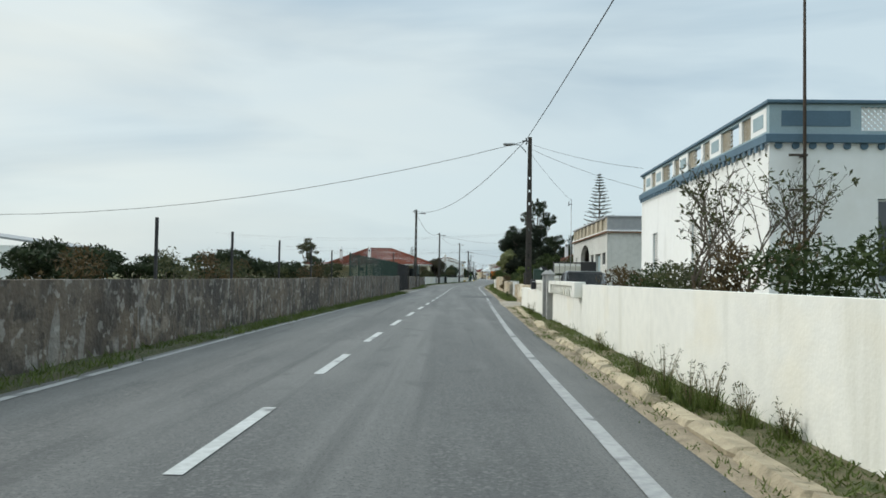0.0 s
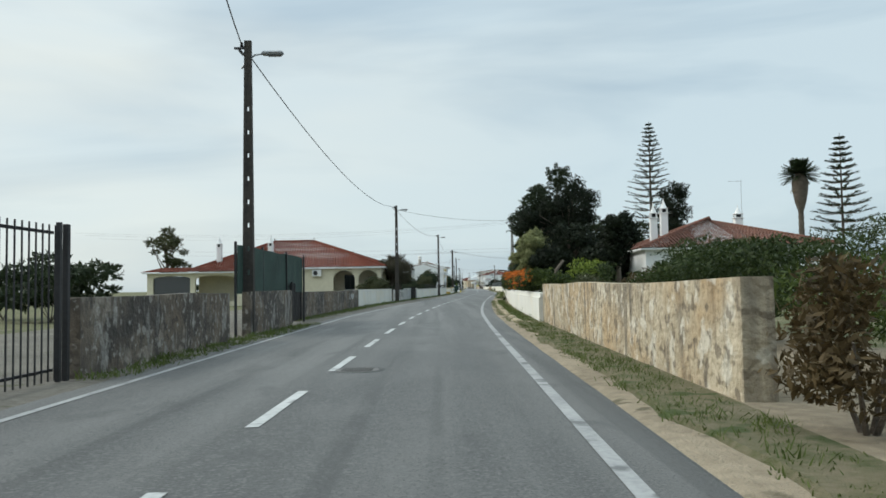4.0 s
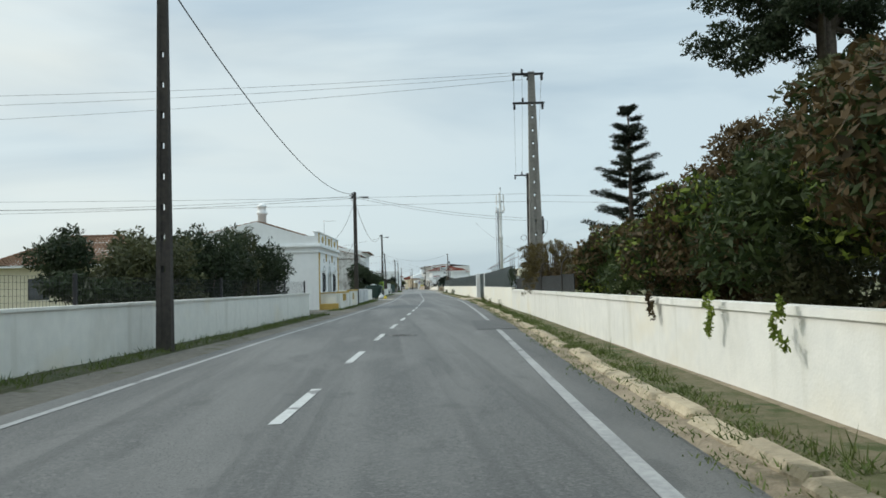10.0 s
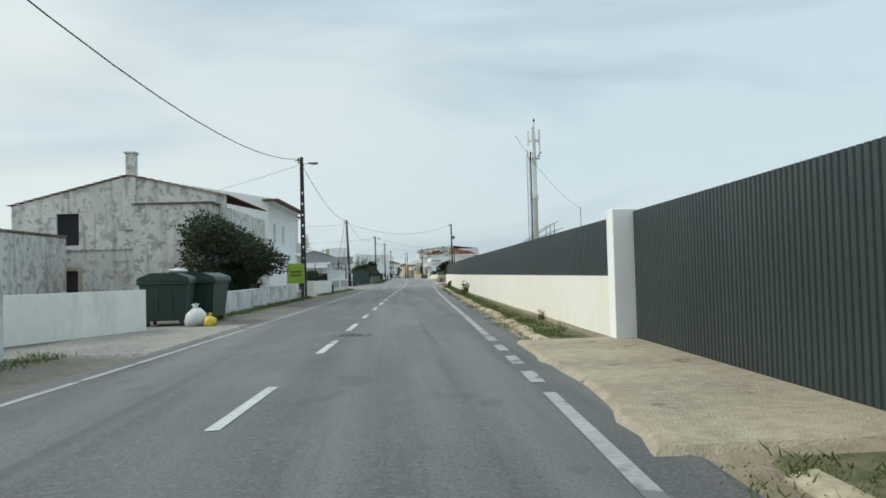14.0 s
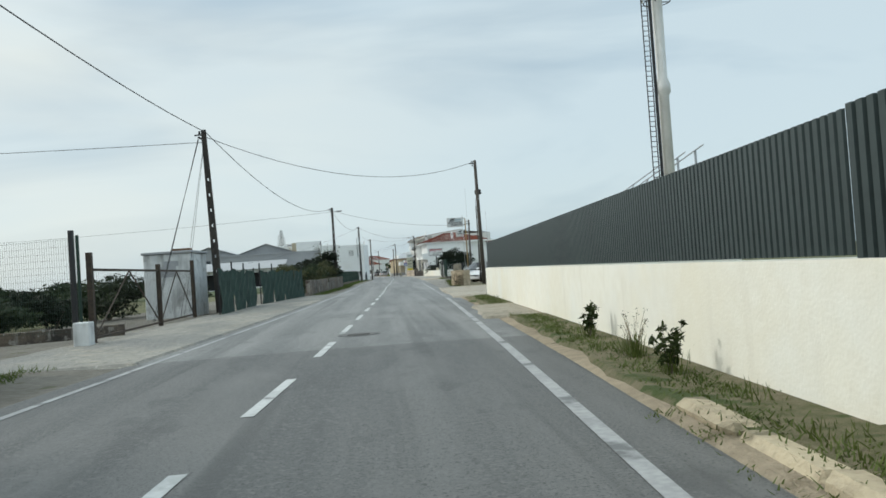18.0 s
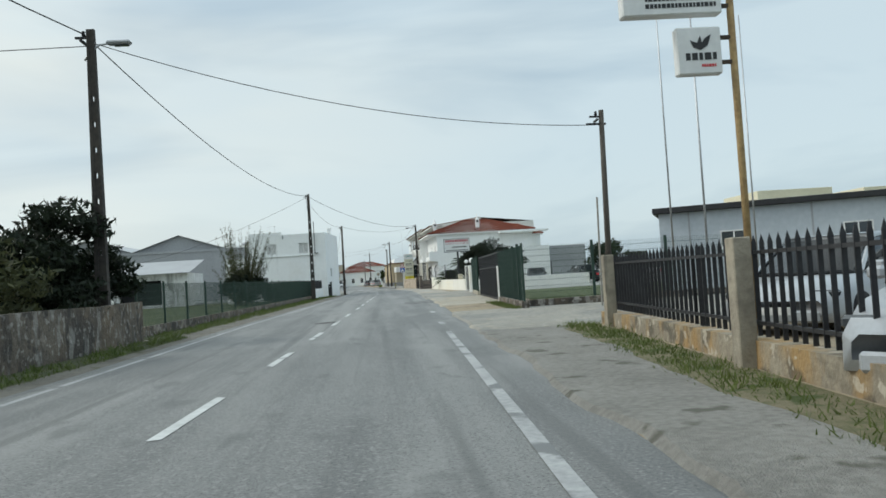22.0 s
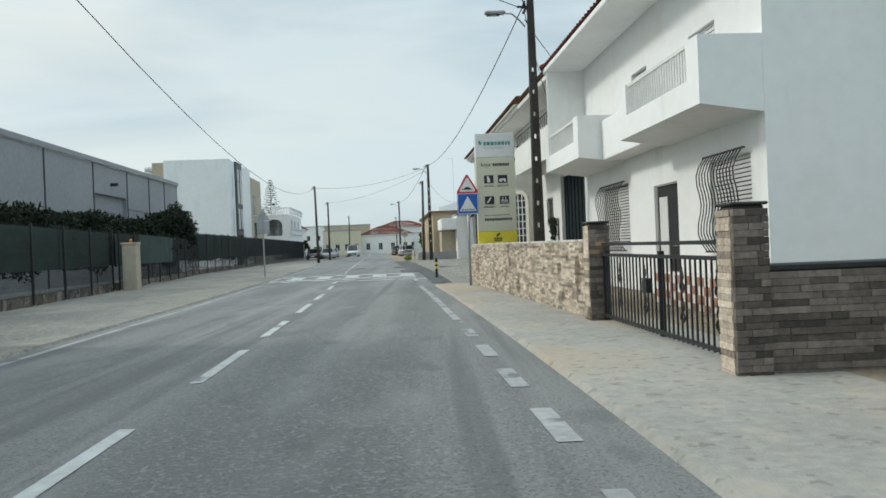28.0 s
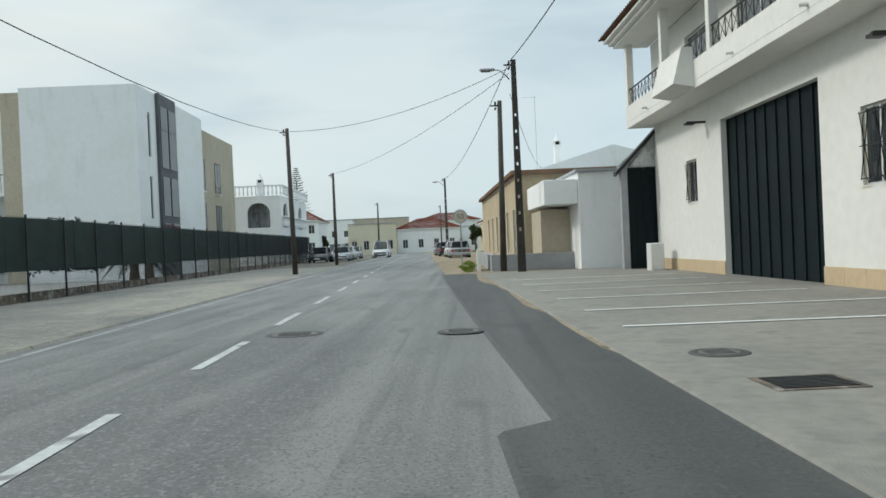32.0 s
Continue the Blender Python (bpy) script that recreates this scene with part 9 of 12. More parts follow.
mc = thing("meter_cabinet", "white meter cabinet beside a fence", "cabinet", spot(337.8, 4.05), group="meter cabinets")
part("cabinet_body", Mesh().box(-0.16, 0.16, -0.13, 0.13, -0.05, 1.5, b=0.015), white_metal, mc)
part("cabinet_door", Mesh().box(-0.13, 0.13, -0.142, -0.131, 0.7, 1.42, b=0.004), white_metal, mc)
tbn = thing("cabinet", "dark green utility cabinet against a white wall", "cabinet", spot(379.2, -6.35), group="meter cabinets")
part("cabinet_body", Mesh().box(-0.16, 0.16, -0.2, 0.2, -0.05, 1.35, b=0.02), fence_green, tbn)
part("cabinet_top", Mesh().box(-0.19, 0.19, -0.23, 0.23, 1.352, 1.4, b=0.01), dark_metal, tbn)

# ---------------- totem, road signs, bollard, crossing ----------------
to = thing("totem_sign", "tall shop totem sign in white, beige and yellow", "sign", spot(403.7, 2.45))
part("panel", Mesh().box(0, 1.12, 0, 0.3, 3.68, 4.36, b=0.01), sign_white, to, "white top panel")
pm_ = part("panel", Mesh().box(0, 1.12, 0.004, 0.3, 1.56, 3.678, b=0.01), sign_beige, to, "beige middle panel")
py_ = part("panel", Mesh().box(0, 1.12, 0, 0.3, 1.2, 1.556, b=0.01), sign_yellow, to, "yellow base panel")
part("plinth", Mesh().box(0.05, 1.07, 0.05, 0.28, -0.1, 1.198), grey_render, to)
bars(to, pose(0, -0.001, 0), [(0.24, 1.0, 4.02, 4.12)], sign_teal)
part("logo", Mesh().poly([(0.12, 4.02), (0.17, 4.05), (0.2, 4.13), (0.15, 4.1), (0.14, 4.18), (0.09, 4.12)], 0.006, pose(0, -0.007, 0)), sign_teal, to)
bars(to, pose(0, -0.001, 0), [(0.24, 0.85, 3.93, 3.945)], pale_blue)
letters(pm_, "loja", pose(0.28, -0.002, 3.42), 0.16, ink, width=0.27)
bars(pm_, pose(0, 0.001, 0), [(0.48, 0.98, 3.42, 3.5)], ink)
for (x, z, wd_) in ((0.22, 2.93, "pet shop"), (0.62, 2.93, "agricultura"), (0.22, 2.33, "jardinagem"), (0.65, 2.33, "piscinas")):
    ic = part("icon", Mesh().box(x, x + 0.27, -0.004, 0.0, z, z + 0.23), ink, pm_)
    g = Mesh()
    if wd_ == "pet shop":
        g.box(x + 0.09, x + 0.17, -0.008, -0.005, z + 0.03, z + 0.14).box(x + 0.08, x + 0.14, -0.008, -0.005, z + 0.14, z + 0.2)
    elif wd_ == "agricultura":
        g.lathe([(0.05, 0), (0.05, 0.003)], 12, pose(x + 0.08, -0.005, z + 0.08, 90)).box(x + 0.1, x + 0.22, -0.008, -0.005, z + 0.08, z + 0.13).lathe([(0.035, 0), (0.035, 0.003)], 12, pose(x + 0.2, -0.005, z + 0.065, 90))
    elif wd_ == "jardinagem":
        g.poly([(x + 0.05, z + 0.04), (x + 0.09, z + 0.04), (x + 0.2, z + 0.18), (x + 0.15, z + 0.2)], 0.003, pose(0, -0.008, 0))
    else:
        g.box(x + 0.04, x + 0.23, -0.008, -0.005, z + 0.04, z + 0.06).box(x + 0.04, x + 0.23, -0.008, -0.005, z + 0.09, z + 0.11).box(x + 0.08, x + 0.1, -0.008, -0.005, z + 0.1, z + 0.2).box(x + 0.16, x + 0.18, -0.008, -0.005, z + 0.1, z + 0.2)
    part("symbol", g, sign_white, ic)
    letters(pm_, wd_, pose(x + 0.135, -0.002, z - 0.09), 0.075, ink)
letters(pm_, "visite-nos também on-line", pose(0.56, -0.002, 2.0), 0.06, ink, width=0.75)
bars(pm_, pose(0, 0.001, 0), [(0.2, 0.98, 1.86, 1.93)], ink)
part("logo", Mesh().poly([(0.5, 1.42), (0.54, 1.4), (0.6, 1.44), (0.63, 1.52), (0.55, 1.48)], 0.006, pose(0, -0.007, 0)), fence_green, py_)
bars(py_, pose(0, -0.001, 0), [(0.44, 0.68, 1.33, 1.37), (0.45, 0.67, 1.27, 1.31)], fence_green)

rs = thing("road_sign", "speed bump and crossing signs on a grey post", "road sign", spot(403.45, 2.15), group="road signs")
part("post_shaft", Mesh().tube([(0, 0.05, -0.1), (0, 0.05, 3.05)], 0.035, 10), steel, rs, smooth=True)


def rounded_triangle(r, z, y, h):
    p = []
    for k in range(3):
        a = math.radians(90 + 120 * k)
        c = (0.86 * r * math.cos(a), z + 0.86 * r * math.sin(a))
        for d in (-50, 0, 50):
            b = a + math.radians(d)
            p.append((c[0] + 0.14 * r * math.cos(b), c[1] + 0.14 * r * math.sin(b)))
    return Mesh().poly(p, h, pose(0, y, 0))


t1 = part("triangle_plate", rounded_triangle(0.34, 2.84, 0.0, 0.02), traffic_red, rs, "red-bordered warning triangle")
part("triangle_face", rounded_triangle(0.25, 2.84, -0.006, 0.005), sign_white, t1)
part("hump_symbol", Mesh().poly([(-0.15, 2.755), (0.15, 2.755), (0.15, 2.775), (0.1, 2.78), (0.05, 2.83), (-0.05, 2.83), (-0.1, 2.78), (-0.15, 2.775)], 0.004, pose(0, -0.011, 0)), ink, t1)
t2 = part("square_plate", Mesh().box(-0.3, 0.3, 0, 0.02, 2.06, 2.66, b=0.008), sign_blue, rs, "blue pedestrian crossing plate")
part("square_border", Mesh().box(-0.29, 0.29, -0.004, -0.001, 2.07, 2.085).box(-0.29, 0.29, -0.004, -0.001, 2.635, 2.65).box(-0.29, -0.275, -0.004, -0.001, 2.085, 2.635).box(0.275, 0.29, -0.004, -0.001, 2.085, 2.635), sign_white, t2)
part("triangle_face", Mesh().poly([(-0.24, 2.15), (0.24, 2.15), (0, 2.57)], 0.004, pose(0, -0.005, 0)), sign_white, t2)
zb = Mesh()
for i in range(5):
    zb.box(-0.17 + i * 0.075, -0.125 + i * 0.075, -0.009, -0.006, 2.17, 2.21)
part("crossing_symbol", zb, ink, t2)
s2 = thing("road_sign", "grey back of a road sign on a post", "road sign", spot(418.2, -6.05, 0.1), group="road signs")
part("post_shaft", Mesh().tube([(0, -0.05, -0.1), (0, -0.05, 3.1)], 0.035, 10), steel, s2)
part("square_plate", Mesh().box(-0.3, 0.3, 0, 0.02, 2.0, 2.6, b=0.008), steel, s2)
part("triangle_plate", rounded_triangle(0.34, 2.82, 0, 0.02), steel, s2)
s3 = thing("road_sign", "faded round speed limit sign on a post", "road sign", spot(452.0, 1.5), group="road signs")
part("post_shaft", Mesh().tube([(0, 0.05, -0.1), (0, 0.05, 2.75)], 0.035, 10), steel, s3)
rd = part("round_plate", Mesh().lathe([(0, 0), (0.32, 0.0), (0.32, 0.02), (0, 0.02)], 24, pose(0, 0.02, 2.45, 90)), grey_render, s3)
part("round_face", Mesh().lathe([(0, 0), (0.25, 0.0), (0.25, 0.004), (0, 0.004)], 24, pose(0, -0.001, 2.45, 90)), beige_house, rd)
letters(rd, "50", pose(0, -0.007, 2.33), 0.34, dark_metal)
bo = thing("bollard", "black and yellow banded flexible bollard", "bollard", spot(410.4, 1.6))
for i, (za, zb2, yel) in enumerate(((0, 0.36, 0), (0.362, 0.44, 1), (0.442, 0.52, 0), (0.522, 0.6, 1), (0.602, 0.74, 0))):
    part("band", Mesh().lathe([(0.05, za), (0.05, zb2), (0.0, zb2 + 0.001)], 14), sign_yellow if yel else dark_metal, bo, smooth=False)
part("bollard_base", Mesh().lathe([(0.12, -0.02), (0.12, 0.02), (0.05, 0.03)], 14), dark_metal, bo)

for k in range(6):
    o = 0.3 - k * 1.19
    for a, b, d in ((413.45, 416.75, 0.0), (411.85, 412.6, 0.0), (412.65, 413.4, -0.6), (416.8, 417.5, -0.6)):
        patch("crossing_bar", a, b, o + d + (0.04 if a < 412 else -0.02), o + d + 0.58, 0.025, paint_white, "white zebra crossing bar on asphalt", "road marking")["group"] = "zebra bars"
patch("crossing_line", 418.9, 419.15, -5.6, -2.3, 0.025, paint_white, "white line beyond a crossing", "road marking")
for a, b in ((-2.25, -1.45), (-1.36, 0.06), (0.14, 1.24)):
    patch("stop_line", 410.35, 410.75, a, b, 0.025, paint_white, "broken white line before a crossing", "road marking")["group"] = "stop line dashes"
for u in (-2.2, 0.74):
    patch("lane_tick", 408.9, 410.1, u, u + 0.12, 0.025, paint_white, "short white tick before a crossing", "road marking")

# forecourt in front of the long building
patch("forecourt", 405.0, 446.5, 1.9, 8.9, 0.05, paving, "worn concrete forecourt with stall lines", "pavement")
patch("tarmac_apron", 406.5, 418.4, 1.25, 2.35, 0.026, asphalt_dark, "worn dark asphalt beside a forecourt", "road")
patch("tarmac_strip", 418.6, 447.0, lambda y: 0.42 if y < 422.0 else float(np.interp(y, [422, 430, 447], [0.83, 0.68, 0.5])), 2.35, 0.03, asphalt_dark, "strip of new dark asphalt along the kerb", "road", step=0.3)
for y in (408.3, 410.9, 413.5, 416.1, 418.65, 421.1, 427.0, 429.4, 432.0, 434.6, 437.3, 440.0):
    patch("stall_line", y, y + 0.13, 2.45, 7.2, 0.06, sign_white, "thin white parking stall line", "road marking", step=0.09)["group"] = "stall lines"
dg = thing("drain_grate", "dark iron drain grate in concrete", "drain grate", spot(423.0, 2.8))
part("grate_frame", Mesh().box(-0.34, 0.34, -0.27, 0.27, 0.04, 0.058), old_concrete, dg)
gr = Mesh()
for i in range(9):
    gr.box(-0.28, 0.28, -0.22 + i * 0.05, -0.195 + i * 0.05, 0.058, 0.066)
part("grate", gr, dark_metal, dg)


worn_iron = mat("worn cast iron", (0.17, 0.165, 0.155), (0.10, 0.097, 0.092), 0.6, 2, 20, 0.3, 80, 0.4)


def manhole(y, u, z=0.02, r=0.32):
    m = thing("manhole_cover", "worn round iron manhole cover set in asphalt", "manhole cover", spot(y, u, z), group="manhole covers")
    part("cover_ring", Mesh().lathe([(r + 0.09, -0.005), (r + 0.08, 0.004), (r + 0.01, 0.005), (r + 0.005, -0.01)], 32), asphalt_dark, m)
    part("cover", Mesh().lathe([(r, -0.01), (r, 0.006), (r - 0.04, 0.007), (r - 0.045, 0.002), (0, 0.003)], 32), worn_iron, m)
    g = Mesh()
    for i in range(-3, 4):
        g.box(-r * 0.7, r * 0.7, i * 0.07 - 0.012, i * 0.07 + 0.012, 0.003, 0.008)
    part("cover_ribs", g, worn_iron, m)


for y, u in ((67.7, -1.45), (159.4, -1.3), (212.4, -1.45), (266.5, -1.3), (330.6, -2.35), (383.0, -1.63), (428.0, -1.95)):
    manhole(y, u)
manhole(427.6, 0.4, 0.02, 0.24)
manhole(424.6, 2.75, 0.055, 0.2)
patch("asphalt_patch", 44.4, 48.7, -0.5, 1.3, 0.022, road_mat("darker asphalt patch", (0.078, 0.080, 0.079), (0.06, 0.062, 0.062), (0.09, 0.09, 0.088)), "dark rectangular asphalt repair patch")
patch("asphalt_patch", 161.0, 166.0, 0.63, 1.7, 0.022, bpy.data.materials["darker asphalt patch"], "dark rectangular asphalt repair patch")
patch("asphalt_patch", 343.5, 346.5, 0.1, 1.45, 0.022, asphalt, "dark rectangular asphalt repair patch")

# planters
terracotta = mat("pinkish terracotta", (0.42, 0.22, 0.15), (0.34, 0.18, 0.12), 0.9, 1, 9, 0.3, 50)
for y, u in ((416.1, 4.75), (411.8, 4.75)):
    pl = thing("planter", "square terracotta planter with a bushy shrub", "planter", spot(y, u, 0.05), group="planters")
    e0, e1 = 0.23, 0.27
    part("pot", Mesh().add([(-e0, -e0, 0), (e0, -e0, 0), (e0, e0, 0), (-e0, e0, 0), (-e1, -e1, 0.42), (e1, -e1, 0.42), (e1, e1, 0.42), (-e1, e1, 0.42)], [(3, 2, 1, 0), (0, 1, 5, 4), (1, 2, 6, 5), (2, 3, 7, 6), (3, 0, 4, 7), (4, 5, 6, 7)]), terracotta, pl)
    part("pot_rim", Mesh().box(-e1 - 0.02, e1 + 0.02, -e1 - 0.02, -e1 + 0.05, 0.37, 0.43, b=0.01).box(-e1 - 0.02, e1 + 0.02, e1 - 0.05, e1 + 0.02, 0.37, 0.43, b=0.01).box(-e1 - 0.02, -e1 + 0.05, -e1 + 0.05, e1 - 0.05, 0.37, 0.43, b=0.01).box(e1 - 0.05, e1 + 0.02, -e1 + 0.05, e1 - 0.05, 0.37, 0.43, b=0.01), terracotta, pl)
    part("foliage", leaves(clumps(0, 0, 0.66, 0.42, 0.42, 0.3, 14, int(y)), 2600, 0.03, int(y)), leaf_olive, pl)

# ---------------- bins, bags, banner, small posts ----------------
bin_green = mat("dark green bin plastic", (0.018, 0.045, 0.035), (0.014, 0.035, 0.028), 0.5, 1, 12, 0.1, 60)
for y, u, tn in ((217.9, -6.75, 8), (219.6, -6.35, -4)):
    bn_ = thing("wheelie_dumpster", "dark green plastic dumpster with a domed lid", "dumpster", spot(y, u, 0, tn), group="dumpsters")
    part("bin_body", Mesh().add([(-0.5, -0.55, 0.16), (0.5, -0.55, 0.16), (0.5, 0.55, 0.16), (-0.5, 0.55, 0.16), (-0.6, -0.66, 1.15), (0.6, -0.66, 1.15), (0.6, 0.66, 1.15), (-0.6, 0.66, 1.15)], [(3, 2, 1, 0), (0, 1, 5, 4), (1, 2, 6, 5), (2, 3, 7, 6), (3, 0, 4, 7), (4, 5, 6, 7)]), bin_green, bn_)
    part("bin_rim", Mesh().box(-0.65, 0.65, -0.71, 0.71, 1.1, 1.18, b=0.02), bin_green, bn_)
    part("bin_lid", Mesh().poly([(-0.66, 1.182), (0.66, 1.182), (0.62, 1.28), (0.3, 1.4), (-0.3, 1.4), (-0.62, 1.28)], 1.42, pose(0, -0.71, 0)), bin_green, bn_)
    for x in (-0.42, 0.42):
        for yy in (-0.45, 0.45):
            part("wheel", Mesh().lathe([(0, -0.03), (0.1, -0.03), (0.1, 0.03), (0, 0.03)], 12, pose(x, yy, 0.1, 90, 0, 90)), dark_metal, bn_)
    part("bin_rib", Mesh().box(-0.2, -0.15, -0.64, -0.6, 0.35, 1.05).box(0.15, 0.2, -0.64, -0.6, 0.35, 1.05), bin_green, bn_)
rub = random.Random(5)
for y, u, c, s, lb_ in ((216.9, -5.75, (0.62, 0.63, 0.62), 1.0, "tied white plastic rubbish bag"), (216.7, -5.35, (0.66, 0.5, 0.05), 0.6, "yellow plastic rubbish bag"), (218.3, -6.6, (0.6, 0.61, 0.62), 0.7, "white plastic bag on a bin lid")):
    zb_ = 1.4 if "lid" in lb_ else 0.0
    bg_ = Mesh().lathe([(0, 0), (0.2 * s, 0.02), (0.27 * s, 0.16 * s), (0.24 * s, 0.34 * s), (0.12 * s, 0.46 * s), (0.04 * s, 0.5 * s), (0.08 * s, 0.58 * s), (0, 0.6 * s)], 14)
    bg_.v = [(x + rub.uniform(-.03, .03), yv + rub.uniform(-.03, .03), z + rub.uniform(-.01, .02) * (z > 0.01)) for x, yv, z in bg_.v]
    if zb_:
        bg_.v = [(x * 1.4, yv * 1.6, z * 0.35) for x, yv, z in bg_.v]
    thing("rubbish_bag", lb_, "rubbish bag", spot(y, u, zb_), bg_, plain("bag plastic", c, 0.35), group="rubbish bags", smooth=True)
bnr = thing("banner", "yellow-green banner fixed to a fence", "banner", spot(240.0, -6.85, 0, 12))
part("banner_sheet", Mesh().box(-0.45, 0.45, -0.01, 0.01, 0.85, 1.95), plain("lime banner cloth", (0.28, 0.42, 0.03), 0.6), bnr)
bars(bnr, pose(0, -0.012, 0), [(-0.3, 0.32, 1.45, 1.55), (-0.3, 0.32, 1.25, 1.35)], fence_green)
for x in (-0.46, 0.46):
    part("banner_post", Mesh().box(x - 0.02, x + 0.02, -0.01, 0.03, -0.1, 1.98), steel, bnr)
thing("marker_post", "short dark plastic marker post by a wall", "post", spot(251.8, -6.2), Mesh().box(-0.06, 0.06, -0.05, 0.05, -0.1, 0.6, b=0.015), dark_metal, group="marker posts")
pb = thing("brick_edging", "row of red brick edging stones", "edging", spot(386.6, 4.6), group="edging")
for i in range(4):
    part("brick", Mesh().box(0.1 + i * 0.5, 0.56 + i * 0.5, -0.1, 0.1, -0.02, 0.16, b=0.03), terracotta, pb)
part("edging_pot", Mesh().box(-0.3, 0.0, -0.2, 0.15, -0.02, 0.32, b=0.03), rubble, pb)
mbx = thing("mailboxes", "dark metal mailboxes on a balustrade", "mailbox", spot(26.2, 2.3))
part("mailbox_body", Mesh().box(-0.1, 0.06, -0.16, 0.14, 0.82, 1.16, b=0.02), dark_metal, mbx)
part("mailbox_body", Mesh().box(0.0, 0.26, 0.16, 0.4, 1.14, 1.5, b=0.02), fence_green, mbx)
part("mailbox_slot", Mesh().box(-0.07, 0.03, -0.168, -0.161, 1.06, 1.09), steel, mbx)
# unpainted plaster grey, with the shade of the posts' near side in the colour
post_grey = mat("shaded grey plaster", (0.36, 0.36, 0.345), (0.27, 0.27, 0.26), 0.9, 0.8, 8, 0.3, 40, streak=(0.17, 0.165, 0.15), amount=0.3)
for y in (21.42, 22.58):
    pier(y, 2.38, 0.2, 1.28, post_grey, "slim grey gate post with a pointed top", post_grey, cap_h=0.04, point=0.13)
bar_fence(21.55, 22.45, 2.42, 2.42, 0.08, 1.12, dark_metal, "narrow dark iron garden gate", 0.1, 0.008, 0.008, name="garden_gate", post=0.9)
# zigzag balustrades on the walls
for ya, yb, zh in ((23.5, 27.3, 0.8), (16.4, 20.95, 0.8)):
    zz = thing("zigzag_balustrade", "white zigzag concrete balustrade on a garden wall", "balustrade", group="balustrades")
    n = int((yb - ya) / 0.42)
    part("top_rail", along(ya - 0.02, yb + 0.02, 2.36, 2.34, zh + 0.24, zh + 0.33, 0.2, 2.0), white_wall, zz)
    for e in (ya - 0.22, yb + 0.22):
        part("end_block", Mesh().box(-0.12, 0.12, -0.2, 0.2, zh, zh + 0.33, spot(e, 2.45), b=0.012), white_wall, zz)
    for i in range(n):
        y0, y1 = ya + (yb - ya) * i / n, ya + (yb - ya) * (i + 1) / n
        ym = (y0 + y1) / 2
        s = Mesh()
        for a_, b_, za, zc in ((y0, ym, zh, zh + 0.24), (ym, y1, zh + 0.24, zh)):
            p, q = at(a_, 2.38, za), at(b_, 2.38, zc)
            s.add([p + Vector((0, -0.035, 0)), p + Vector((0, 0.035, 0)), q + Vector((0, 0.035, 0)), q + Vector((0, -0.035, 0)), p + Vector((0.12, -0.035, 0)), p + Vector((0.12, 0.035, 0)), q + Vector((0.12, 0.035, 0)), q + Vector((0.12, -0.035, 0))],
                  [(0, 3, 2, 1), (4, 5, 6, 7), (0, 1, 5, 4), (3, 7, 6, 2), (0, 4, 7, 3), (1, 2, 6, 5)])
        part("zigzag", s, white_wall, zz)
bar_fence(51.65, 52.15, 2.8, 2.8, 0.12, 0.95, white_metal, "narrow white metal garden gate", 0.12, 0.009, 0.009, name="garden_gate", post=0.5)
for a, b in ((41.32, 43.42), (43.5, 45.6)):
    gl = bar_fence(a, b, 2.6, 2.6, 0.15, 0.98, white_metal, "white iron garden gate leaf with scrolls", 0.16, 0.007, 0.007, name="garden_gate", post=2.1)
    for k in range(4):
        y = a + 0.24 + k * 0.48
        sc = Mesh()
        for s in (-1, 1):
            sc.tube([at(y + s * 0.06 * math.sin(q * 0.9), 2.59, 0.38 + q * 0.055) for q in range(9)], 0.009, 5)
            sc.tube([at(y + s * (0.045 + 0.03 * math.cos(q * 0.8)), 2.59, 0.84 + 0.03 * math.sin(q * 0.8)) for q in range(8)], 0.008, 5)
        part("scroll", sc, white_metal, gl, "curled white iron scroll")
cream_metal = plain("cream painted metal", (0.55, 0.54, 0.47), 0.6)
mbk_ = thing("mailbox_bank", "two rows of cream metal mailboxes on thin legs", "mailbox", spot(34.0, 3.8), group="mailboxes")
part("bank_frame", Mesh().box(-0.02, 1.17, 0.0, 0.3, 0.86, 1.36, b=0.01).box(-0.02, 1.17, 0.0, 0.3, 1.4, 1.92, b=0.01), dark_metal, mbk_)
for z in (0.88, 1.42):
    for k in range(5):
        x = k * 0.235
        bx = part("mailbox", Mesh().box(x, x + 0.215, -0.05, -0.001, z, z + 0.44, b=0.012), cream_metal, mbk_)
        part("flap", Mesh().box(x + 0.015, x + 0.2, -0.062, -0.051, z + 0.32, z + 0.41, b=0.004), white_metal, bx)
        part("lock", Mesh().box(x + 0.1, x + 0.12, -0.058, -0.051, z + 0.2, z + 0.22), dark_metal, bx)
for x in (0.1, 1.05):
    part("leg", Mesh().box(x - 0.02, x + 0.02, 0.1, 0.14, -0.1, 0.86), steel, mbk_)
part("side_cabinet", Mesh().box(1.18, 1.85, 0.0, 0.4, 0.9, 1.95, b=0.02), dark_metal, mbk_)
gm_ = thing("green_mailbox", "dark green metal mailbox with a pitched roof", "mailbox", spot(28.0, 2.75), group="mailboxes")
part("box_body", Mesh().box(-0.14, 0.18, -0.14, 0.14, 1.22, 1.5, b=0.015), fence_green, gm_)
part("box_roof", Mesh().poly([(-0.2, 1.502), (0.24, 1.502), (0.02, 1.62)], 0.34, pose(0, -0.17, 0)), dark_metal, gm_)
part("letter", Mesh().poly([(-0.12, 1.5), (0.0, 1.5), (-0.1, 1.6)], 0.004, pose(0, -0.185, 0)), white_metal, gm_, "folded white paper")
part("box_post", Mesh().box(-0.02, 0.06, -0.03, 0.03, -0.1, 1.22), dark_metal, gm_)
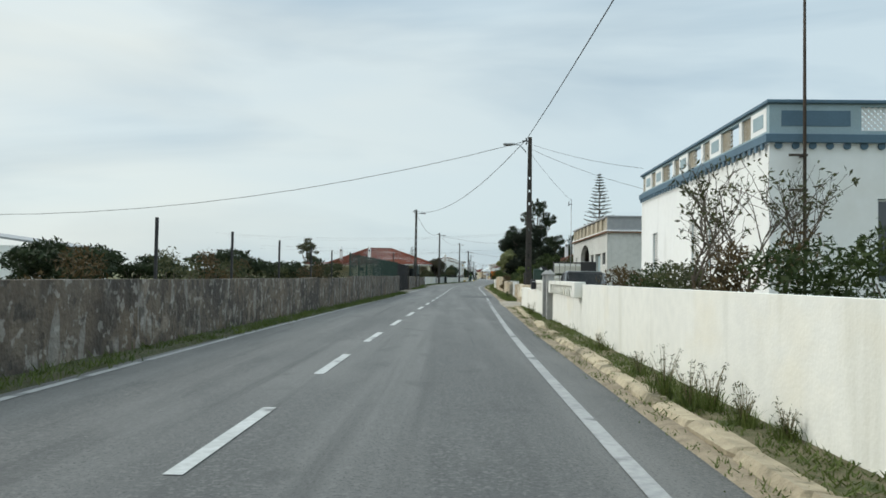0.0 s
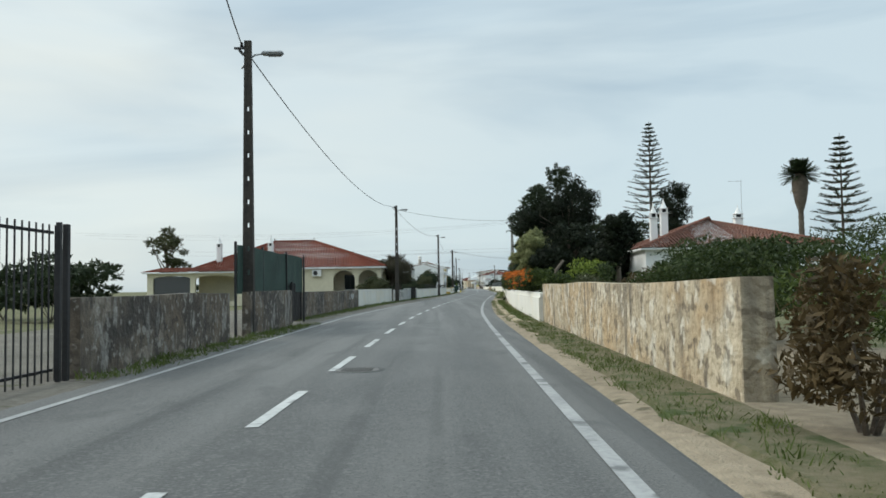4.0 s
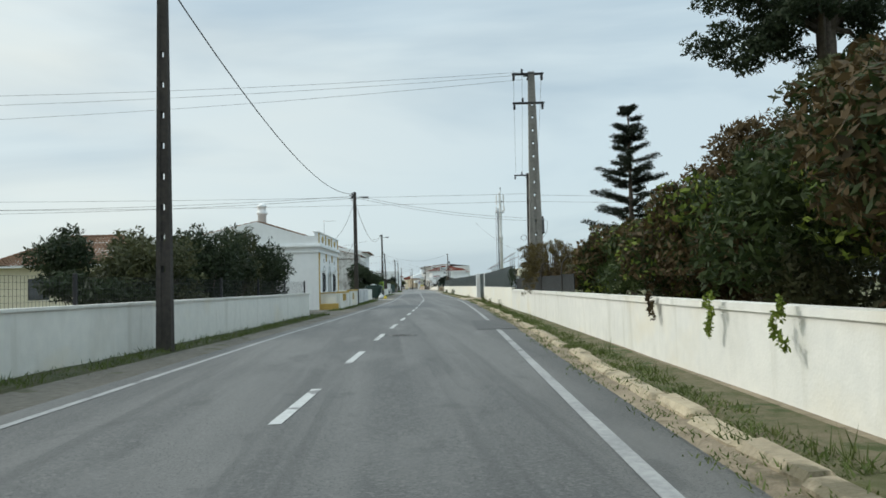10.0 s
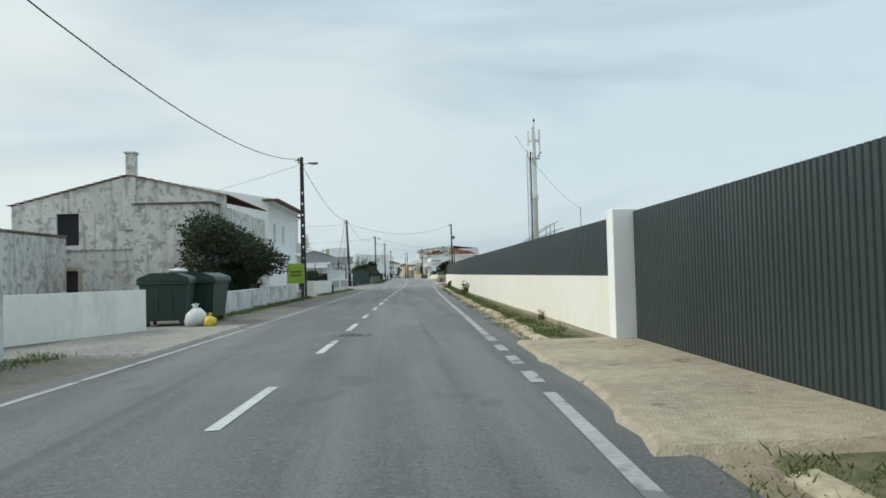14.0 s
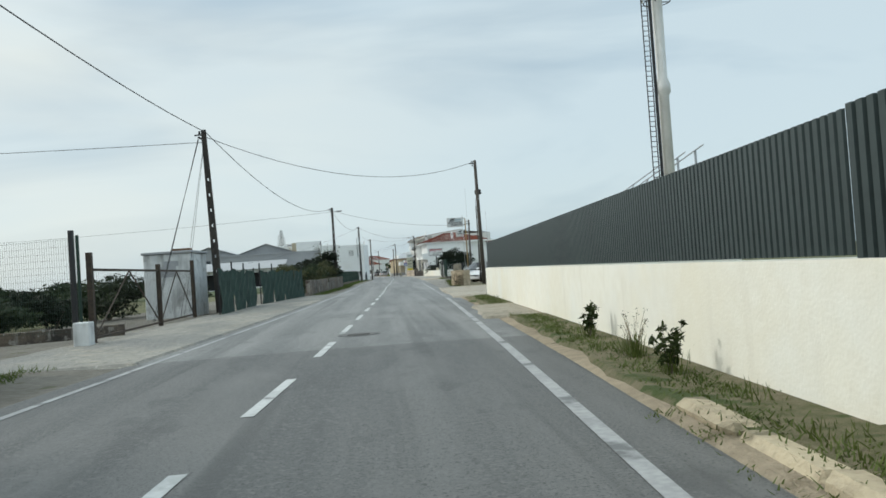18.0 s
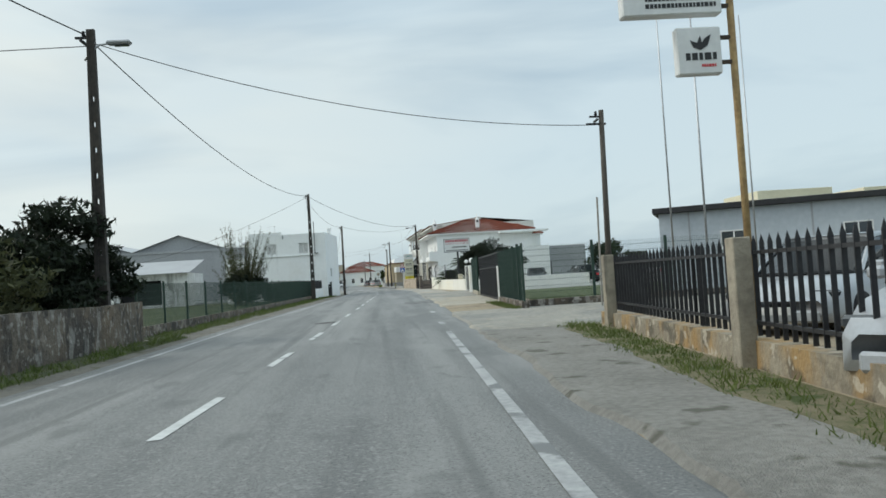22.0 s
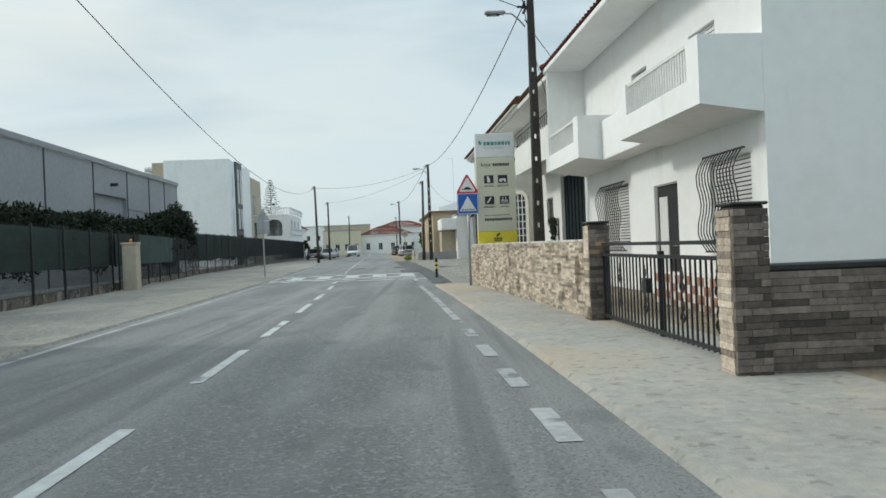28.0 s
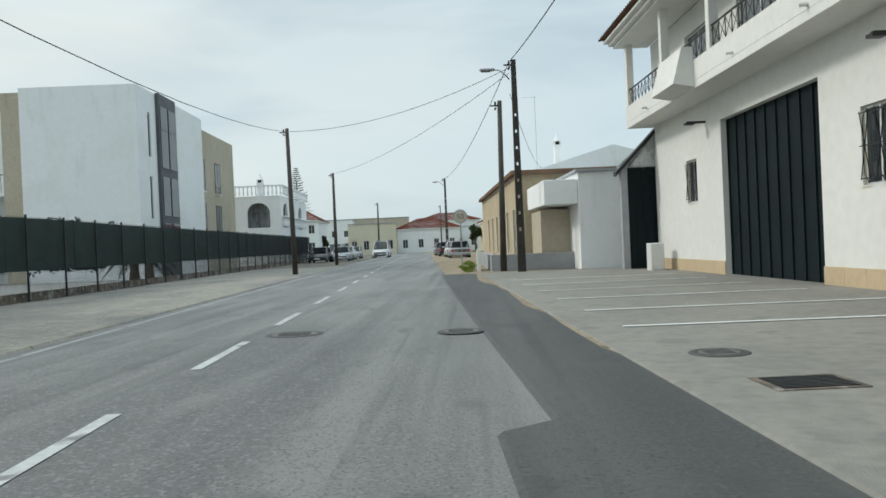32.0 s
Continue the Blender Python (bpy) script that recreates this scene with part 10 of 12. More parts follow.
thing("meter_box", "dark meter cabinet behind a rubble wall", "cabinet", spot(38.4, 2.95), Mesh().box(-0.2, 0.2, -0.12, 0.12, -0.05, 1.45, b=0.02), dark_metal, group="meter cabinets")
# green netting over a wall
nt = thing("shade_netting", "dark green shade netting on a wall fence", "netting", group="netting")
part("netting_sheet", along(76.2, 84.8, -5.6, -5.75, 1.1, 2.35, 0.02, 1.0, 0.03, 5), netting, nt)
for y in (76.3, 79.0, 82.0, 84.7):
    part("netting_post", Mesh().box(-0.03, 0.03, -0.03, 0.03, 0.0, 2.45, spot(y, -5.68)), dark_metal, nt)
# dark screen on the right wall
screen_mat = mat("dark woven screen", (0.014, 0.017, 0.017), (0.007, 0.009, 0.009), 0.95, 0.8, 30, 0.5, 120)
scn = thing("dark_screen", "dark woven privacy screen on a garden wall", "screen", group="screens")
for k in range(6):
    part("screen_panel", along(160.0 + k * 2.68, 162.62 + k * 2.68, 3.1, 3.08, 0.96, 1.42, 0.02, 1.2, 0.015, k), screen_mat, scn)
for k in range(4):
    part("screen_post", Mesh().tube([(0, 0, 0.9), (0, 0, 1.6), (0.03, 0, 1.75), (0.12, 0, 1.86), (0.2, 0, 1.93)], 0.022, 6, spot(161.6 + k * 4.8, 3.02)), pole_mat, scn)
# garden gate recessed in the right wall
thing("garden_gate", "dark grey metal gate recessed in a wall", "gate", spot(141.0, 4.6), Mesh().box(-0.04, 0.04, -2.0, 2.0, 0.05, 1.7, b=0.01), grey_render, group="garden gates")
# scrawl on the old wall
for k, pts in enumerate(([(0, .55), (0, .15), (.5, .15)], [(.7, .15), (.8, .5), (1.0, .2), (1.1, .5)], [(1.3, .15), (1.35, .45), (1.6, .45), (1.55, .15), (1.3, .15)], [(1.85, .1), (1.85, .45), (2.1, .2), (2.15, .5)])):
    part("stroke", Mesh().tube([at(99.5 + x * 0.72, -6.4 - x * 0.02, 0.48 + z * 0.8) for x, z in pts], 0.011, 4), grey_white_wall, scrawl_wall, "white paint scrawl")

block_mat = mat("weathered ochre stone blocks", (0.60, 0.50, 0.36), (0.40, 0.32, 0.22), 0.95, 1.2, 8, 0.9, 16, streak=(0.24, 0.20, 0.15), amount=0.3, spots=(0.50, 0.36, 0.22), vary=0.08, strength=0.05)
# stub wall and weeds at the sandy yard
spl = thing("stone_block_wall", "rough stub wall of big weathered stone blocks", "wall", spot(299.75, 2.25, 0, -58), group="garden walls")
rk = random.Random(17)
for i, (z0, z1) in enumerate(((-0.15, 0.34), (0.345, 0.66), (0.665, 0.985))):
    x = 0.0
    while x < 1.25:
        l = min(1.35 - x, rk.uniform(0.4, 0.75))
        bk = Mesh().box(x, x + l - 0.008, -0.02 + rk.uniform(-.012, .012), 0.5, z0, z1, b=0.018)
        bk.v = [(a + rk.uniform(-.006, .006), b + rk.uniform(-.008, .008), c + rk.uniform(-.005, .005)) for a, b, c in bk.v]
        part("stone_block", bk, block_mat, spl)
        x += l
for k, (x, y, h) in enumerate(((0.55, -0.5, 0.95), (1.0, -0.35, 1.15), (1.15, -0.6, 0.8))):
    fw = thing("fern_weed", "feathery young shrub with paired leaflets by a stone wall", "weed", spot(299.75, 2.25, 0, -58) @ pose(x, y, 0), group="single weeds")
    st_, fl_ = Mesh().tube([(0, 0, 0), (0.03, 0, h * 0.5), (-0.05, 0.02, h)], [0.012, 0.009, 0.004], 6), Mesh()
    for i in range(15):
        a, z = i * 2.4, h * (0.2 + 0.8 * i / 15)
        d = Vector((math.cos(a), math.sin(a), 0))
        sd_ = Vector((-d.y, d.x, 0))
        for q in range(12):
            p = Vector((0, 0, z)) + d * (0.03 + q * 0.03) + Vector((0, 0, 0.1 * (q / 11) - 0.14 * (q / 11) ** 2))
            for sg in (-1, 1):
                t_ = p + sd_ * sg * 0.17 * math.sin(0.5 + q * 0.2) + d * 0.035 - Vector((0, 0, 0.015))
                fl_.add([p - d * 0.02, p + d * 0.03, t_], [(0, 1, 2)])
    part("stem", st_, bark, fw)
    part("foliage", fl_, leaf_olive, fw)["kind"] = "stuff"

# hall fence on the left
HF_Y, HF_U = [390.0, 397, 416, 430, 497], [-8.9, -9.4, -10.5, -12.0, -12.5]
hf = lambda y: float(np.interp(y, HF_Y, HF_U))
for a, b in ((390.5, 409.8), (410.6, 430.0), (430.0, 452.0), (452.0, 497.0)):
    zt = 2.2 if a < 414 else 2.6
    mesh_fence(a, b, hf(a), hf(b), 0.3, zt, dark_metal, "tall dark mesh fence with dark posts", 2.4, 0.06, 0.3, 0.003, pw=0.03)
    w_ = wall(a, b, hf(a) - 0.02, hf(b) - 0.02, 0.3, old_concrete, "low concrete kerb under a dark fence", 0.2)
    s_ = thing("dark_netting", "dark green screening behind a mesh fence", "netting", group="netting")
    nn = max(1, round((b - a) / 4.8))
    for q in range(nn):
        ya, yb = a + (b - a) * q / nn, a + (b - a) * (q + 1) / nn - 0.02
        part("netting_sheet", along(ya, yb, hf(ya) - 0.12, hf(yb) - 0.12, 0.95, zt - 0.04, 0.02, 2.4, 0.02, 3 + q), netting, s_)
pier(410.2, -9.6, 0.5, 1.7, beige_house, "beige gate pillar with a lamp", beige_house)
thing("gate_lamp", "small orange beacon on a gate pillar", "lamp", spot(410.2, -9.6, 1.78), Mesh().lathe([(0.06, 0), (0.06, 0.1), (0.0, 0.14)], 10), plain("amber lens", (0.6, 0.18, 0.02), 0.3), smooth=True)
fx2 = wall(449.0, 451.0, 2.0, 2.1, 0.95, white_wall, "crumpled white post beside the road", 0.15)

thing("timber_log", "long weathered timber kerb log", "log", spot(300.8, 7.2),
      Mesh().tube([(0, 0, 0.15), (2.6, 0.3, 0.16)], [0.18, 0.16], 9), wood_pole_mat)

# plants on a wall rack between window and gate
wr = thing("wall_plant_rack", "dark wall rack holding hanging green plants", "plant rack", spot(418.2, 7.97), group="planters")
part("rack_frame", Mesh().box(-0.04, 0.0, 0.0, 1.2, 1.95, 2.0).box(-0.04, 0.0, 0.0, 1.2, 1.5, 1.55).box(-0.04, 0, 0.0, 0.05, 1.2, 2.3).box(-0.04, 0, 1.15, 1.2, 1.2, 2.3), dark_metal, wr)
for k, (y, z) in enumerate(((0.15, 2.0), (0.6, 2.02), (1.05, 2.0), (0.35, 1.52), (0.85, 1.52))):
    part("plant_pot", Mesh().lathe([(0.07, z), (0.1, z + 0.16), (0.085, z + 0.16), (0.06, z + 0.03)], 12, pose(-0.13, y, 0)), dark_metal, wr)
    part("plant_leaves", leaves([(-0.15, y, z + 0.2, 0.16, 0.2, 0.16), (-0.16, y, z - 0.15, 0.1, 0.12, 0.25)], 260, 0.05, 930 + k, 0.6, 0.2), leaf_dark, wr)

# ---------------- vehicles ----------------
tyre_mat = plain("black rubber", (0.009, 0.009, 0.01), 0.8)
car_glass = glass_mat("car glass", (0.015, 0.018, 0.02), 0.04)


def car_paint(name, c):
    m = plain(name, c, 0.3)
    m.node_tree.nodes["Principled BSDF"].inputs["Coat Weight"].default_value = 0.3
    return m


PAINTS = {"white": car_paint("white car paint", (0.62, 0.63, 0.63)), "silver": car_paint("silver car paint", (0.36, 0.38, 0.40)), "dark": car_paint("dark blue-black car paint", (0.007, 0.008, 0.011)), "grey": car_paint("grey car paint", (0.12, 0.13, 0.14)), "green": car_paint("dark green car paint", (0.03, 0.06, 0.05))}


def loft(stations):
    """Rings along x: each (x, half width, [(share of width, z), ...]) from one side over the top to the other."""
    m = Mesh()
    n = None
    for x, hw_, prof in stations:
        ring = [(x, s * hw_, z) for s, z in prof]
        n = len(ring)
        m.v += ring
    for i in range(len(stations) - 1):
        for j in range(n - 1):
            a = i * n + j
            m.f.append((a, a + 1, a + n + 1, a + n))
        m.f.append((i * n, i * n + n, i * n + 2 * n - 1, i * n + n - 1))
    m.f.append(tuple(range(n)))
    m.f.append(tuple(range(len(m.v) - 1, len(m.v) - n - 1, -1)))
    return m


def car(y, u, turn, paint, kind="hatch", label="", z=0.0):
    """A parked car, its nose towards +x of its own frame; turn 90 points it along the road."""
    r = thing("parked_van" if kind == "van" else "parked_car", label or "%s painted parked %s" % (paint, "delivery van" if kind == "van" else "hatchback car"), "van" if kind == "van" else "car", spot(y, u, z, turn), group="parked vehicles")
    p = PAINTS[paint]
    L, W, H = (4.9, 0.95, 1.95) if kind == "van" else (4.3, 0.89, 1.47)
    h = L / 2

    def side(z0, z1):
        return [(-1, z0), (-1.0, z0 + 0.3 * (z1 - z0)), (-0.99, z0 + 0.7 * (z1 - z0)), (-0.9, z1), (0.9, z1), (0.99, z0 + 0.7 * (z1 - z0)), (1.0, z0 + 0.3 * (z1 - z0)), (1, z0)]
    b = 1.05 if kind == "van" else 0.93
    body = part("body", loft([(-h, W * 0.9, side(0.35, b - 0.15)), (-h + 0.15, W, side(0.25, b)), (0.3, W, side(0.2, b)), (h * 0.45, W, side(0.2, b - 0.03)), (h * 0.8, W * 0.97, side(0.22, b - 0.16)), (h * 0.96, W * 0.88, side(0.25, b - 0.27)), (h, W * 0.76, side(0.35, b - 0.38))]), p, r, smooth=True)

    def top(z0, z1, k):
        return [(-1, z0), (-k, z1 - 0.06), (-k * 0.88, z1), (k * 0.88, z1), (k, z1 - 0.06), (1, z0)]
    xr = -h + 0.12 if kind in ("van", "hatch") else -h + 0.7
    cab = [(xr, W * 0.9, top(b - 0.02, b + 0.02, 0.92)), (xr + (0.1 if kind == "van" else 0.45), W * 0.92, top(b - 0.02, H - 0.05, 0.84)), (-0.3, W * 0.92, top(b - 0.02, H, 0.82)), (0.25, W * 0.92, top(b - 0.02, H - 0.03, 0.82)), (h * 0.52, W * 0.92, top(b - 0.03, b + 0.0, 0.92))]
    part("cabin_glass", loft(cab), car_glass, r, "dark tinted windows", True)
    part("roof", loft([(xr + 0.42, W * 0.75, [(-1, H - 0.07), (-0.9, H + 0.0), (0.9, H + 0.0), (1, H - 0.07)]), (-0.3, W * 0.77, [(-1, H - 0.04), (-0.9, H + 0.02), (0.9, H + 0.02), (1, H - 0.04)]), (0.3, W * 0.76, [(-1, H - 0.09), (-0.9, H - 0.01), (0.9, H - 0.01), (1, H - 0.09)])]), p, r, smooth=True)
    for s in (-1, 1):
        for x0, x1 in ((xr + 0.05, xr + 0.5), (-0.15, -0.2), (h * 0.5, 0.28)):
            part("window_pillar", Mesh().tube([(x0, s * W * 0.9, b - 0.02), (x1, s * W * 0.77, H - 0.06)], 0.035, 5), p, r)
        part("mirror", Mesh().box(h * 0.38, h * 0.38 + 0.12, s * W, s * (W + 0.16), b, b + 0.12, b=0.03), p, r)
        part("headlight", Mesh().box(h * 0.84, h * 0.95, s * W * 0.55, s * W * 0.9, b - 0.36, b - 0.24, b=0.03), glass, r)
        part("tail_light", Mesh().box(-h - 0.005, -h + 0.1, s * W * 0.66, s * W * 0.93, b - 0.36, b - 0.18, b=0.02), traffic_red, r)
        for x in (-h * 0.62, h * 0.62):
            w_ = part("wheel", Mesh().lathe([(0.2, -0.1), (0.31, -0.1), (0.325, -0.05), (0.325, 0.05), (0.31, 0.1), (0.2, 0.1)], 20, pose(x, s * (W - 0.09), 0.32, 90)), tyre_mat, r, "black tyre", True)
            part("rim", Mesh().lathe([(0.0, -0.1), (0.08, -0.115), (0.2, -0.105), (0.21, 0.105), (0.08, 0.115), (0.0, 0.1)], 10, pose(x, s * (W - 0.09), 0.32, 90)), steel, w_)
    part("bumper", Mesh().box(h - 0.1, h + 0.03, -W * 0.7, W * 0.7, 0.25, 0.42, b=0.03), dark_metal if kind == "van" else p, r)
    part("bumper", Mesh().box(-h - 0.03, -h + 0.1, -W * 0.85, W * 0.85, 0.3, 0.5, b=0.03), dark_metal if kind == "van" else p, r)
    part("number_plate", Mesh().box(h + 0.03, h + 0.04, -0.26, 0.26, 0.36, 0.47), sign_white, r)
    return r


car(28.6, 4.35, 268, "grey", "sedan", "dark grey parked car behind a white wall")
car(303.4, 6.5, 215, "dark", "hatch", "black parked car beside a pole")
car(306.6, 5.9, 215, "white", "hatch", "silver parked car in a row")
car(309.8, 5.5, 215, "silver", "hatch", "white parked car in a row")
car(313.2, 5.6, 215, "silver", "hatch", "silver parked car behind a railing")
car(318.6, 6.9, 218, "silver", "hatch", "silver parked car behind a railing")
car(318.9, 9.4, 222, "white", "hatch", "white parked car behind a railing")
for k, (y, u, c, kd, tn) in enumerate(((372, 19, "white", "van", 20), (369, 15.0, "dark", "hatch", 90), (369, 21.5, "silver", "hatch", 90), (366, 24.5, "green", "van", 10), (376, 12.5, "grey", "hatch", 80))):
    car(y, u, tn, c, kd)
for y, u, c in ((490, -10.4, "dark"), (493, -8.6, "silver"), (500, -8.9, "white"), (508, -8.9, "silver"), (484, 2.6, "silver"), (490, 2.4, "white"), (498, 1.9, "dark"), (505, 1.6, "grey"), (512, 1.6, "white")):
    car(y, u, 270 if u < 0 else 92, c, "hatch")
car(508.0, -5.6, 268, "white", "van", "white van on the road at the bend")
car(516.0, -12.0, 268, "white", "van", "white parked van by houses")

# ---------------- trees and shrubs: first stretch ----------------
rg_ = random.Random(11)
for i in range(13):
    y, u = 32 + i * 5.4 + rg_.uniform(-2, 2), -17 - rg_.uniform(0, 18)
    z = rg_.uniform(1.25, 1.75)
    shrub("garden_tree", "dark rounded field tree behind an old wall", y, u, rg_.uniform(2.2, 3.6), rg_.uniform(2.0, 3.0), z, 3600, 0.17, 100 + i, leaf_dark, group="field trees", cat="tree", k=14)
for i in range(9):
    y, u = 18 + i * 5.2, -8.5 - rg_.uniform(0, 4)
    shrub("wild_shrub", "sparse brownish shrub behind an old wall", y, u, 1.2, 1.4, rg_.uniform(0.95, 1.25), 700, 0.07, 140 + i, leaf_olive if i % 2 else leaf_brown, group="field shrubs")
tree("garden_tree", "dark tree behind a red-roofed villa", 126.0, 18.1, 10.4, [(0, 0, 8.3, 1.9, 2.0, 2.4), (0, 0, 5.6, 2.4, 2.4, 2.2)], 15000, 0.11, 338, leaf_deep, 0.2, 30, group="dark evergreen trees", cs=0.34)
tree("lone_tree", "tall sparse tree behind the villa", 130.6, -29.7, 7.6, [(0, 0, 5.6, 2.4, 2.4, 1.9), (0.6, 0.3, 3.6, 2.0, 2.0, 1.2)], 4200, 0.14, 7, leaf_olive, 0.2, 16, cs=0.3)
ws = thing("white_shed", "low white shed beyond the field", "shed", spot(70.0, -48.0), group="roadside buildings")
part("wall", Mesh().box(0, 11, 0, 8, -0.1, 3.4), white_house, ws)
part("roof", Mesh().add([(-0.3, -0.3, 4.9), (11.3, -0.3, 3.4), (11.3, 8.3, 3.4), (-0.3, 8.3, 4.9), (-0.3, -0.3, 4.7), (11.3, -0.3, 3.2), (11.3, 8.3, 3.2), (-0.3, 8.3, 4.7)], [(0, 1, 2, 3), (7, 6, 5, 4), (0, 4, 5, 1), (1, 5, 6, 2), (3, 7, 4, 0)]), grey_render, ws)
# shrubs and a bare tree behind the first white wall
bt_ = thing("bare_tree", "thin bare tree with a few dead leaves", "tree", spot(13.0, 4.7))
tw_ = Mesh()
rb_ = random.Random(3)


def twig(m, p, d, l, r, depth):
    e = p + d * l
    m.tube([p, p.lerp(e, 0.5) + Vector((rb_.uniform(-.05, .05), rb_.uniform(-.05, .05), 0.02)) * l, e], [r, r * 0.85, r * 0.65], 5)
    tips.append(e)
    if depth:
        for _ in range(3 if depth > 1 else 2):
            nd = (d + Vector((rb_.uniform(-.8, .8), rb_.uniform(-.8, .8), rb_.uniform(-.25, .6)))).normalized()
            twig(m, p.lerp(e, rb_.uniform(0.55, 1.0)), nd, l * rb_.uniform(0.55, 0.85), r * 0.6, depth - 1)


tips = []
for k in range(4):
    twig(tw_, Vector((k * 0.45 - 0.7, k * 0.3 - 0.4, 0)), Vector((rb_.uniform(-.3, .3), rb_.uniform(-.3, .3), 1)).normalized(), 1.3, 0.035, 4)
part("branchwork", tw_, bark, bt_)["kind"] = "stuff"
part("dead_leaves", leaves([(*p, 0.12, 0.12, 0.12) for p in tips], 900, 0.05, 4, 0.6, 0.1), leaf_olive, bt_)
for i, (y, u, rx, ry, z, lf, n) in enumerate(((9.0, 4.2, 0.9, 1.4, 0.95, leaf_mid, 2600), (11.5, 4.6, 1.0, 1.3, 1.1, leaf_brown, 1800), (14.5, 4.6, 1.1, 1.4, 1.05, leaf_olive, 2400), (16.8, 4.4, 0.9, 1.2, 0.95, leaf_mid, 2200), (10.2, 6.0, 1.2, 1.5, 1.2, leaf_mid, 2200), (19.5, 4.2, 0.8, 1.2, 0.9, leaf_brown, 1300))):
    shrub("garden_shrub", "brown-green garden shrub behind a white wall", y, u, rx, ry, z, n, 0.055, 200 + i, lf, group="garden shrubs")
# fern-leaved bushes behind the rubble wall
for i, (y, u, rx, ry, z) in enumerate(((48.5, 4.2, 1.2, 2.0, 1.1), (52.5, 5.4, 1.6, 2.2, 1.45), (54.5, 4.6, 1.7, 2.5, 1.15), (56.0, 8.4, 2.2, 2.8, 1.75), (50.0, 4.0, 1.0, 2.2, 0.8), (57.0, 4.2, 1.2, 2.6, 0.85), (58.5, 6.6, 2.2, 3.0, 1.25), (65.5, 6.2, 2.4, 3.5, 1.1), (71.5, 5.6, 2.2, 3.2, 1.1), (77.0, 6.4, 2.2, 3.0, 1.2), (63.0, 10.4, 2.6, 4.0, 1.5), (75.0, 11.5, 3.0, 4.0, 1.55), (93.0, 11.0, 2.4, 3.0, 1.75), (96.0, 15.0, 2.6, 3.0, 1.8))):
    shrub("wild_bush", "dense green feathery bush behind a rubble wall", y, u, rx, ry, z, 13000, 0.058, 220 + i, (leaf_mid, leaf_fresh, leaf_mid)[i % 3], group="wild bushes", k=22)
shrub("dry_bush", "dark dry bush in a gap of the wall", 62.4, 3.1, 0.8, 1.1, 0.75, 2600, 0.05, 240, leaf_brown, group="wild bushes")
for i, (y, u, n) in enumerate(((48.5, 3.6, 120), (51.0, 4.0, 120))):
    tufts("dry_reeds", "tall dry stalks behind a rubble wall", y - 1.5, y + 1.5, 3.3, 4.8, 60, 1.5, 250 + i, dry_mat, 0, 0.12, 0.01)


def norfolk_pine(y, u, h, base, seed, label):
    r = thing("norfolk_pine", label, "tree", spot(y, u), group="norfolk pines")
    rng = random.Random(seed)
    part("trunk", Mesh().tube([(0, 0, -0.2), (0, 0, h)], [h * 0.014, 0.02], 8), bark, r)
    br, cc = Mesh(), []
    z = base
    while z < h - 0.25:
        w = ((h - z) / (h - base)) ** 0.85 * h * 0.185 + 0.2
        n = 7
        for k in range(n):
            a = 2 * math.pi * k / n + z * 1.7 + rng.uniform(-0.15, 0.15)
            c, s = math.cos(a), math.sin(a)
            l = w * rng.uniform(0.82, 1.1)
            br.tube([(0, 0, z), (l * 0.5 * c, l * 0.5 * s, z - l * 0.02), (l * c, l * s, z + l * 0.14)], [0.05, 0.03, 0.01], 4)
            for q in np.linspace(0.18, 1.0, 9):
                cc.append((l * c * q, l * s * q, z + l * (0.16 * q * q - 0.02 * q) + 0.03, 0.16 + w * 0.05, 0.16 + w * 0.05, 0.08))
        z += 0.5 + (h - z) * 0.038
    part("branchwork", br, bark, r)["kind"] = "stuff"
    part("needles", leaves(cc, len(cc) * 13, 0.12, seed, 0.35, 0.2), leaf_dark, r)


norfolk_pine(161, 23, 23.5, 7.0, 1, "tall norfolk pine with tiered branches behind trees")
norfolk_pine(130, 35.5, 15.5, 6.0, 2, "norfolk pine with tiered branches behind trees")
norfolk_pine(640, -34, 26.0, 9.0, 3, "distant norfolk pine over the village")


def palm(y, u, h, n, l, seed, label, droop=1.0, leafm=None, base_r=0.2, z0=0.0, dead=0):
    r = thing("palm_tree", label, "palm tree", spot(y, u, z0), group="palm trees")
    rng = random.Random(seed)
    tr0 = Mesh()
    k = max(4, int(h / 0.3))
    tr0.lathe([(base_r * (1.15 if i % 2 else 1.0) * (1.1 - 0.3 * i / k), h * i / k) for i in range(k + 1)], 12)
    part("trunk", tr0, bark, r)
    for i in range(n + dead):
        a = i * 2.399
        e = rng.uniform(-0.5, 1.3) if i < n else rng.uniform(-1.4, -1.1)
        fr = Mesh()
        pts = []
        for q in range(9):
            w = q / 8
            rr_ = l * w * math.cos(e) + 0.05
            pts.append(Vector((math.cos(a) * rr_, math.sin(a) * rr_, h + l * w * math.sin(e) - droop * l * 0.55 * w * w)))
        fr.tube(pts, 0.012, 3)
        side_ = Vector((-math.sin(a), math.cos(a), 0))
        for q in range(26):
            w = 0.12 + 0.86 * q / 25
            i0 = min(7, int(w * 8))
            p = pts[i0].lerp(pts[i0 + 1], w * 8 - i0)
            d = (pts[i0 + 1] - pts[i0]).normalized()
            ll = l * 0.26 * math.sin(math.pi * min(1, w * 0.9 + 0.12)) + 0.05
            for s in (-1, 1):
                t_ = p + side_ * s * ll * 0.8 + d * ll * 0.65 - Vector((0, 0, ll * 0.25))
                fr.add([p - d * 0.03, p + d * 0.03, t_], [(0, 1, 2)])
        part("frond", fr, (leafm or leaf_mid) if i < n else dry_mat, r)
    return r


pm_ = palm(125, 29.5, 10.9, 80, 1.75, 1, "tall palm with a skirt of dead fronds", 0.2, leaf_dark, 0.24, dead=14)
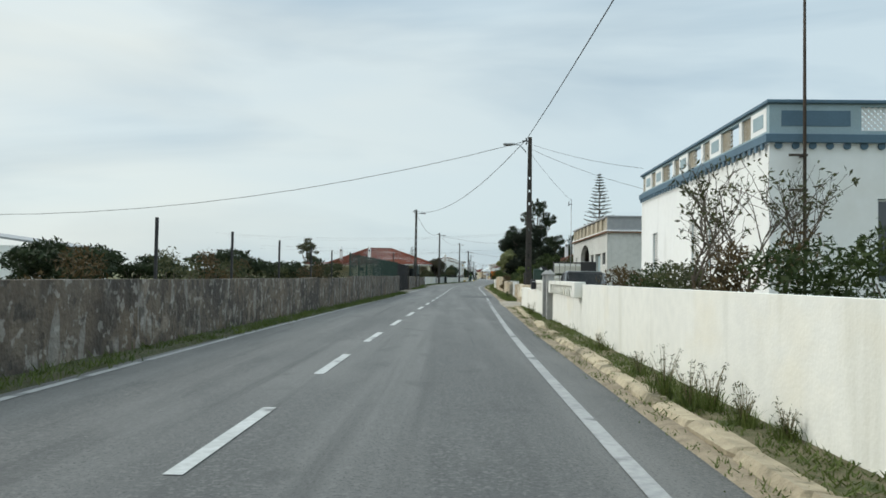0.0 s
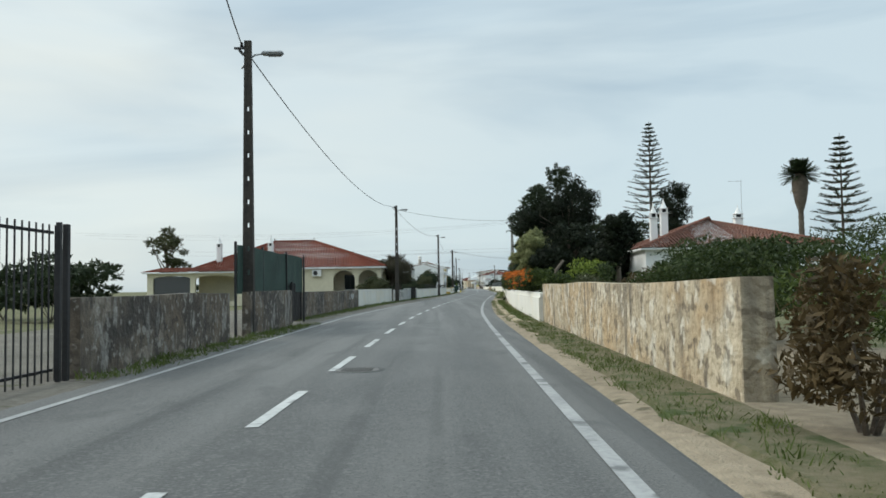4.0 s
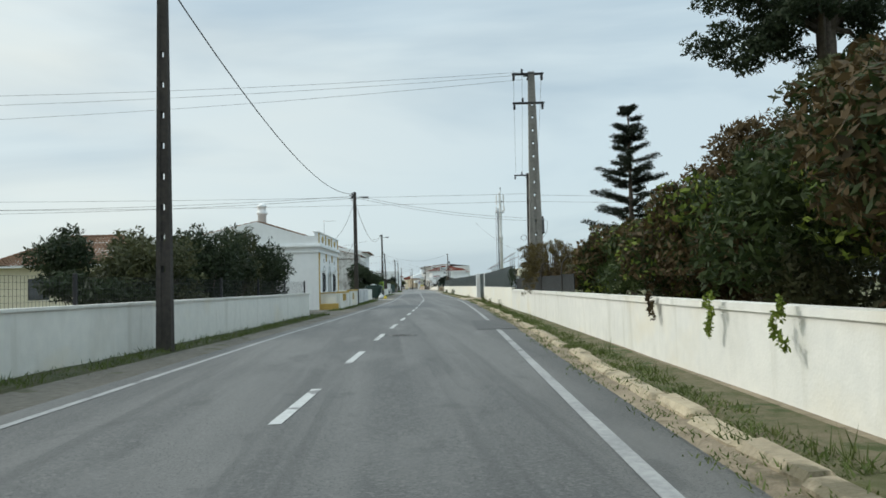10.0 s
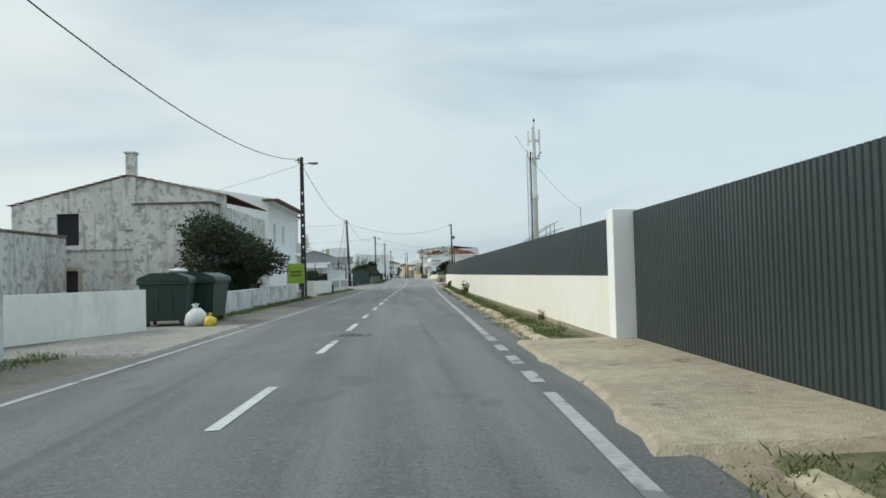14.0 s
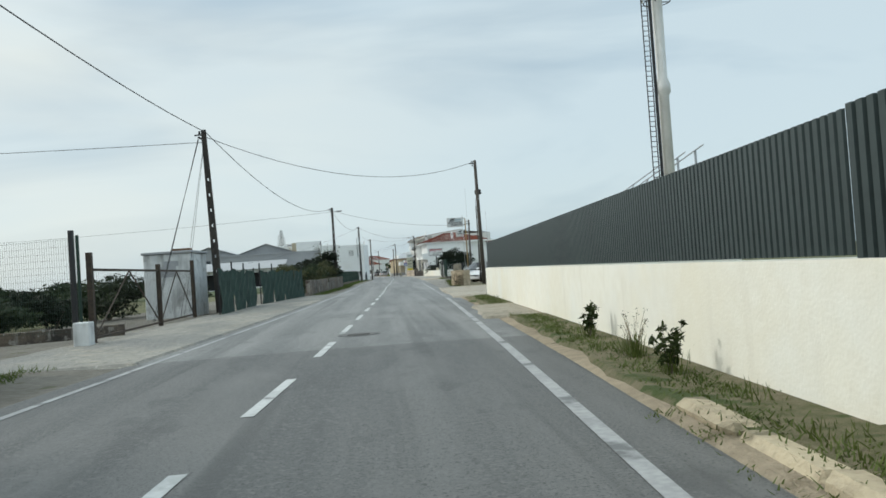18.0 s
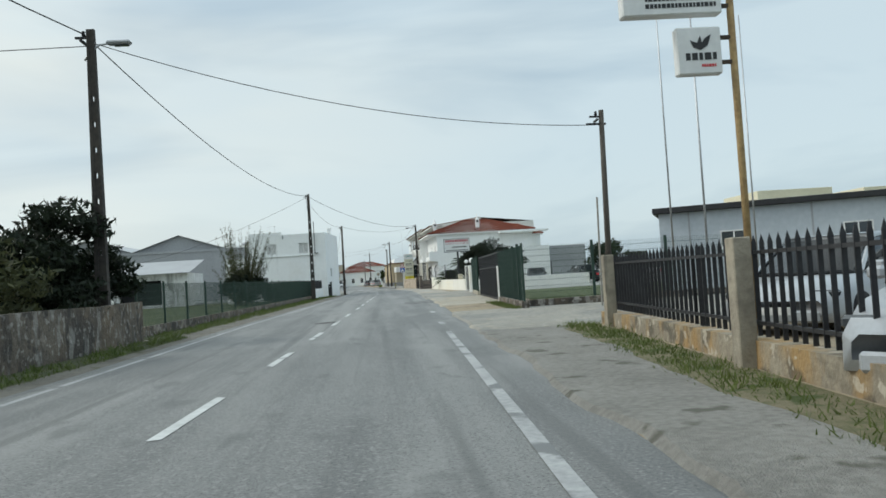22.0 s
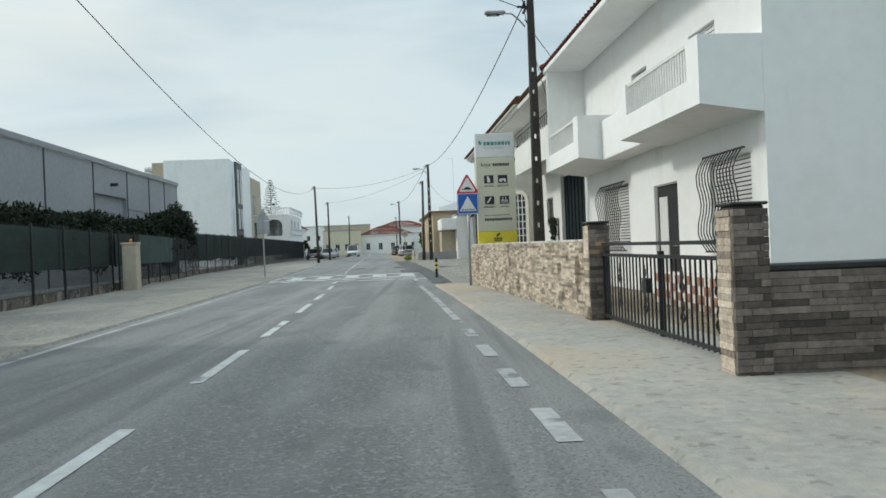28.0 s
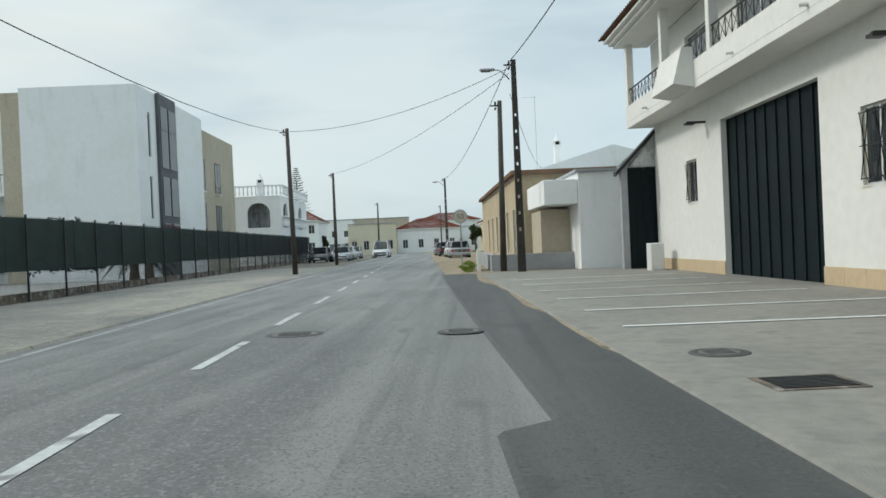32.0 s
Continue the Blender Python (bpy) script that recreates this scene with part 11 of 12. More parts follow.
part("dead_frond_skirt", Mesh().lathe([(0.28, 7.6), (0.5, 8.4), (0.66, 9.4), (0.7, 10.2), (0.3, 10.9)], 18), bark, pm_)
palm(378.3, 4.85, 0.9, 48, 1.75, 2, "short stout garden palm beside a low wall", 0.8, leaf_mid, 0.3)
palm(387.2, 7.6, 2.2, 24, 2.6, 3, "garden palm with long drooping fronds", 1.0, leaf_mid, 0.25)
palm(452.0, -13.6, 1.6, 18, 1.6, 4, "small palm before a white block", 1.0, leaf_dark, 0.2)
palm(455.5, -14.2, 1.5, 18, 1.5, 5, "small palm before a white block", 1.0, leaf_dark, 0.2)

# ---------------- the hedged gardens ----------------
hedge("flowering_hedge", "dense green hedge with orange trumpet flowers over a wall", 84.0, 117.2, 2.36, 2.55, 0.98, lerp(84, 1.78, 117, 2.3), 1.5, 80000, 0.05, 301, leaf_mid, [(leaf_fresh, 22000, 0.05), (flower_orange, 90, 0.035), (leaf_lime, 3200, 0.055), (leaf_dark, 9000, 0.055)], 0.95)
fh_ = [o for o in bpy.data.objects if o.name.startswith("flowering_hedge")][0]
rf = random.Random(8)
fc = []
for i in range(420):
    y = 84.5 + 21 * rf.random() ** 1.5 if i < 395 else rf.uniform(84.5, 100)
    zt = 1.78 + (y - 84) * 0.012
    p = at(y, 2.42 + rf.uniform(-0.1, 0.3), max(0.95, zt - abs(rf.gauss(0, 0.3))))
    fc.append((p.x, p.y, p.z, 0.06, 0.13, 0.06))
part("blossoms", leaves(fc, 5200, 0.026, 9, 0.7, 0.2), flower_orange, fh_)
for i, (y, u, rx, ry, z) in enumerate(((85.5, 5.0, 1.0, 1.6, 0.95), (91.0, 6.0, 1.4, 2.0, 1.2), (96.5, 6.5, 1.6, 2.2, 1.35), (88.0, 8.0, 1.6, 2.0, 1.3))):
    shrub("garden_shrub", "sparse green garden shrub behind a wall", y, u, rx, ry, z, 2600, 0.07, 310 + i, (leaf_olive, leaf_mid, leaf_lime, leaf_brown)[i], group="garden shrubs")
ol_ = thing("oleander", "tall pale yellow-green oleander behind a hedge", "shrub", spot(110.4, 4.75), group="garden shrubs")
ocl = clumps(0, 0, 3.3, 2.0, 2.6, 2.0, 60, 317, 0.26)
part("stem_tangle", Mesh().tube([(0, 0, -0.1), (0.2, 0.3, 2.6)], [0.08, 0.03], 6).tube([(0, 0, -0.1), (-0.4, -0.8, 2.8)], [0.07, 0.03], 6).tube([(0, 0, -0.1), (0.3, 1.0, 3.0)], [0.07, 0.03], 6), bark, ol_)["kind"] = "stuff"
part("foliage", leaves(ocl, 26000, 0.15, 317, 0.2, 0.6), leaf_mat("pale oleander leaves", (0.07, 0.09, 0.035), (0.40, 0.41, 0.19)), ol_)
# darker leaves within put the shrub's inner shade into the colour
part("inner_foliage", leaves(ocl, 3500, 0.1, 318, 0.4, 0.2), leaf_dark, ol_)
pr_ = thing("pruned_trunk", "bent bare pruned trunk behind a wall", "tree", spot(84.6, 3.5))
part("trunk", Mesh().tube([(0, 0, -0.1), (0.0, 0, 1.2), (0.08, 0.05, 1.75), (0.35, 0.1, 2.1)], [0.09, 0.075, 0.06, 0.045], 9), bark, pr_, smooth=True)
DARK = [(103.0, 9.3, 5.9, [(0, 0, 4.2, 1.5, 1.6, 1.7), (-0.8, 0.4, 2.8, 1.6, 1.8, 1.3)]), (114.5, 7.6, 9.6, [(0.2, 0, 7.0, 2.5, 2.6, 2.6), (-1.4, 0.8, 5.0, 2.8, 2.8, 2.2), (-3.0, 0, 6.0, 1.4, 2.0, 1.3)]), (109.5, 7.0, 6.0, [(0, 0, 3.6, 2.6, 2.4, 2.2), (-1.2, 0, 2.6, 2.0, 2.4, 1.6)]), (119.5, 12.2, 6.2, [(0, 0, 3.6, 2.4, 2.6, 1.9), (-2.0, 0, 3.2, 2.2, 2.4, 1.8)]),
        (112.0, 10.2, 5.4, [(0, 0, 3.0, 2.6, 2.6, 2.4)]), (131.0, 9.5, 6.4, [(0, 0, 4.0, 3.0, 3.0, 2.2), (-1.5, 2, 3.0, 2.6, 3.0, 2.0)]), (142.0, 9.5, 7.0, [(0, 0, 4.6, 2.6, 3.0, 2.4)])]
for i, (y, u, h, cr0) in enumerate(DARK):
    tree("garden_tree", "large dark evergreen tree behind a hedge", y, u, h, cr0, 26000, 0.11, 320 + i, leaf_deep, 0.2, 34, group="dark evergreen trees", cs=0.36)
tree("feathery_tree", "tall feathery tree with open dark crown", 160.0, 10.0, 18.4, [(0.2, 0, 16.0, 2.2, 2.4, 2.4), (-2.0, 0, 13.6, 2.1, 2.4, 2.0), (2.3, 0.3, 13.4, 2.3, 2.4, 2.2), (-2.4, 0, 10.4, 2.1, 2.4, 1.8), (0.8, 0, 11.2, 2.2, 2.4, 1.8), (-1.4, 0, 8.0, 2.6, 2.6, 1.8), (2.2, 0, 8.4, 2.4, 2.4, 1.8)], 90000, 0.075, 330, leaf_dark, 0.26, 60, 0.4, cs=0.2)
for i, (y, u, h) in enumerate(((148.0, 6.6, 5.6), (152.5, 7.2, 6.4), (157.0, 7.0, 5.8))):
    tree("garden_tree", "bushy brownish evergreen behind a garden hedge", y, u, h, [(0, 0, h * 0.62, 2.0, 2.4, h * 0.3), (-0.8, 0.6, h * 0.42, 1.8, 2.2, h * 0.26)], 16000, 0.08, 335 + i, leaf_olive if i == 1 else leaf_brown, 0.14, 30, group="bushy garden trees", cs=0.32)
tree("feathery_tree", "tall thin-leaved tree beside a garden", 152.0, 13.5, 11.5, [(0, 0, 8.4, 2.4, 2.6, 2.4), (0.5, 0, 5.6, 2.4, 2.4, 2.0)], 12000, 0.11, 331, leaf_dark, 0.22, 22, 0.4, cs=0.26)
tree("drooping_evergreen", "dark drooping evergreen behind an oleander", 117.5, 4.9, 9.6, [(0, 0, 7.9, 1.7, 1.8, 1.4), (-0.4, 0, 6.2, 2.0, 2.0, 1.5), (0.3, 0, 4.4, 2.0, 2.0, 1.4), (1.6, 0.4, 7.0, 1.5, 1.8, 1.6)], 30000, 0.09, 332, leaf_dark, 0.2, 34, group="dark evergreen trees", cs=0.3)
for i, (y, u, z) in enumerate(((276, -15, 0.9), (279, -19, 1.0), (283, -14, 0.85), (286, -21, 1.1), (290, -17, 1.0), (271, -18, 0.8))):
    shrub("wild_bush", "dark scrub bush in a fenced yard", y, u, 2.4, 2.6, z, 3000, 0.12, 980 + i, leaf_dark, group="yard bushes", k=12)
# rounded bushes on the corner and the long hedge
for i, (y, u, rx, ry, z, lf) in enumerate(((129.5, 5.0, 1.8, 2.2, 2.2, leaf_dark), (133.0, 4.9, 1.9, 2.6, 2.45, leaf_mid), (136.6, 4.7, 1.7, 2.3, 2.3, leaf_mid), (128.5, 8.0, 2.2, 2.2, 3.0, leaf_dark), (134.0, 8.4, 2.8, 3.0, 3.0, leaf_olive), (138.8, 7.2, 2.0, 2.0, 2.9, leaf_dark), (137.6, 3.9, 1.0, 1.4, 1.6, leaf_lime))):
    bs_ = shrub("rounded_bush", "huge rounded garden bush above a white wall", y, u, rx, ry, z, 17000, 0.08, 340 + i, lf, group="rounded bushes", k=24)
    if lf is not leaf_lime:
        part("outer_foliage", leaves(clumps(0, 0, z, rx, ry, z, 14, 640 + i), 5000, 0.075, 660 + i, 0.5, 0.9), leaf_olive if i % 2 else leaf_brown, bs_)
    if i in (1, 2):
        part("blossoms", leaves(clumps(-0.6, 0, z * 1.15, rx * 0.9, ry * 0.9, z * 0.75, 16, 90 + i, 0.07), 420, 0.035, 350 + i, 0.7, 0.3), flower_pink if i == 1 else leaf_mat("crimson flowers", (0.25, 0.01, 0.03), (0.42, 0.03, 0.06)), bs_)
hedge("hanging_creeper", "lime green creeper hanging over a white wall", 134.5, 138.6, 2.78, 2.85, 0.75, 2.4, 0.5, 6000, 0.06, 361, leaf_lime, [(leaf_mid, 3000, 0.06)], 0.7)
hedge("garden_hedge", "tall ragged garden hedge of mixed greens", 143.6, 160.8, 3.1, 3.1, 0.9, lambda y: float(np.interp(y, [143, 145, 149, 155, 161], [3.6, 3.8, 3.1, 2.6, 2.3])), 2.2, 34000, 0.075, 362, leaf_mid, [(leaf_brown, 16000, 0.07), (leaf_lime, 4000, 0.07)], 1.2)
hedge("garden_hedge", "low reddish creeper hedge behind a screen", 161.0, 175.8, 3.35, 3.25, 1.0, lambda y: float(np.interp(y, [161, 164, 167, 176], [2.4, 1.9, 1.7, 1.6])), 1.4, 13000, 0.07, 363, leaf_brown, [(leaf_olive, 5000, 0.07)], 0.9)
for i, (y, u, z) in enumerate(((144.8, 5.4, 1.2), (147.6, 5.8, 1.3), (150.6, 5.6, 1.15), (153.8, 5.9, 1.2), (157.0, 5.7, 1.1))):
    shrub("garden_shrub", "brownish garden shrub behind a white wall", y, u, 1.5, 2.2, z, 5200, 0.07, 1010 + i, leaf_brown if i % 2 else leaf_olive, group="garden shrubs", k=14)
for i, (y, z) in enumerate(((147.2, 0.6), (149.0, 0.62), (151.6, 0.7))):
    cp_ = thing("hanging_vine", "thin leafy vine hanging down a white wall", "creeper", spot(y, 2.86), group="hanging vines")
    part("vine_leaves", leaves([(rf.uniform(-.04, .02), rf.uniform(-.1, .1), z + (1.0 - z) * k / 6, 0.04, 0.07, 0.1) for k in range(7)], 220, 0.03, 370 + i, 0.8, 0.2), leaf_lime if i != 2 else leaf_brown, cp_)
brz = thing("bronze_bush", "bronze twiggy bush hanging over a screen fence", "shrub", spot(168.2, 3.6), group="roadside shrubs")
bst, btp = Mesh(), []
for i in range(150):
    a, l = rf.uniform(0, 6.28), rf.uniform(0.6, 1.0)
    d = Vector((math.cos(a) * 1.1, math.sin(a) * 3.4, 0)) * l
    top = Vector((d.x * 0.55, d.y * 0.55, rf.uniform(1.7, 2.7)))
    e = Vector((d.x, d.y, top.z - rf.uniform(0.1, 1.0)))
    bst.tube([(d.x * 0.1, d.y * 0.1, 0.6), top, e], [0.016, 0.009, 0.003], 4)
    btp += [(*top.lerp(e, q), 0.12, 0.16, 0.1) for q in (0.2, 0.5, 0.8, 1.0)]
part("stem_tangle", bst, bark, brz)["kind"] = "stuff"
part("foliage", leaves(btp, 20000, 0.045, 381, 0.35, 0.2), leaf_mat("bronze leaves", (0.035, 0.030, 0.010), (0.13, 0.10, 0.03)), brz)
hedge("wall_creeper", "dark creeper climbing the end of a metal fence", 175.7, 176.6, 2.78, 2.82, 1.0, 2.05, 0.25, 800, 0.045, 380, leaf_dark, None, 0.4)


def conifer(y, u, h, w, seed, label):
    r = thing("conifer", label, "tree", spot(y, u))
    rng = random.Random(seed)
    part("trunk", Mesh().tube([(0, 0, -0.2), (0, 0, h)], [0.16, 0.02], 8), bark, r)
    cc, br = [], Mesh()
    for i in range(96):
        z = 0.6 + (h - 0.7) * min(1.0, max(0.0, (i + rng.uniform(-4, 4)) / 96)) ** 0.95
        a = i * 2.4 + rng.uniform(-0.4, 0.4)
        l = w * (1 - z / h) ** 0.85 * rng.uniform(0.6, 1.15) + 0.18
        br.tube([(0, 0, z), (l * 0.6 * math.cos(a), l * 0.6 * math.sin(a), z - l * 0.04), (l * math.cos(a), l * math.sin(a), z + l * 0.14)], [0.03, 0.018, 0.006], 4)
        for q in np.linspace(0.25, 1.0, 6):
            cc.append((l * q * math.cos(a), l * q * math.sin(a), z - l * 0.05 + l * 0.19 * q * q, 0.17 + l * 0.07, 0.17 + l * 0.07, 0.13))
    part("branchwork", br, bark, r)["kind"] = "stuff"
    part("needles", leaves(cc, 60000, 0.055, seed, 0.35, 0.1), leaf_deep, r)


conifer(169.0, 6.9, 7.9, 2.3, 391, "dark spiky conifer behind a garden wall")
tree("grey_leaved_tree", "airy grey-green tree behind a garden wall", 170.0, 13.5, 8.5, [(0, 0, 6.4, 2.2, 2.2, 2.0), (0.8, 0, 4.4, 2.0, 2.0, 1.4)], 5000, 0.10, 392, leaf_olive, 0.15, 16, cs=0.27)
tree("garden_tree", "dark tree beyond the gardens", 172.0, 21.0, 9.5, [(0, 0, 6.6, 3.4, 3.4, 2.8)], 8000, 0.18, 393, leaf_dark, 0.22, 18, group="dark evergreen trees")
tree("garden_tree", "dark tree beyond the gardens", 157.0, 18.0, 11.0, [(0, 0, 7.6, 4.4, 4.0, 3.4)], 10000, 0.2, 394, leaf_dark, 0.22, 18, group="dark evergreen trees")
hedge("lush_shrubbery", "lush green feathery shrubbery behind a rubble wall", 45.4, 54.0, 3.1, 3.2, 0.55, lerp(38, 1.5, 54, 2.1), 2.4, 34000, 0.075, 788, leaf_fresh, [(leaf_mid, 16000, 0.08)], 0.9)
for i, (y, u, h) in enumerate(((47.2, 4.2, 2.3), (48.6, 4.9, 3.0), (50.5, 5.2, 3.3))):
    tree("feathery_shrub", "tall feathery green shrub behind a rubble wall", y, u, h, [(0, 0, h * 0.62, 1.0, 1.2, h * 0.34), (0.3, 0.5, h * 0.4, 1.1, 1.3, h * 0.3)], 7000, 0.075, 790 + i, leaf_mid, 0.05, 26, group="feathery shrubs", cs=0.26)
# left side gardens
for y, sd in ((125.6, 401), (128.6, 403), (131.4, 402)):
    tree("olive_tree", "rounded olive tree behind an entrance gate", y, -7.45, 4.6, [(0, -0.4, 3.1, 1.6, 2.3, 1.3), (0.1, 1.2, 2.2, 1.2, 1.9, 0.9)], 17000, 0.055, sd, leaf_bronze, 0.12, 30, group="olive trees", cs=0.33)
for i, (y, u, z) in enumerate(((121.5, -8.4, 1.05), (124.0, -8.6, 1.15), (126.8, -8.7, 1.1), (129.5, -8.9, 1.2), (132.5, -9.2, 1.1), (134.5, -9.6, 1.2), (137.5, -8.2, 0.9), (140.5, -8.6, 1.0), (143.0, -8.4, 0.95), (147.5, -9.0, 0.95), (160.0, -8.6, 1.0), (163.5, -8.4, 1.2), (161.8, -8.0, 1.55), (165.5, -7.9, 1.75), (167.0, -8.8, 1.75), (170.0, -8.5, 1.85), (173.0, -8.9, 2.05), (176.0, -9.1, 2.0), (179.0, -9.0, 1.85), (164.0, -11, 1.7), (170.0, -11, 1.75))):
    shrub("garden_bush", "dark clipped bush behind a white garden wall", y, u, 1.5, 2.1, z, 8500, 0.08, 410 + i, leaf_dark if i % 4 else leaf_olive, group="left garden bushes", k=16)
mesh_fence(146, 174.5, -6.45, -6.4, 1.0, 1.5, dark_metal, "thin dark wire fence on a garden wall", 4.0, 0.1, 0.1, 0.002)
shrub("round_bush", "round dark bush beside rubbish bins", 232.5, -8.3, 2.4, 5.4, 2.15, 30000, 0.085, 430, leaf_dark, k=34)
for i, (y, u, z) in enumerate(((301, -8.0, 1.15), (306, -8.3, 1.1), (311, -7.9, 1.05), (316, -8.3, 1.2), (321, -8.0, 1.35))):
    shrub("garden_bush", "dark bush behind a stained wall", y, u, 1.6, 2.4, z, 5000, 0.09, 440 + i, leaf_dark if i % 2 else leaf_olive, group="yard bushes", k=14)
tree("wall_tree", "large dark glossy-leaved tree leaning over a wall end", 325.6, -8.3, 3.6, [(0, 0, 2.4, 1.7, 2.2, 1.3), (0.5, 1.2, 1.7, 1.3, 1.7, 1.0), (-1.2, -1.0, 1.9, 1.8, 2.0, 1.1), (0.2, -0.6, 1.0, 1.8, 2.2, 0.8)], 24000, 0.095, 445, leaf_deep, 0.12, 18)
bmb = thing("bamboo_clump", "tall feathery bamboo clump behind a fence", "bamboo", spot(366.0, -12.0))
cn_, ct = Mesh(), []
rq = random.Random(6)
for i in range(70):
    a, l = rq.uniform(0, 6.28), rq.uniform(2.6, 6.1)
    e = Vector((math.cos(a) * rq.uniform(0.3, 2.5), math.sin(a) * rq.uniform(0.3, 2.5), l))
    s = Vector((math.cos(a) * 0.4, math.sin(a) * 0.4, 0))
    cn_.tube([s, s.lerp(e, 0.6) + Vector((0, 0, 0.3)), e], [0.015, 0.012, 0.005], 4)
    for w in np.linspace(0.15, 1.0, 9):
        p = s.lerp(e, w)
        ct.append((p.x, p.y, p.z, 0.5 * (1.15 - w), 0.5 * (1.15 - w), 0.36))
part("canebrake", cn_, bark, bmb)["kind"] = "stuff"
part("foliage", leaves(ct, 36000, 0.08, 450, 0.25, 0.1), leaf_olive, bmb)
shrub("garden_bush", "dark bush around a bamboo clump", 365.6, -11.9, 1.9, 2.2, 1.45, 22000, 0.08, 451, leaf_deep, k=24)
hedge("garden_hedge", "low dark clipped hedge before a white house", 359.5, 376.6, -9.4, -8.6, 0.05, 1.5, 0.9, 44000, 0.075, 455, leaf_deep, None, 1.4)
shrub("round_bush", "large round dark bush beside parked cars", 301.9, 7.75, 1.55, 1.8, 1.42, 12000, 0.08, 452, leaf_dark, k=22)
tree("garden_tree", "dark spreading tree behind a garage sign", 373.0, 7.75, 4.2, [(0, 0, 2.9, 2.2, 2.4, 1.45), (1.9, 0.5, 2.5, 1.7, 2.2, 1.3), (-1.5, 0.8, 2.2, 1.5, 2.0, 1.2), (0.4, 0, 1.4, 2.7, 2.2, 0.9)], 44000, 0.075, 453, leaf_deep, 0.15, 26)
tree("yard_tree", "round dark tree in a yard", 371.0, 17.5, 3.8, [(0, 0, 2.4, 1.8, 1.8, 1.5)], 6000, 0.11, 454, leaf_dark, 0.15, 16)
for i, (y, u) in enumerate(((349.5, 13.0), (349.8, 18.0), (352.0, 23.0))):
    shrub("low_shrub", "low dry shrub in a yard bed", y, u, 1.3, 1.0, 0.35, 1200, 0.07, 460 + i, leaf_brown)
hedge("garden_hedge", "dark flowering hedge behind a chain-link fence", 385.4, 385.9, 4.6, 4.6, 1.0, 1.75, 3.6, 5000, 0.06, 470, leaf_dark, [(leaf_brown, 1400, 0.05)], 0.8)
shrub("garden_bush", "dark garden bush behind a chain-link fence", 384.0, 5.6, 1.1, 1.0, 0.85, 4200, 0.055, 471, leaf_mid, k=14)
hedge("tall_hedge", "tall clipped dark hedge before a hall", 398.0, 413.0, -11.1, -11.7, 0.95, 2.9, 0.7, 46000, 0.1, 473, leaf_deep, None, 1.6)
hedge("tall_hedge", "tall ragged ivy hedge behind a mesh fence", 415.0, 428.3, -12.2, -12.9, 0.95, lambda y: float(np.interp(y, [415, 421, 424, 428.5], [3.0, 3.1, 3.7, 4.5])), 0.7, 60000, 0.11, 476, leaf_deep, None, 1.7)
hedge("tall_hedge", "tall clipped dark hedge behind a fence", 431.0, 450.0, -13.6, -13.9, 0.9, 2.7, 0.9, 36000, 0.1, 474, leaf_deep, None, 1.0)
shrub("weed_clump", "clump of weeds on a fence corner", 449.5, 1.6, 0.5, 1.6, 0.22, 1500, 0.05, 475, leaf_lime)
for i, (y, u, h) in enumerate(((560, 4.5, 4.4), (566, -22, 6.0), (600, -7.0, 5.0), (536, -16, 4.0), (548, 9, 4.5), (610, 20, 7), (590, -34, 7))):
    tree("village_tree", "dark green tree among village houses", y, u, h, [(0, 0, h * 0.62, h * 0.32, h * 0.32, h * 0.34)], 2500, 0.22, 480 + i, leaf_dark if i % 2 else leaf_mid, 0.2, 12, group="village trees")
for i in range(22):
    y, u = 240 + i * 21 + rg_.uniform(-6, 6), (-75 - rg_.uniform(0, 60)) if i % 2 else (62 + rg_.uniform(0, 60))
    shrub("far_tree", "dark round tree far beyond the fields", y, u, 4, 5, rg_.uniform(1.6, 2.6), 1400, 0.4, 500 + i, leaf_dark, group="far trees", cat="tree", k=9)

# ---------------- grass and weeds ----------------
patch("lawn", 328.6, 374.0, -30.0, -7.5, 0.02, mat("lawn", (0.065, 0.085, 0.028), (0.035, 0.055, 0.016), 0.95, 0.9, 7, 0.9, 40, spots=(0.12, 0.105, 0.06), amount=0.35, strength=0.05), "green lawn behind a fence", "lawn")
patch("lawn", 337.2, 355.0, 5.4, 26.0, 0.045, bpy.data.materials["lawn"], "green lawn behind wire gates", "lawn")
patch("lawn", 332.2, 337.0, 4.0, 26.0, 0.05, bpy.data.materials["lawn"], "green lawn behind a fence", "lawn")
patch("yard_tarmac", 337.0, 384.0, 5.3, 40.0, 0.03, mat("pale yard surface", (0.26, 0.26, 0.25), (0.20, 0.20, 0.19), 0.9, 0.3, 5, 0.5, 60), "pale grey yard surface", "yard")
sand = mat("whitish sand", (0.38, 0.34, 0.27), (0.26, 0.23, 0.18), 0.97, 0.35, 5, 0.7, 40, spots=(0.2, 0.17, 0.12), amount=0.2, strength=0.04)
weather(sand, [(0.7, (1, 1, 1), 0.5, 0.62, (0.30, 0.29, 0.265), 0.6), (18.0, (1, 1, 1), 0.58, 0.62, (0.52, 0.49, 0.43), 0.6), (9.0, (1, 1, 1), 0.6, 0.65, (0.13, 0.115, 0.085), 0.6)])
patch("sandy_drive", 281.6, 296.2, road_u(3.15), 15.0, 0.045, sand, "pale sandy yard entrance", "yard")
patch("sandy_drive", 322.5, 331.8, road_u(3.3), 16.0, 0.045, mat("grey sandy drive", (0.30, 0.285, 0.25), (0.22, 0.21, 0.185), 0.97, 0.3, 4, 0.7, 50, streak=(0.36, 0.32, 0.25), amount=0.45, strength=0.04), "worn grey sandy drive", "yard")
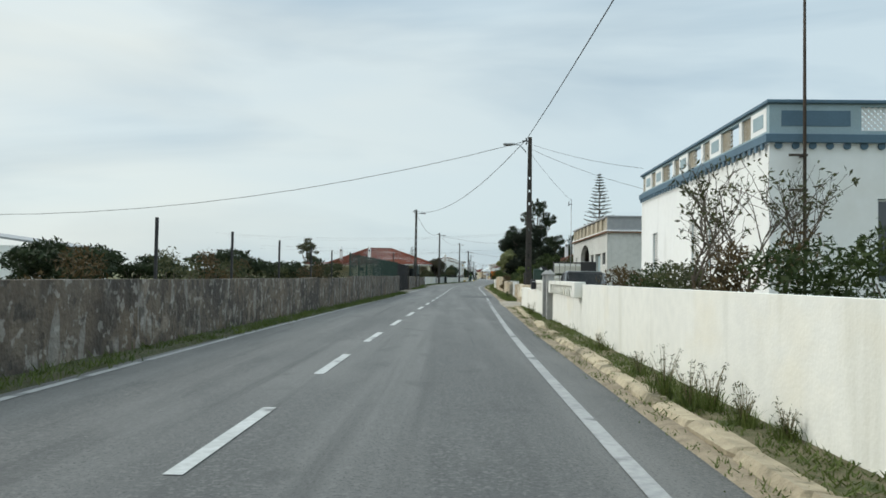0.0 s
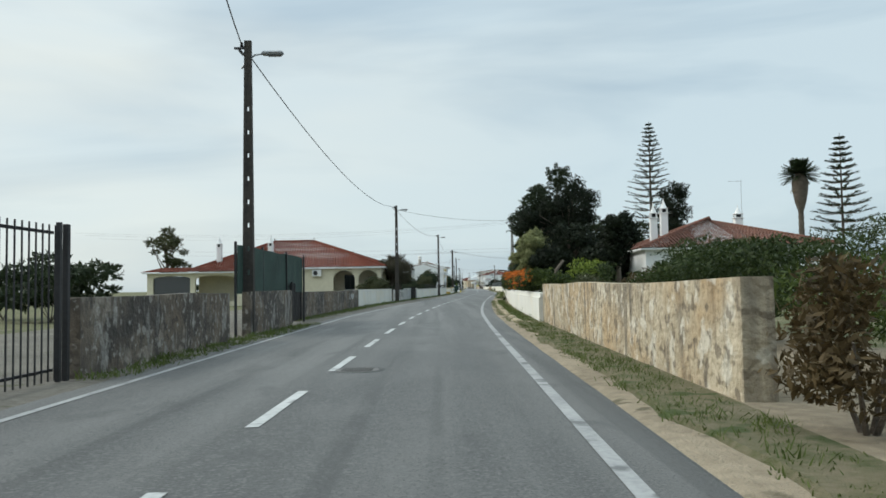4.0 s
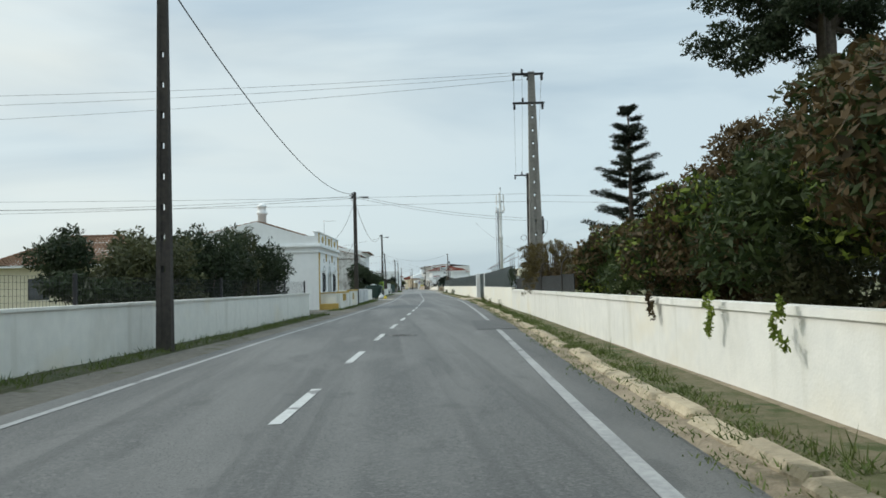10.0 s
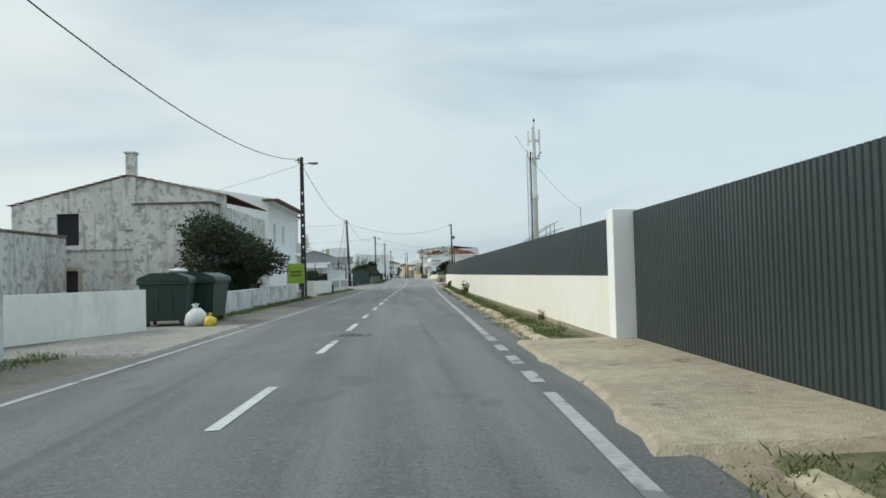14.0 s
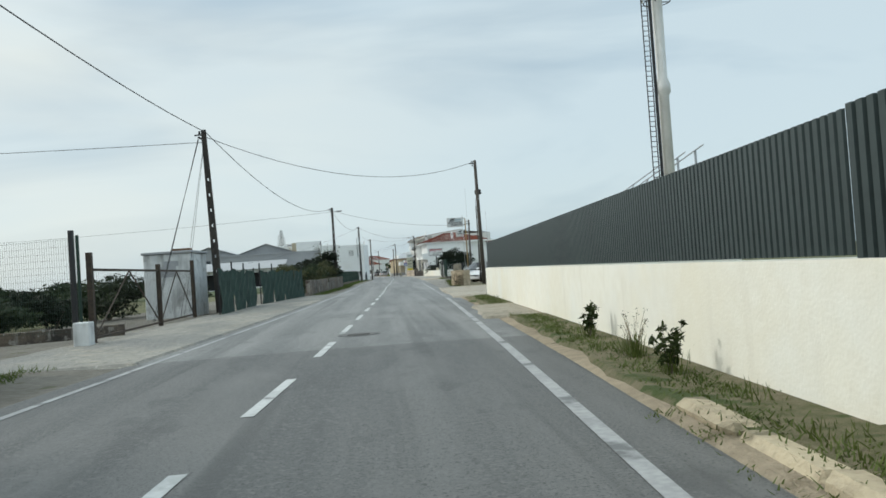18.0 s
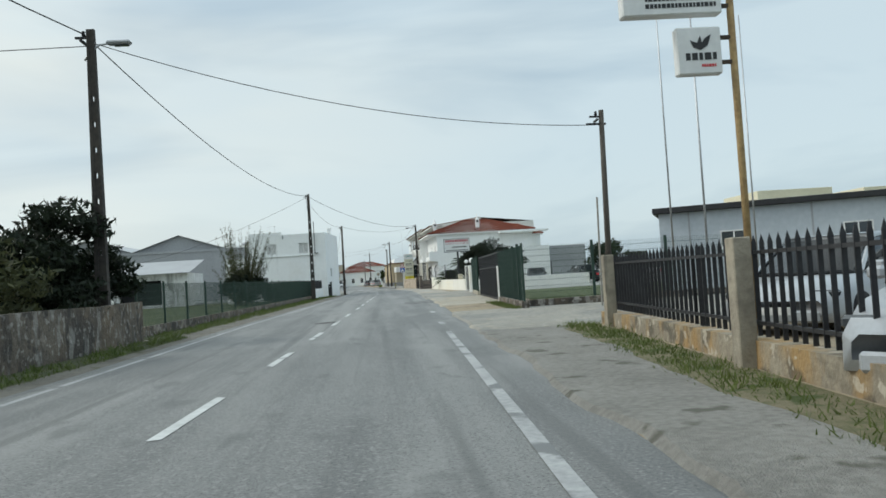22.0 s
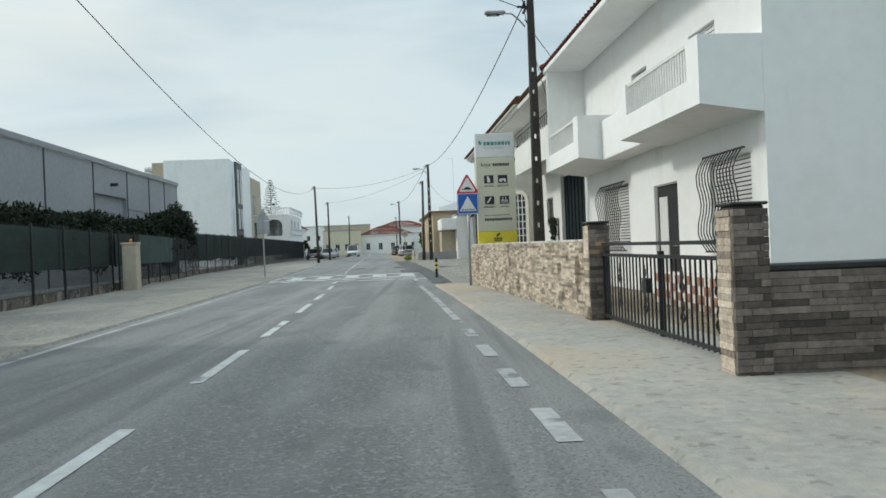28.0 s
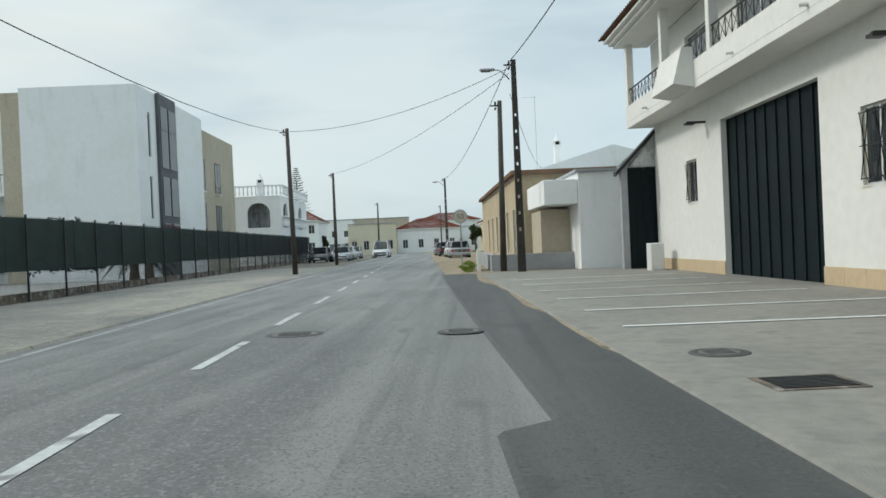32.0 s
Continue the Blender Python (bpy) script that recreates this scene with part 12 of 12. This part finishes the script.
weather(bpy.data.materials["grey sandy drive"], [(0.45, (1, 0.6, 1), 0.48, 0.6, (0.17, 0.172, 0.165), 0.7), (20.0, (1, 1, 1), 0.57, 0.62, (0.45, 0.43, 0.38), 0.55), (7.0, (1, 1, 1), 0.6, 0.65, (0.10, 0.095, 0.085), 0.6)])
patch("sandy_verge", 337.6, 349.4, road_u(3.3), 4.3, 0.046, sand, "pale sandy verge before wire gates", "verge")
patch("gravel_verge", 297.0, 322.4, road_u(3.3), lerp(297, 2.3, 322, 3.2), 0.046, mat("grey gravel shoulder", (0.27, 0.26, 0.235), (0.18, 0.172, 0.155), 0.97, 0.6, 14, 0.9, 60, spots=(0.11, 0.105, 0.085), amount=0.3, strength=0.05), "grey gravel shoulder beside the road", "verge")
patch("drive_apron", 349.4, 366.0, road_u(3.1), 5.4, 0.044, bpy.data.materials["grey sandy drive"], "worn grey asphalt apron before a gate", "yard")
patch("pavement", 366.0, 405.0, road_u(3.0), 3.6, 0.044, mat("dusty grey pavement", (0.35, 0.335, 0.30), (0.26, 0.25, 0.225), 0.95, 0.4, 12, 0.5, 60, streak=(0.38, 0.34, 0.28), amount=0.35), "dusty grey pavement beside the road", "pavement")
weather(bpy.data.materials["dusty grey pavement"], [(0.5, (1, 0.5, 1), 0.48, 0.62, (0.40, 0.315, 0.21), 0.55), (9.0, (1, 1, 1), 0.6, 0.66, (0.13, 0.12, 0.10), 0.5)])
patch("concrete_verge", 268.6, 273.8, 1.5, 2.62, 0.05, mat("sandy concrete verge", (0.36, 0.325, 0.26), (0.25, 0.225, 0.175), 0.95, 0.8, 9, 0.8, 40, streak=(0.17, 0.15, 0.11), amount=0.3, strength=0.04), "worn sandy concrete verge at a wall foot", "verge")
patch("drive_apron", 201.9, 209.8, road_u(3.2), 3.5, 0.05, mat("packed sandy earth", (0.44, 0.375, 0.275), (0.30, 0.25, 0.18), 0.97, 0.6, 8, 0.8, 40, spots=(0.2, 0.165, 0.11), amount=0.15, strength=0.04), "packed sandy ramp before a metal gate", "yard")
patch("drive_apron", 31.6, 37.2, road_u(3.3), 9.0, 0.045, sand, "worn side lane between walls", "yard")
patch("left_apron", 209.8, 217.0, -8.4, left_u(-0.3), 0.03, bpy.data.materials["grey sandy drive"], "worn yard entrance", "yard")
patch("left_apron", 264.0, 300.0, -8.0, left_u(-0.3), 0.036, bpy.data.materials["grey sandy drive"], "worn sandy yard entrance", "yard")
patch("hall_yard", 388.0, 500.0, lambda y: hf(y) - 14.0, lambda y: hf(y) - 0.2, 0.06, bpy.data.materials["pale yard surface"], "pale concrete yard before a hall", "pavement")
patch("left_verge", 388.0, 470.0, lambda y: hf(y) + 0.12, left_u(-0.3), 0.036, bpy.data.materials["grey sandy drive"], "sandy grey verge before a dark fence", "verge")

rough_ground = mat("rough weedy ground", (0.11, 0.11, 0.055), (0.20, 0.175, 0.12), 0.97, 0.7, 7, 0.9, 50, spots=(0.30, 0.27, 0.21), amount=0.3, strength=0.06)
patch("rough_ground", 297.2, 304.5, 2.9, 11.0, 0.06, rough_ground, "rough weedy ground beside parked cars", "ground")
short_grass = leaf_mat("short verge grass", (0.055, 0.085, 0.02), (0.12, 0.15, 0.04))
moss = mat("weedy turf", (0.10, 0.105, 0.04), (0.20, 0.17, 0.105), 0.97, 1.4, 9, 0.9, 60, spots=(0.06, 0.085, 0.02), amount=0.5, strength=0.05)
for i, (a, b, u0, u1) in enumerate(((-2, 31, 2.08, 2.6), (82, 118.5, 2.1, 2.65), (127.5, 138.5, 2.1, 3.0), (143.5, 201.5, 2.15, 2.9), (210, 256, 2.12, 2.85), (274, 281, 1.75, 2.8), (256, 268.4, 2.0, 2.75), (40, 81, 1.95, 2.7), (298.2, 321.5, lerp(298, 2.05, 322, 3.1), lerp(298, 2.75, 322, 3.9)))):
    patch("turf_strip", a, b, u0, u1, 0.05, moss, "narrow strip of weedy turf", "verge", step=1.0)
dark_turf = mat("dark weedy turf", (0.045, 0.06, 0.02), (0.09, 0.085, 0.045), 0.97, 1.2, 8, 0.9, 60, strength=0.05)
for i, (a, b, u0, u1) in enumerate(((-2, 33, -4.9, -4.45), (33, 53, -4.9, -4.35), (85, 105, -6.7, -6.0), (105, 137, -6.65, -5.95), (137, 175, -6.25, -5.65), (300, 328, -6.6, -5.9), (328, 374, -7.25, -6.4))):
    patch("turf_strip", a, b, u0, u1, 0.045, dark_turf, "narrow strip of dark turf", "verge", step=1.0)
for i, (a, b) in enumerate(((-2, 31), (82, 118.5), (127.5, 138.5), (143.5, 201.5), (210, 250), (250, 268.4), (274, 281.0))):
    tufts("verge_grass", "short weedy grass at a wall foot", a, b, 2.0, 2.5, int((b - a) * 240), 0.06, 600 + i, short_grass, 0.05, 0.8, 0.008)
    tufts("verge_weeds", "sparse taller weeds against a wall", a, b, 2.3, 2.55, int((b - a) * 7), 0.2, 620 + i, grass_mat, 0.03, 0.25, 0.007)
for i, (a, b) in enumerate(((-2, 31), (82, 118.5), (143.5, 201.5), (210, 257))):
    tufts("gutter_weeds", "sparse weeds between asphalt and kerb", a, b, 1.66, 1.88, int((b - a) * 60), 0.05, 680 + i, short_grass, 0.01, 0.8, 0.007)
tufts("verge_weeds", "lush green weeds at the foot of a rubble wall", 37.9, 50.5, 1.95, 2.55, 4200, 0.17, 645, short_grass, 0.03, 0.5, 0.011)
tufts("verge_grass", "green grass in front of a rubble wall", 40, 81, 1.85, 2.55, 8000, 0.1, 640, short_grass, 0.03, 0.6, 0.008)
tufts("verge_grass", "grass along a low stone wall", 298, 323, lerp(298, 2.1, 323, 3.2), lerp(298, 2.7, 323, 3.9), 7000, 0.11, 641, short_grass, 0.03, 0.6, 0.008)
tufts("verge_grass", "rough grass at a fence foot", 331, 337.4, 3.4, 3.75, 1800, 0.13, 642, short_grass, 0.03, 0.6, 0.008)
tufts("lawn_grass", "short lawn grass behind a fence", 332.3, 336.8, 4.0, 12.0, 6500, 0.12, 643, short_grass, 0.05, 0.5, 0.01)
for i, (a, b, u0, u1, h) in enumerate(((-2, 33, -4.78, -4.3, 0.13), (33, 53, -4.8, -4.2, 0.14), (67, 82, -5.2, -4.6, 0.12), (85, 105, -6.5, -5.6, 0.1), (105, 137, -6.6, -5.8, 0.12), (137, 175, -6.15, -5.5, 0.12), (180, 210, -6.4, -5.7, 0.1), (219, 241, -6.5, -5.9, 0.12), (245, 264, -6.4, -5.8, 0.1), (300, 328, -6.5, -5.7, 0.16), (328, 374, -7.2, -6.2, 0.16), (374, 386, -6.6, -6.0, 0.12))):
    tufts("verge_grass", "dark weedy grass strip at a wall foot", a, b, u0, u1, int((b - a) * 170), h, 660 + i, short_grass, 0.03, 0.6, 0.009)
# single weeds that stand out against the walls
WEEDS = [(7.1, 2.12, 0.42, 0), (6.9, 2.25, 0.4, 0), (6.2, 2.3, 0.34, 0), (5.7, 2.42, 0.28, 0), (7.7, 2.05, 0.5, 0), (9.4, 2.2, 0.28, 0), (12.5, 2.3, 0.3, 0), (100.5, 2.4, 0.35, 0), (179.5, 2.55, 0.4, 0), (196.5, 2.7, 0.5, 0), (194.0, 2.7, 0.35, 0), (215.0, 2.8, 0.3, 0), (239.3, 2.55, 0.62, 1), (238.3, 2.5, 0.5, 1), (237.4, 2.3, 0.55, 0), (243.0, 2.6, 0.25, 0), (262.5, 2.4, 0.45, 1), (260.0, 2.35, 0.5, 0), (258.6, 2.3, 0.5, 1), (24.5, 2.1, 0.4, 0), (44.0, 2.3, 0.4, 0), (42.5, 2.2, 0.35, 1), (117.0, 2.6, 0.35, 1), (189.0, 2.65, 0.3, 0)]
for i, (y, u, h, broad) in enumerate(WEEDS):
    w_ = thing("weed", "leafy weed growing at a wall foot" if broad else "tuft of tall grass with thin stalks at a wall foot", "weed", spot(y, u), group="single weeds")
    stt, tp, bl_ = Mesh(), [], Mesh()
    for k in range(7 if broad else 12):
        a = rf.uniform(0, 6.28)
        e = Vector((math.cos(a) * h * 0.3, math.sin(a) * h * 0.3, h * rf.uniform(0.7, 1.15)))
        stt.tube([(0, 0, 0), e * 0.6 + Vector((0, 0, 0.05)), e], [0.005, 0.003, 0.002], 4)
        tp += [(*(e * q), 0.05, 0.05, 0.05) for q in (0.5, 0.75, 1.0)]
    for k in range(40 if broad else 110):
        a, q = rf.uniform(0, 6.28), rf.uniform(0.35, 0.85)
        o = Vector((math.cos(a) * h * rf.uniform(0.1, 0.5), math.sin(a) * h * rf.uniform(0.1, 0.5), h * q))
        s = Vector((-math.sin(a), math.cos(a), 0)) * 0.006
        p = Vector((rf.gauss(0, 0.05), rf.gauss(0, 0.08), 0))
        bl_.add([p - s, p + s, p + s * 0.7 + o * 0.6, p - s * 0.7 + o * 0.6, p + o + Vector((0, 0, -0.2 * h * q))], [(0, 1, 2, 3), (3, 2, 4)])
    part("stem_tangle", stt, bark if broad else dry_mat, w_)["kind"] = "stuff"
    part("grass_blades", bl_, short_grass, w_)["kind"] = "stuff"
    part("foliage", leaves(tp, 300 if broad else 160, 0.045 if broad else 0.016, 700 + i, 0.5, 0.2), leaf_mid if broad else leaf_olive, w_)

# ---------------- stones: kerbs, cobbles, split-face walls ----------------
rs_ = random.Random(21)


def stone_mesh(l, w, h, seed, rag=0.02):
    rng = random.Random(seed)
    m = Mesh().box(-w / 2, w / 2, -l / 2, l / 2, 0, h, b=min(w, h) * 0.25)
    m.v = [(x + rng.uniform(-rag, rag), y + rng.uniform(-rag, rag), z + (rng.uniform(-rag, rag) if z > 0.01 else 0)) for x, y, z in m.v]
    return m


kerb_var = mat("worn limestone kerb stone", (0.46, 0.39, 0.27), (0.31, 0.26, 0.18), 0.95, 1.2, 8, 0.8, 22, vary=0.16, spots=(0.16, 0.14, 0.09), amount=0.35, strength=0.035)
KM = [stone_mesh(1.04, 0.24, 0.2, k, 0.016).data("kerb_stone", kerb_var) for k in range(8)]
for a, b, off, lbl in ((-4, 31.0, 1.98, "row of worn limestone kerb stones by a white wall"), (82, 118.4, 2.0, "row of pale limestone kerb stones by a hedge wall"), (143.3, 201.3, 2.05, "row of worn limestone kerb stones by a garden wall"), (210.2, 257.0, 2.0, "row of worn limestone kerb stones by a cream wall")):
    kb = thing("kerb", lbl, "kerb", kind="structure")
    y = a
    while y < b:
        if rs_.random() > 0.07:
            ob = new("kerb_stone", rs_.choice(KM))
            ob.parent = kb
            ob.matrix_basis = spot(y, off + rs_.uniform(-.03, .03), -0.125 + rs_.uniform(-.025, .015), rs_.uniform(-1.2, 1.2))
        y += 1.05 + rs_.uniform(0, 0.06)
# cobbled drive
cob = thing("cobbled_drive", "drive of small worn cobbles between walls", "drive", kind="structure")
cob_mat = mat("grey-brown cobble", (0.24, 0.20, 0.15), (0.16, 0.135, 0.10), 0.95, 3, 12, 0.5, 40, vary=0.25)
CM = [stone_mesh(0.36, 0.34, 0.09, 40 + k, 0.025).data("cobble", cob_mat) for k in range(6)]
for i in range(18):
    for j in range(15):
        ob = new("cobble", rs_.choice(CM))
        ob.parent = cob
        ob.matrix_basis = spot(119.3 + i * 0.42, 2.7 + j * 0.4 + (i % 2) * 0.2, -0.01 + rs_.uniform(-.012, .012), rs_.uniform(-8, 8))


def split_face(thing_ob, y0, y1, ua, ub, h, material, joined, course=0.043, length=0.24, limit=298):
    """Rows of split-face stones of uneven depth on the road side of a wall; the far ones are joined."""
    ms, raw = [], []
    for k in range(7):
        raw.append(Mesh().box(-0.03, 0.028 + 0.004 * (k % 3), -length * (0.3 + 0.06 * k), length * (0.3 + 0.06 * k), 0, course - 0.002, b=0.003))
        ms.append(raw[-1].data("stone", material))
    rows = int(h / course)
    n, rest = 0, Mesh()
    for i in range(rows):
        y = y0 + rs_.uniform(0, 0.15)
        while y < y1 - 0.1:
            q = rs_.randrange(7)
            l = length * (0.6 + 0.12 * q)
            w = (y - y0) / (y1 - y0)
            m = spot(y + l / 2, ua + (ub - ua) * w - rs_.uniform(0.0, 0.006), 0.01 + i * course, 2.65)
            if w < 0.25 and n < limit:
                ob = new("stone", ms[q])
                ob.parent = thing_ob
                ob.matrix_basis = m
                n += 1
            else:
                rest.add(raw[q].v, raw[q].f, m)
            y += l + 0.002
    part("stone_courses", rest, joined, thing_ob)["kind"] = "stuff"


beige_stone = mat("beige split stone", (0.58, 0.50, 0.40), (0.32, 0.255, 0.195), 0.92, 4, 24, 0.6, 50, vary=0.5, spots=(0.20, 0.15, 0.11), amount=0.35)
beige_courses = mat("beige split stone courses", (0.58, 0.50, 0.40), (0.32, 0.255, 0.195), 0.92, 4, 24, 0.6, 50, vary=0.5, spots=(0.20, 0.15, 0.11), amount=0.35, island=True)
brown_stone = mat("brown split slate", (0.17, 0.14, 0.12), (0.10, 0.085, 0.075), 0.9, 4, 20, 0.5, 50, vary=0.6, spots=(0.24, 0.16, 0.10), amount=0.2)
sw1 = wall(393.0, 404.4, 2.87, 2.35, 1.18, beige_stone, "garden wall clad in beige split stone", 0.22, old_plaster, 0.03, 0.01)
split_face(sw1, 393.05, 404.3, 2.84, 2.32, 1.18, beige_stone, beige_courses)
for y, u in ((388.1, 2.86), (392.85, 2.88)):
    p_ = pier(y, u, 0.26, 1.43, brown_stone, "gate pier clad in brown split stone, road face coloured paler as lit", dark_metal, cap_h=0.03)
    for i in range(24):
        c = rs_.uniform(-0.09, 0.09)
        for x0, x1 in ((-0.15, c - 0.001), (c + 0.001, 0.15)):
            part("stone", Mesh().box(x0, x1, -0.155 - rs_.uniform(0, 0.012), -0.12, 0.01 + i * 0.058, 0.066 + i * 0.058, b=0.003), brown_stone, p_)
        # paler stone on the road face paints the brightness of the lit side
        part("stone", Mesh().box(-0.155 - rs_.uniform(0, 0.012), -0.12, -0.118, 0.15, 0.01 + i * 0.058, 0.066 + i * 0.058, b=0.003), beige_stone, p_)
cw = cross_wall(388.1, 3.02, 5.6, 0.88, brown_stone, "low wall clad in brown split stone", cap=dark_metal)
for i in range(15):
    x = -rs_.uniform(0, 0.15)
    while x < 2.5:
        l = rs_.uniform(0.14, 0.42)
        part("stone", Mesh().box(max(0, x), min(2.56, x + l), -0.118 - rs_.uniform(0, 0.016), -0.09, 0.01 + i * 0.058, 0.066 + i * 0.058, b=0.003), brown_stone, cw)
        x += l + 0.002
bar_fence(388.35, 392.65, 2.97, 2.92, 0.08, 1.0, dark_metal, "black iron double gate with scrolls between piers", 0.13, 0.009, 0.009, "iron_gate", 1.75, zs=(0.1, 0.96, 1.11))
ig = [o for o in bpy.data.objects if o.name.startswith("iron_gate")][0]
for y in (388.8, 389.7, 390.9, 391.9):
    for z0 in (0.3, 0.62):
        part("scroll", Mesh().tube([at(y + 0.07 * math.sin(k * 0.9) * (1 - k / 9), 2.93, z0 + k * 0.032) for k in range(9)], 0.012, 4).tube([at(y - 0.07 * math.sin(k * 0.9) * (1 - k / 9), 2.93, z0 + k * 0.032) for k in range(9)], 0.012, 4), dark_metal, ig)
part("lock_box", Mesh().box(-0.03, 0.03, -0.08, 0.08, 0.55, 0.72, spot(390.75, 2.9)), dark_metal, ig)
lbw = thing("lattice_wall", "low red and white chequered tile wall", "wall", group="garden walls")
for i in range(22):
    for j in range(4):
        if (i + j) % 2 == 0:
            part("tile", Mesh().box(0.0, 0.1, i * 0.24, i * 0.24 + 0.235, j * 0.14, j * 0.14 + 0.135, spot(390.2, 4.6)), terracotta, lbw)
part("wall_core", Mesh().box(0.015, 0.085, 0, 5.3, -0.05, 0.6, spot(390.2, 4.6)), white_wall, lbw)
# fence across the corner of the yard
cfz = thing("cross_fence", "green welded wire fence on a concrete kerb", "fence", group="wire fences")
part("kerb_wall", Mesh().box(0, 8.0, -0.12, 0.12, -0.1, 0.26, spot(331.9, 3.8), b=0.01), old_concrete, cfz)
for k in range(4):
    pn = Mesh()
    x0 = 0.05 + k * 2.5
    for i in range(42):
        pn.box(x0 + i * 0.06 - 0.003, x0 + i * 0.06 + 0.003, -0.003, 0.003, 0.27, 2.05, spot(331.9, 3.8))
    for z in np.arange(0.3, 2.06, 0.2):
        pn.box(x0, x0 + 2.5, -0.005, 0.005, float(z) - 0.005, float(z) + 0.005, spot(331.9, 3.8))
    if x0 < 7:
        part("wire_panel", pn, fence_green, cfz)["kind"] = "stuff"
        part("fence_post", Mesh().box(x0 - 0.04, x0 + 0.04, -0.04, 0.04, 0.2, 2.12, spot(331.9, 3.8)), fence_green, cfz)


# ---------------- bars of railings and fins as single parts ----------------
def split_islands(ob, name):
    """Give each loose piece of a mesh its own object under the same parent."""
    me = ob.data
    lab = list(range(len(me.vertices)))

    def root(i):
        while lab[i] != i:
            lab[i] = lab[lab[i]]
            i = lab[i]
        return i
    for e in me.edges:
        a, b = root(e.vertices[0]), root(e.vertices[1])
        lab[a] = b
    groups = {}
    for p in me.polygons:
        groups.setdefault(root(p.vertices[0]), []).append(tuple(p.vertices))
    for faces in groups.values():
        ids = sorted({v for f in faces for v in f})
        back = {v: k for k, v in enumerate(ids)}
        m = Mesh()
        m.v = [tuple(me.vertices[v].co) for v in ids]
        m.f = [tuple(back[v] for v in f) for f in faces]
        part(name, m, me.materials[0], ob.parent)
    bpy.data.objects.remove(ob)


for ob in [o for o in bpy.data.objects if o.type == 'MESH']:
    if ob.name.startswith("balcony_railing"):
        split_islands(ob, "railing_bar")
    elif ob.name.startswith("antenna_arm"):
        split_islands(ob, "antenna_rod")
    elif ob.name.startswith("cooling_fins"):
        split_islands(ob, "cooling_fin")
